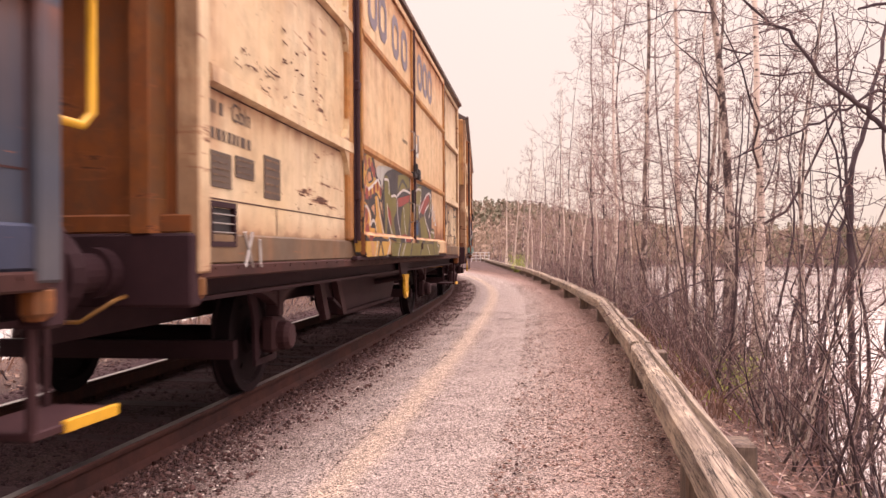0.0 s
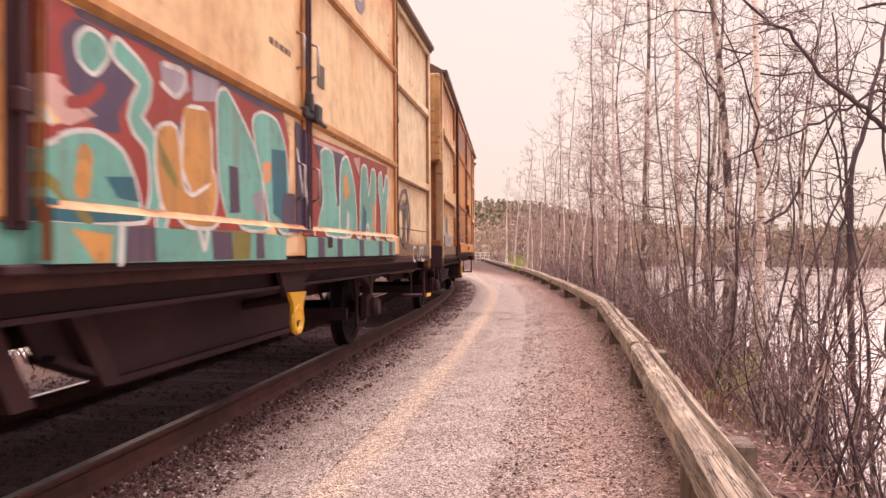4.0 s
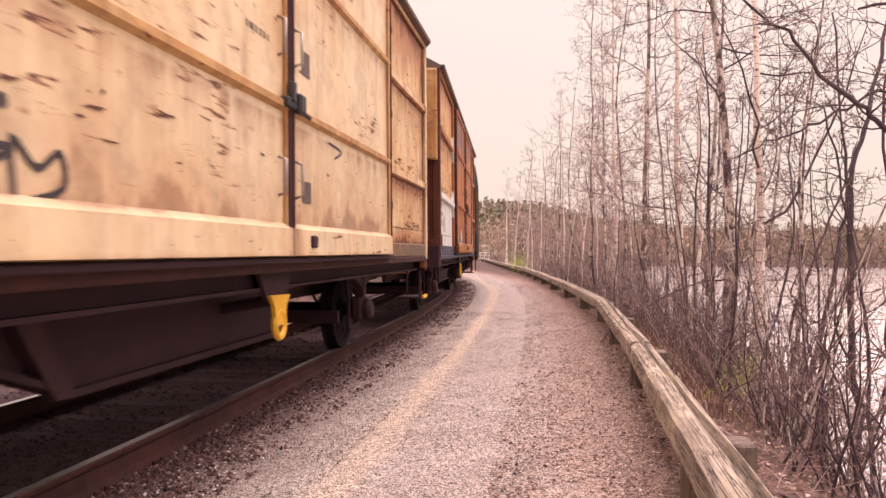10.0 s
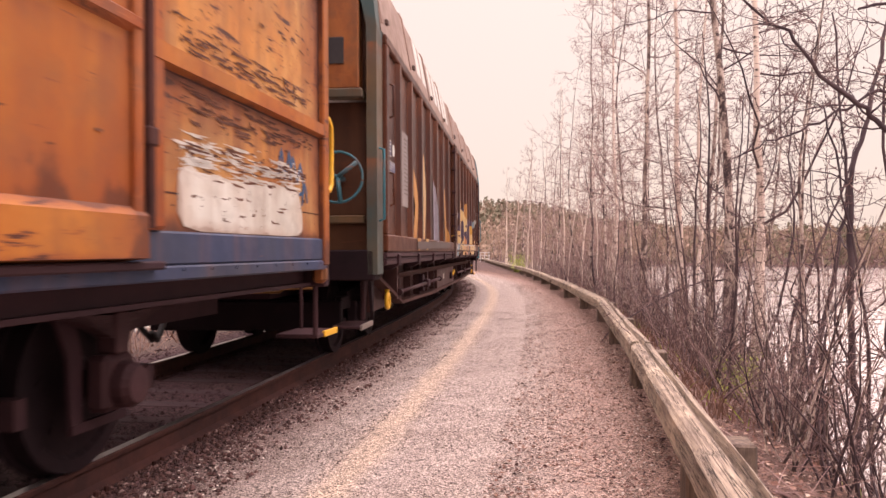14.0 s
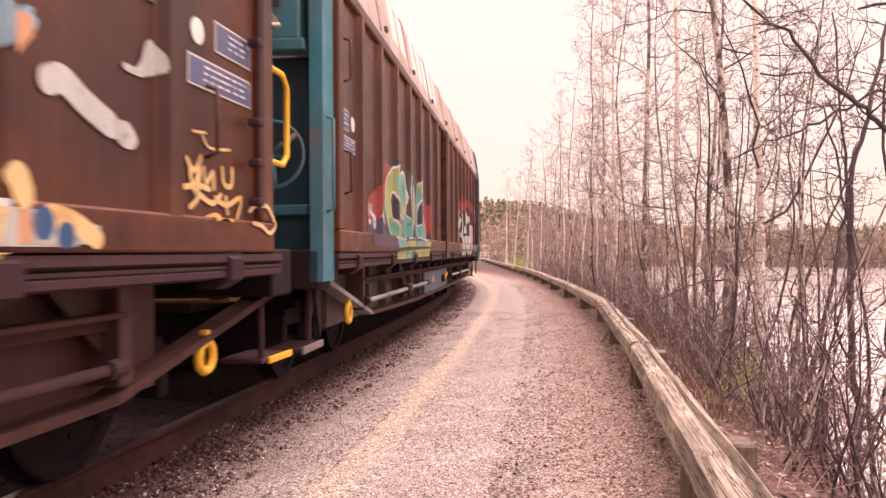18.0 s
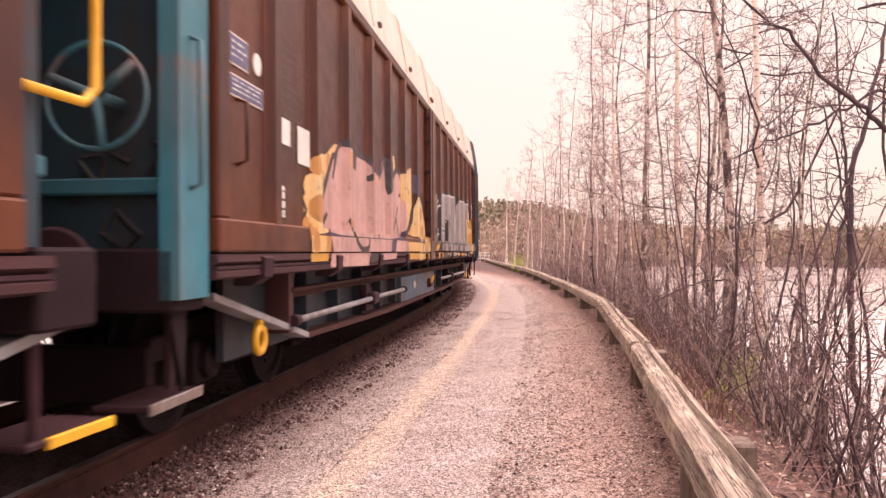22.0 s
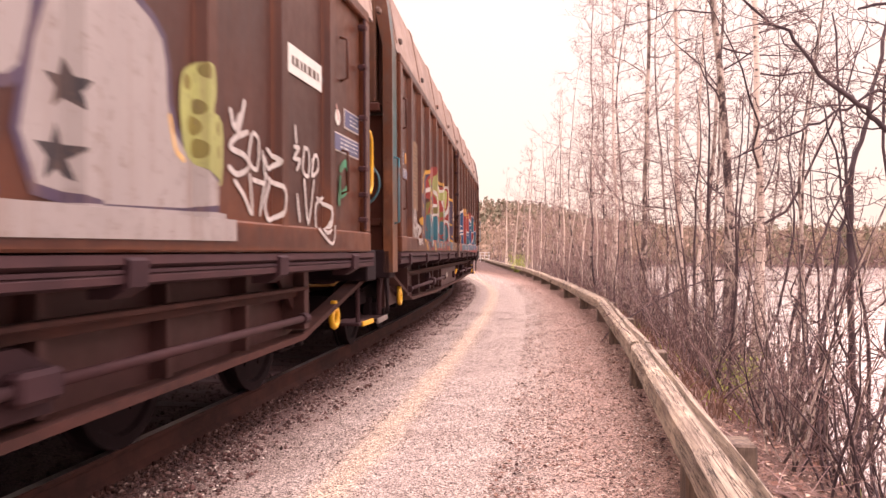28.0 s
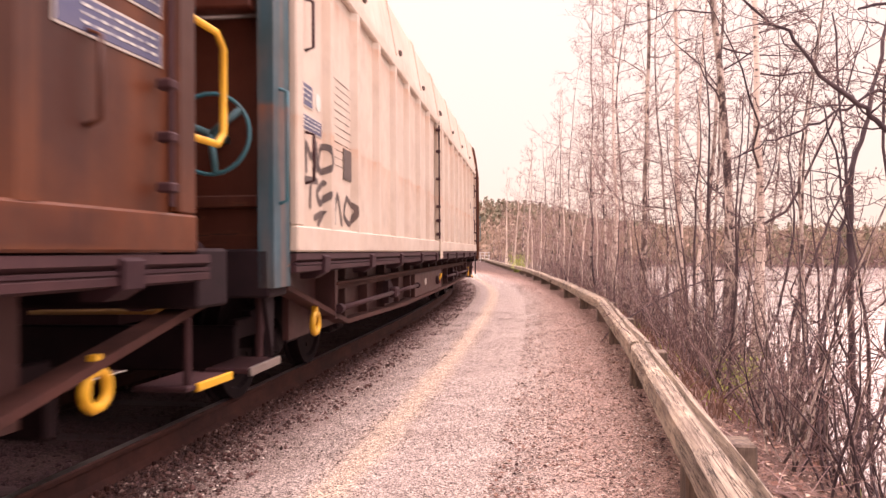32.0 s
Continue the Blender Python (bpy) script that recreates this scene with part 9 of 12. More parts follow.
def paint_wall_white_letters(p):
    p.line("red", 0.26, [(2.42, 1.17), (2.43, 1.83), (2.89, 2.12), (3.11, 2.12), (3.51, 2.4), (3.69, 2.24)])
    p.line("orange", 0.2, [(3.06, 2.09), (3.14, 2.01), (3.17, 1.91)])
    p.line("black", 0.09, [(2.59, 1.76), (2.79, 1.95), (2.86, 1.91), (2.86, 1.63), (2.7, 1.59)], True)
    p.fill("white", [(2.59, 1.76), (2.79, 1.95), (2.86, 1.91), (2.86, 1.63), (2.7, 1.59)])
    p.line("black", 0.08, [(2.85, 2.01), (2.9, 2.04), (2.93, 1.93), (2.87, 1.89)], True)
    p.fill("white", [(2.85, 2.01), (2.9, 2.04), (2.93, 1.93), (2.87, 1.89)])
    p.fill("green", [(2.56, 1.67), (2.62, 1.65), (2.63, 1.18), (2.56, 1.18)])
    p.fill("white", [(2.65, 1.59), (2.71, 1.56), (2.73, 1.18), (2.64, 1.18)])
    p.fill("green", [(2.74, 1.31), (3, 1.31), (3.07, 1.18), (2.75, 1.17)])
    p.fill("green", [(2.56, 1.14), (3.05, 1.15), (3.02, 1.05), (2.63, 1.05)])
    p.line("red", .2, [(3.67, 2.29), (3.86, 2.19), (4.04, 2.2), (4.25, 2.32), (4.47, 2.41), (4.72, 2.34), (5.08, 2.31), (5.41, 2.47), (5.79, 2.31), (6.05, 2.16), (6.29, 1.29)])
    p.fill("orange", [(3.91, 1.89), (4.04, 1.91), (4.25, 1.76), (4.14, 1.53), (3.99, 1.54), (3.92, 1.71)])
    p.fill("orange", [(3.03, 2.09), (3.18, 2.14), (3.26, 2.05), (3.23, 1.86), (3.14, 1.91), (3.08, 2.04)])
    p.outlined("white", "black", .08, [(2.68, 1.71), (2.86, 1.92), (2.95, 1.88), (2.93, 1.73), (2.89, 1.65), (2.78, 1.58)])
    p.outlined("white", "black", .08, [(2.92, 1.96), (2.96, 2.01), (3.01, 1.97), (2.98, 1.89), (2.93, 1.9)])
    p.outlined("white", "black", .09, [(2.94, 1.75), (3.04, 1.9), (3.2, 1.87), (3.27, 1.84), (3.26, 1.69), (3.37, 1.58), (3.46, 1.65), (3.4, 1.75), (3.26, 1.94), (3.26, 2.05), (3.53, 2.24), (3.63, 2.22), (3.85, 1.88), (3.87, 1.53), (3.6, 1.41), (3.42, 1.34), (3.25, 1.31), (3.03, 1.32), (2.84, 1.51), (2.94, 1.6)])
    p.fill("black", [(3.27, 1.86), (3.46, 1.67), (3.37, 1.57), (3.26, 1.67)])
    p.fill("ice", [(3.28, 1.82), (3.33, 1.79), (3.33, 1.66), (3.29, 1.71)])
    p.fill("ice", [(3.35, 1.73), (3.4, 1.66), (3.37, 1.62)])
    p.outlined("white", "black", .07, [(3.87, 1.74), (4.01, 1.62), (3.99, 1.55), (3.87, 1.56)])
    p.outlined("white", "black", .08, [(3.64, 1.35), (3.85, 1.49), (3.99, 1.51), (4.21, 1.45), (4.21, 1.36), (4.1, 1.32), (3.68, 1.31)])
    p.fill("black", [(4.32, 2.05), (4.47, 2.25), (4.72, 2.2), (5.08, 1.98), (5.05, 1.88), (5.04, 1.6), (5.08, 1.33), (4.2, 1.32), (4.18, 1.47), (4.27, 1.69)])
    p.fill("white", [(4.47, 2.2), (4.66, 2.19), (4.62, 2.1), (4.5, 2.03)])
    p.fill("white", [(4.59, 2.06), (4.76, 2.13), (5.0, 1.94), (4.93, 1.86), (4.82, 1.74), (4.62, 1.87), (4.53, 1.75), (4.48, 1.9)])
    p.fill("white", [(4.38, 2.05), (4.46, 2.04), (4.47, 1.87), (4.51, 1.75), (4.39, 1.59), (4.57, 1.43), (4.52, 1.33), (4.23, 1.33), (4.23, 1.48), (4.29, 1.77)])
    p.line("green", .05, [(4.62, 1.82), (4.84, 1.64), (4.62, 1.5), (4.44, 1.58), (4.62, 1.82)])
    p.fill("white", [(4.62, 1.73), (4.78, 1.61), (4.68, 1.51), (4.52, 1.55)])
    p.fill("white", [(4.68, 1.46), (4.92, 1.52), (5.03, 1.43), (5.03, 1.33), (4.65, 1.33)])
    p.fill("black", [(5.0, 1.96), (5.23, 1.82), (5.23, 1.33), (5.05, 1.34)])
    p.fill("green", [(5.08, 1.8), (5.18, 1.75), (5.21, 1.33), (5.11, 1.33)])
    p.outlined("white", "black", .07, [(5.0, 2.1), (5.5, 2.32), (5.59, 2.12), (5.45, 1.94), (5.58, 1.8), (5.58, 1.55), (5.4, 1.42), (5.31, 1.35), (5.19, 1.84), (5.0, 1.99)])
    p.outlined("white", "black", .07, [(5.49, 1.92), (5.88, 2.02), (5.93, 1.91), (5.68, 1.77)])
    p.outlined("white", "black", .07, [(5.68, 1.75), (5.93, 1.84), (6.21, 1.7), (6.27, 1.46), (6.09, 1.33), (5.53, 1.33), (5.49, 1.45), (5.77, 1.5), (5.77, 1.6), (5.58, 1.61)])
    p.fill("green", [(5.68, 1.59), (5.82, 1.61), (5.81, 1.5), (5.69, 1.5)])
    p.fill("green", [(2.64, 1.3), (2.76, 1.3), (2.75, 1.18), (2.64, 1.18)])
    p.fill("purple", [(2.75, 1.3), (2.92, 1.3), (2.9, 1.18), (2.77, 1.18)])
    p.fill("ice", [(2.77, 1.3), (2.83, 1.3), (2.82, 1.18), (2.77, 1.18)])
    p.fill("green", [(2.92, 1.3), (3.05, 1.3), (3.11, 1.19), (2.93, 1.18)])
    p.fill("white", [(3.05, 1.3), (3.52, 1.31), (3.57, 1.18), (3.13, 1.18)])
    p.fill("black", [(3.51, 1.31), (3.73, 1.31), (3.77, 1.18), (3.56, 1.18)])
    p.fill("green", [(3.52, 1.31), (3.64, 1.3), (3.66, 1.19), (3.58, 1.19)])
    p.fill("white", [(3.74, 1.31), (4.18, 1.31), (4.08, 1.19), (3.8, 1.18)])
    p.fill("black", [(4.11, 1.31), (4.27, 1.31), (4.3, 1.19), (4.08, 1.18)])
    p.fill("white", [(4.27, 1.31), (5.03, 1.31), (4.95, 1.18), (4.31, 1.18)])
    p.fill("green", [(5.03, 1.31), (5.31, 1.31), (5.23, 1.19), (4.98, 1.18)])
    p.fill("black", [(5.31, 1.31), (5.5, 1.31), (5.45, 1.19), (5.26, 1.19)])
    p.fill("white", [(5.48, 1.31), (6.04, 1.32), (5.89, 1.19), (5.48, 1.19)])
    p.fill("green", [(6.04, 1.32), (6.27, 1.31), (6.2, 1.21), (5.93, 1.19)])
    p.fill("red", [(6.29, 1.31), (6.48, 1.31), (6.48, 1.19), (6.29, 1.19)])
    p.fill("white", [(3.12, 1.15), (3.51, 1.15), (3.33, 1.06), (3.1, 1.05)])
    p.fill("green", [(2.87, 1.14), (3.09, 1.14), (3.07, 1.06), (2.87, 1.06)])
    p.fill("black", [(3.52, 1.15), (3.77, 1.15), (3.72, 1.05), (3.35, 1.06)])
    p.fill("white", [(3.78, 1.15), (4.04, 1.16), (3.93, 1.05), (3.68, 1.05)])
    p.fill("white", [(4.29, 1.15), (4.93, 1.16), (4.71, 1.06), (4.23, 1.06)])
    p.fill("green", [(4.93, 1.15), (5.32, 1.15), (5.06, 1.06), (4.74, 1.06)])
    p.fill("white", [(5.36, 1.15), (5.83, 1.15), (5.63, 1.06), (5.31, 1.06)])


def paint_wall_pink_letters(p):
    p.fill("cream", [(-6.54, 1.85), (-6.31, 1.9), (-6.16, 1.89), (-5.86, 2.03), (-5.75, 2.02), (-5.91, 1.94), (-5.98, 1.86), (-6.3, 1.53), (-6.32, 1.39), (-6.22, 1.29), (-6.74, 1.26), (-6.74, 1.67), (-6.56, 1.71)])
    p.dots("orange", .075, [(-6.06, 1.85), (-6.53, 1.77)])
    p.dots("orange", .11, [(-6.28, 1.68), (-6.5, 1.46)])
    p.dots("orange", .10, [(-6.68, 1.3)])
    p.line("black", .045, [(-6.74, 1.57), (-6.72, 1.56)])
    p.line("black", .045, [(-6.74, 1.49), (-6.68, 1.44), (-6.72, 1.4)])
    p.outlined("pink", "purple", .10, [(-6.3, 1.52), (-6.13, 1.69), (-5.95, 1.86), (-5.89, 1.91), (-5.93, 1.75), (-5.79, 1.97), (-5.61, 2.04), (-5.37, 2.02), (-5.14, 1.89), (-5.11, 2.02), (-4.63, 2.02), (-4.59, 1.84), (-4.4, 1.98), (-4.04, 1.91), (-3.86, 2.11), (-3.65, 2.12), (-3.48, 1.62), (-3.34, 1.93), (-3.03, 2.08), (-2.78, 2.05), (-2.7, 1.82), (-2.49, 1.84), (-2.58, 1.28), (-6.21, 1.27), (-6.26, 1.35), (-6.15, 1.41), (-6.28, 1.37)])
    p.line("black", .06, [(-6.3, 1.52), (-6.13, 1.69), (-5.93, 1.92)])
    p.line("black", .05, [(-5.93, 1.75), (-5.78, 1.98)])
    p.line("black", .06, [(-5.61, 2.06), (-5.14, 2.04), (-4.61, 2.04)])
    p.line("black", .05, [(-5.37, 2.02), (-5.15, 1.9), (-5.11, 2.02)])
    p.line("black", .06, [(-4.64, 1.85), (-4.39, 1.99)])
    p.line("black", .05, [(-4.31, 1.96), (-4.26, 1.66), (-4.36, 1.29)])
    p.line("black", .05, [(-4.04, 1.91), (-3.77, 2.11)])
    p.line("black", .06, [(-5.56, 1.4), (-5.38, 1.27), (-5.31, 1.24)])
    p.line("black", .05, [(-6.28, 1.35), (-6.13, 1.43)])
    p.fill("black", [(-3.8, 2.14), (-3.46, 2.12), (-3.46, 1.86), (-3.68, 1.76)])
    p.line("black", .045, [(-3.34, 1.63), (-3.32, 1.89), (-3.01, 2.09), (-2.56, 2.07)])
    p.line("black", .04, [(-2.96, 1.66), (-3.27, 1.38), (-3.4, 1.7)])
    p.line("black", .045, [(-2.87, 1.81), (-2.38, 1.86)])
    p.line("black", .04, [(-3.04, 1.52), (-2.86, 1.28)])
    p.fill("peach", [(-5.58, 1.99), (-5.4, 2.01), (-5.43, 1.86), (-5.55, 1.87)])
    p.fill("peach", [(-4.58, 1.92), (-4.34, 1.91), (-4.4, 1.78), (-4.55, 1.79)])
    p.fill("orange", [(-5.56, 1.41), (-5.34, 1.41), (-5.34, 1.35), (-5.53, 1.35)])
    p.fill("cream", [(-3.47, 2.2), (-3.17, 2.25), (-3.09, 2.13), (-3.32, 2.01)])
    p.fill("purple", [(-2.0, 2.16), (-1.39, 2.18), (-1.47, 1.94), (-1.96, 1.89)])
    p.fill("cream", [(-2.78, 2.07), (-1.93, 2.24), (-1.88, 1.75), (-2.31, 1.36), (-2.75, 1.8)])
    p.fill("cream", [(-1.67, 1.88), (-1.13, 1.87), (-0.56, 1.29), (-2.23, 1.36), (-1.79, 1.54)])
    p.line("black", .03, [(-2.32, 2.01), (-2.09, 1.88)])
    p.line("black", .03, [(-1.76, 1.81), (-2.1, 1.36)])
    p.fill("cream", [(-6.74, 1.26), (-6.2, 1.26), (-6.22, 1.14), (-6.74, 1.14)])
    p.dots("orange", .09, [(-6.62, 1.21)])
    p.fill("orange", [(-6.35, 1.26), (-6.22, 1.26), (-6.22, 1.14), (-6.36, 1.14)])
    p.fill("pink", [(-6.2, 1.26), (-2.58, 1.27), (-2.58, 1.14), (-6.15, 1.14)])
    p.line("black", .055, [(-5.35, 1.25), (-5.12, 1.16), (-4.85, 1.18), (-4.81, 1.25)])
    p.fill("cream", [(-2.53, 1.26), (-0.4, 1.26), (-0.41, 1.14), (-2.53, 1.14)])
    p.fill("purple", [(-3.62, 1.27), (-3.33, 1.27), (-3.41, 1.14), (-3.69, 1.14)])
    p.fill("yellow", [(-6.74, 1.13), (-6.24, 1.13), (-6.28, 1.07), (-6.74, 1.07)])
    p.fill("pink", [(-6.17, 1.13), (-4.72, 1.13), (-4.81, 1.01), (-6.21, 1.02)])
    p.fill("black", [(-4.69, 1.13), (-4.31, 1.12), (-4.36, 1.05), (-4.73, 1.03)])
    p.fill("pink", [(-4.27, 1.12), (-3.26, 1.12), (-3.34, 1.06), (-4.27, 1.05)])
    p.fill("yellow", [(-2.62, 1.12), (-0.41, 1.11), (-0.41, 1.03), (-2.62, 1.04)])
    p.fill("purple", [(-1.52, 1.97), (-1.22, 2.07), (-1.2, 1.86), (-1.24, 1.75), (-1.3, 1.82), (-1.41, 1.87), (-1.52, 1.86)])
    p.fill("ice", [(-1.52, 1.84), (-1.41, 1.88), (-1.29, 1.78), (-1.31, 1.48), (-1.23, 1.34), (-1.29, 1.27), (-1.52, 1.27)])
    p.fill("cream", [(-1.27, 1.71), (-1.21, 1.86), (-1.09, 1.85), (-0.93, 1.73), (-0.81, 1.61), (-0.65, 1.45), (-0.58, 1.28), (-0.68, 1.25), (-1.05, 1.26), (-1.23, 1.36), (-1.31, 1.48)])
    p.line("black", .045, [(-1.22, 1.84), (-1.29, 1.64), (-1.29, 1.44), (-1.19, 1.32), (-1.07, 1.26)])
    p.dots("orange", .11, [(-1.09, 1.67), (-1.23, 1.46)])
    p.dots("orange", .085, [(-0.95, 1.43), (-0.75, 1.3)])
    p.line("white", .03, [(-1.17, 1.86), (-0.97, 1.77), (-0.79, 1.59), (-0.63, 1.43)])
    p.fill("cream", [(-0.54, 1.43), (-0.44, 1.47), (-0.32, 1.36), (-0.41, 1.27), (-0.51, 1.28)])
    p.fill("cream", [(-1.52, 1.24), (-0.37, 1.26), (-0.43, 1.14), (-1.52, 1.12)])
    p.dots("orange", .08, [(-0.87, 1.17), (-0.67, 1.24)])
    p.line("black", .045, [(-1.23, 1.25), (-1.26, 1.14)])
    p.line("black", .045, [(-1.0, 1.25), (-1.02, 1.14)])
    p.fill("yellow", [(-1.13, 1.11), (0.11, 1.11), (0.08, 1.04), (-1.13, 1.03)])
    p.fill("cream", [(-1.52, 1.11), (-1.13, 1.11), (-1.16, 1.03), (-1.52, 1.02)])


def paint_wall_silver_letters(p):
    p.fill("yellow", [(-0.55, 1.44), (-0.45, 1.48), (-0.28, 1.42), (-0.23, 1.32), (-0.12, 1.35), (0.22, 1.51), (0.34, 1.73), (0.45, 1.81), (0.66, 2.1), (0.77, 2.1), (0.79, 1.16), (-0.55, 1.13)])
    p.fill("cream", [(-0.48, 1.44), (-0.37, 1.41), (-0.28, 1.35), (-0.37, 1.25), (-0.48, 1.29)])
    p.line("black", 0.14, [(-0.4, 1.27), (-0.28, 1.3)])
    p.line("black", 0.14, [(-0.22, 1.34), (-0.12, 1.27)])
    p.line("black", 0.14, [(0, 1.35), (0.02, 1.16)])
    p.line("black", 0.1, [(0.1, 1.43), (0.18, 1.46), (0.17, 1.37)])
    p.line("black", 0.1, [(0.22, 1.3), (0.14, 1.25), (0.18, 1.18)])
    p.line("black", 0.1, [(0.37, 1.55), (0.4, 1.41), (0.5, 1.44), (0.52, 1.54)])
    p.line("black", 0.08, [(0.58, 1.45), (0.66, 1.53), (0.62, 1.37)])
    p.line("black", 0.08, [(0.38, 1.71), (0.42, 1.67), (0.52, 1.79)])
    p.line("black", 0.08, [(0.22, 1.25), (0.37, 1.29), (0.59, 1.29)])
    p.fill("black", [(0.66, 2.01), (0.95, 2.14), (1.63, 2.18), (2.17, 2.23), (3.54, 2.26), (5.27, 2.26), (6.96, 2.32), (6.99, 1.25), (1.48, 1.28), (0.66, 1.27)])
    p.fill("silver", [(0.92, 2.07), (1.02, 2.12), (1.03, 1.73), (0.98, 1.3), (0.91, 1.32)])
    p.fill("silver", [(1.07, 2.09), (2.04, 2.14), (2.04, 1.3), (1.07, 1.3)])
    p.fill("black", [(1.24, 1.7), (1.43, 1.72), (1.43, 1.29), (1.25, 1.3)])
    p.fill("black", [(1.82, 1.71), (1.97, 1.7), (1.96, 1.29), (1.8, 1.3)])
    p.fill("silver", [(1.44, 1.56), (1.82, 1.55), (1.8, 1.3), (1.43, 1.3)])
    p.line("black", .045, [(1.44, 1.51), (1.82, 1.5)])
    p.line("white", .03, [(1.44, 1.54), (1.82, 1.54)])
    p.line("white", .03, [(1.44, 1.48), (1.8, 1.46)])
    p.line("white", .04, [(1.07, 1.3), (1.08, 2.08), (1.21, 2.11), (1.63, 2.14), (2.05, 2.14)])
    p.line("white", .03, [(0.74, 1.84), (0.86, 1.99)])
    p.line("white", .03, [(0.75, 1.79), (0.89, 1.91)])
    p.line("white", .03, [(0.75, 1.39), (0.86, 1.51)])
    p.line("white", .03, [(0.76, 1.34), (0.87, 1.43)])
    p.line("white", .025, [(1.27, 1.51), (1.39, 1.64)])
    p.line("white", .025, [(1.3, 1.48), (1.41, 1.58)])
    p.line("white", .02, [(1.83, 1.57), (1.92, 1.68)])
    p.fill("silver", [(2.24, 2.16), (3.05, 2.18), (3.09, 1.3), (2.24, 1.29)])
    p.fill("black", [(2.6, 1.83), (2.76, 1.83), (2.78, 1.6), (2.62, 1.57)])
    p.line("black", .04, [(2.69, 1.59), (2.66, 1.29)])
    p.line("white", .035, [(2.24, 2.15), (2.54, 2.19), (3.05, 2.18)])
    p.line("white", .035, [(2.25, 2.14), (2.26, 1.59)])
    p.line("white", .02, [(2.64, 1.68), (2.73, 1.76)])
    p.fill("silver", [(3.09, 2.17), (3.56, 2.17), (3.73, 1.74), (3.89, 2.19), (4.15, 2.19), (4.08, 1.29), (3.72, 1.28), (3.52, 1.38), (3.18, 1.29), (3.09, 1.3)])
    p.line("black", .035, [(3.16, 1.48), (3.35, 1.38), (3.66, 1.44), (3.66, 1.3)])
    p.line("black", .03, [(3.35, 1.38), (3.17, 1.3)])
    p.line("white", .03, [(3.09, 2.17), (3.49, 2.18), (3.66, 2.08)])
    p.fill("silver", [(4.21, 2.24), (5.07, 2.24), (5.01, 1.31), (4.22, 1.3)])
    p.line("black", .035, [(4.62, 1.72), (4.29, 1.51), (4.7, 1.33)])
    p.line("black", .03, [(4.68, 1.85), (4.52, 1.68)])
    p.line("white", .03, [(4.21, 2.23), (5.05, 2.22)])
    p.fill("silver", [(5.19, 2.21), (6.54, 2.25), (6.45, 1.31), (5.15, 1.3)])
    p.fill("black", [(5.89, 1.85), (6.22, 1.88), (6.21, 1.31), (5.88, 1.31)])
    p.fill("black", [(5.06, 1.84), (5.39, 1.86), (5.39, 1.74), (5.1, 1.73)])
    p.line("white", .03, [(5.19, 2.2), (6.77, 2.26)])
    p.fill("yellow", [(6.37, 2.15), (6.82, 2.06), (7.26, 1.58), (7.45, 1.27), (6.34, 1.28)])
    p.fill("cream", [(6.47, 1.9), (6.82, 1.87), (7.0, 1.56), (6.58, 1.61)])
    p.line("black", .03, [(6.47, 1.83), (6.94, 1.78)])
    p.line("black", .03, [(6.4, 1.54), (6.93, 1.43)])
    p.fill("black", [(0.75, 1.27), (8.37, 1.26), (8.37, 1.14), (0.75, 1.15)])
    p.fill("silver", [(1.48, 1.28), (1.87, 1.28), (1.86, 1.15), (1.48, 1.15)])
    p.fill("silver", [(2.3, 1.28), (2.7, 1.28), (2.68, 1.15), (2.31, 1.15)])
    p.fill("silver", [(2.84, 1.27), (3.19, 1.27), (3.19, 1.15), (2.86, 1.15)])
    p.fill("silver", [(3.35, 1.27), (3.66, 1.27), (3.63, 1.15), (3.36, 1.15)])
    p.fill("silver", [(4.12, 1.27), (4.7, 1.27), (4.66, 1.15), (4.16, 1.15)])
    p.fill("silver", [(5.15, 1.27), (6.48, 1.27), (6.42, 1.14), (5.25, 1.14)])
    p.fill("yellow", [(6.59, 1.27), (7.59, 1.27), (7.48, 1.14), (6.74, 1.14)])
    p.line("white", .03, [(1.05, 1.18), (1.15, 1.26)])
    p.line("white", .03, [(1.15, 1.17), (1.27, 1.26)])
    p.line("white", .03, [(2.03, 1.22), (2.2, 1.28)])
    p.fill("black", [(1.2, 1.12), (1.84, 1.12), (1.84, 1.04), (1.2, 1.04)])
    p.fill("yellow", [(1.86, 1.12), (2.13, 1.12), (2.1, 1.07), (1.84, 1.07)])
    p.fill("silver", [(2.23, 1.12), (2.71, 1.12), (2.69, 1.06), (2.23, 1.04)])
    p.fill("silver", [(2.88, 1.12), (3.65, 1.11), (3.59, 1.06), (2.88, 1.05)])
    p.fill("yellow", [(3.7, 1.11), (5.27, 1.09), (5.07, 1.05), (3.7, 1.05)])
    p.fill("silver", [(5.27, 1.09), (6.48, 1.08), (6.2, 1.04), (5.27, 1.04)])
    p.fill("yellow", [(0.55, 1.12), (1.19, 1.12), (1.19, 1.04), (0.55, 1.02)])


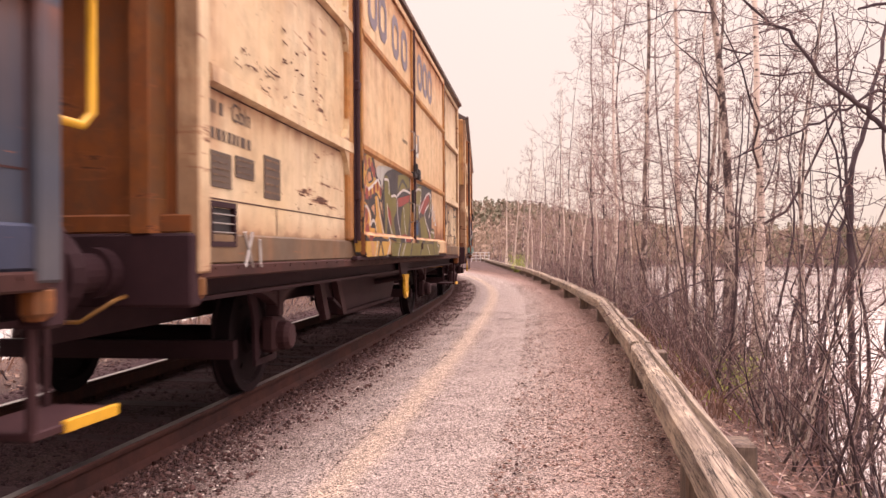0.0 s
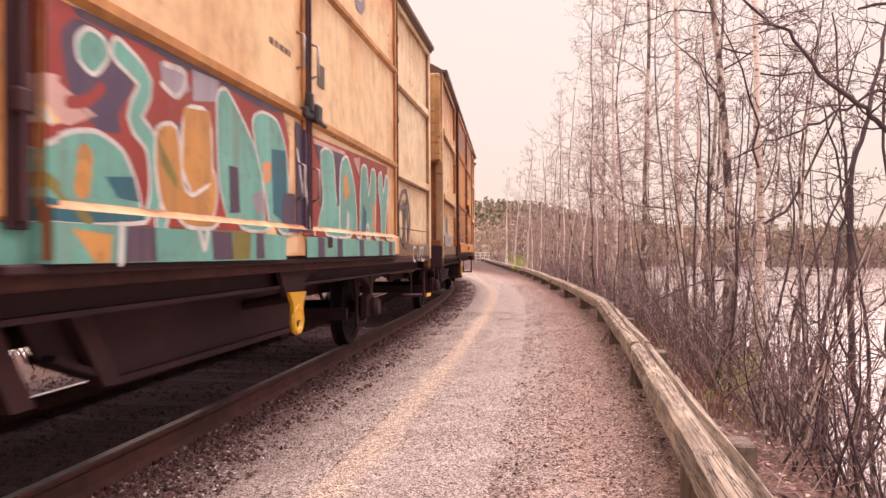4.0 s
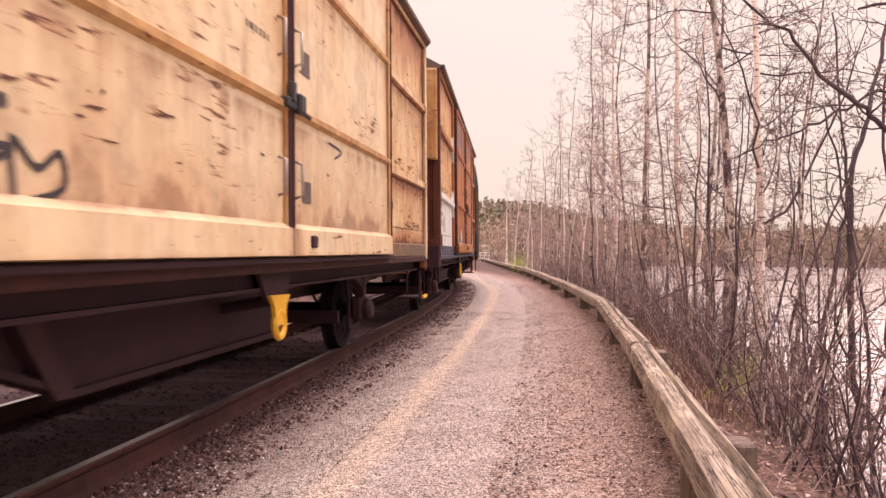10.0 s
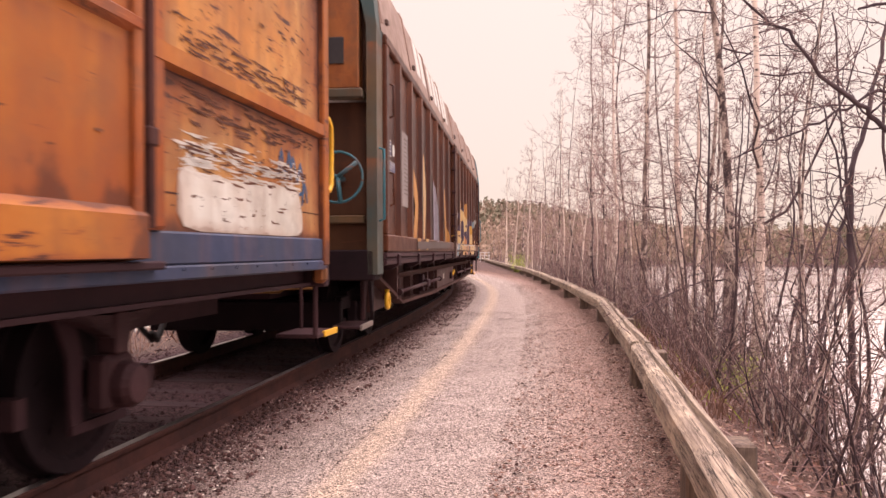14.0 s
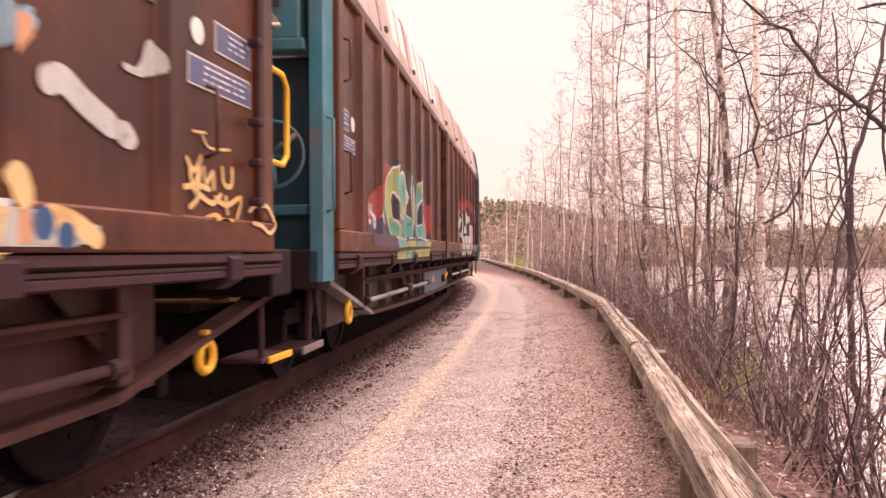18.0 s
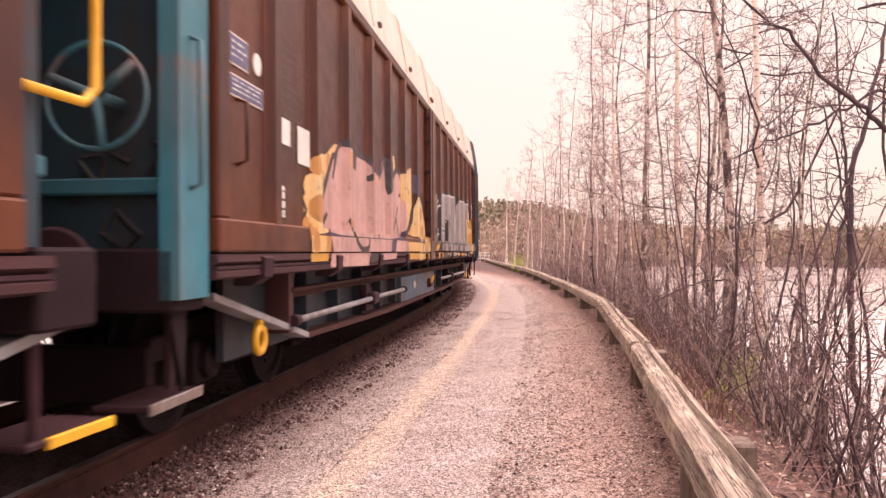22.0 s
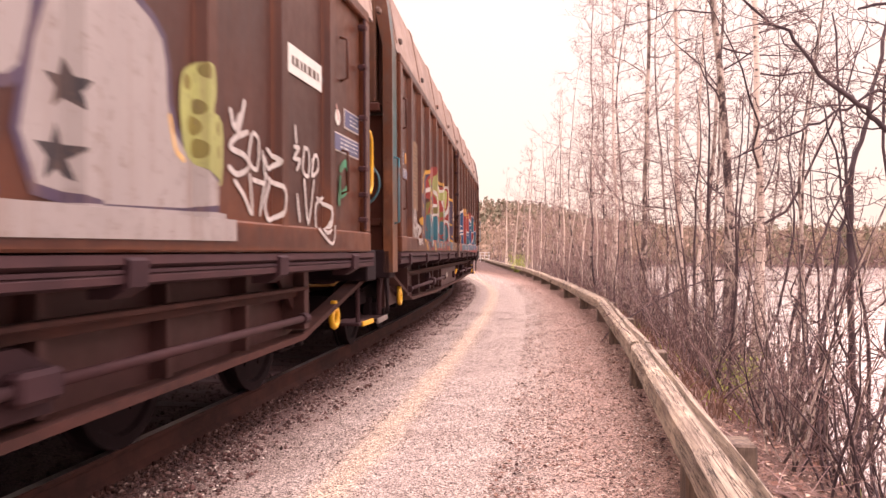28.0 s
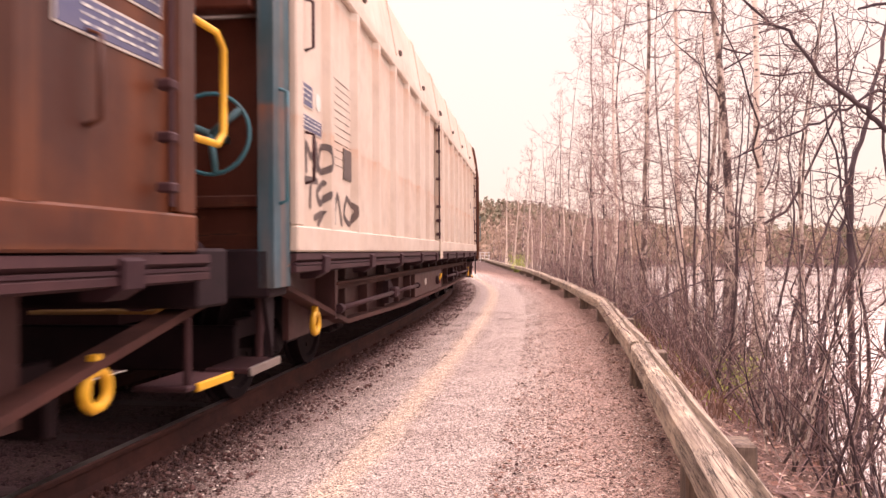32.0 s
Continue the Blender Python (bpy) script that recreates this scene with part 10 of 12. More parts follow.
def paint_wall_end_yellow(p):
    p.fill("silver", [(5.71, 2.02), (5.99, 2.07), (6.54, 2.19), (6.54, 1.27), (5.7, 1.27)])
    p.fill("black", [(5.98, 1.88), (6.23, 1.91), (6.21, 1.35), (5.98, 1.35)])
    p.line("cream", 0.05, [(6.03, 1.64), (6.1, 1.69), (6.21, 1.74)])
    p.line("cream", 0.05, [(6.03, 1.56), (6.12, 1.61), (6.21, 1.64)])
    p.line("cream", 0.05, [(6.01, 1.47), (6.12, 1.53), (6.21, 1.57)])
    p.line("cream", 0.03, [(5.96, 1.87), (5.97, 1.35)])
    p.line("cream", 0.03, [(5.96, 1.34), (6.22, 1.35)])
    p.line("black", 0.04, [(6.55, 1.78), (6.44, 1.75), (6.34, 1.68), (6.31, 1.59), (6.22, 1.55)])
    p.line("black", 0.04, [(6.32, 1.58), (6.36, 1.51), (6.5, 1.42), (6.55, 1.41)])
    p.line("white", 0.03, [(6.5, 1.42), (6.5, 1.67), (6.44, 1.7), (6.36, 1.66), (6.34, 1.59)])
    p.line("white", 0.03, [(6.26, 1.5), (6.38, 1.43), (6.48, 1.37), (6.5, 1.29)])
    p.line("white", 0.02, [(6.23, 1.54), (6.32, 1.55)])
    p.line("white", 0.02, [(6.56, 2.21), (6.55, 1.29)])
    p.fill("yellow", [(6.58, 2.19), (6.74, 2.19), (6.85, 1.98), (6.95, 1.68), (7.09, 1.5), (7.38, 1.3), (7.41, 1.27), (7.59, 1.15), (6.58, 1.15)])
    p.dot("cream", 0.13, (6.79, 1.97))
    p.dot("cream", 0.1, (6.63, 1.84))
    p.dot("cream", 0.12, (6.8, 1.69))
    p.dot("cream", 0.08, (6.92, 1.63))
    p.dot("cream", 0.12, (6.83, 1.41))
    p.dot("cream", 0.1, (6.71, 1.59))
    p.dot("cream", 0.09, (6.66, 1.2))
    p.dot("cream", 0.1, (7.19, 1.19))
    p.dot("cream", 0.09, (7.43, 1.21))
    p.dot("orange", 0.09, (6.63, 1.91))
    p.dot("orange", 0.08, (6.66, 1.69))
    p.dot("orange", 0.1, (7.11, 1.4))
    p.dot("orange", 0.07, (6.63, 1.31))
    p.fill("black", [(6.66, 1.86), (6.71, 1.89), (6.72, 1.82), (6.66, 1.81)])
    p.line("black", 0.05, [(6.7, 1.82), (6.76, 1.77)])
    p.dot("black", 0.07, (6.76, 1.76))
    p.line("black", 0.045, [(6.79, 1.61), (6.88, 1.56), (6.78, 1.46)])
    p.dot("black", 0.06, (6.69, 1.51))
    p.dot("black", 0.05, (6.78, 1.46))
    p.line("black", 0.06, [(6.66, 1.3), (6.78, 1.35), (6.88, 1.37), (6.86, 1.3), (6.77, 1.26)])
    p.fill("black", [(6.77, 1.18), (6.88, 1.2), (6.88, 1.15), (6.77, 1.15)])
    p.fill("black", [(6.97, 1.22), (7.06, 1.22), (7.06, 1.16), (6.99, 1.15)])
    p.fill("yellow", [(6.73, 1.12), (7.52, 1.11), (7.44, 1.07), (6.76, 1.08)])


def paint_wall_panel_board(p):
    p.fill("plate_white", [(-7.13, 3.05), (-6.2, 3.26), (-6.18, 1.33), (-7.15, 1.32)])
    p.line("green", 0.16, [(-8.16, 1.95), (-7.85, 1.71), (-7.98, 1.58)])
    p.line("green", 0.14, [(-7.64, 1.93), (-7.72, 1.6), (-7.51, 1.55)])
    p.line("green", 0.12, [(-8.04, 1.84), (-7.57, 1.78), (-7.85, 1.55)])
    p.line("green", 0.1, [(-7.02, 1.7), (-6.75, 1.61), (-6.34, 1.71)])
    p.line("silver", 0.05, [(-6.02, 2.05), (-5.76, 1.92), (-6.08, 1.74), (-5.64, 1.61), (-5.9, 1.38)])
    p.line("silver", 0.06, [(-5.01, 2.06), (-4.42, 2.14), (-4.77, 1.72), (-5.03, 1.38)])
    p.line("silver", 0.06, [(-4.05, 2.23), (-3.66, 2.14), (-4, 1.44)])
    p.line("silver", 0.06, [(-3.14, 2.16), (-2.51, 2.22), (-2.87, 1.78), (-2.38, 1.42)])
    p.line("silver", 0.06, [(-2.14, 2.1), (-1.58, 1.52), (-0.94, 1.41)])
    p.line("silver", 0.5, [(1.84, 2.17), (2, 1.42)])
    p.line("silver", 0.5, [(3.05, 2.19), (3.24, 1.38)])
    p.fill("lilac", [(-5.09, 1.34), (-0.74, 1.37), (-0.75, 1.22), (-4.94, 1.22)])


def paint_wall_star_letters(p):
    p.fill("lime", [(0.75, 1.88), (1.3, 1.98), (1.32, 1.3), (0.75, 1.3)])
    p.fill("lime", [(0.75, 1.29), (1.3, 1.3), (1.3, 1.18), (0.75, 1.17)])
    p.fill("paint_brown", [(0.75, 1.85), (0.96, 1.87), (1.01, 1.8), (1.05, 1.7), (0.75, 1.63)])
    p.dot("olive", 0.1, (1.07, 1.86))
    p.dot("olive", 0.08, (1.2, 1.57))
    p.line("purple", 0.1, [(1.34, 1.98), (1.49, 2.06), (1.84, 2.17), (2.16, 2.16), (2.31, 2.11), (2.33, 1.66), (2.67, 1.6), (2.99, 1.47), (3.04, 1.32), (1.34, 1.29)], True)
    p.fill("silver", [(1.34, 1.98), (1.49, 2.06), (1.84, 2.17), (2.16, 2.16), (2.31, 2.11), (2.33, 1.66), (2.67, 1.6), (2.99, 1.47), (3.04, 1.32), (1.34, 1.29)])
    p.line("purple", 0.09, [(2.43, 2.19), (3.09, 2.2), (3.71, 2.19), (3.63, 1.76), (3.38, 1.7), (3.46, 1.33), (3.09, 1.32), (2.99, 1.47), (2.67, 1.63)], True)
    p.fill("silver", [(2.43, 2.19), (3.09, 2.2), (3.71, 2.19), (3.63, 1.76), (3.38, 1.7), (3.46, 1.33), (3.09, 1.32), (2.99, 1.47), (2.67, 1.63)])
    p.line("purple", 0.09, [(3.75, 2.14), (4.2, 2.28), (4.6, 2.15), (4.63, 1.71), (5.29, 1.37), (3.56, 1.32)], True)
    p.fill("silver", [(3.75, 2.14), (4.2, 2.28), (4.6, 2.15), (4.63, 1.71), (5.29, 1.37), (3.56, 1.32)])
    p.star("black", 0.17, (1.59, 1.47))
    p.star("black", 0.08, (1.47, 1.63))
    p.star("black", 0.13, (2.77, 1.99))
    p.star("black", 0.08, (2.88, 1.82))
    p.star("black", 0.11, (3.85, 1.76))
    p.star("black", 0.12, (3.81, 1.5))
    p.dot("black", 0.05, (1.88, 1.78))
    p.dot("black", 0.04, (1.62, 1.7))
    p.dot("black", 0.05, (3.1, 1.76))
    p.dot("black", 0.05, (2.64, 1.47))
    p.dot("black", 0.03, (2.56, 1.41))
    p.line("purple", 0.22, [(3.34, 1.74), (3.4, 1.33)])
    p.line("purple", 0.16, [(1.88, 1.37), (2.04, 1.29), (2.18, 1.19)])
    p.fill("silver", [(1.34, 1.28), (5.25, 1.35), (5.25, 1.2), (1.34, 1.18)])
    p.fill("silver", [(1.35, 1.16), (2.67, 1.14), (2.63, 1.08), (1.35, 1.09)])


def paint_wall_rear_tags(p):
    p.fill("lime", [(4.75, 2.02), (4.9, 2.1), (5, 2.11), (5.02, 1.95), (4.97, 1.84), (5.22, 1.88), (5.21, 1.46), (4.92, 1.56), (4.77, 1.63), (4.73, 1.87)])
    p.dot("olive", 0.04, (4.81, 1.98))
    p.dot("olive", 0.04, (4.93, 2.06))
    p.dot("olive", 0.04, (4.89, 1.87))
    p.dot("olive", 0.05, (4.86, 1.77))
    p.dot("olive", 0.04, (5.05, 1.78))
    p.dot("olive", 0.05, (4.89, 1.66))
    p.dot("olive", 0.04, (5.06, 1.66))
    p.line("cream", 0.03, [(4.64, 1.78), (4.69, 1.64), (4.77, 1.59)])
    p.line("white", 0.035, [(5.31, 1.93), (5.36, 1.84), (5.43, 1.92), (5.4, 1.8), (5.5, 2.01)])
    p.line("white", 0.035, [(5.54, 1.84), (5.36, 1.78), (5.31, 1.72), (5.49, 1.7), (5.56, 1.64), (5.4, 1.58), (5.29, 1.61)])
    p.line("white", 0.03, [(5.6, 1.83), (5.56, 1.68), (5.68, 1.64), (5.71, 1.81), (5.63, 1.85)])
    p.line("white", 0.03, [(5.77, 1.75), (5.8, 1.62)])
    p.line("white", 0.03, [(5.84, 1.78), (5.96, 1.72), (5.86, 1.66), (5.8, 1.72)])
    p.line("white", 0.03, [(5.36, 1.54), (5.48, 1.47), (5.6, 1.37), (5.57, 1.59)])
    p.line("white", 0.03, [(5.62, 1.57), (5.8, 1.56)])
    p.line("white", 0.03, [(5.82, 1.62), (5.72, 1.37)])
    p.line("white", 0.03, [(5.86, 1.6), (6.01, 1.53), (5.99, 1.4), (5.86, 1.34), (5.8, 1.44), (5.89, 1.59)])
    p.line("white", 0.03, [(6.35, 2), (6.37, 1.9)])
    p.line("white", 0.03, [(6.33, 1.86), (6.42, 1.86), (6.32, 1.78), (6.44, 1.78), (6.38, 1.71)])
    p.line("white", 0.03, [(6.53, 1.87), (6.5, 1.72), (6.62, 1.69), (6.63, 1.86), (6.53, 1.88)])
    p.line("white", 0.03, [(6.75, 1.85), (6.7, 1.7), (6.84, 1.76), (6.81, 1.86), (6.71, 1.81)])
    p.line("white", 0.03, [(6.38, 1.53), (6.43, 1.36)])
    p.line("white", 0.03, [(6.53, 1.65), (6.61, 1.35), (6.74, 1.66)])
    p.line("white", 0.03, [(6.81, 1.54), (7.01, 1.47), (6.96, 1.3), (6.8, 1.31), (6.78, 1.48), (6.94, 1.55)])
    p.line("white", 0.025, [(6.67, 1.31), (7, 1.2), (7.08, 1.34)])
    p.line("green", 0.06, [(7.42, 1.82), (7.59, 1.88), (7.64, 1.7), (7.42, 1.61), (7.42, 1.77), (7.38, 1.54)])
    p.line("grey", 0.06, [(6.36, 2.44), (6.93, 2.45)])
    p.line("pink", 0.03, [(7.32, 2.33), (7.37, 2.22)])


def paint_wall_green_letters(p):
    p.fill("purple", [(-5.84, 2.2), (-5.55, 2.3), (-5.39, 2.33), (-5.56, 1.97), (-5.71, 1.82), (-5.79, 1.28), (-6.17, 1.29), (-6.24, 1.41), (-6.22, 1.49), (-6.1, 1.62), (-6.1, 1.89), (-5.93, 2.03)])
    p.fill("purple", [(-6.05, 1.27), (-5.64, 1.28), (-5.52, 1.16), (-5.88, 1.16)])
    p.line("yellow", .055, [(-5.53, 2.31), (-5.77, 2.24), (-5.88, 2.14), (-5.93, 2.03), (-6.09, 1.91), (-6.12, 1.75), (-6.1, 1.62), (-6.22, 1.48), (-6.22, 1.35), (-6.16, 1.28)])
    p.line("yellow", .05, [(-6.05, 1.27), (-5.87, 1.17)])
    p.line("yellow", .035, [(-5.85, 1.27), (-5.78, 1.17)])
    p.line("yellow", .03, [(-5.85, 2.06), (-5.76, 1.88)])
    p.line("yellow", .03, [(-5.99, 1.83), (-5.88, 1.73)])
    p.line("yellow", .03, [(-6.03, 1.6), (-5.89, 1.47)])
    p.line("yellow", .03, [(-5.94, 1.44), (-5.89, 1.38)])
    p.line("yellow", .03, [(-6.09, 1.44), (-6.04, 1.4)])
    p.line("yellow", .03, [(-5.8, 2.07), (-5.76, 2.04)])
    p.fill("red", [(-5.79, 1.28), (-5.82, 1.44), (-5.78, 1.62), (-5.66, 1.79), (-5.56, 1.9), (-5.72, 1.93), (-5.66, 2.04), (-5.6, 2.25), (-5.39, 2.36), (-5.19, 2.34), (-5.07, 2.3), (-4.87, 2.32), (-4.75, 2.4), (-4.47, 2.36), (-4.2, 2.37), (-3.98, 1.31)])
    p.fill("red", [(-5.64, 1.27), (-3.89, 1.28), (-3.89, 1.18), (-5.36, 1.18)])
    p.fill("red", [(-5.52, 1.27), (-5.51, 2.19), (-5.11, 2.36), (-4.76, 2.48), (-4.17, 2.45), (-3.96, 2.36), (-4.03, 2.24), (-3.62, 2.22), (-3.36, 2.33), (-3.26, 2.18), (-2.69, 2.32), (-2.49, 2.23), (-2.02, 2.27), (-1.76, 2.25), (-1.77, 1.3), (-4.44, 1.27)])
    p.fill("red", [(-5.52, 1.27), (-1.77, 1.31), (-1.78, 1.16), (-5.52, 1.16)])
    p.fill("red", [(-2.84, 1.27), (-2.84, 2.18), (-2.16, 2.53), (-1.97, 2.29), (-1.84, 2.16), (-1.86, 1.95), (-1.82, 1.7), (-1.81, 1.29), (-2.57, 1.28)])
    p.fill("red", [(-2.84, 1.27), (-1.82, 1.29), (-1.74, 1.26), (-1.81, 1.16), (-2.84, 1.16)])
    p.fill("purple", [(-1.92, 2.01), (-1.88, 2.2), (-1.62, 2.12), (-1.51, 1.88), (-1.58, 1.6), (-1.45, 1.28), (-1.79, 1.29), (-1.8, 1.68), (-1.94, 1.89)])
    p.fill("purple", [(-1.76, 1.26), (-1.45, 1.27), (-1.42, 1.17), (-1.79, 1.16)])
    p.line("yellow", .05, [(-1.93, 2.24), (-1.81, 2.17), (-1.67, 2.13), (-1.59, 2.09), (-1.59, 2.02), (-1.64, 1.88), (-1.63, 1.73), (-1.56, 1.65)])
    p.line("yellow", .035, [(-1.83, 2.09), (-1.74, 2.02)])
    p.line("yellow", .035, [(-1.94, 2.02), (-1.8, 1.9)])
    p.line("yellow", .035, [(-1.8, 1.7), (-1.7, 1.65)])
    p.line("yellow", .04, [(-1.81, 1.46), (-1.68, 1.31)])
    p.line("yellow", .035, [(-1.64, 1.5), (-1.57, 1.46)])
    p.line("yellow", .035, [(-1.69, 1.43), (-1.64, 1.4)])
    p.line("yellow", .045, [(-1.4, 1.51), (-1.31, 1.44), (-1.33, 1.3)])
    p.line("yellow", .04, [(-1.47, 1.46), (-1.41, 1.4)])
    p.line("yellow", .04, [(-1.63, 1.25), (-1.55, 1.17)])
    p.line("yellow", .045, [(-1.26, 1.27), (-1.19, 1.17)])
    p.line("yellow", .03, [(-1.48, 1.22), (-1.41, 1.17)])
    p.fill("purple", [(-5.13, 1.83), (-5.03, 2.01), (-4.92, 2.17), (-4.81, 2.16), (-4.8, 2.03), (-4.72, 1.91), (-4.81, 1.76), (-4.93, 1.65), (-5.01, 1.63), (-5.07, 1.74)])
    p.line("yellow", .045, [(-5.05, 1.91), (-4.9, 1.81)])
    p.line("yellow", .035, [(-4.95, 2.12), (-4.84, 2.03)])
    p.line("yellow", .035, [(-4.95, 2.01), (-4.89, 1.99)])
    p.line("yellow", .035, [(-4.94, 1.93), (-4.88, 1.9)])
    p.line("yellow", .035, [(-4.91, 1.87), (-4.84, 1.85)])
    p.line("yellow", .05, [(-5.06, 1.8), (-4.97, 1.74)])
    p.line("yellow", .05, [(-5.02, 1.74), (-4.92, 1.74), (-4.99, 1.7)])
    p.fill("lime", [(-5.6, 2.18), (-5.48, 2.25), (-5.4, 2.06), (-5.43, 2.0), (-5.57, 2.03)])
    p.fill("lime", [(-5.37, 2.33), (-5.27, 2.32), (-5.18, 2.18), (-5.2, 2.04), (-5.31, 1.89), (-5.36, 1.91)])
    p.fill("olive", [(-5.72, 1.67), (-5.68, 1.8), (-5.56, 1.89), (-5.45, 1.91), (-5.4, 1.78), (-5.4, 1.67)])
    p.fill("teal", [(-5.76, 1.28), (-5.77, 1.54), (-5.69, 1.65), (-5.4, 1.72), (-5.38, 1.29)])
    p.line("white", .05, [(-5.35, 2.35), (-5.21, 2.27), (-5.15, 2.13), (-5.2, 1.99), (-5.33, 1.83), (-5.33, 1.79)])
    p.line("white", .06, [(-5.68, 2.0), (-5.57, 2.05)])
    p.line("white", .04, [(-5.5, 1.77), (-5.54, 1.65), (-5.51, 1.55)])
    p.line("red", .03, [(-5.64, 1.75), (-5.67, 1.6), (-5.63, 1.45)])
    p.line("red", .025, [(-5.56, 1.84), (-5.6, 1.7)])
    p.fill("lime", [(-5.52, 2.05), (-5.2, 2.26), (-5.1, 2.1), (-5.14, 1.98), (-5.23, 1.87), (-5.3, 1.88), (-5.36, 1.83), (-5.52, 1.87)])
    p.fill("olive", [(-5.52, 1.87), (-5.36, 1.87), (-5.4, 1.77), (-5.52, 1.72)])
    p.fill("red", [(-5.43, 1.91), (-5.35, 1.86), (-5.21, 1.84), (-5.24, 1.8), (-5.36, 1.82), (-5.46, 1.82)])
    p.fill("teal", [(-5.52, 1.53), (-5.4, 1.56), (-5.3, 1.66), (-5.21, 1.73), (-5.13, 1.68), (-5.06, 1.6), (-4.97, 1.55), (-4.86, 1.62), (-4.79, 1.67), (-4.61, 1.7), (-4.5, 1.65), (-4.46, 1.53), (-4.53, 1.29), (-4.83, 1.29), (-4.84, 1.37), (-4.91, 1.37), (-4.97, 1.33), (-5.1, 1.32), (-5.18, 1.36), (-5.21, 1.43), (-5.25, 1.32), (-5.28, 1.28), (-5.52, 1.28)])
    p.fill("mint", [(-5.28, 1.68), (-5.21, 1.73), (-5.12, 1.67), (-5.14, 1.64), (-5.24, 1.65)])
    p.fill("mint", [(-4.86, 1.62), (-4.8, 1.67), (-4.65, 1.7), (-4.71, 1.65), (-4.81, 1.61)])
    p.line("white", .055, [(-5.36, 1.76), (-5.32, 1.81), (-5.23, 1.86), (-5.19, 1.89)])
    p.line("white", .055, [(-5.28, 1.71), (-5.21, 1.73), (-5.13, 1.68), (-5.06, 1.59), (-4.95, 1.55)])
    p.line("white", .075, [(-4.85, 1.69), (-4.8, 1.63)])
    p.line("white", .055, [(-4.79, 1.68), (-4.61, 1.73), (-4.5, 1.66), (-4.46, 1.53), (-4.54, 1.28)])
    p.fill("red", [(-5.19, 1.38), (-5.11, 1.32), (-4.99, 1.32), (-4.86, 1.38), (-4.83, 1.36), (-4.83, 1.28), (-5.22, 1.28)])
    p.line("white", .06, [(-5.23, 1.4), (-5.25, 1.33), (-5.29, 1.28)])
    p.fill("lime", [(-4.79, 2.24), (-4.46, 2.44), (-4.14, 2.4), (-4.06, 2.26), (-4.09, 1.98), (-4.17, 1.83), (-4.31, 1.78), (-4.76, 1.74), (-4.75, 1.81), (-4.58, 1.85), (-4.65, 2.05), (-4.78, 2.08)])
    p.fill("olive", [(-4.76, 1.8), (-4.58, 1.86), (-4.33, 1.91), (-4.31, 1.79), (-4.55, 1.74), (-4.76, 1.73)])
    p.fill("red", [(-4.6, 2.09), (-4.34, 2.12), (-4.23, 2.08), (-4.31, 1.95), (-4.52, 1.93), (-4.55, 1.88)])
    p.line("white", .05, [(-4.65, 2.08), (-4.56, 1.98), (-4.55, 1.86)])
    p.line("white", .05, [(-4.76, 1.82), (-4.7, 1.86), (-4.63, 1.86)])
    p.line("white", .05, [(-4.51, 1.94), (-4.44, 1.92), (-4.32, 1.95), (-4.28, 1.85), (-4.34, 1.78)])
    p.line("white", .06, [(-4.24, 2.33), (-4.11, 2.28), (-4.09, 2.14), (-4.13, 1.89), (-4.04, 1.74), (-3.91, 1.59)])
    p.line("white", .10, [(-3.92, 1.56), (-3.91, 1.49)])
    p.fill("red", [(-4.31, 1.78), (-4.55, 1.74), (-4.5, 1.67), (-4.47, 1.62), (-4.28, 1.63)])
    p.line("white", .045, [(-4.47, 1.62), (-4.34, 1.62), (-4.25, 1.54)])
    p.fill("olive", [(-4.28, 1.78), (-4.04, 1.74), (-3.95, 1.61), (-4.17, 1.48), (-4.28, 1.58)])
    p.line("red", .022, [(-4.25, 1.76), (-4.17, 1.72), (-4.23, 1.65), (-4.11, 1.6)])
    p.line("red", .022, [(-4.08, 1.74), (-4.18, 1.64), (-4.0, 1.6)])
    p.fill("teal", [(-4.44, 1.58), (-4.29, 1.61), (-4.18, 1.5), (-4.08, 1.43), (-4.07, 1.3), (-4.32, 1.29), (-4.47, 1.3), (-4.43, 1.45)])
    p.fill("teal", [(-4.14, 1.52), (-3.96, 1.51), (-3.99, 1.46), (-4.09, 1.46)])
    p.line("white", .045, [(-4.1, 1.41), (-4.09, 1.28)])
    p.line("yellow", .035, [(-4.0, 1.38), (-3.91, 1.29)])
    p.fill("lime", [(-4.03, 2.16), (-3.96, 2.24), (-3.71, 2.18), (-3.53, 2.18), (-3.31, 2.24), (-3.23, 2.08), (-3.26, 1.81), (-3.43, 1.84), (-3.54, 1.97), (-3.67, 2.0), (-3.8, 2.01), (-3.82, 1.85), (-3.89, 1.73), (-4.04, 1.79), (-4.07, 1.98)])
    p.fill("red", [(-3.85, 1.99), (-3.75, 2.0), (-3.72, 1.9), (-3.79, 1.83)])
    p.fill("red", [(-3.65, 2.0), (-3.49, 2.02), (-3.53, 1.82), (-3.59, 1.85)])
    p.line("white", .05, [(-4.0, 2.24), (-3.84, 2.2), (-3.67, 2.16), (-3.31, 2.25)])
    p.line("white", .045, [(-3.86, 1.97), (-3.8, 1.85), (-3.88, 1.74), (-3.99, 1.79)])
    p.line("white", .05, [(-3.65, 1.98), (-3.61, 1.85), (-3.54, 1.73), (-3.54, 1.28)])
    p.line("white", .05, [(-3.23, 2.12), (-3.26, 1.81)])
    p.fill("olive", [(-3.79, 1.78), (-3.63, 1.82), (-3.58, 1.69), (-3.7, 1.54), (-3.83, 1.64)])
    p.line("red", .022, [(-3.78, 1.66), (-3.63, 1.72), (-3.72, 1.63), (-3.6, 1.62)])
    p.fill("teal", [(-3.81, 1.5), (-3.69, 1.65), (-3.57, 1.63), (-3.55, 1.29), (-3.83, 1.29)])
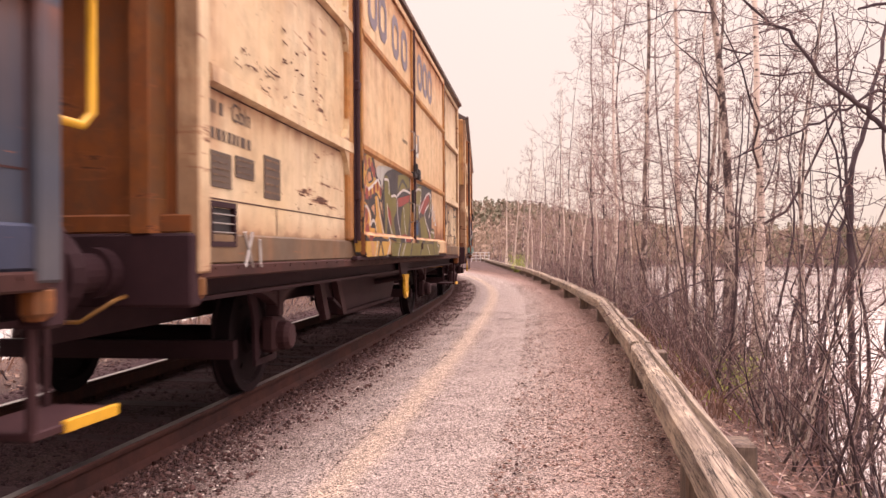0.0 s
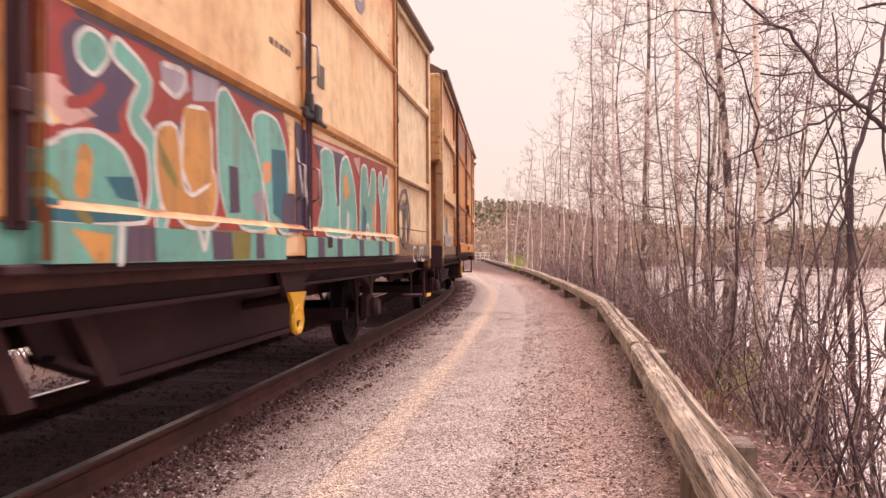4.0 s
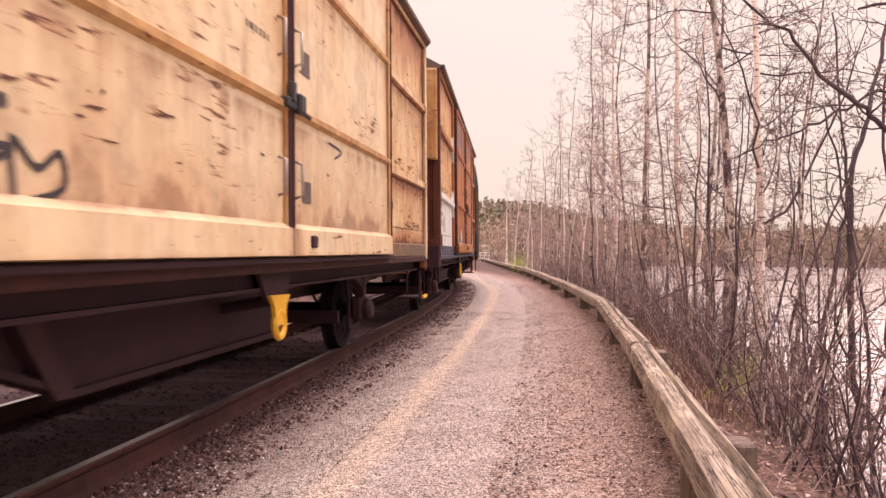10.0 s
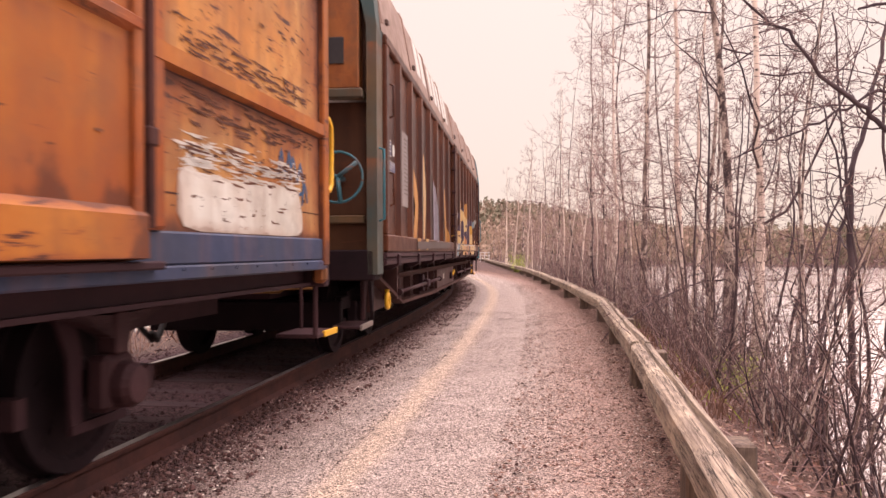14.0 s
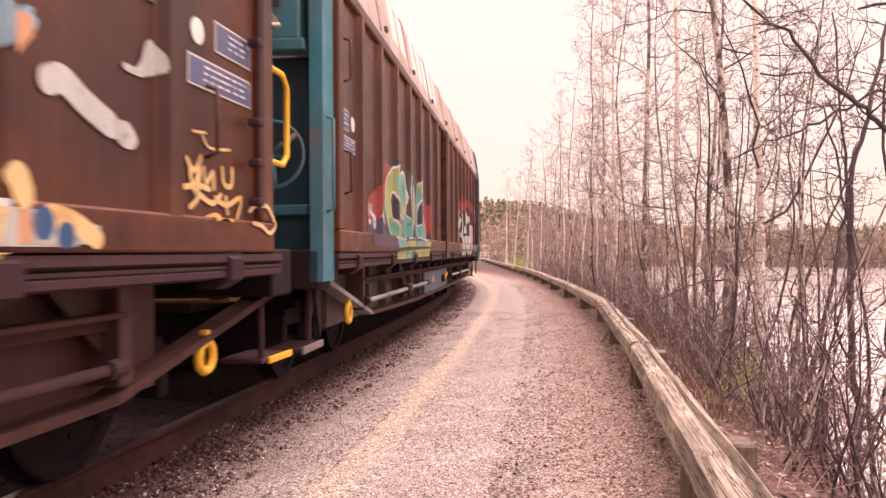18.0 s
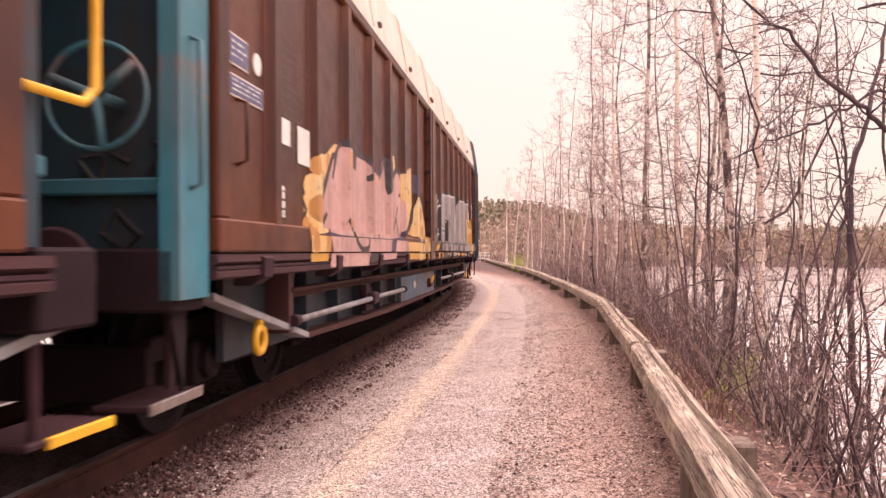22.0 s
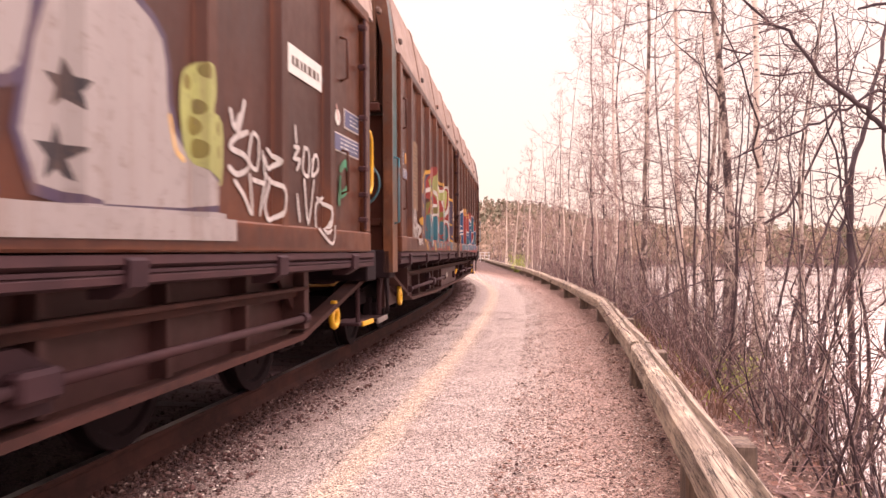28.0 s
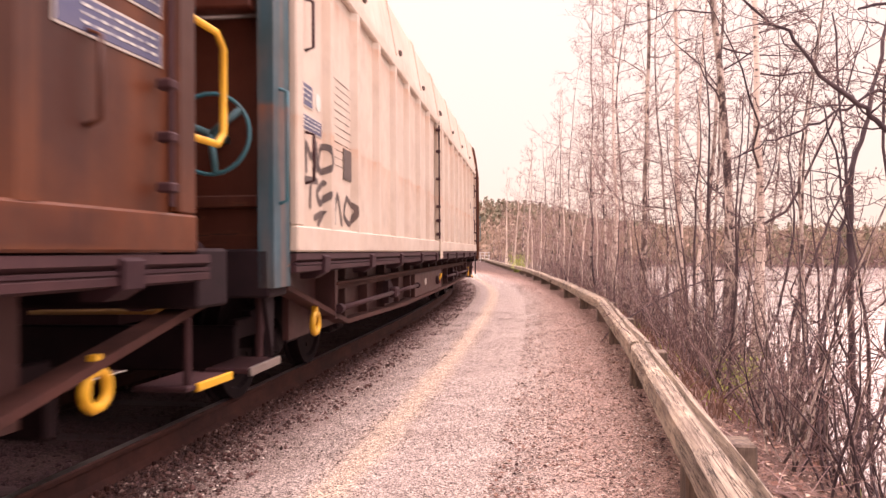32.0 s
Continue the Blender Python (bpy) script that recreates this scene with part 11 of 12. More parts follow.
    p.line("red", .022, [(-3.71, 1.51), (-3.77, 1.43), (-3.67, 1.4)])
    p.line("red", .022, [(-3.63, 1.44), (-3.69, 1.37), (-3.6, 1.34)])
    p.fill("teal", [(-3.45, 1.68), (-3.26, 1.72), (-3.25, 1.55), (-3.42, 1.48)])
    p.line("yellow", .05, [(-3.92, 2.29), (-3.8, 2.29), (-3.67, 2.28), (-3.57, 2.25)])
    p.line("yellow", .05, [(-3.28, 2.3), (-3.12, 2.33), (-2.92, 2.34), (-2.85, 2.32)])
    p.fill("lime", [(-3.21, 2.13), (-2.82, 2.25), (-2.68, 2.25), (-2.73, 1.81), (-3.13, 1.72), (-3.25, 1.81)])
    p.fill("red", [(-3.1, 1.99), (-2.88, 2.07), (-2.83, 1.88), (-3.0, 1.9)])
    p.line("red", .05, [(-3.26, 1.83), (-2.82, 1.91)])
    p.fill("mint", [(-3.23, 1.8), (-2.75, 1.88), (-2.79, 1.78), (-3.13, 1.7)])
    p.line("red", .02, [(-3.18, 1.77), (-2.94, 1.83), (-3.06, 1.74)])
    p.line("white", .05, [(-3.17, 2.12), (-2.82, 2.28), (-2.65, 2.26), (-2.66, 1.95), (-2.75, 1.77)])
    p.line("white", .04, [(-3.06, 1.99), (-3.08, 1.89)])
    p.line("white", .045, [(-3.04, 1.72), (-3.12, 1.48), (-3.08, 1.39)])
    p.line("white", .045, [(-2.91, 1.64), (-2.68, 1.67), (-2.64, 1.31)])
    p.fill("red", [(-3.03, 1.71), (-2.91, 1.7), (-2.89, 1.41), (-3.05, 1.41)])
    p.fill("teal", [(-2.91, 1.6), (-2.7, 1.65), (-2.67, 1.31), (-3.16, 1.3), (-3.24, 1.45), (-3.07, 1.37), (-2.9, 1.38)])
    p.fill("teal", [(-2.57, 1.7), (-2.39, 1.69), (-2.34, 1.3), (-2.59, 1.29)])
    p.line("yellow", .04, [(-2.4, 2.35), (-2.26, 2.28)])
    p.line("white", .05, [(-2.3, 2.23), (-2.04, 2.12)])
    p.line("white", .04, [(-2.36, 1.91), (-2.26, 1.62), (-2.31, 1.53)])
    p.line("white", .035, [(-2.32, 1.44), (-2.19, 1.34)])
    p.fill("lime", [(-2.57, 2.08), (-2.43, 2.1), (-2.41, 1.88), (-2.43, 1.82), (-2.5, 1.81), (-2.54, 1.92)])
    p.fill("lime", [(-2.41, 1.99), (-2.38, 2.02), (-2.31, 1.85), (-2.29, 1.73), (-2.37, 1.68), (-2.42, 1.7)])
    p.fill("lime", [(-2.38, 2.2), (-2.07, 2.51), (-1.99, 2.28), (-2.04, 2.07), (-2.06, 1.91), (-2.0, 1.72), (-2.1, 1.72), (-2.17, 1.72), (-2.21, 1.79), (-2.23, 1.93), (-2.19, 2.03), (-2.36, 2.03)])
    p.fill("olive", [(-2.19, 1.86), (-2.06, 1.86), (-2.0, 1.72), (-2.17, 1.72)])
    p.fill("red", [(-2.36, 2.03), (-2.2, 2.03), (-2.23, 1.9), (-2.19, 1.75), (-2.14, 1.66), (-2.26, 1.64), (-2.25, 1.76), (-2.31, 1.88), (-2.37, 1.92)])
    p.line("white", .06, [(-2.38, 2.02), (-2.4, 1.93), (-2.35, 1.85), (-2.29, 1.79), (-2.26, 1.73), (-2.28, 1.65), (-2.32, 1.65)])
    p.line("white", .06, [(-2.0, 2.25), (-2.04, 2.06), (-2.04, 1.91), (-1.98, 1.75), (-1.92, 1.66), (-1.92, 1.6)])
    p.line("red", .035, [(-2.19, 1.87), (-2.16, 1.82), (-2.06, 1.84), (-2.05, 1.87)])
    p.line("red", .035, [(-2.16, 1.77), (-2.17, 1.7), (-2.1, 1.69), (-2.01, 1.72)])
    p.line("red", .03, [(-2.13, 2.01), (-2.12, 1.98)])
    p.line("red", .03, [(-2.13, 1.92), (-2.13, 1.89)])
    p.fill("teal", [(-2.42, 1.65), (-2.37, 1.7), (-2.28, 1.71), (-2.28, 1.66), (-2.34, 1.64), (-2.4, 1.65)])
    p.dots("teal", .04, [(-2.09, 1.73)])
    p.fill("teal", [(-2.17, 1.67), (-2.0, 1.71), (-1.92, 1.62), (-2.0, 1.57), (-2.12, 1.59)])
    p.fill("teal", [(-2.61, 1.59), (-2.51, 1.7), (-2.42, 1.67), (-2.39, 1.54), (-2.4, 1.38), (-2.46, 1.38), (-2.55, 1.47)])
    p.line("white", .06, [(-2.66, 1.6), (-2.63, 1.52), (-2.64, 1.42)])
    p.line("white", .06, [(-2.57, 1.7), (-2.5, 1.71)])
    p.line("white", .06, [(-2.41, 1.66), (-2.4, 1.58), (-2.36, 1.54)])
    p.fill("teal", [(-2.39, 1.53), (-2.35, 1.51), (-2.36, 1.44), (-2.19, 1.36), (-2.11, 1.37), (-2.1, 1.44), (-2.17, 1.53), (-2.19, 1.58), (-2.07, 1.57), (-1.97, 1.51), (-1.92, 1.4), (-1.9, 1.28), (-2.35, 1.28), (-2.42, 1.38)])
    p.line("white", .06, [(-2.21, 1.59), (-2.1, 1.58), (-1.98, 1.52), (-1.92, 1.43), (-1.89, 1.29)])
    p.line("white", .055, [(-2.37, 1.46), (-2.28, 1.41), (-2.19, 1.36)])
    p.line("yellow", .04, [(-2.33, 1.95), (-2.3, 1.91)])
    p.line("yellow", .035, [(-2.31, 1.5), (-2.28, 1.45)])
    p.fill("teal", [(-2.35, 1.28), (-1.85, 1.28), (-1.94, 1.17), (-2.2, 1.17), (-2.28, 1.21)])
    p.line("white", .045, [(-1.84, 1.27), (-1.88, 1.21), (-1.94, 1.17)])
    p.line("yellow", .04, [(-2.53, 1.27), (-2.46, 1.17)])
    p.line("yellow", .045, [(-2.59, 1.2), (-2.55, 1.16)])
    p.dots("yellow", .055, [(-1.43, 1.84), (-1.14, 1.4), (-1.43, 1.63)])
    p.dots("yellow", .045, [(-1.43, 1.81), (-1.14, 1.37), (-1.41, 1.6)])
    p.dots("cream", .034, [(-1.18, 1.71), (-1.2, 1.53), (-1.08, 1.25)])
    p.line("white", .04, [(-1.13, 1.95), (-1.09, 1.88), (-1.06, 1.8)])
    p.line("white", .04, [(-1.14, 1.78), (-0.99, 1.82)])
    p.line("white", .04, [(-1.04, 1.89), (-0.93, 1.93), (-0.91, 1.9), (-0.99, 1.85), (-0.96, 1.8)])
    p.line("white", .035, [(-0.94, 1.8), (-0.78, 1.78)])
    p.dots("yellow", .025, [(-0.61, 1.23)])
    p.fill("teal", [(-5.52, 1.27), (-5.31, 1.27), (-5.36, 1.2), (-5.52, 1.21)])
    p.line("white", .05, [(-5.28, 1.27), (-5.36, 1.23)])
    p.fill("purple", [(-5.14, 1.27), (-4.79, 1.28), (-4.77, 1.16), (-5.21, 1.16)])
    p.line("yellow", .04, [(-5.06, 1.27), (-5.01, 1.25)])
    p.line("yellow", .05, [(-4.97, 1.25), (-4.87, 1.16)])
    p.line("yellow", .04, [(-5.02, 1.19), (-4.98, 1.16)])
    p.fill("teal", [(-4.75, 1.28), (-4.47, 1.28), (-4.47, 1.2), (-4.76, 1.19)])
    p.dots("white", .024, [(-4.45, 1.26), (-4.45, 1.23), (-4.45, 1.21)])
    p.fill("teal", [(-4.3, 1.27), (-4.03, 1.27), (-4.08, 1.19), (-4.22, 1.19)])
    p.line("white", .04, [(-4.02, 1.27), (-4.1, 1.19)])
    p.fill("purple", [(-3.96, 1.27), (-3.72, 1.27), (-3.68, 1.17), (-3.89, 1.17)])
    p.line("yellow", .04, [(-3.93, 1.27), (-3.87, 1.17)])
    p.fill("teal", [(-3.68, 1.28), (-3.47, 1.27), (-3.56, 1.19)])
    p.line("white", .035, [(-3.49, 1.27), (-3.57, 1.21)])
    p.fill("purple", [(-3.42, 1.27), (-3.19, 1.25), (-3.14, 1.17), (-3.35, 1.17)])
    p.line("yellow", .035, [(-3.38, 1.26), (-3.31, 1.18)])
    p.fill("teal", [(-3.19, 1.28), (-2.67, 1.28), (-2.7, 1.23), (-2.9, 1.25)])
    p.fill("purple", [(-2.54, 1.28), (-2.28, 1.28), (-2.2, 1.18), (-2.47, 1.17)])
    p.fill("teal", [(-5.62, 1.26), (-5.27, 1.27), (-5.35, 1.2), (-5.49, 1.22)])
    p.line("white", .04, [(-5.29, 1.3), (-5.37, 1.23)])
    p.line("yellow", .03, [(-5.07, 1.25), (-4.93, 1.18)])
    p.line("yellow", .03, [(-5.06, 2.07), (-4.97, 2.01)])
    p.line("yellow", .03, [(-5.17, 1.94), (-4.94, 1.76)])
    p.dots("yellow", .05, [(-6.18, 2.04), (-6.27, 1.82), (-6.54, 1.55)])
    p.dots("yellow", .042, [(-6.17, 2.02), (-6.27, 1.79), (-6.54, 1.53)])
    p.dots("cream", .03, [(-6.08, 2.16), (-6.06, 2.06), (-6.21, 1.86), (-6.22, 1.64), (-6.29, 1.5), (-6.51, 1.41), (-6.29, 1.31)])


def paint_wall_front_tag(p):
    p.line("white", .04, [(-7.15, 1.55), (-7.12, 1.45), (-7.1, 1.35)])
    p.line("white", .04, [(-7.14, 1.55), (-7.07, 1.44), (-7.0, 1.34)])
    p.line("white", .038, [(-7.036, 1.6), (-7.02, 1.47), (-7.0, 1.35)])
    p.line("white", .036, [(-7.01, 1.59), (-6.94, 1.54), (-6.86, 1.5)])
    p.line("white", .036, [(-6.91, 1.62), (-6.89, 1.56), (-6.86, 1.5)])
    p.line("white", .036, [(-6.81, 1.61), (-6.77, 1.51), (-6.71, 1.49)])
    p.line("white", .036, [(-6.97, 1.45), (-6.89, 1.43), (-6.77, 1.47)])
    p.line("white", .038, [(-6.88, 1.42), (-6.9, 1.35), (-6.83, 1.34), (-6.76, 1.45)])
    p.line("white", .034, [(-6.73, 1.45), (-6.62, 1.49), (-6.58, 1.42), (-6.63, 1.33), (-6.71, 1.34), (-6.68, 1.43)])
    p.line("white", .034, [(-6.98, 1.67), (-6.91, 1.68), (-6.9, 1.65), (-6.97, 1.63), (-6.99, 1.66)])
    p.line("white", .036, [(-7.03, 1.29), (-6.92, 1.29)])
    p.line("white", .036, [(-7.0, 1.28), (-6.98, 1.24), (-6.95, 1.28)])
    p.line("white", .036, [(-6.9, 1.29), (-6.88, 1.24), (-6.83, 1.25), (-6.85, 1.29)])
    p.line("white", .036, [(-6.77, 1.29), (-6.69, 1.3)])
    p.line("white", .036, [(-6.74, 1.29), (-6.72, 1.25)])
    p.line("white", .036, [(-6.64, 1.28), (-6.57, 1.23)])


def paint_wall_blue_letters(p):
    p.fill("red", [(0.01, 1.33), (0.16, 1.44), (0.35, 1.51), (0.35, 1.69), (0.42, 1.83), (0.52, 1.95), (0.76, 2.01), (1.0, 2.06), (1.65, 2.05), (1.99, 2.16), (2.31, 2.11), (2.83, 2.06), (3.15, 2.16), (4.11, 2.15), (5.34, 2.13), (6.27, 1.92), (6.6, 1.31), (0.01, 1.15)])
    p.line("orange", .055, [(0.02, 1.16), (0.02, 1.31), (0.16, 1.44), (0.32, 1.49), (0.32, 1.66), (0.39, 1.83), (0.52, 1.95), (0.76, 2.01)])
    p.line("yellow", .03, [(0.1, 1.18), (0.13, 1.34), (0.26, 1.42)])
    p.line("yellow", .03, [(0.42, 1.57), (0.45, 1.73), (0.53, 1.87)])
    p.line("orange", .05, [(1.65, 2.04), (1.94, 2.14), (2.21, 2.09)])
    p.line("yellow", .03, [(1.75, 2.03), (1.96, 2.1), (2.11, 2.06)])
    p.outlined("blue", "white", .09, [(0.51, 1.29), (0.55, 1.58), (0.74, 1.9), (0.94, 2.05), (1.16, 2.09), (1.49, 2.07), (1.75, 1.89), (1.87, 1.59), (1.66, 1.51), (1.7, 1.34), (1.44, 1.3), (1.34, 1.46), (1.11, 1.51), (1.11, 1.29)])
    p.fill("teal", [(0.53, 1.29), (0.56, 1.5), (0.64, 1.39), (0.84, 1.3)])
    p.outlined("red", "white", .06, [(1.12, 1.73), (1.35, 1.64), (1.42, 1.5), (1.16, 1.5)])
    p.line("white", .045, [(0.66, 1.57), (0.91, 1.61)])
    p.line("white", .03, [(0.66, 1.67), (0.83, 1.67)])
    p.line("white", .035, [(0.7, 1.5), (0.94, 1.54)])
    p.line("white", .025, [(0.77, 1.74), (0.89, 1.71)])
    p.line("white", .025, [(0.7, 1.45), (0.83, 1.49)])
    p.line("white", .025, [(1.25, 1.98), (1.34, 1.86), (1.67, 1.91)])
    p.line("white", .025, [(1.29, 1.73), (1.66, 1.78)])
    p.line("white", .02, [(1.64, 1.74), (1.75, 1.74)])
    p.line("white", .02, [(1.66, 1.68), (1.79, 1.68)])
    p.fill("red", [(0.01, 1.22), (0.51, 1.29), (0.55, 1.15), (0.01, 1.15)])
    p.fill("teal", [(0.58, 1.28), (1.33, 1.29), (1.25, 1.16), (0.62, 1.15)])
    p.fill("blue", [(1.26, 1.86), (1.37, 2.09), (1.51, 2.05), (1.75, 1.94), (1.89, 1.79), (2.05, 1.56), (2.12, 1.3), (1.66, 1.29), (1.62, 1.46), (1.48, 1.67), (1.28, 1.73)])
    p.fill("teal", [(1.67, 1.29), (1.71, 1.43), (1.99, 1.53), (2.16, 1.47), (2.19, 1.3)])
    p.line("white", .06, [(1.33, 2.11), (1.52, 2.04), (1.75, 1.94), (1.89, 1.79), (2.03, 1.57), (1.96, 1.55)])
    p.line("white", .03, [(1.42, 1.95), (1.46, 1.9), (1.5, 1.82)])
    p.line("white", .03, [(1.46, 1.88), (1.61, 1.87), (1.76, 1.82)])
    p.line("white", .03, [(1.61, 1.85), (1.62, 1.71), (1.67, 1.62)])
    p.line("white", .03, [(1.63, 1.7), (1.82, 1.68)])
    p.line("white", .03, [(1.78, 1.66), (1.8, 1.43)])
    p.line("white", .03, [(1.81, 1.54), (1.93, 1.53)])
    p.line("white", .02, [(1.8, 1.89), (1.83, 1.89)])
    p.line("white", .02, [(1.83, 1.84), (1.86, 1.84)])
    p.line("white", .02, [(1.86, 1.79), (1.89, 1.78)])
    p.line("white", .02, [(1.89, 1.73), (1.92, 1.72)])
    p.line("white", .02, [(1.91, 1.65), (1.94, 1.65)])
    p.line("white", .02, [(1.94, 1.59), (1.97, 1.59)])
    p.fill("red", [(1.83, 2.0), (1.99, 2.1), (2.27, 2.07), (2.35, 1.31), (1.92, 1.29), (1.74, 1.7)])
    p.fill("red", [(2.7, 1.99), (2.9, 2.07), (3.21, 2.04), (3.26, 1.3), (2.69, 1.33)])
    p.fill("red", [(3.92, 2.02), (4.26, 2.16), (4.59, 2.07), (4.54, 1.88), (4.25, 1.31), (3.76, 1.37)])
    p.fill("red", [(5.19, 2.09), (5.57, 2.11), (5.99, 1.98), (6.38, 1.76), (6.63, 1.33), (5.06, 1.33)])
    p.line("orange", .05, [(1.8, 2.0), (1.88, 2.06), (1.96, 2.03), (2.07, 2.12), (2.17, 2.08), (2.24, 2.14), (2.32, 2.06)])
    p.line("yellow", .025, [(1.82, 1.98), (1.88, 2.04), (1.96, 2.0), (2.07, 2.09), (2.16, 2.05), (2.23, 2.11), (2.29, 2.05)])
    p.line("orange", .05, [(2.84, 2.03), (2.95, 2.06), (3.02, 1.99), (3.18, 2.08)])
    p.line("yellow", .025, [(2.86, 2.0), (2.96, 1.99), (3.12, 2.05)])
    p.line("orange", .05, [(3.97, 2.07), (4.22, 2.13), (4.4, 2.08), (4.56, 2.05)])
    p.line("yellow", .025, [(4.01, 2.04), (4.26, 2.08), (4.49, 2.02)])
    p.line("orange", .05, [(5.25, 2.1), (5.57, 2.08), (5.85, 1.98), (5.99, 1.91)])
    p.line("yellow", .025, [(6.23, 1.97), (6.38, 1.72), (6.55, 1.49)])
    p.fill("teal", [(2.0, 1.54), (2.09, 1.66), (2.25, 1.7), (2.39, 1.56), (2.43, 1.3), (1.98, 1.3)])
    p.line("white", .04, [(2.04, 1.61), (2.09, 1.68), (2.25, 1.7), (2.37, 1.58), (2.43, 1.47), (2.43, 1.3)])
    p.line("white", .015, [(2.25, 1.58), (2.28, 1.58)])
    p.line("white", .015, [(2.28, 1.53), (2.31, 1.53)])
    p.line("white", .015, [(2.3, 1.48), (2.33, 1.48)])
    p.line("white", .015, [(2.31, 1.42), (2.35, 1.42)])
    p.outlined("blue", "white", .07, [(2.31, 1.93), (2.37, 2.04), (2.5, 2.11), (2.66, 2.1), (2.8, 2.03), (2.8, 1.82), (2.56, 1.52), (2.79, 1.61), (2.95, 1.6), (3.11, 1.46), (3.14, 1.32), (2.45, 1.3), (2.39, 1.58), (2.33, 1.71)])
    p.fill("teal", [(2.33, 1.93), (2.52, 1.83), (2.47, 1.59), (2.37, 1.66)])
    p.fill("teal", [(2.45, 1.32), (2.56, 1.48), (2.89, 1.46), (3.11, 1.32)])
    p.dots("white", .065, [(2.54, 1.95), (2.52, 1.8)])
    p.dots("white", .045, [(2.48, 1.68)])
    p.line("white", .02, [(2.72, 2.0), (2.77, 2.01)])
    p.line("white", .02, [(2.73, 1.92), (2.77, 1.92)])
    p.line("white", .02, [(2.7, 1.83), (2.74, 1.83)])
    p.line("white", .02, [(2.65, 1.75), (2.69, 1.75)])
    p.line("white", .02, [(2.6, 1.67), (2.64, 1.66)])
    p.line("white", .02, [(2.89, 1.55), (2.94, 1.54)])
    p.line("white", .02, [(2.96, 1.49), (3.0, 1.48)])
    p.line("white", .02, [(3.0, 1.42), (3.04, 1.41)])
    p.outlined("blue", "white", .065, [(3.27, 1.98), (3.36, 2.1), (3.49, 2.16), (3.66, 2.16), (3.81, 2.05), (3.96, 1.73), (4.17, 1.61), (4.25, 1.31), (3.84, 1.34), (3.8, 1.53), (3.62, 1.85), (3.49, 1.75), (3.48, 1.51), (3.26, 1.56)])
    p.outlined("red", "white", .05, [(3.54, 1.71), (3.61, 1.89), (3.73, 1.68), (3.82, 1.48), (3.75, 1.35), (3.63, 1.37)])
    p.fill("teal", [(3.26, 1.96), (3.42, 2.08), (3.49, 1.88), (3.42, 1.55), (3.28, 1.59)])
    p.line("white", .03, [(3.33, 1.98), (3.39, 1.91), (3.42, 1.78)])
    p.line("white", .03, [(3.42, 2.01), (3.5, 1.89)])
    p.line("white", .02, [(3.79, 2.05), (3.85, 2.06)])
    p.line("white", .02, [(3.81, 1.95), (3.87, 1.95)])
    p.line("white", .02, [(3.84, 1.82), (3.91, 1.82)])
    p.line("white", .02, [(3.89, 1.7), (3.95, 1.69)])
    p.outlined("blue", "white", .05, [(3.23, 1.4), (3.26, 1.51), (3.38, 1.55), (3.55, 1.46), (3.6, 1.31), (3.26, 1.3)])
    p.line("white", .018, [(3.48, 1.47), (3.52, 1.47)])
    p.line("white", .018, [(3.53, 1.41), (3.58, 1.41)])
    p.outlined("blue", "white", .05, [(4.59, 2.05), (4.85, 2.11), (5.13, 2.02), (5.12, 1.69), (4.63, 1.65), (4.59, 1.89)])
    p.fill("teal", [(4.69, 2.02), (5.01, 2.0), (5.01, 1.71), (4.68, 1.68)])
    p.outlined("teal", "white", .055, [(4.21, 1.9), (4.44, 1.96), (4.64, 1.89), (4.68, 1.65), (4.43, 1.31), (4.25, 1.31), (4.18, 1.61)])
    p.line("white", .035, [(4.3, 1.81), (4.36, 1.64)])
    p.line("white", .03, [(4.44, 1.84), (4.51, 1.68)])
    p.line("white", .015, [(5.01, 1.94), (5.09, 1.94)])
    p.line("white", .015, [(5.02, 1.84), (5.1, 1.84)])
    p.outlined("red", "white", .05, [(4.58, 1.59), (4.84, 1.56), (4.73, 1.4), (4.58, 1.35)])
    p.outlined("blue", "white", .05, [(4.89, 1.33), (4.95, 1.52), (5.18, 1.59), (5.43, 1.51), (5.55, 1.33)])
    p.dots("white", .03, [(4.97, 1.37), (5.27, 1.37)])
    p.outlined("blue", "white", .05, [(5.49, 1.34), (5.46, 1.65), (5.7, 1.74), (6.06, 1.69), (6.26, 1.33)])
    p.fill("teal", [(5.62, 1.35), (5.67, 1.63), (5.98, 1.61), (6.13, 1.34)])
    p.line("white", .05, [(6.27, 1.75), (6.37, 1.33)])
    p.fill("red", [(1.07, 1.26), (6.54, 1.31), (6.62, 1.09), (1.07, 1.16)])
    p.fill("blue", [(1.18, 1.28), (1.58, 1.29), (1.58, 1.17), (1.24, 1.17)])
    p.fill("blue", [(2.27, 1.29), (2.43, 1.29), (2.43, 1.16), (2.23, 1.16)])
    p.fill("teal", [(0.96, 1.28), (1.21, 1.28), (1.21, 1.17), (0.96, 1.17)])
    p.fill("teal", [(1.74, 1.28), (2.43, 1.3), (2.38, 1.16), (1.83, 1.16)])
    p.fill("blue", [(2.47, 1.29), (3.17, 1.3), (2.89, 1.27), (2.69, 1.24), (2.64, 1.16), (2.47, 1.16)])
    p.fill("blue", [(2.94, 1.29), (3.65, 1.3), (3.61, 1.16), (2.94, 1.16)])
    p.fill("teal", [(3.72, 1.29), (4.48, 1.3), (4.38, 1.17), (3.68, 1.16)])
    p.fill("blue", [(4.51, 1.3), (6.21, 1.31), (6.13, 1.17), (5.42, 1.17), (5.17, 1.26), (4.94, 1.17), (4.43, 1.17)])
    p.fill("white", [(1.59, 1.29), (1.74, 1.28), (1.83, 1.17), (1.6, 1.17)])
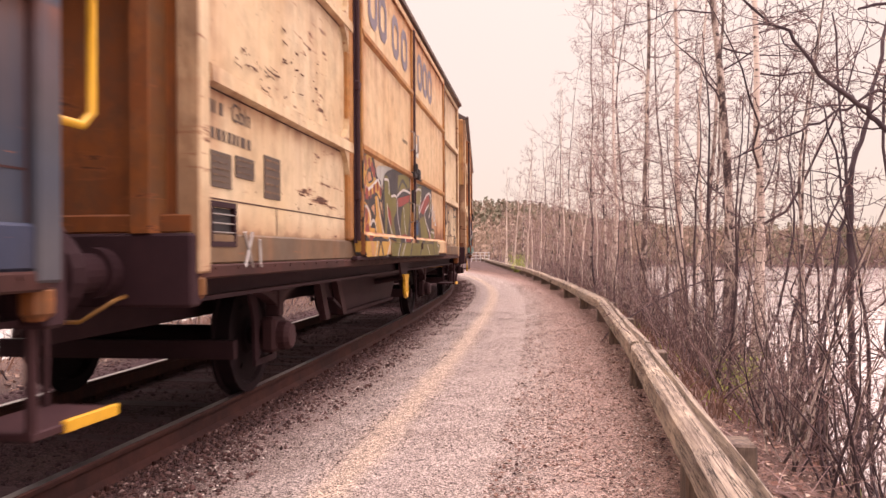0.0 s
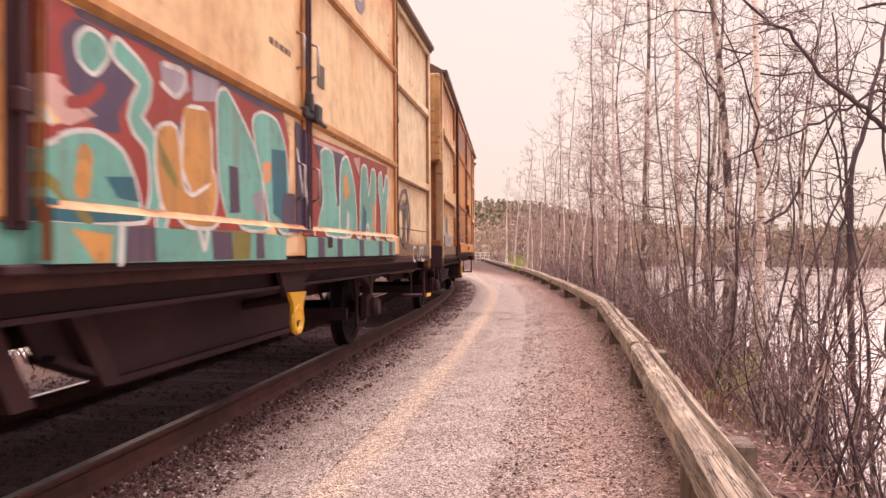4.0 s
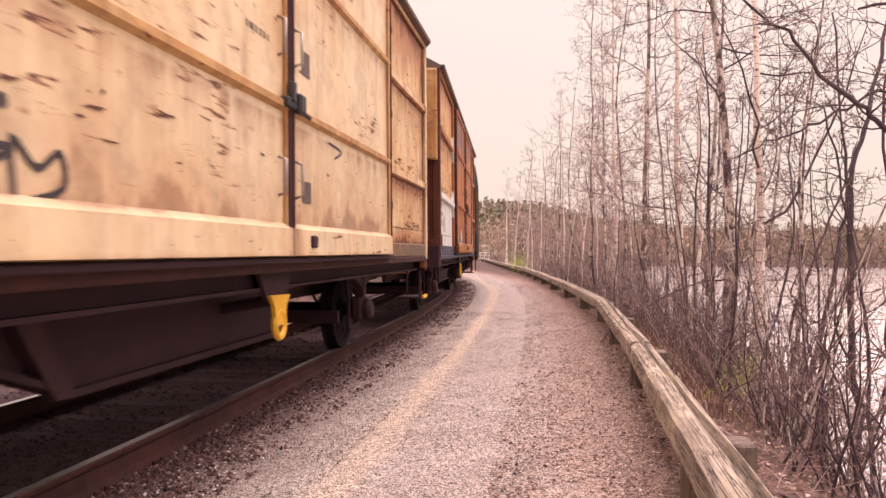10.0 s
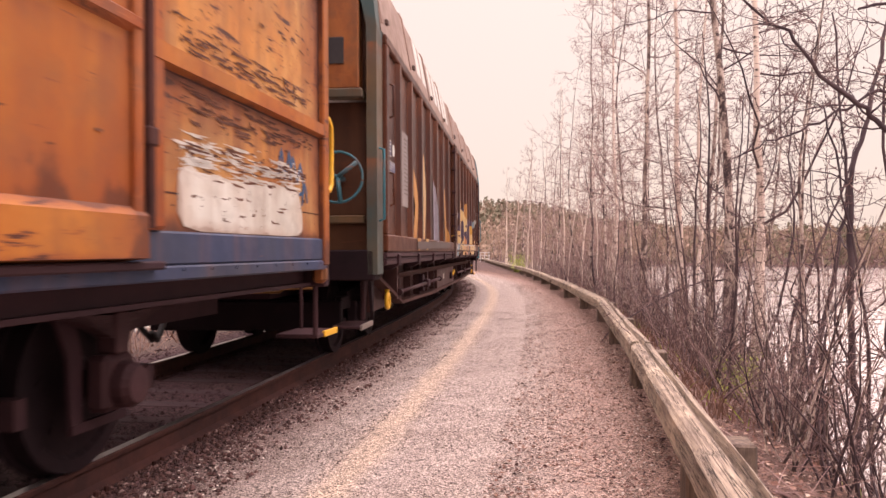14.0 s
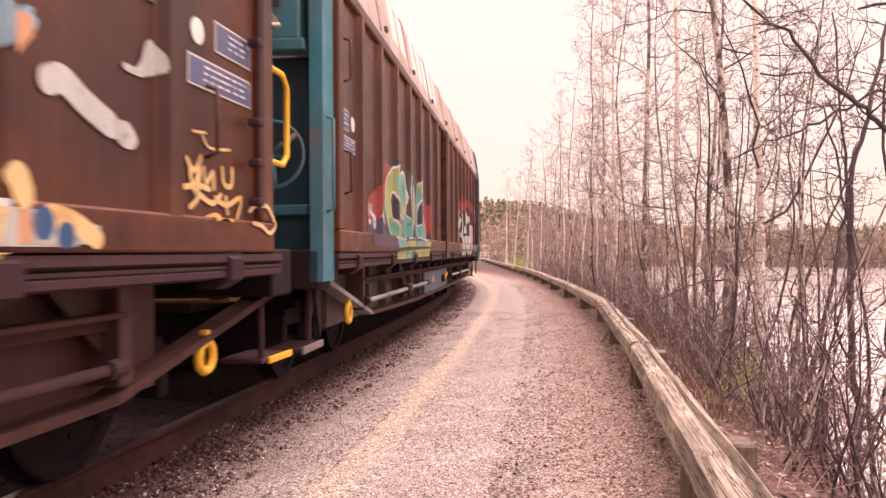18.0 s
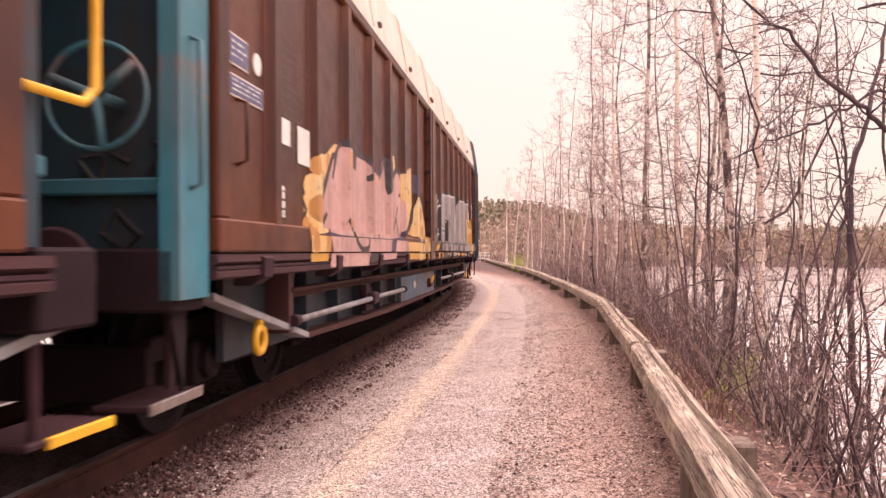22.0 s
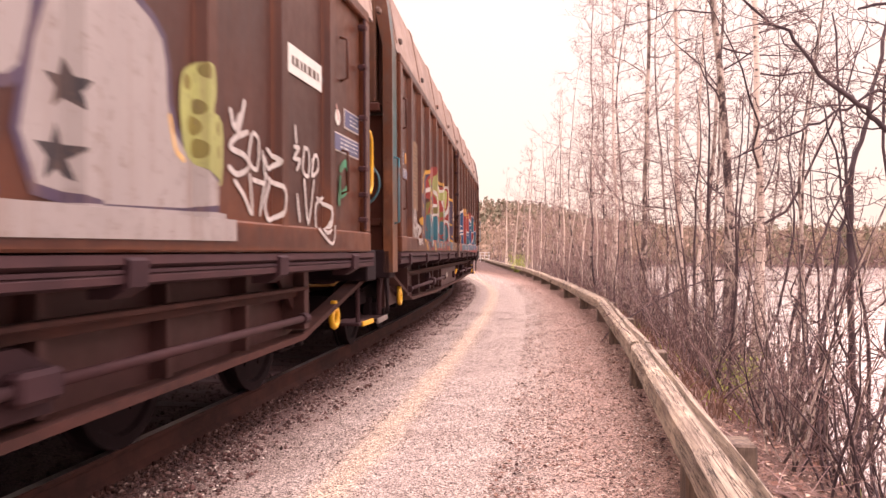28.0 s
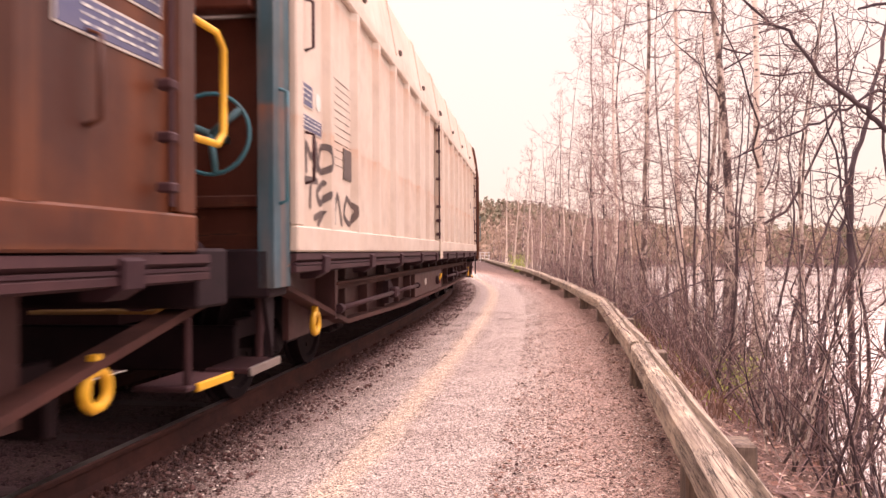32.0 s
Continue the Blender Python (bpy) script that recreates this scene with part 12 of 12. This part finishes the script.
    p.fill("red", [(1.68, 1.22), (1.72, 1.23), (1.77, 1.17), (1.66, 1.17)])
    p.line("white", .05, [(2.49, 1.29), (2.4, 1.16)])
    p.line("white", .05, [(2.76, 1.28), (2.67, 1.16)])
    p.line("white", .04, [(2.84, 1.29), (2.93, 1.17)])
    p.line("white", .045, [(3.72, 1.29), (3.6, 1.16)])
    p.line("white", .045, [(4.48, 1.3), (4.38, 1.17)])
    p.line("white", .04, [(5.27, 1.27), (5.36, 1.17)])
    p.line("white", .05, [(6.29, 1.31), (6.2, 1.12)])


def paint_wall_black_tags(p):
    p.line("grey", 0.05, [(-7.96, 1.72), (-7.96, 1.9), (-7.83, 1.82), (-7.71, 1.93), (-7.68, 1.75)])
    p.line("grey", 0.05, [(-7.59, 1.92), (-7.65, 1.79), (-7.56, 1.74), (-7.43, 1.82), (-7.49, 1.93), (-7.59, 1.92)])
    p.line("grey", 0.05, [(-7.98, 1.65), (-7.69, 1.66)])
    p.line("grey", 0.05, [(-7.85, 1.65), (-7.87, 1.47)])
    p.line("grey", 0.05, [(-7.53, 1.66), (-7.69, 1.58), (-7.6, 1.5), (-7.47, 1.58)])
    p.line("grey", 0.05, [(-7.75, 1.39), (-7.54, 1.43), (-7.66, 1.35)])
    p.line("grey", 0.05, [(-7.2, 1.35), (-7.08, 1.6), (-6.94, 1.37)])
    p.line("grey", 0.05, [(-6.77, 1.6), (-6.86, 1.45), (-6.65, 1.38), (-6.56, 1.52), (-6.77, 1.6)])


def flake_front_panel(p):
    p.flakes("flake_rust", -5.8, -5.0, 2.16, 2.42, 22, 3, 0.10)
    p.flakes("flake_rust", -4.95, -4.05, 2.16, 2.75, 20, 4, 0.07)
    p.flakes("flake_rust", -5.6, -3.9, 1.44, 1.60, 8, 5, 0.10)


def flake_pale_rear(p):
    p.flakes("flake_rust", 3.8, 5.7, 2.16, 2.36, 50, 11, 0.16)
    p.flakes("flake_rust", 3.9, 5.9, 1.43, 1.62, 36, 12, 0.13)
    p.flakes("flake_rust", 3.9, 6.0, 2.4, 2.95, 16, 13, 0.07)
    p.flakes("flake_rust", 4.1, 6.0, 1.70, 1.98, 12, 14, 0.06)


def flake_cream_rear(p):
    p.flakes("flake_rust", 4.2, 6.1, 2.16, 2.32, 34, 21, 0.14)
    p.flakes("flake_rust", 3.9, 6.1, 1.88, 2.02, 24, 22, 0.12)
    p.flakes("flake_rust", 4.9, 5.8, 1.42, 1.56, 34, 23, 0.12)
    p.flakes("flake_rust", 3.9, 6.1, 2.4, 3.1, 14, 24, 0.06)


def flake_white_front(p):
    p.flakes("flake_rust", -6.1, -4.3, 2.16, 2.34, 40, 31, 0.16)
    p.flakes("flake_rust", -6.1, -4.2, 2.4, 2.9, 14, 32, 0.08)


def flake_orange_rear(p):
    p.flakes("patch_white", 3.95, 5.78, 1.52, 1.80, 150, 40, 0.22)
    p.flakes("flake_rust", 3.95, 6.0, 1.82, 2.03, 90, 41, 0.16)
    p.flakes("flake_rust", 3.95, 5.85, 1.46, 1.86, 64, 42, 0.15)
    p.flakes("flake_rust", 3.95, 5.85, 1.26, 1.50, 14, 45, 0.10)
    p.flakes("flake_rust", 3.95, 6.0, 2.16, 2.36, 80, 43, 0.18)
    p.flakes("flake_rust", 3.95, 6.0, 2.4, 3.0, 26, 44, 0.07)


def flake_doors(p):
    p.flakes("flake_rust", -2.7, -0.2, 1.40, 2.0, 16, 51, 0.10)
    p.flakes("flake_rust", 0.3, 3.2, 1.40, 2.0, 12, 52, 0.08)
    p.flakes("flake_rust", -2.8, 3.3, 2.25, 3.1, 18, 53, 0.05)


COATS = {}


def spray(wagon, long, fn, label, flaked=False):
    """Later pieces lie over the earlier ones on the same wagon."""
    p = Painter(long, COATS.get(wagon.name, 0))
    fn(p)
    COATS[wagon.name] = p.layer
    p.put_on(wagon, label, flaked)


def paint_all():
    b, w = BOXES, LONGS
    spray(b[1], False, paint_door_snake, "yellow and olive graffito with a spotted snake and black outlines")
    spray(b[1], False, paint_rear_tag_grey, "thin grey and black spray tags")
    spray(b[2], False, paint_door_letters, "mint letters on a red cloud with white outlines")
    spray(b[2], False, paint_panel_tag_black, "black spray tags in capital strokes")
    spray(b[2], False, paint_panel_circle_tag, "grey tag in a circle and white strokes on the sill")
    spray(b[3], False, paint_panel_plate_white, "pale repainted patch with a small blue tag")
    spray(b[3], False, paint_door_scrawl, "thin dark scrawl on the door")
    spray(b[4], False, paint_door_small_tag, "small black tag on the door")
    spray(b[5], False, paint_door_patches, "white square paper patches on the door")
    spray(b[1], False, flake_front_panel, "dark slits of lost paint", True)
    spray(b[3], False, flake_pale_rear, "dark slits of lost paint above the rib", True)
    spray(b[4], False, flake_cream_rear, "dark slits of lost paint", True)
    spray(b[5], False, flake_white_front, "dark slits of lost paint above the white panel", True)
    for n in (3, 4, 5):
        spray(b[n], False, flake_doors, "scratches and lost paint on the doors", True)
    spray(b[5], False, paint_rear_white_patch, "flaking white patch with a blue scribble")
    spray(b[5], False, flake_orange_rear, "heavily flaked rusty paint", True)
    spray(w[0], True, paint_wall_cream_letters, "cream, peach and pale blue letters with purple outlines")
    spray(w[0], True, paint_wall_rear_strokes, "pale blobs and a thin cream scribbled tag")
    spray(w[0], True, paint_wall_front_strokes, "upright orange, cream and teal strokes")
    spray(w[1], True, paint_wall_lime_letters, "lime and mint letters on red and purple")
    spray(w[1], True, paint_wall_white_letters, "white letters with black outlines and a red glow")
    spray(w[2], True, paint_wall_pink_letters, "pink bubble letters beside spotted cream shapes")
    spray(w[2], True, paint_wall_silver_letters, "silver block letters on black beside yellow")
    spray(w[2], True, paint_wall_end_yellow, "yellow wedge with black marks")
    spray(w[3], True, paint_wall_panel_board, "white panel with green smears and thin silver tags")
    spray(w[3], True, paint_wall_star_letters, "silver letters with dark stars beside lime green")
    spray(w[3], True, paint_wall_rear_tags, "thin white scribbled tags beside a lime patch")
    spray(w[4], True, paint_wall_green_letters, "green and teal letters with red outlines")
    spray(w[4], True, paint_wall_front_tag, "small white spray tag")
    spray(w[4], True, paint_wall_blue_letters, "blue letters with white outlines on red")
    spray(w[5], True, paint_wall_black_tags, "thin dark spray tags")


paint_all()


def text_mesh(body, size):
    cu = bpy.data.curves.new("text", "FONT")
    cu.body, cu.size, cu.extrude = body, size, 0.0
    ob = new("text", cu)
    me = bpy.data.meshes.new_from_object(ob.evaluated_get(bpy.context.evaluated_depsgraph_get()))
    bpy.data.objects.remove(ob)
    bpy.data.curves.remove(cu)
    return me


def lettering(wagon, body, size, x, z, out, material):
    me = text_mesh(body, size)
    me.materials.clear()
    me.materials.append(MATS[material])
    ob = new("lettering", me)
    ob.parent = wagon
    ob.matrix_basis = Matrix.Translation((x, -out, z)) @ Matrix.Rotation(math.pi / 2, 4, "X")
    ob["label"] = "dark stencilled lettering"


def sheet(name, wagon, x0, x1, z0, z1, out, material, label="", thick=0.006):
    return part(name, Shape().box(x0, x1, -out, -out - thick, z0, z1, 0.002), material, wagon, label)


def writing(owner, x0, x1, z0, z1, out, rows, seed, material, fill=0.7):
    sh = Shape()
    bars(sh, x0, x1, z0, z1, -out, rows, random.Random(seed), fill)
    ob = part("writing", sh, material, owner)
    ob["kind"] = "stuff"
    return ob


def mark_wagons():
    side = HW - 0.022
    for i, w in enumerate(BOXES):
        pale = i == 5
        # type letters, number bars, chalk boards and the label frame
        up = 0.002
        lettering(w, "Gbln", 0.155, -5.86, 1.90, side + 0.004 + up, "plate_dark")
        writing(w, -6.16, -5.95, 1.90, 2.0, side + 0.002 + up, 1, 40 + i, "plate_dark", 0.95)
        writing(w, -6.14, -5.52, 1.76, 1.85, side + 0.002 + up, 1, 60 + i, "plate_dark", 0.95)
        board = "plate_grey" if pale else "plate_dark"
        ink = "plate_dark" if pale else "paint_cream"
        for k, (x0, x1, z0, z1) in enumerate(((-6.15, -5.86, 1.50, 1.70), (-5.80, -5.50, 1.58, 1.71), (-5.32, -5.01, 1.49, 1.77))):
            if i == 3 and k == 1:
                continue
            ob = sheet("board", w, x0, x1, z0, z1, side + up, board, "small painted data board")
            writing(ob, x0 + 0.02, x1 - 0.02, z0 + 0.01, z1 - 0.01, side + 0.0075 + up, 5 if k != 1 else 3, 80 + i * 5 + k, "plate_dark" if pale else "paint_sill", 0.5)
        fr = part("label_frame", Shape().box(-6.20, -6.17, -side, -side - 0.03, 1.17, 1.42).box(-5.87, -5.84, -side, -side - 0.03, 1.17, 1.42).box(-6.17, -5.87, -side, -side - 0.03, 1.17, 1.20)
                  .box(-6.17, -5.87, -side, -side - 0.03, 1.39, 1.42), "dark_steel", w, "dark label holder")
        sheet("label_plate", fr, -6.165, -5.875, 1.205, 1.385, side, "black_paint")
        for z in (1.25, 1.30, 1.35):
            part("label_wire", Shape().tube([(-6.17, -side - 0.025, z), (-5.87, -side - 0.025, z)], 0.005, 5), "bare_steel", fr)
        # big company letters as plain slabs on the doors' upper fields
        if i > 0:
            for k, x in enumerate((-2.55, -2.05, -1.30, -0.70, 0.55, 1.05, 1.55)):
                o = HW + 0.058
                sh = Shape()
                ring = [(0.0, 0.10), (0.12, 0.0), (0.32, 0.0), (0.44, 0.10), (0.44, 0.40), (0.32, 0.50), (0.12, 0.50), (0.0, 0.40)]
                v = [(x + p, -o - 0.002, 3.42 + q) for p, q in ring] + [(x + 0.22 + (p - 0.22) * 0.5, -o - 0.002, 3.67 + (q - 0.25) * 0.56) for p, q in ring]
                sh.add(v, [(j, (j + 1) % 8, 8 + (j + 1) % 8, 8 + j) for j in range(8)])
                part("emblem", sh, "spray_violet", w, "faded purple ring on the door")
        # small frames by the handles
        sheet("door_plate", w, 0.42, 0.62, 1.50, 1.66, HW + 0.056, "plate_dark", "small dark plate")
        sheet("door_plate", w, 0.42, 0.60, 2.44, 2.62, HW + 0.056, "plate_white" if i % 2 else "plate_dark", "small plate by the handle")
        writing(w, -0.62, -0.22, 2.50, 2.56, HW + 0.057, 1, 300 + i, "plate_dark", 0.95)
    part("chalk_mark", Shape().tube([(-5.72, -side - 0.03, 1.05), (-5.60, -side - 0.03, 1.26)], 0.012, 5).tube([(-5.60, -side - 0.03, 1.05), (-5.72, -side - 0.03, 1.26)], 0.012, 5)
         .tube([(-5.46, -side - 0.03, 1.05), (-5.48, -side - 0.03, 1.22)], 0.012, 5), "spray_white", BOXES[1], "white chalk cross")
    lettering(LONGS[1], "2.019.", 0.135, 7.05, 1.185, LW + 0.0575, "spray_white")
    xe = -HB - 0.04
    part("scrawl", Shape().tube([(xe, -1.04, 1.45), (xe, -1.06, 1.58), (xe, -1.14, 1.45), (xe, -1.155, 1.575)], 0.013, 5), "spray_black", BOXES[2], "black sprayed letter on the end wall")
    xe = -LB - 0.155
    sh = Shape()
    for pts in (((-1.25, 1.58), (-1.12, 1.64), (-1.10, 1.40)), ((-1.10, 1.62), (-0.98, 1.60), (-1.06, 1.50), (-0.96, 1.38)), ((-1.36, 1.56), (-1.34, 1.40)),
                ((-1.38, 1.66), (-1.36, 1.68)), ((-1.44, 1.42), (-1.42, 1.62), (-1.33, 1.52)), ((-1.30, 1.22), (-1.18, 1.34), (-1.10, 1.24), (-1.22, 1.16), (-1.30, 1.24))):
        sh.tube([(xe, y, z) for y, z in pts], 0.016, 5)
    part("scrawl", sh, "spray_black", LONGS[2], "black sprayed scrawl on the end wall")
    for i, w in enumerate(LONGS):
        o = LW - 0.003
        for x0, x1, z0, z1 in ((-8.17, -7.82, 2.17, 2.32), (-8.17, -7.58, 2.0, 2.10), (7.56, 7.98, 2.19, 2.33), (7.27, 7.98, 1.97, 2.10)):
            sheet("notice_border", w, x0 - 0.012, x1 + 0.012, z0 - 0.012, z1 + 0.012, LW - 0.003, "plate_grey", thick=0.006)
        a = sheet("notice", w, -8.17, -7.82, 2.17, 2.32, LW + 0.0, "plate_blue", "blue notice with white lines")
        writing(a, -8.06, -7.85, 2.19, 2.30, LW + 0.0075, 3, 10 + i, "plate_white", 0.6)
        b = sheet("notice", w, -8.17, -7.58, 2.0, 2.10, LW + 0.0, "plate_blue", "blue notice with white lines")
        writing(b, -8.05, -7.62, 2.01, 2.09, LW + 0.0075, 3, 30 + i, "plate_white", 0.6)
        d = Shape().turned((-7.655, -o, 2.245), "y", [(0, 0.065), (-0.006, 0.065)], 20)
        part("round_sign", d, "plate_white" if i != 4 else "spray_orange", w, "small round pale sign")
        a = sheet("notice", w, 7.56, 7.98, 2.19, 2.33, LW + 0.0, "plate_blue", "blue notice with white lines")
        writing(a, 7.70, 7.95, 2.21, 2.31, LW + 0.0075, 3, 50 + i, "plate_white", 0.6)
        b = sheet("notice", w, 7.27, 7.98, 1.97, 2.10, LW + 0.0, "plate_blue", "blue notice with white lines")
        writing(b, 7.42, 7.94, 1.985, 2.085, LW + 0.0075, 3, 70 + i, "plate_white", 0.6)
        d = Shape().turned((7.36, -o, 2.235), "y", [(0, 0.065), (-0.006, 0.065)], 20)
        part("round_sign", d, "plate_white", w, "small round pale sign")
        if i in (0, 4):
            c = sheet("data_panel", w, -7.25, -6.52, 1.675, 2.56, LW, "spray_silver" if i == 0 else "paint_sill", "tall pale data panel with small writing")
            writing(c, -6.92, -6.58, 1.80, 2.50, LW + 0.0075, 14, 90 + i, "plate_dark", 0.45)
        elif i in (2, 5):
            writing(w, -7.18, -6.6, 1.80, 2.56, o, 12, 90 + i, "plate_dark" if i == 5 else "spray_grey", 0.4)
            c = sheet("data_panel", w, -6.88, -6.60, 1.75, 2.01, LW, "spray_grey" if i == 5 else "plate_white", "small data panel")
            if i == 2:
                sheet("data_panel", w, -7.22, -7.05, 1.84, 2.01, LW, "plate_white", "small white data panel")
        p = sheet("label_plate", w, -7.36, -7.16, 1.355, 1.575, LW + 0.0, "black_paint", "narrow label holder")
        for z in (1.365, 1.425, 1.485, 1.535):
            sheet("label", p, -7.34, -7.18, z, z + 0.045 if z < 1.5 else z + 0.03, LW + 0.0065, "plate_white", thick=0.002)
        if i == 3:
            c = sheet("number_panel", w, 6.17, 6.93, 2.35, 2.55, LW, "plate_white", "white number panel between two ribs")
            writing(c, 6.28, 6.86, 2.41, 2.50, LW + 0.0075, 1, 133, "plate_dark", 0.95)
        else:
            sheet("number_panel", w, 6.62, 7.02, 2.24, 2.40, LW, "spray_grey", "small number panel")
        # pale company mark on the roof's flank
        if i in (0, 1, 3):
            for k, x in enumerate((-5.5, -4.9, -3.9, -3.3, -2.7, -2.1, -1.5)):
                sh = Shape()
                prof = [(-1.53, 3.56), (-1.503, 3.72), (-1.472, 3.89), (-1.445, 4.03)]
                v = []
                for y, z in prof:
                    v += [(x, y - 0.03, z + 0.02), (x + 0.42, y - 0.03, z + 0.02)]
                sh.add(v, [(0, 1, 3, 2), (2, 3, 5, 4), (4, 5, 7, 6)])
                part("emblem", sh, "plate_white", w, "faded white slab on the roof's flank")


mark_wagons()


# ---- what moves ----
def motions():
    steps = [i * 0.2 for i in range(161)]
    fine_steps = [i * 0.1 for i in range(321)]
    spin = [(t, -travelled(t) / 0.46) for t in fine_steps]
    for things, places, base in ((BOXES, BOX_AT, 8.0), (LONGS, LONG_AT, 13.0)):
        for ob, s0 in zip(things, places):
            walk(ob, [(t, rolling_pose(s0 - travelled(t), base)) for t in steps])
            for child in ob.children:
                if child.name.split(".")[0] == "wheelset":
                    home = Matrix.Translation(child.matrix_basis.translation)
                    walk(child, [(t, home @ Matrix.Rotation(a, 4, "Y")) for t, a in spin])


motions()
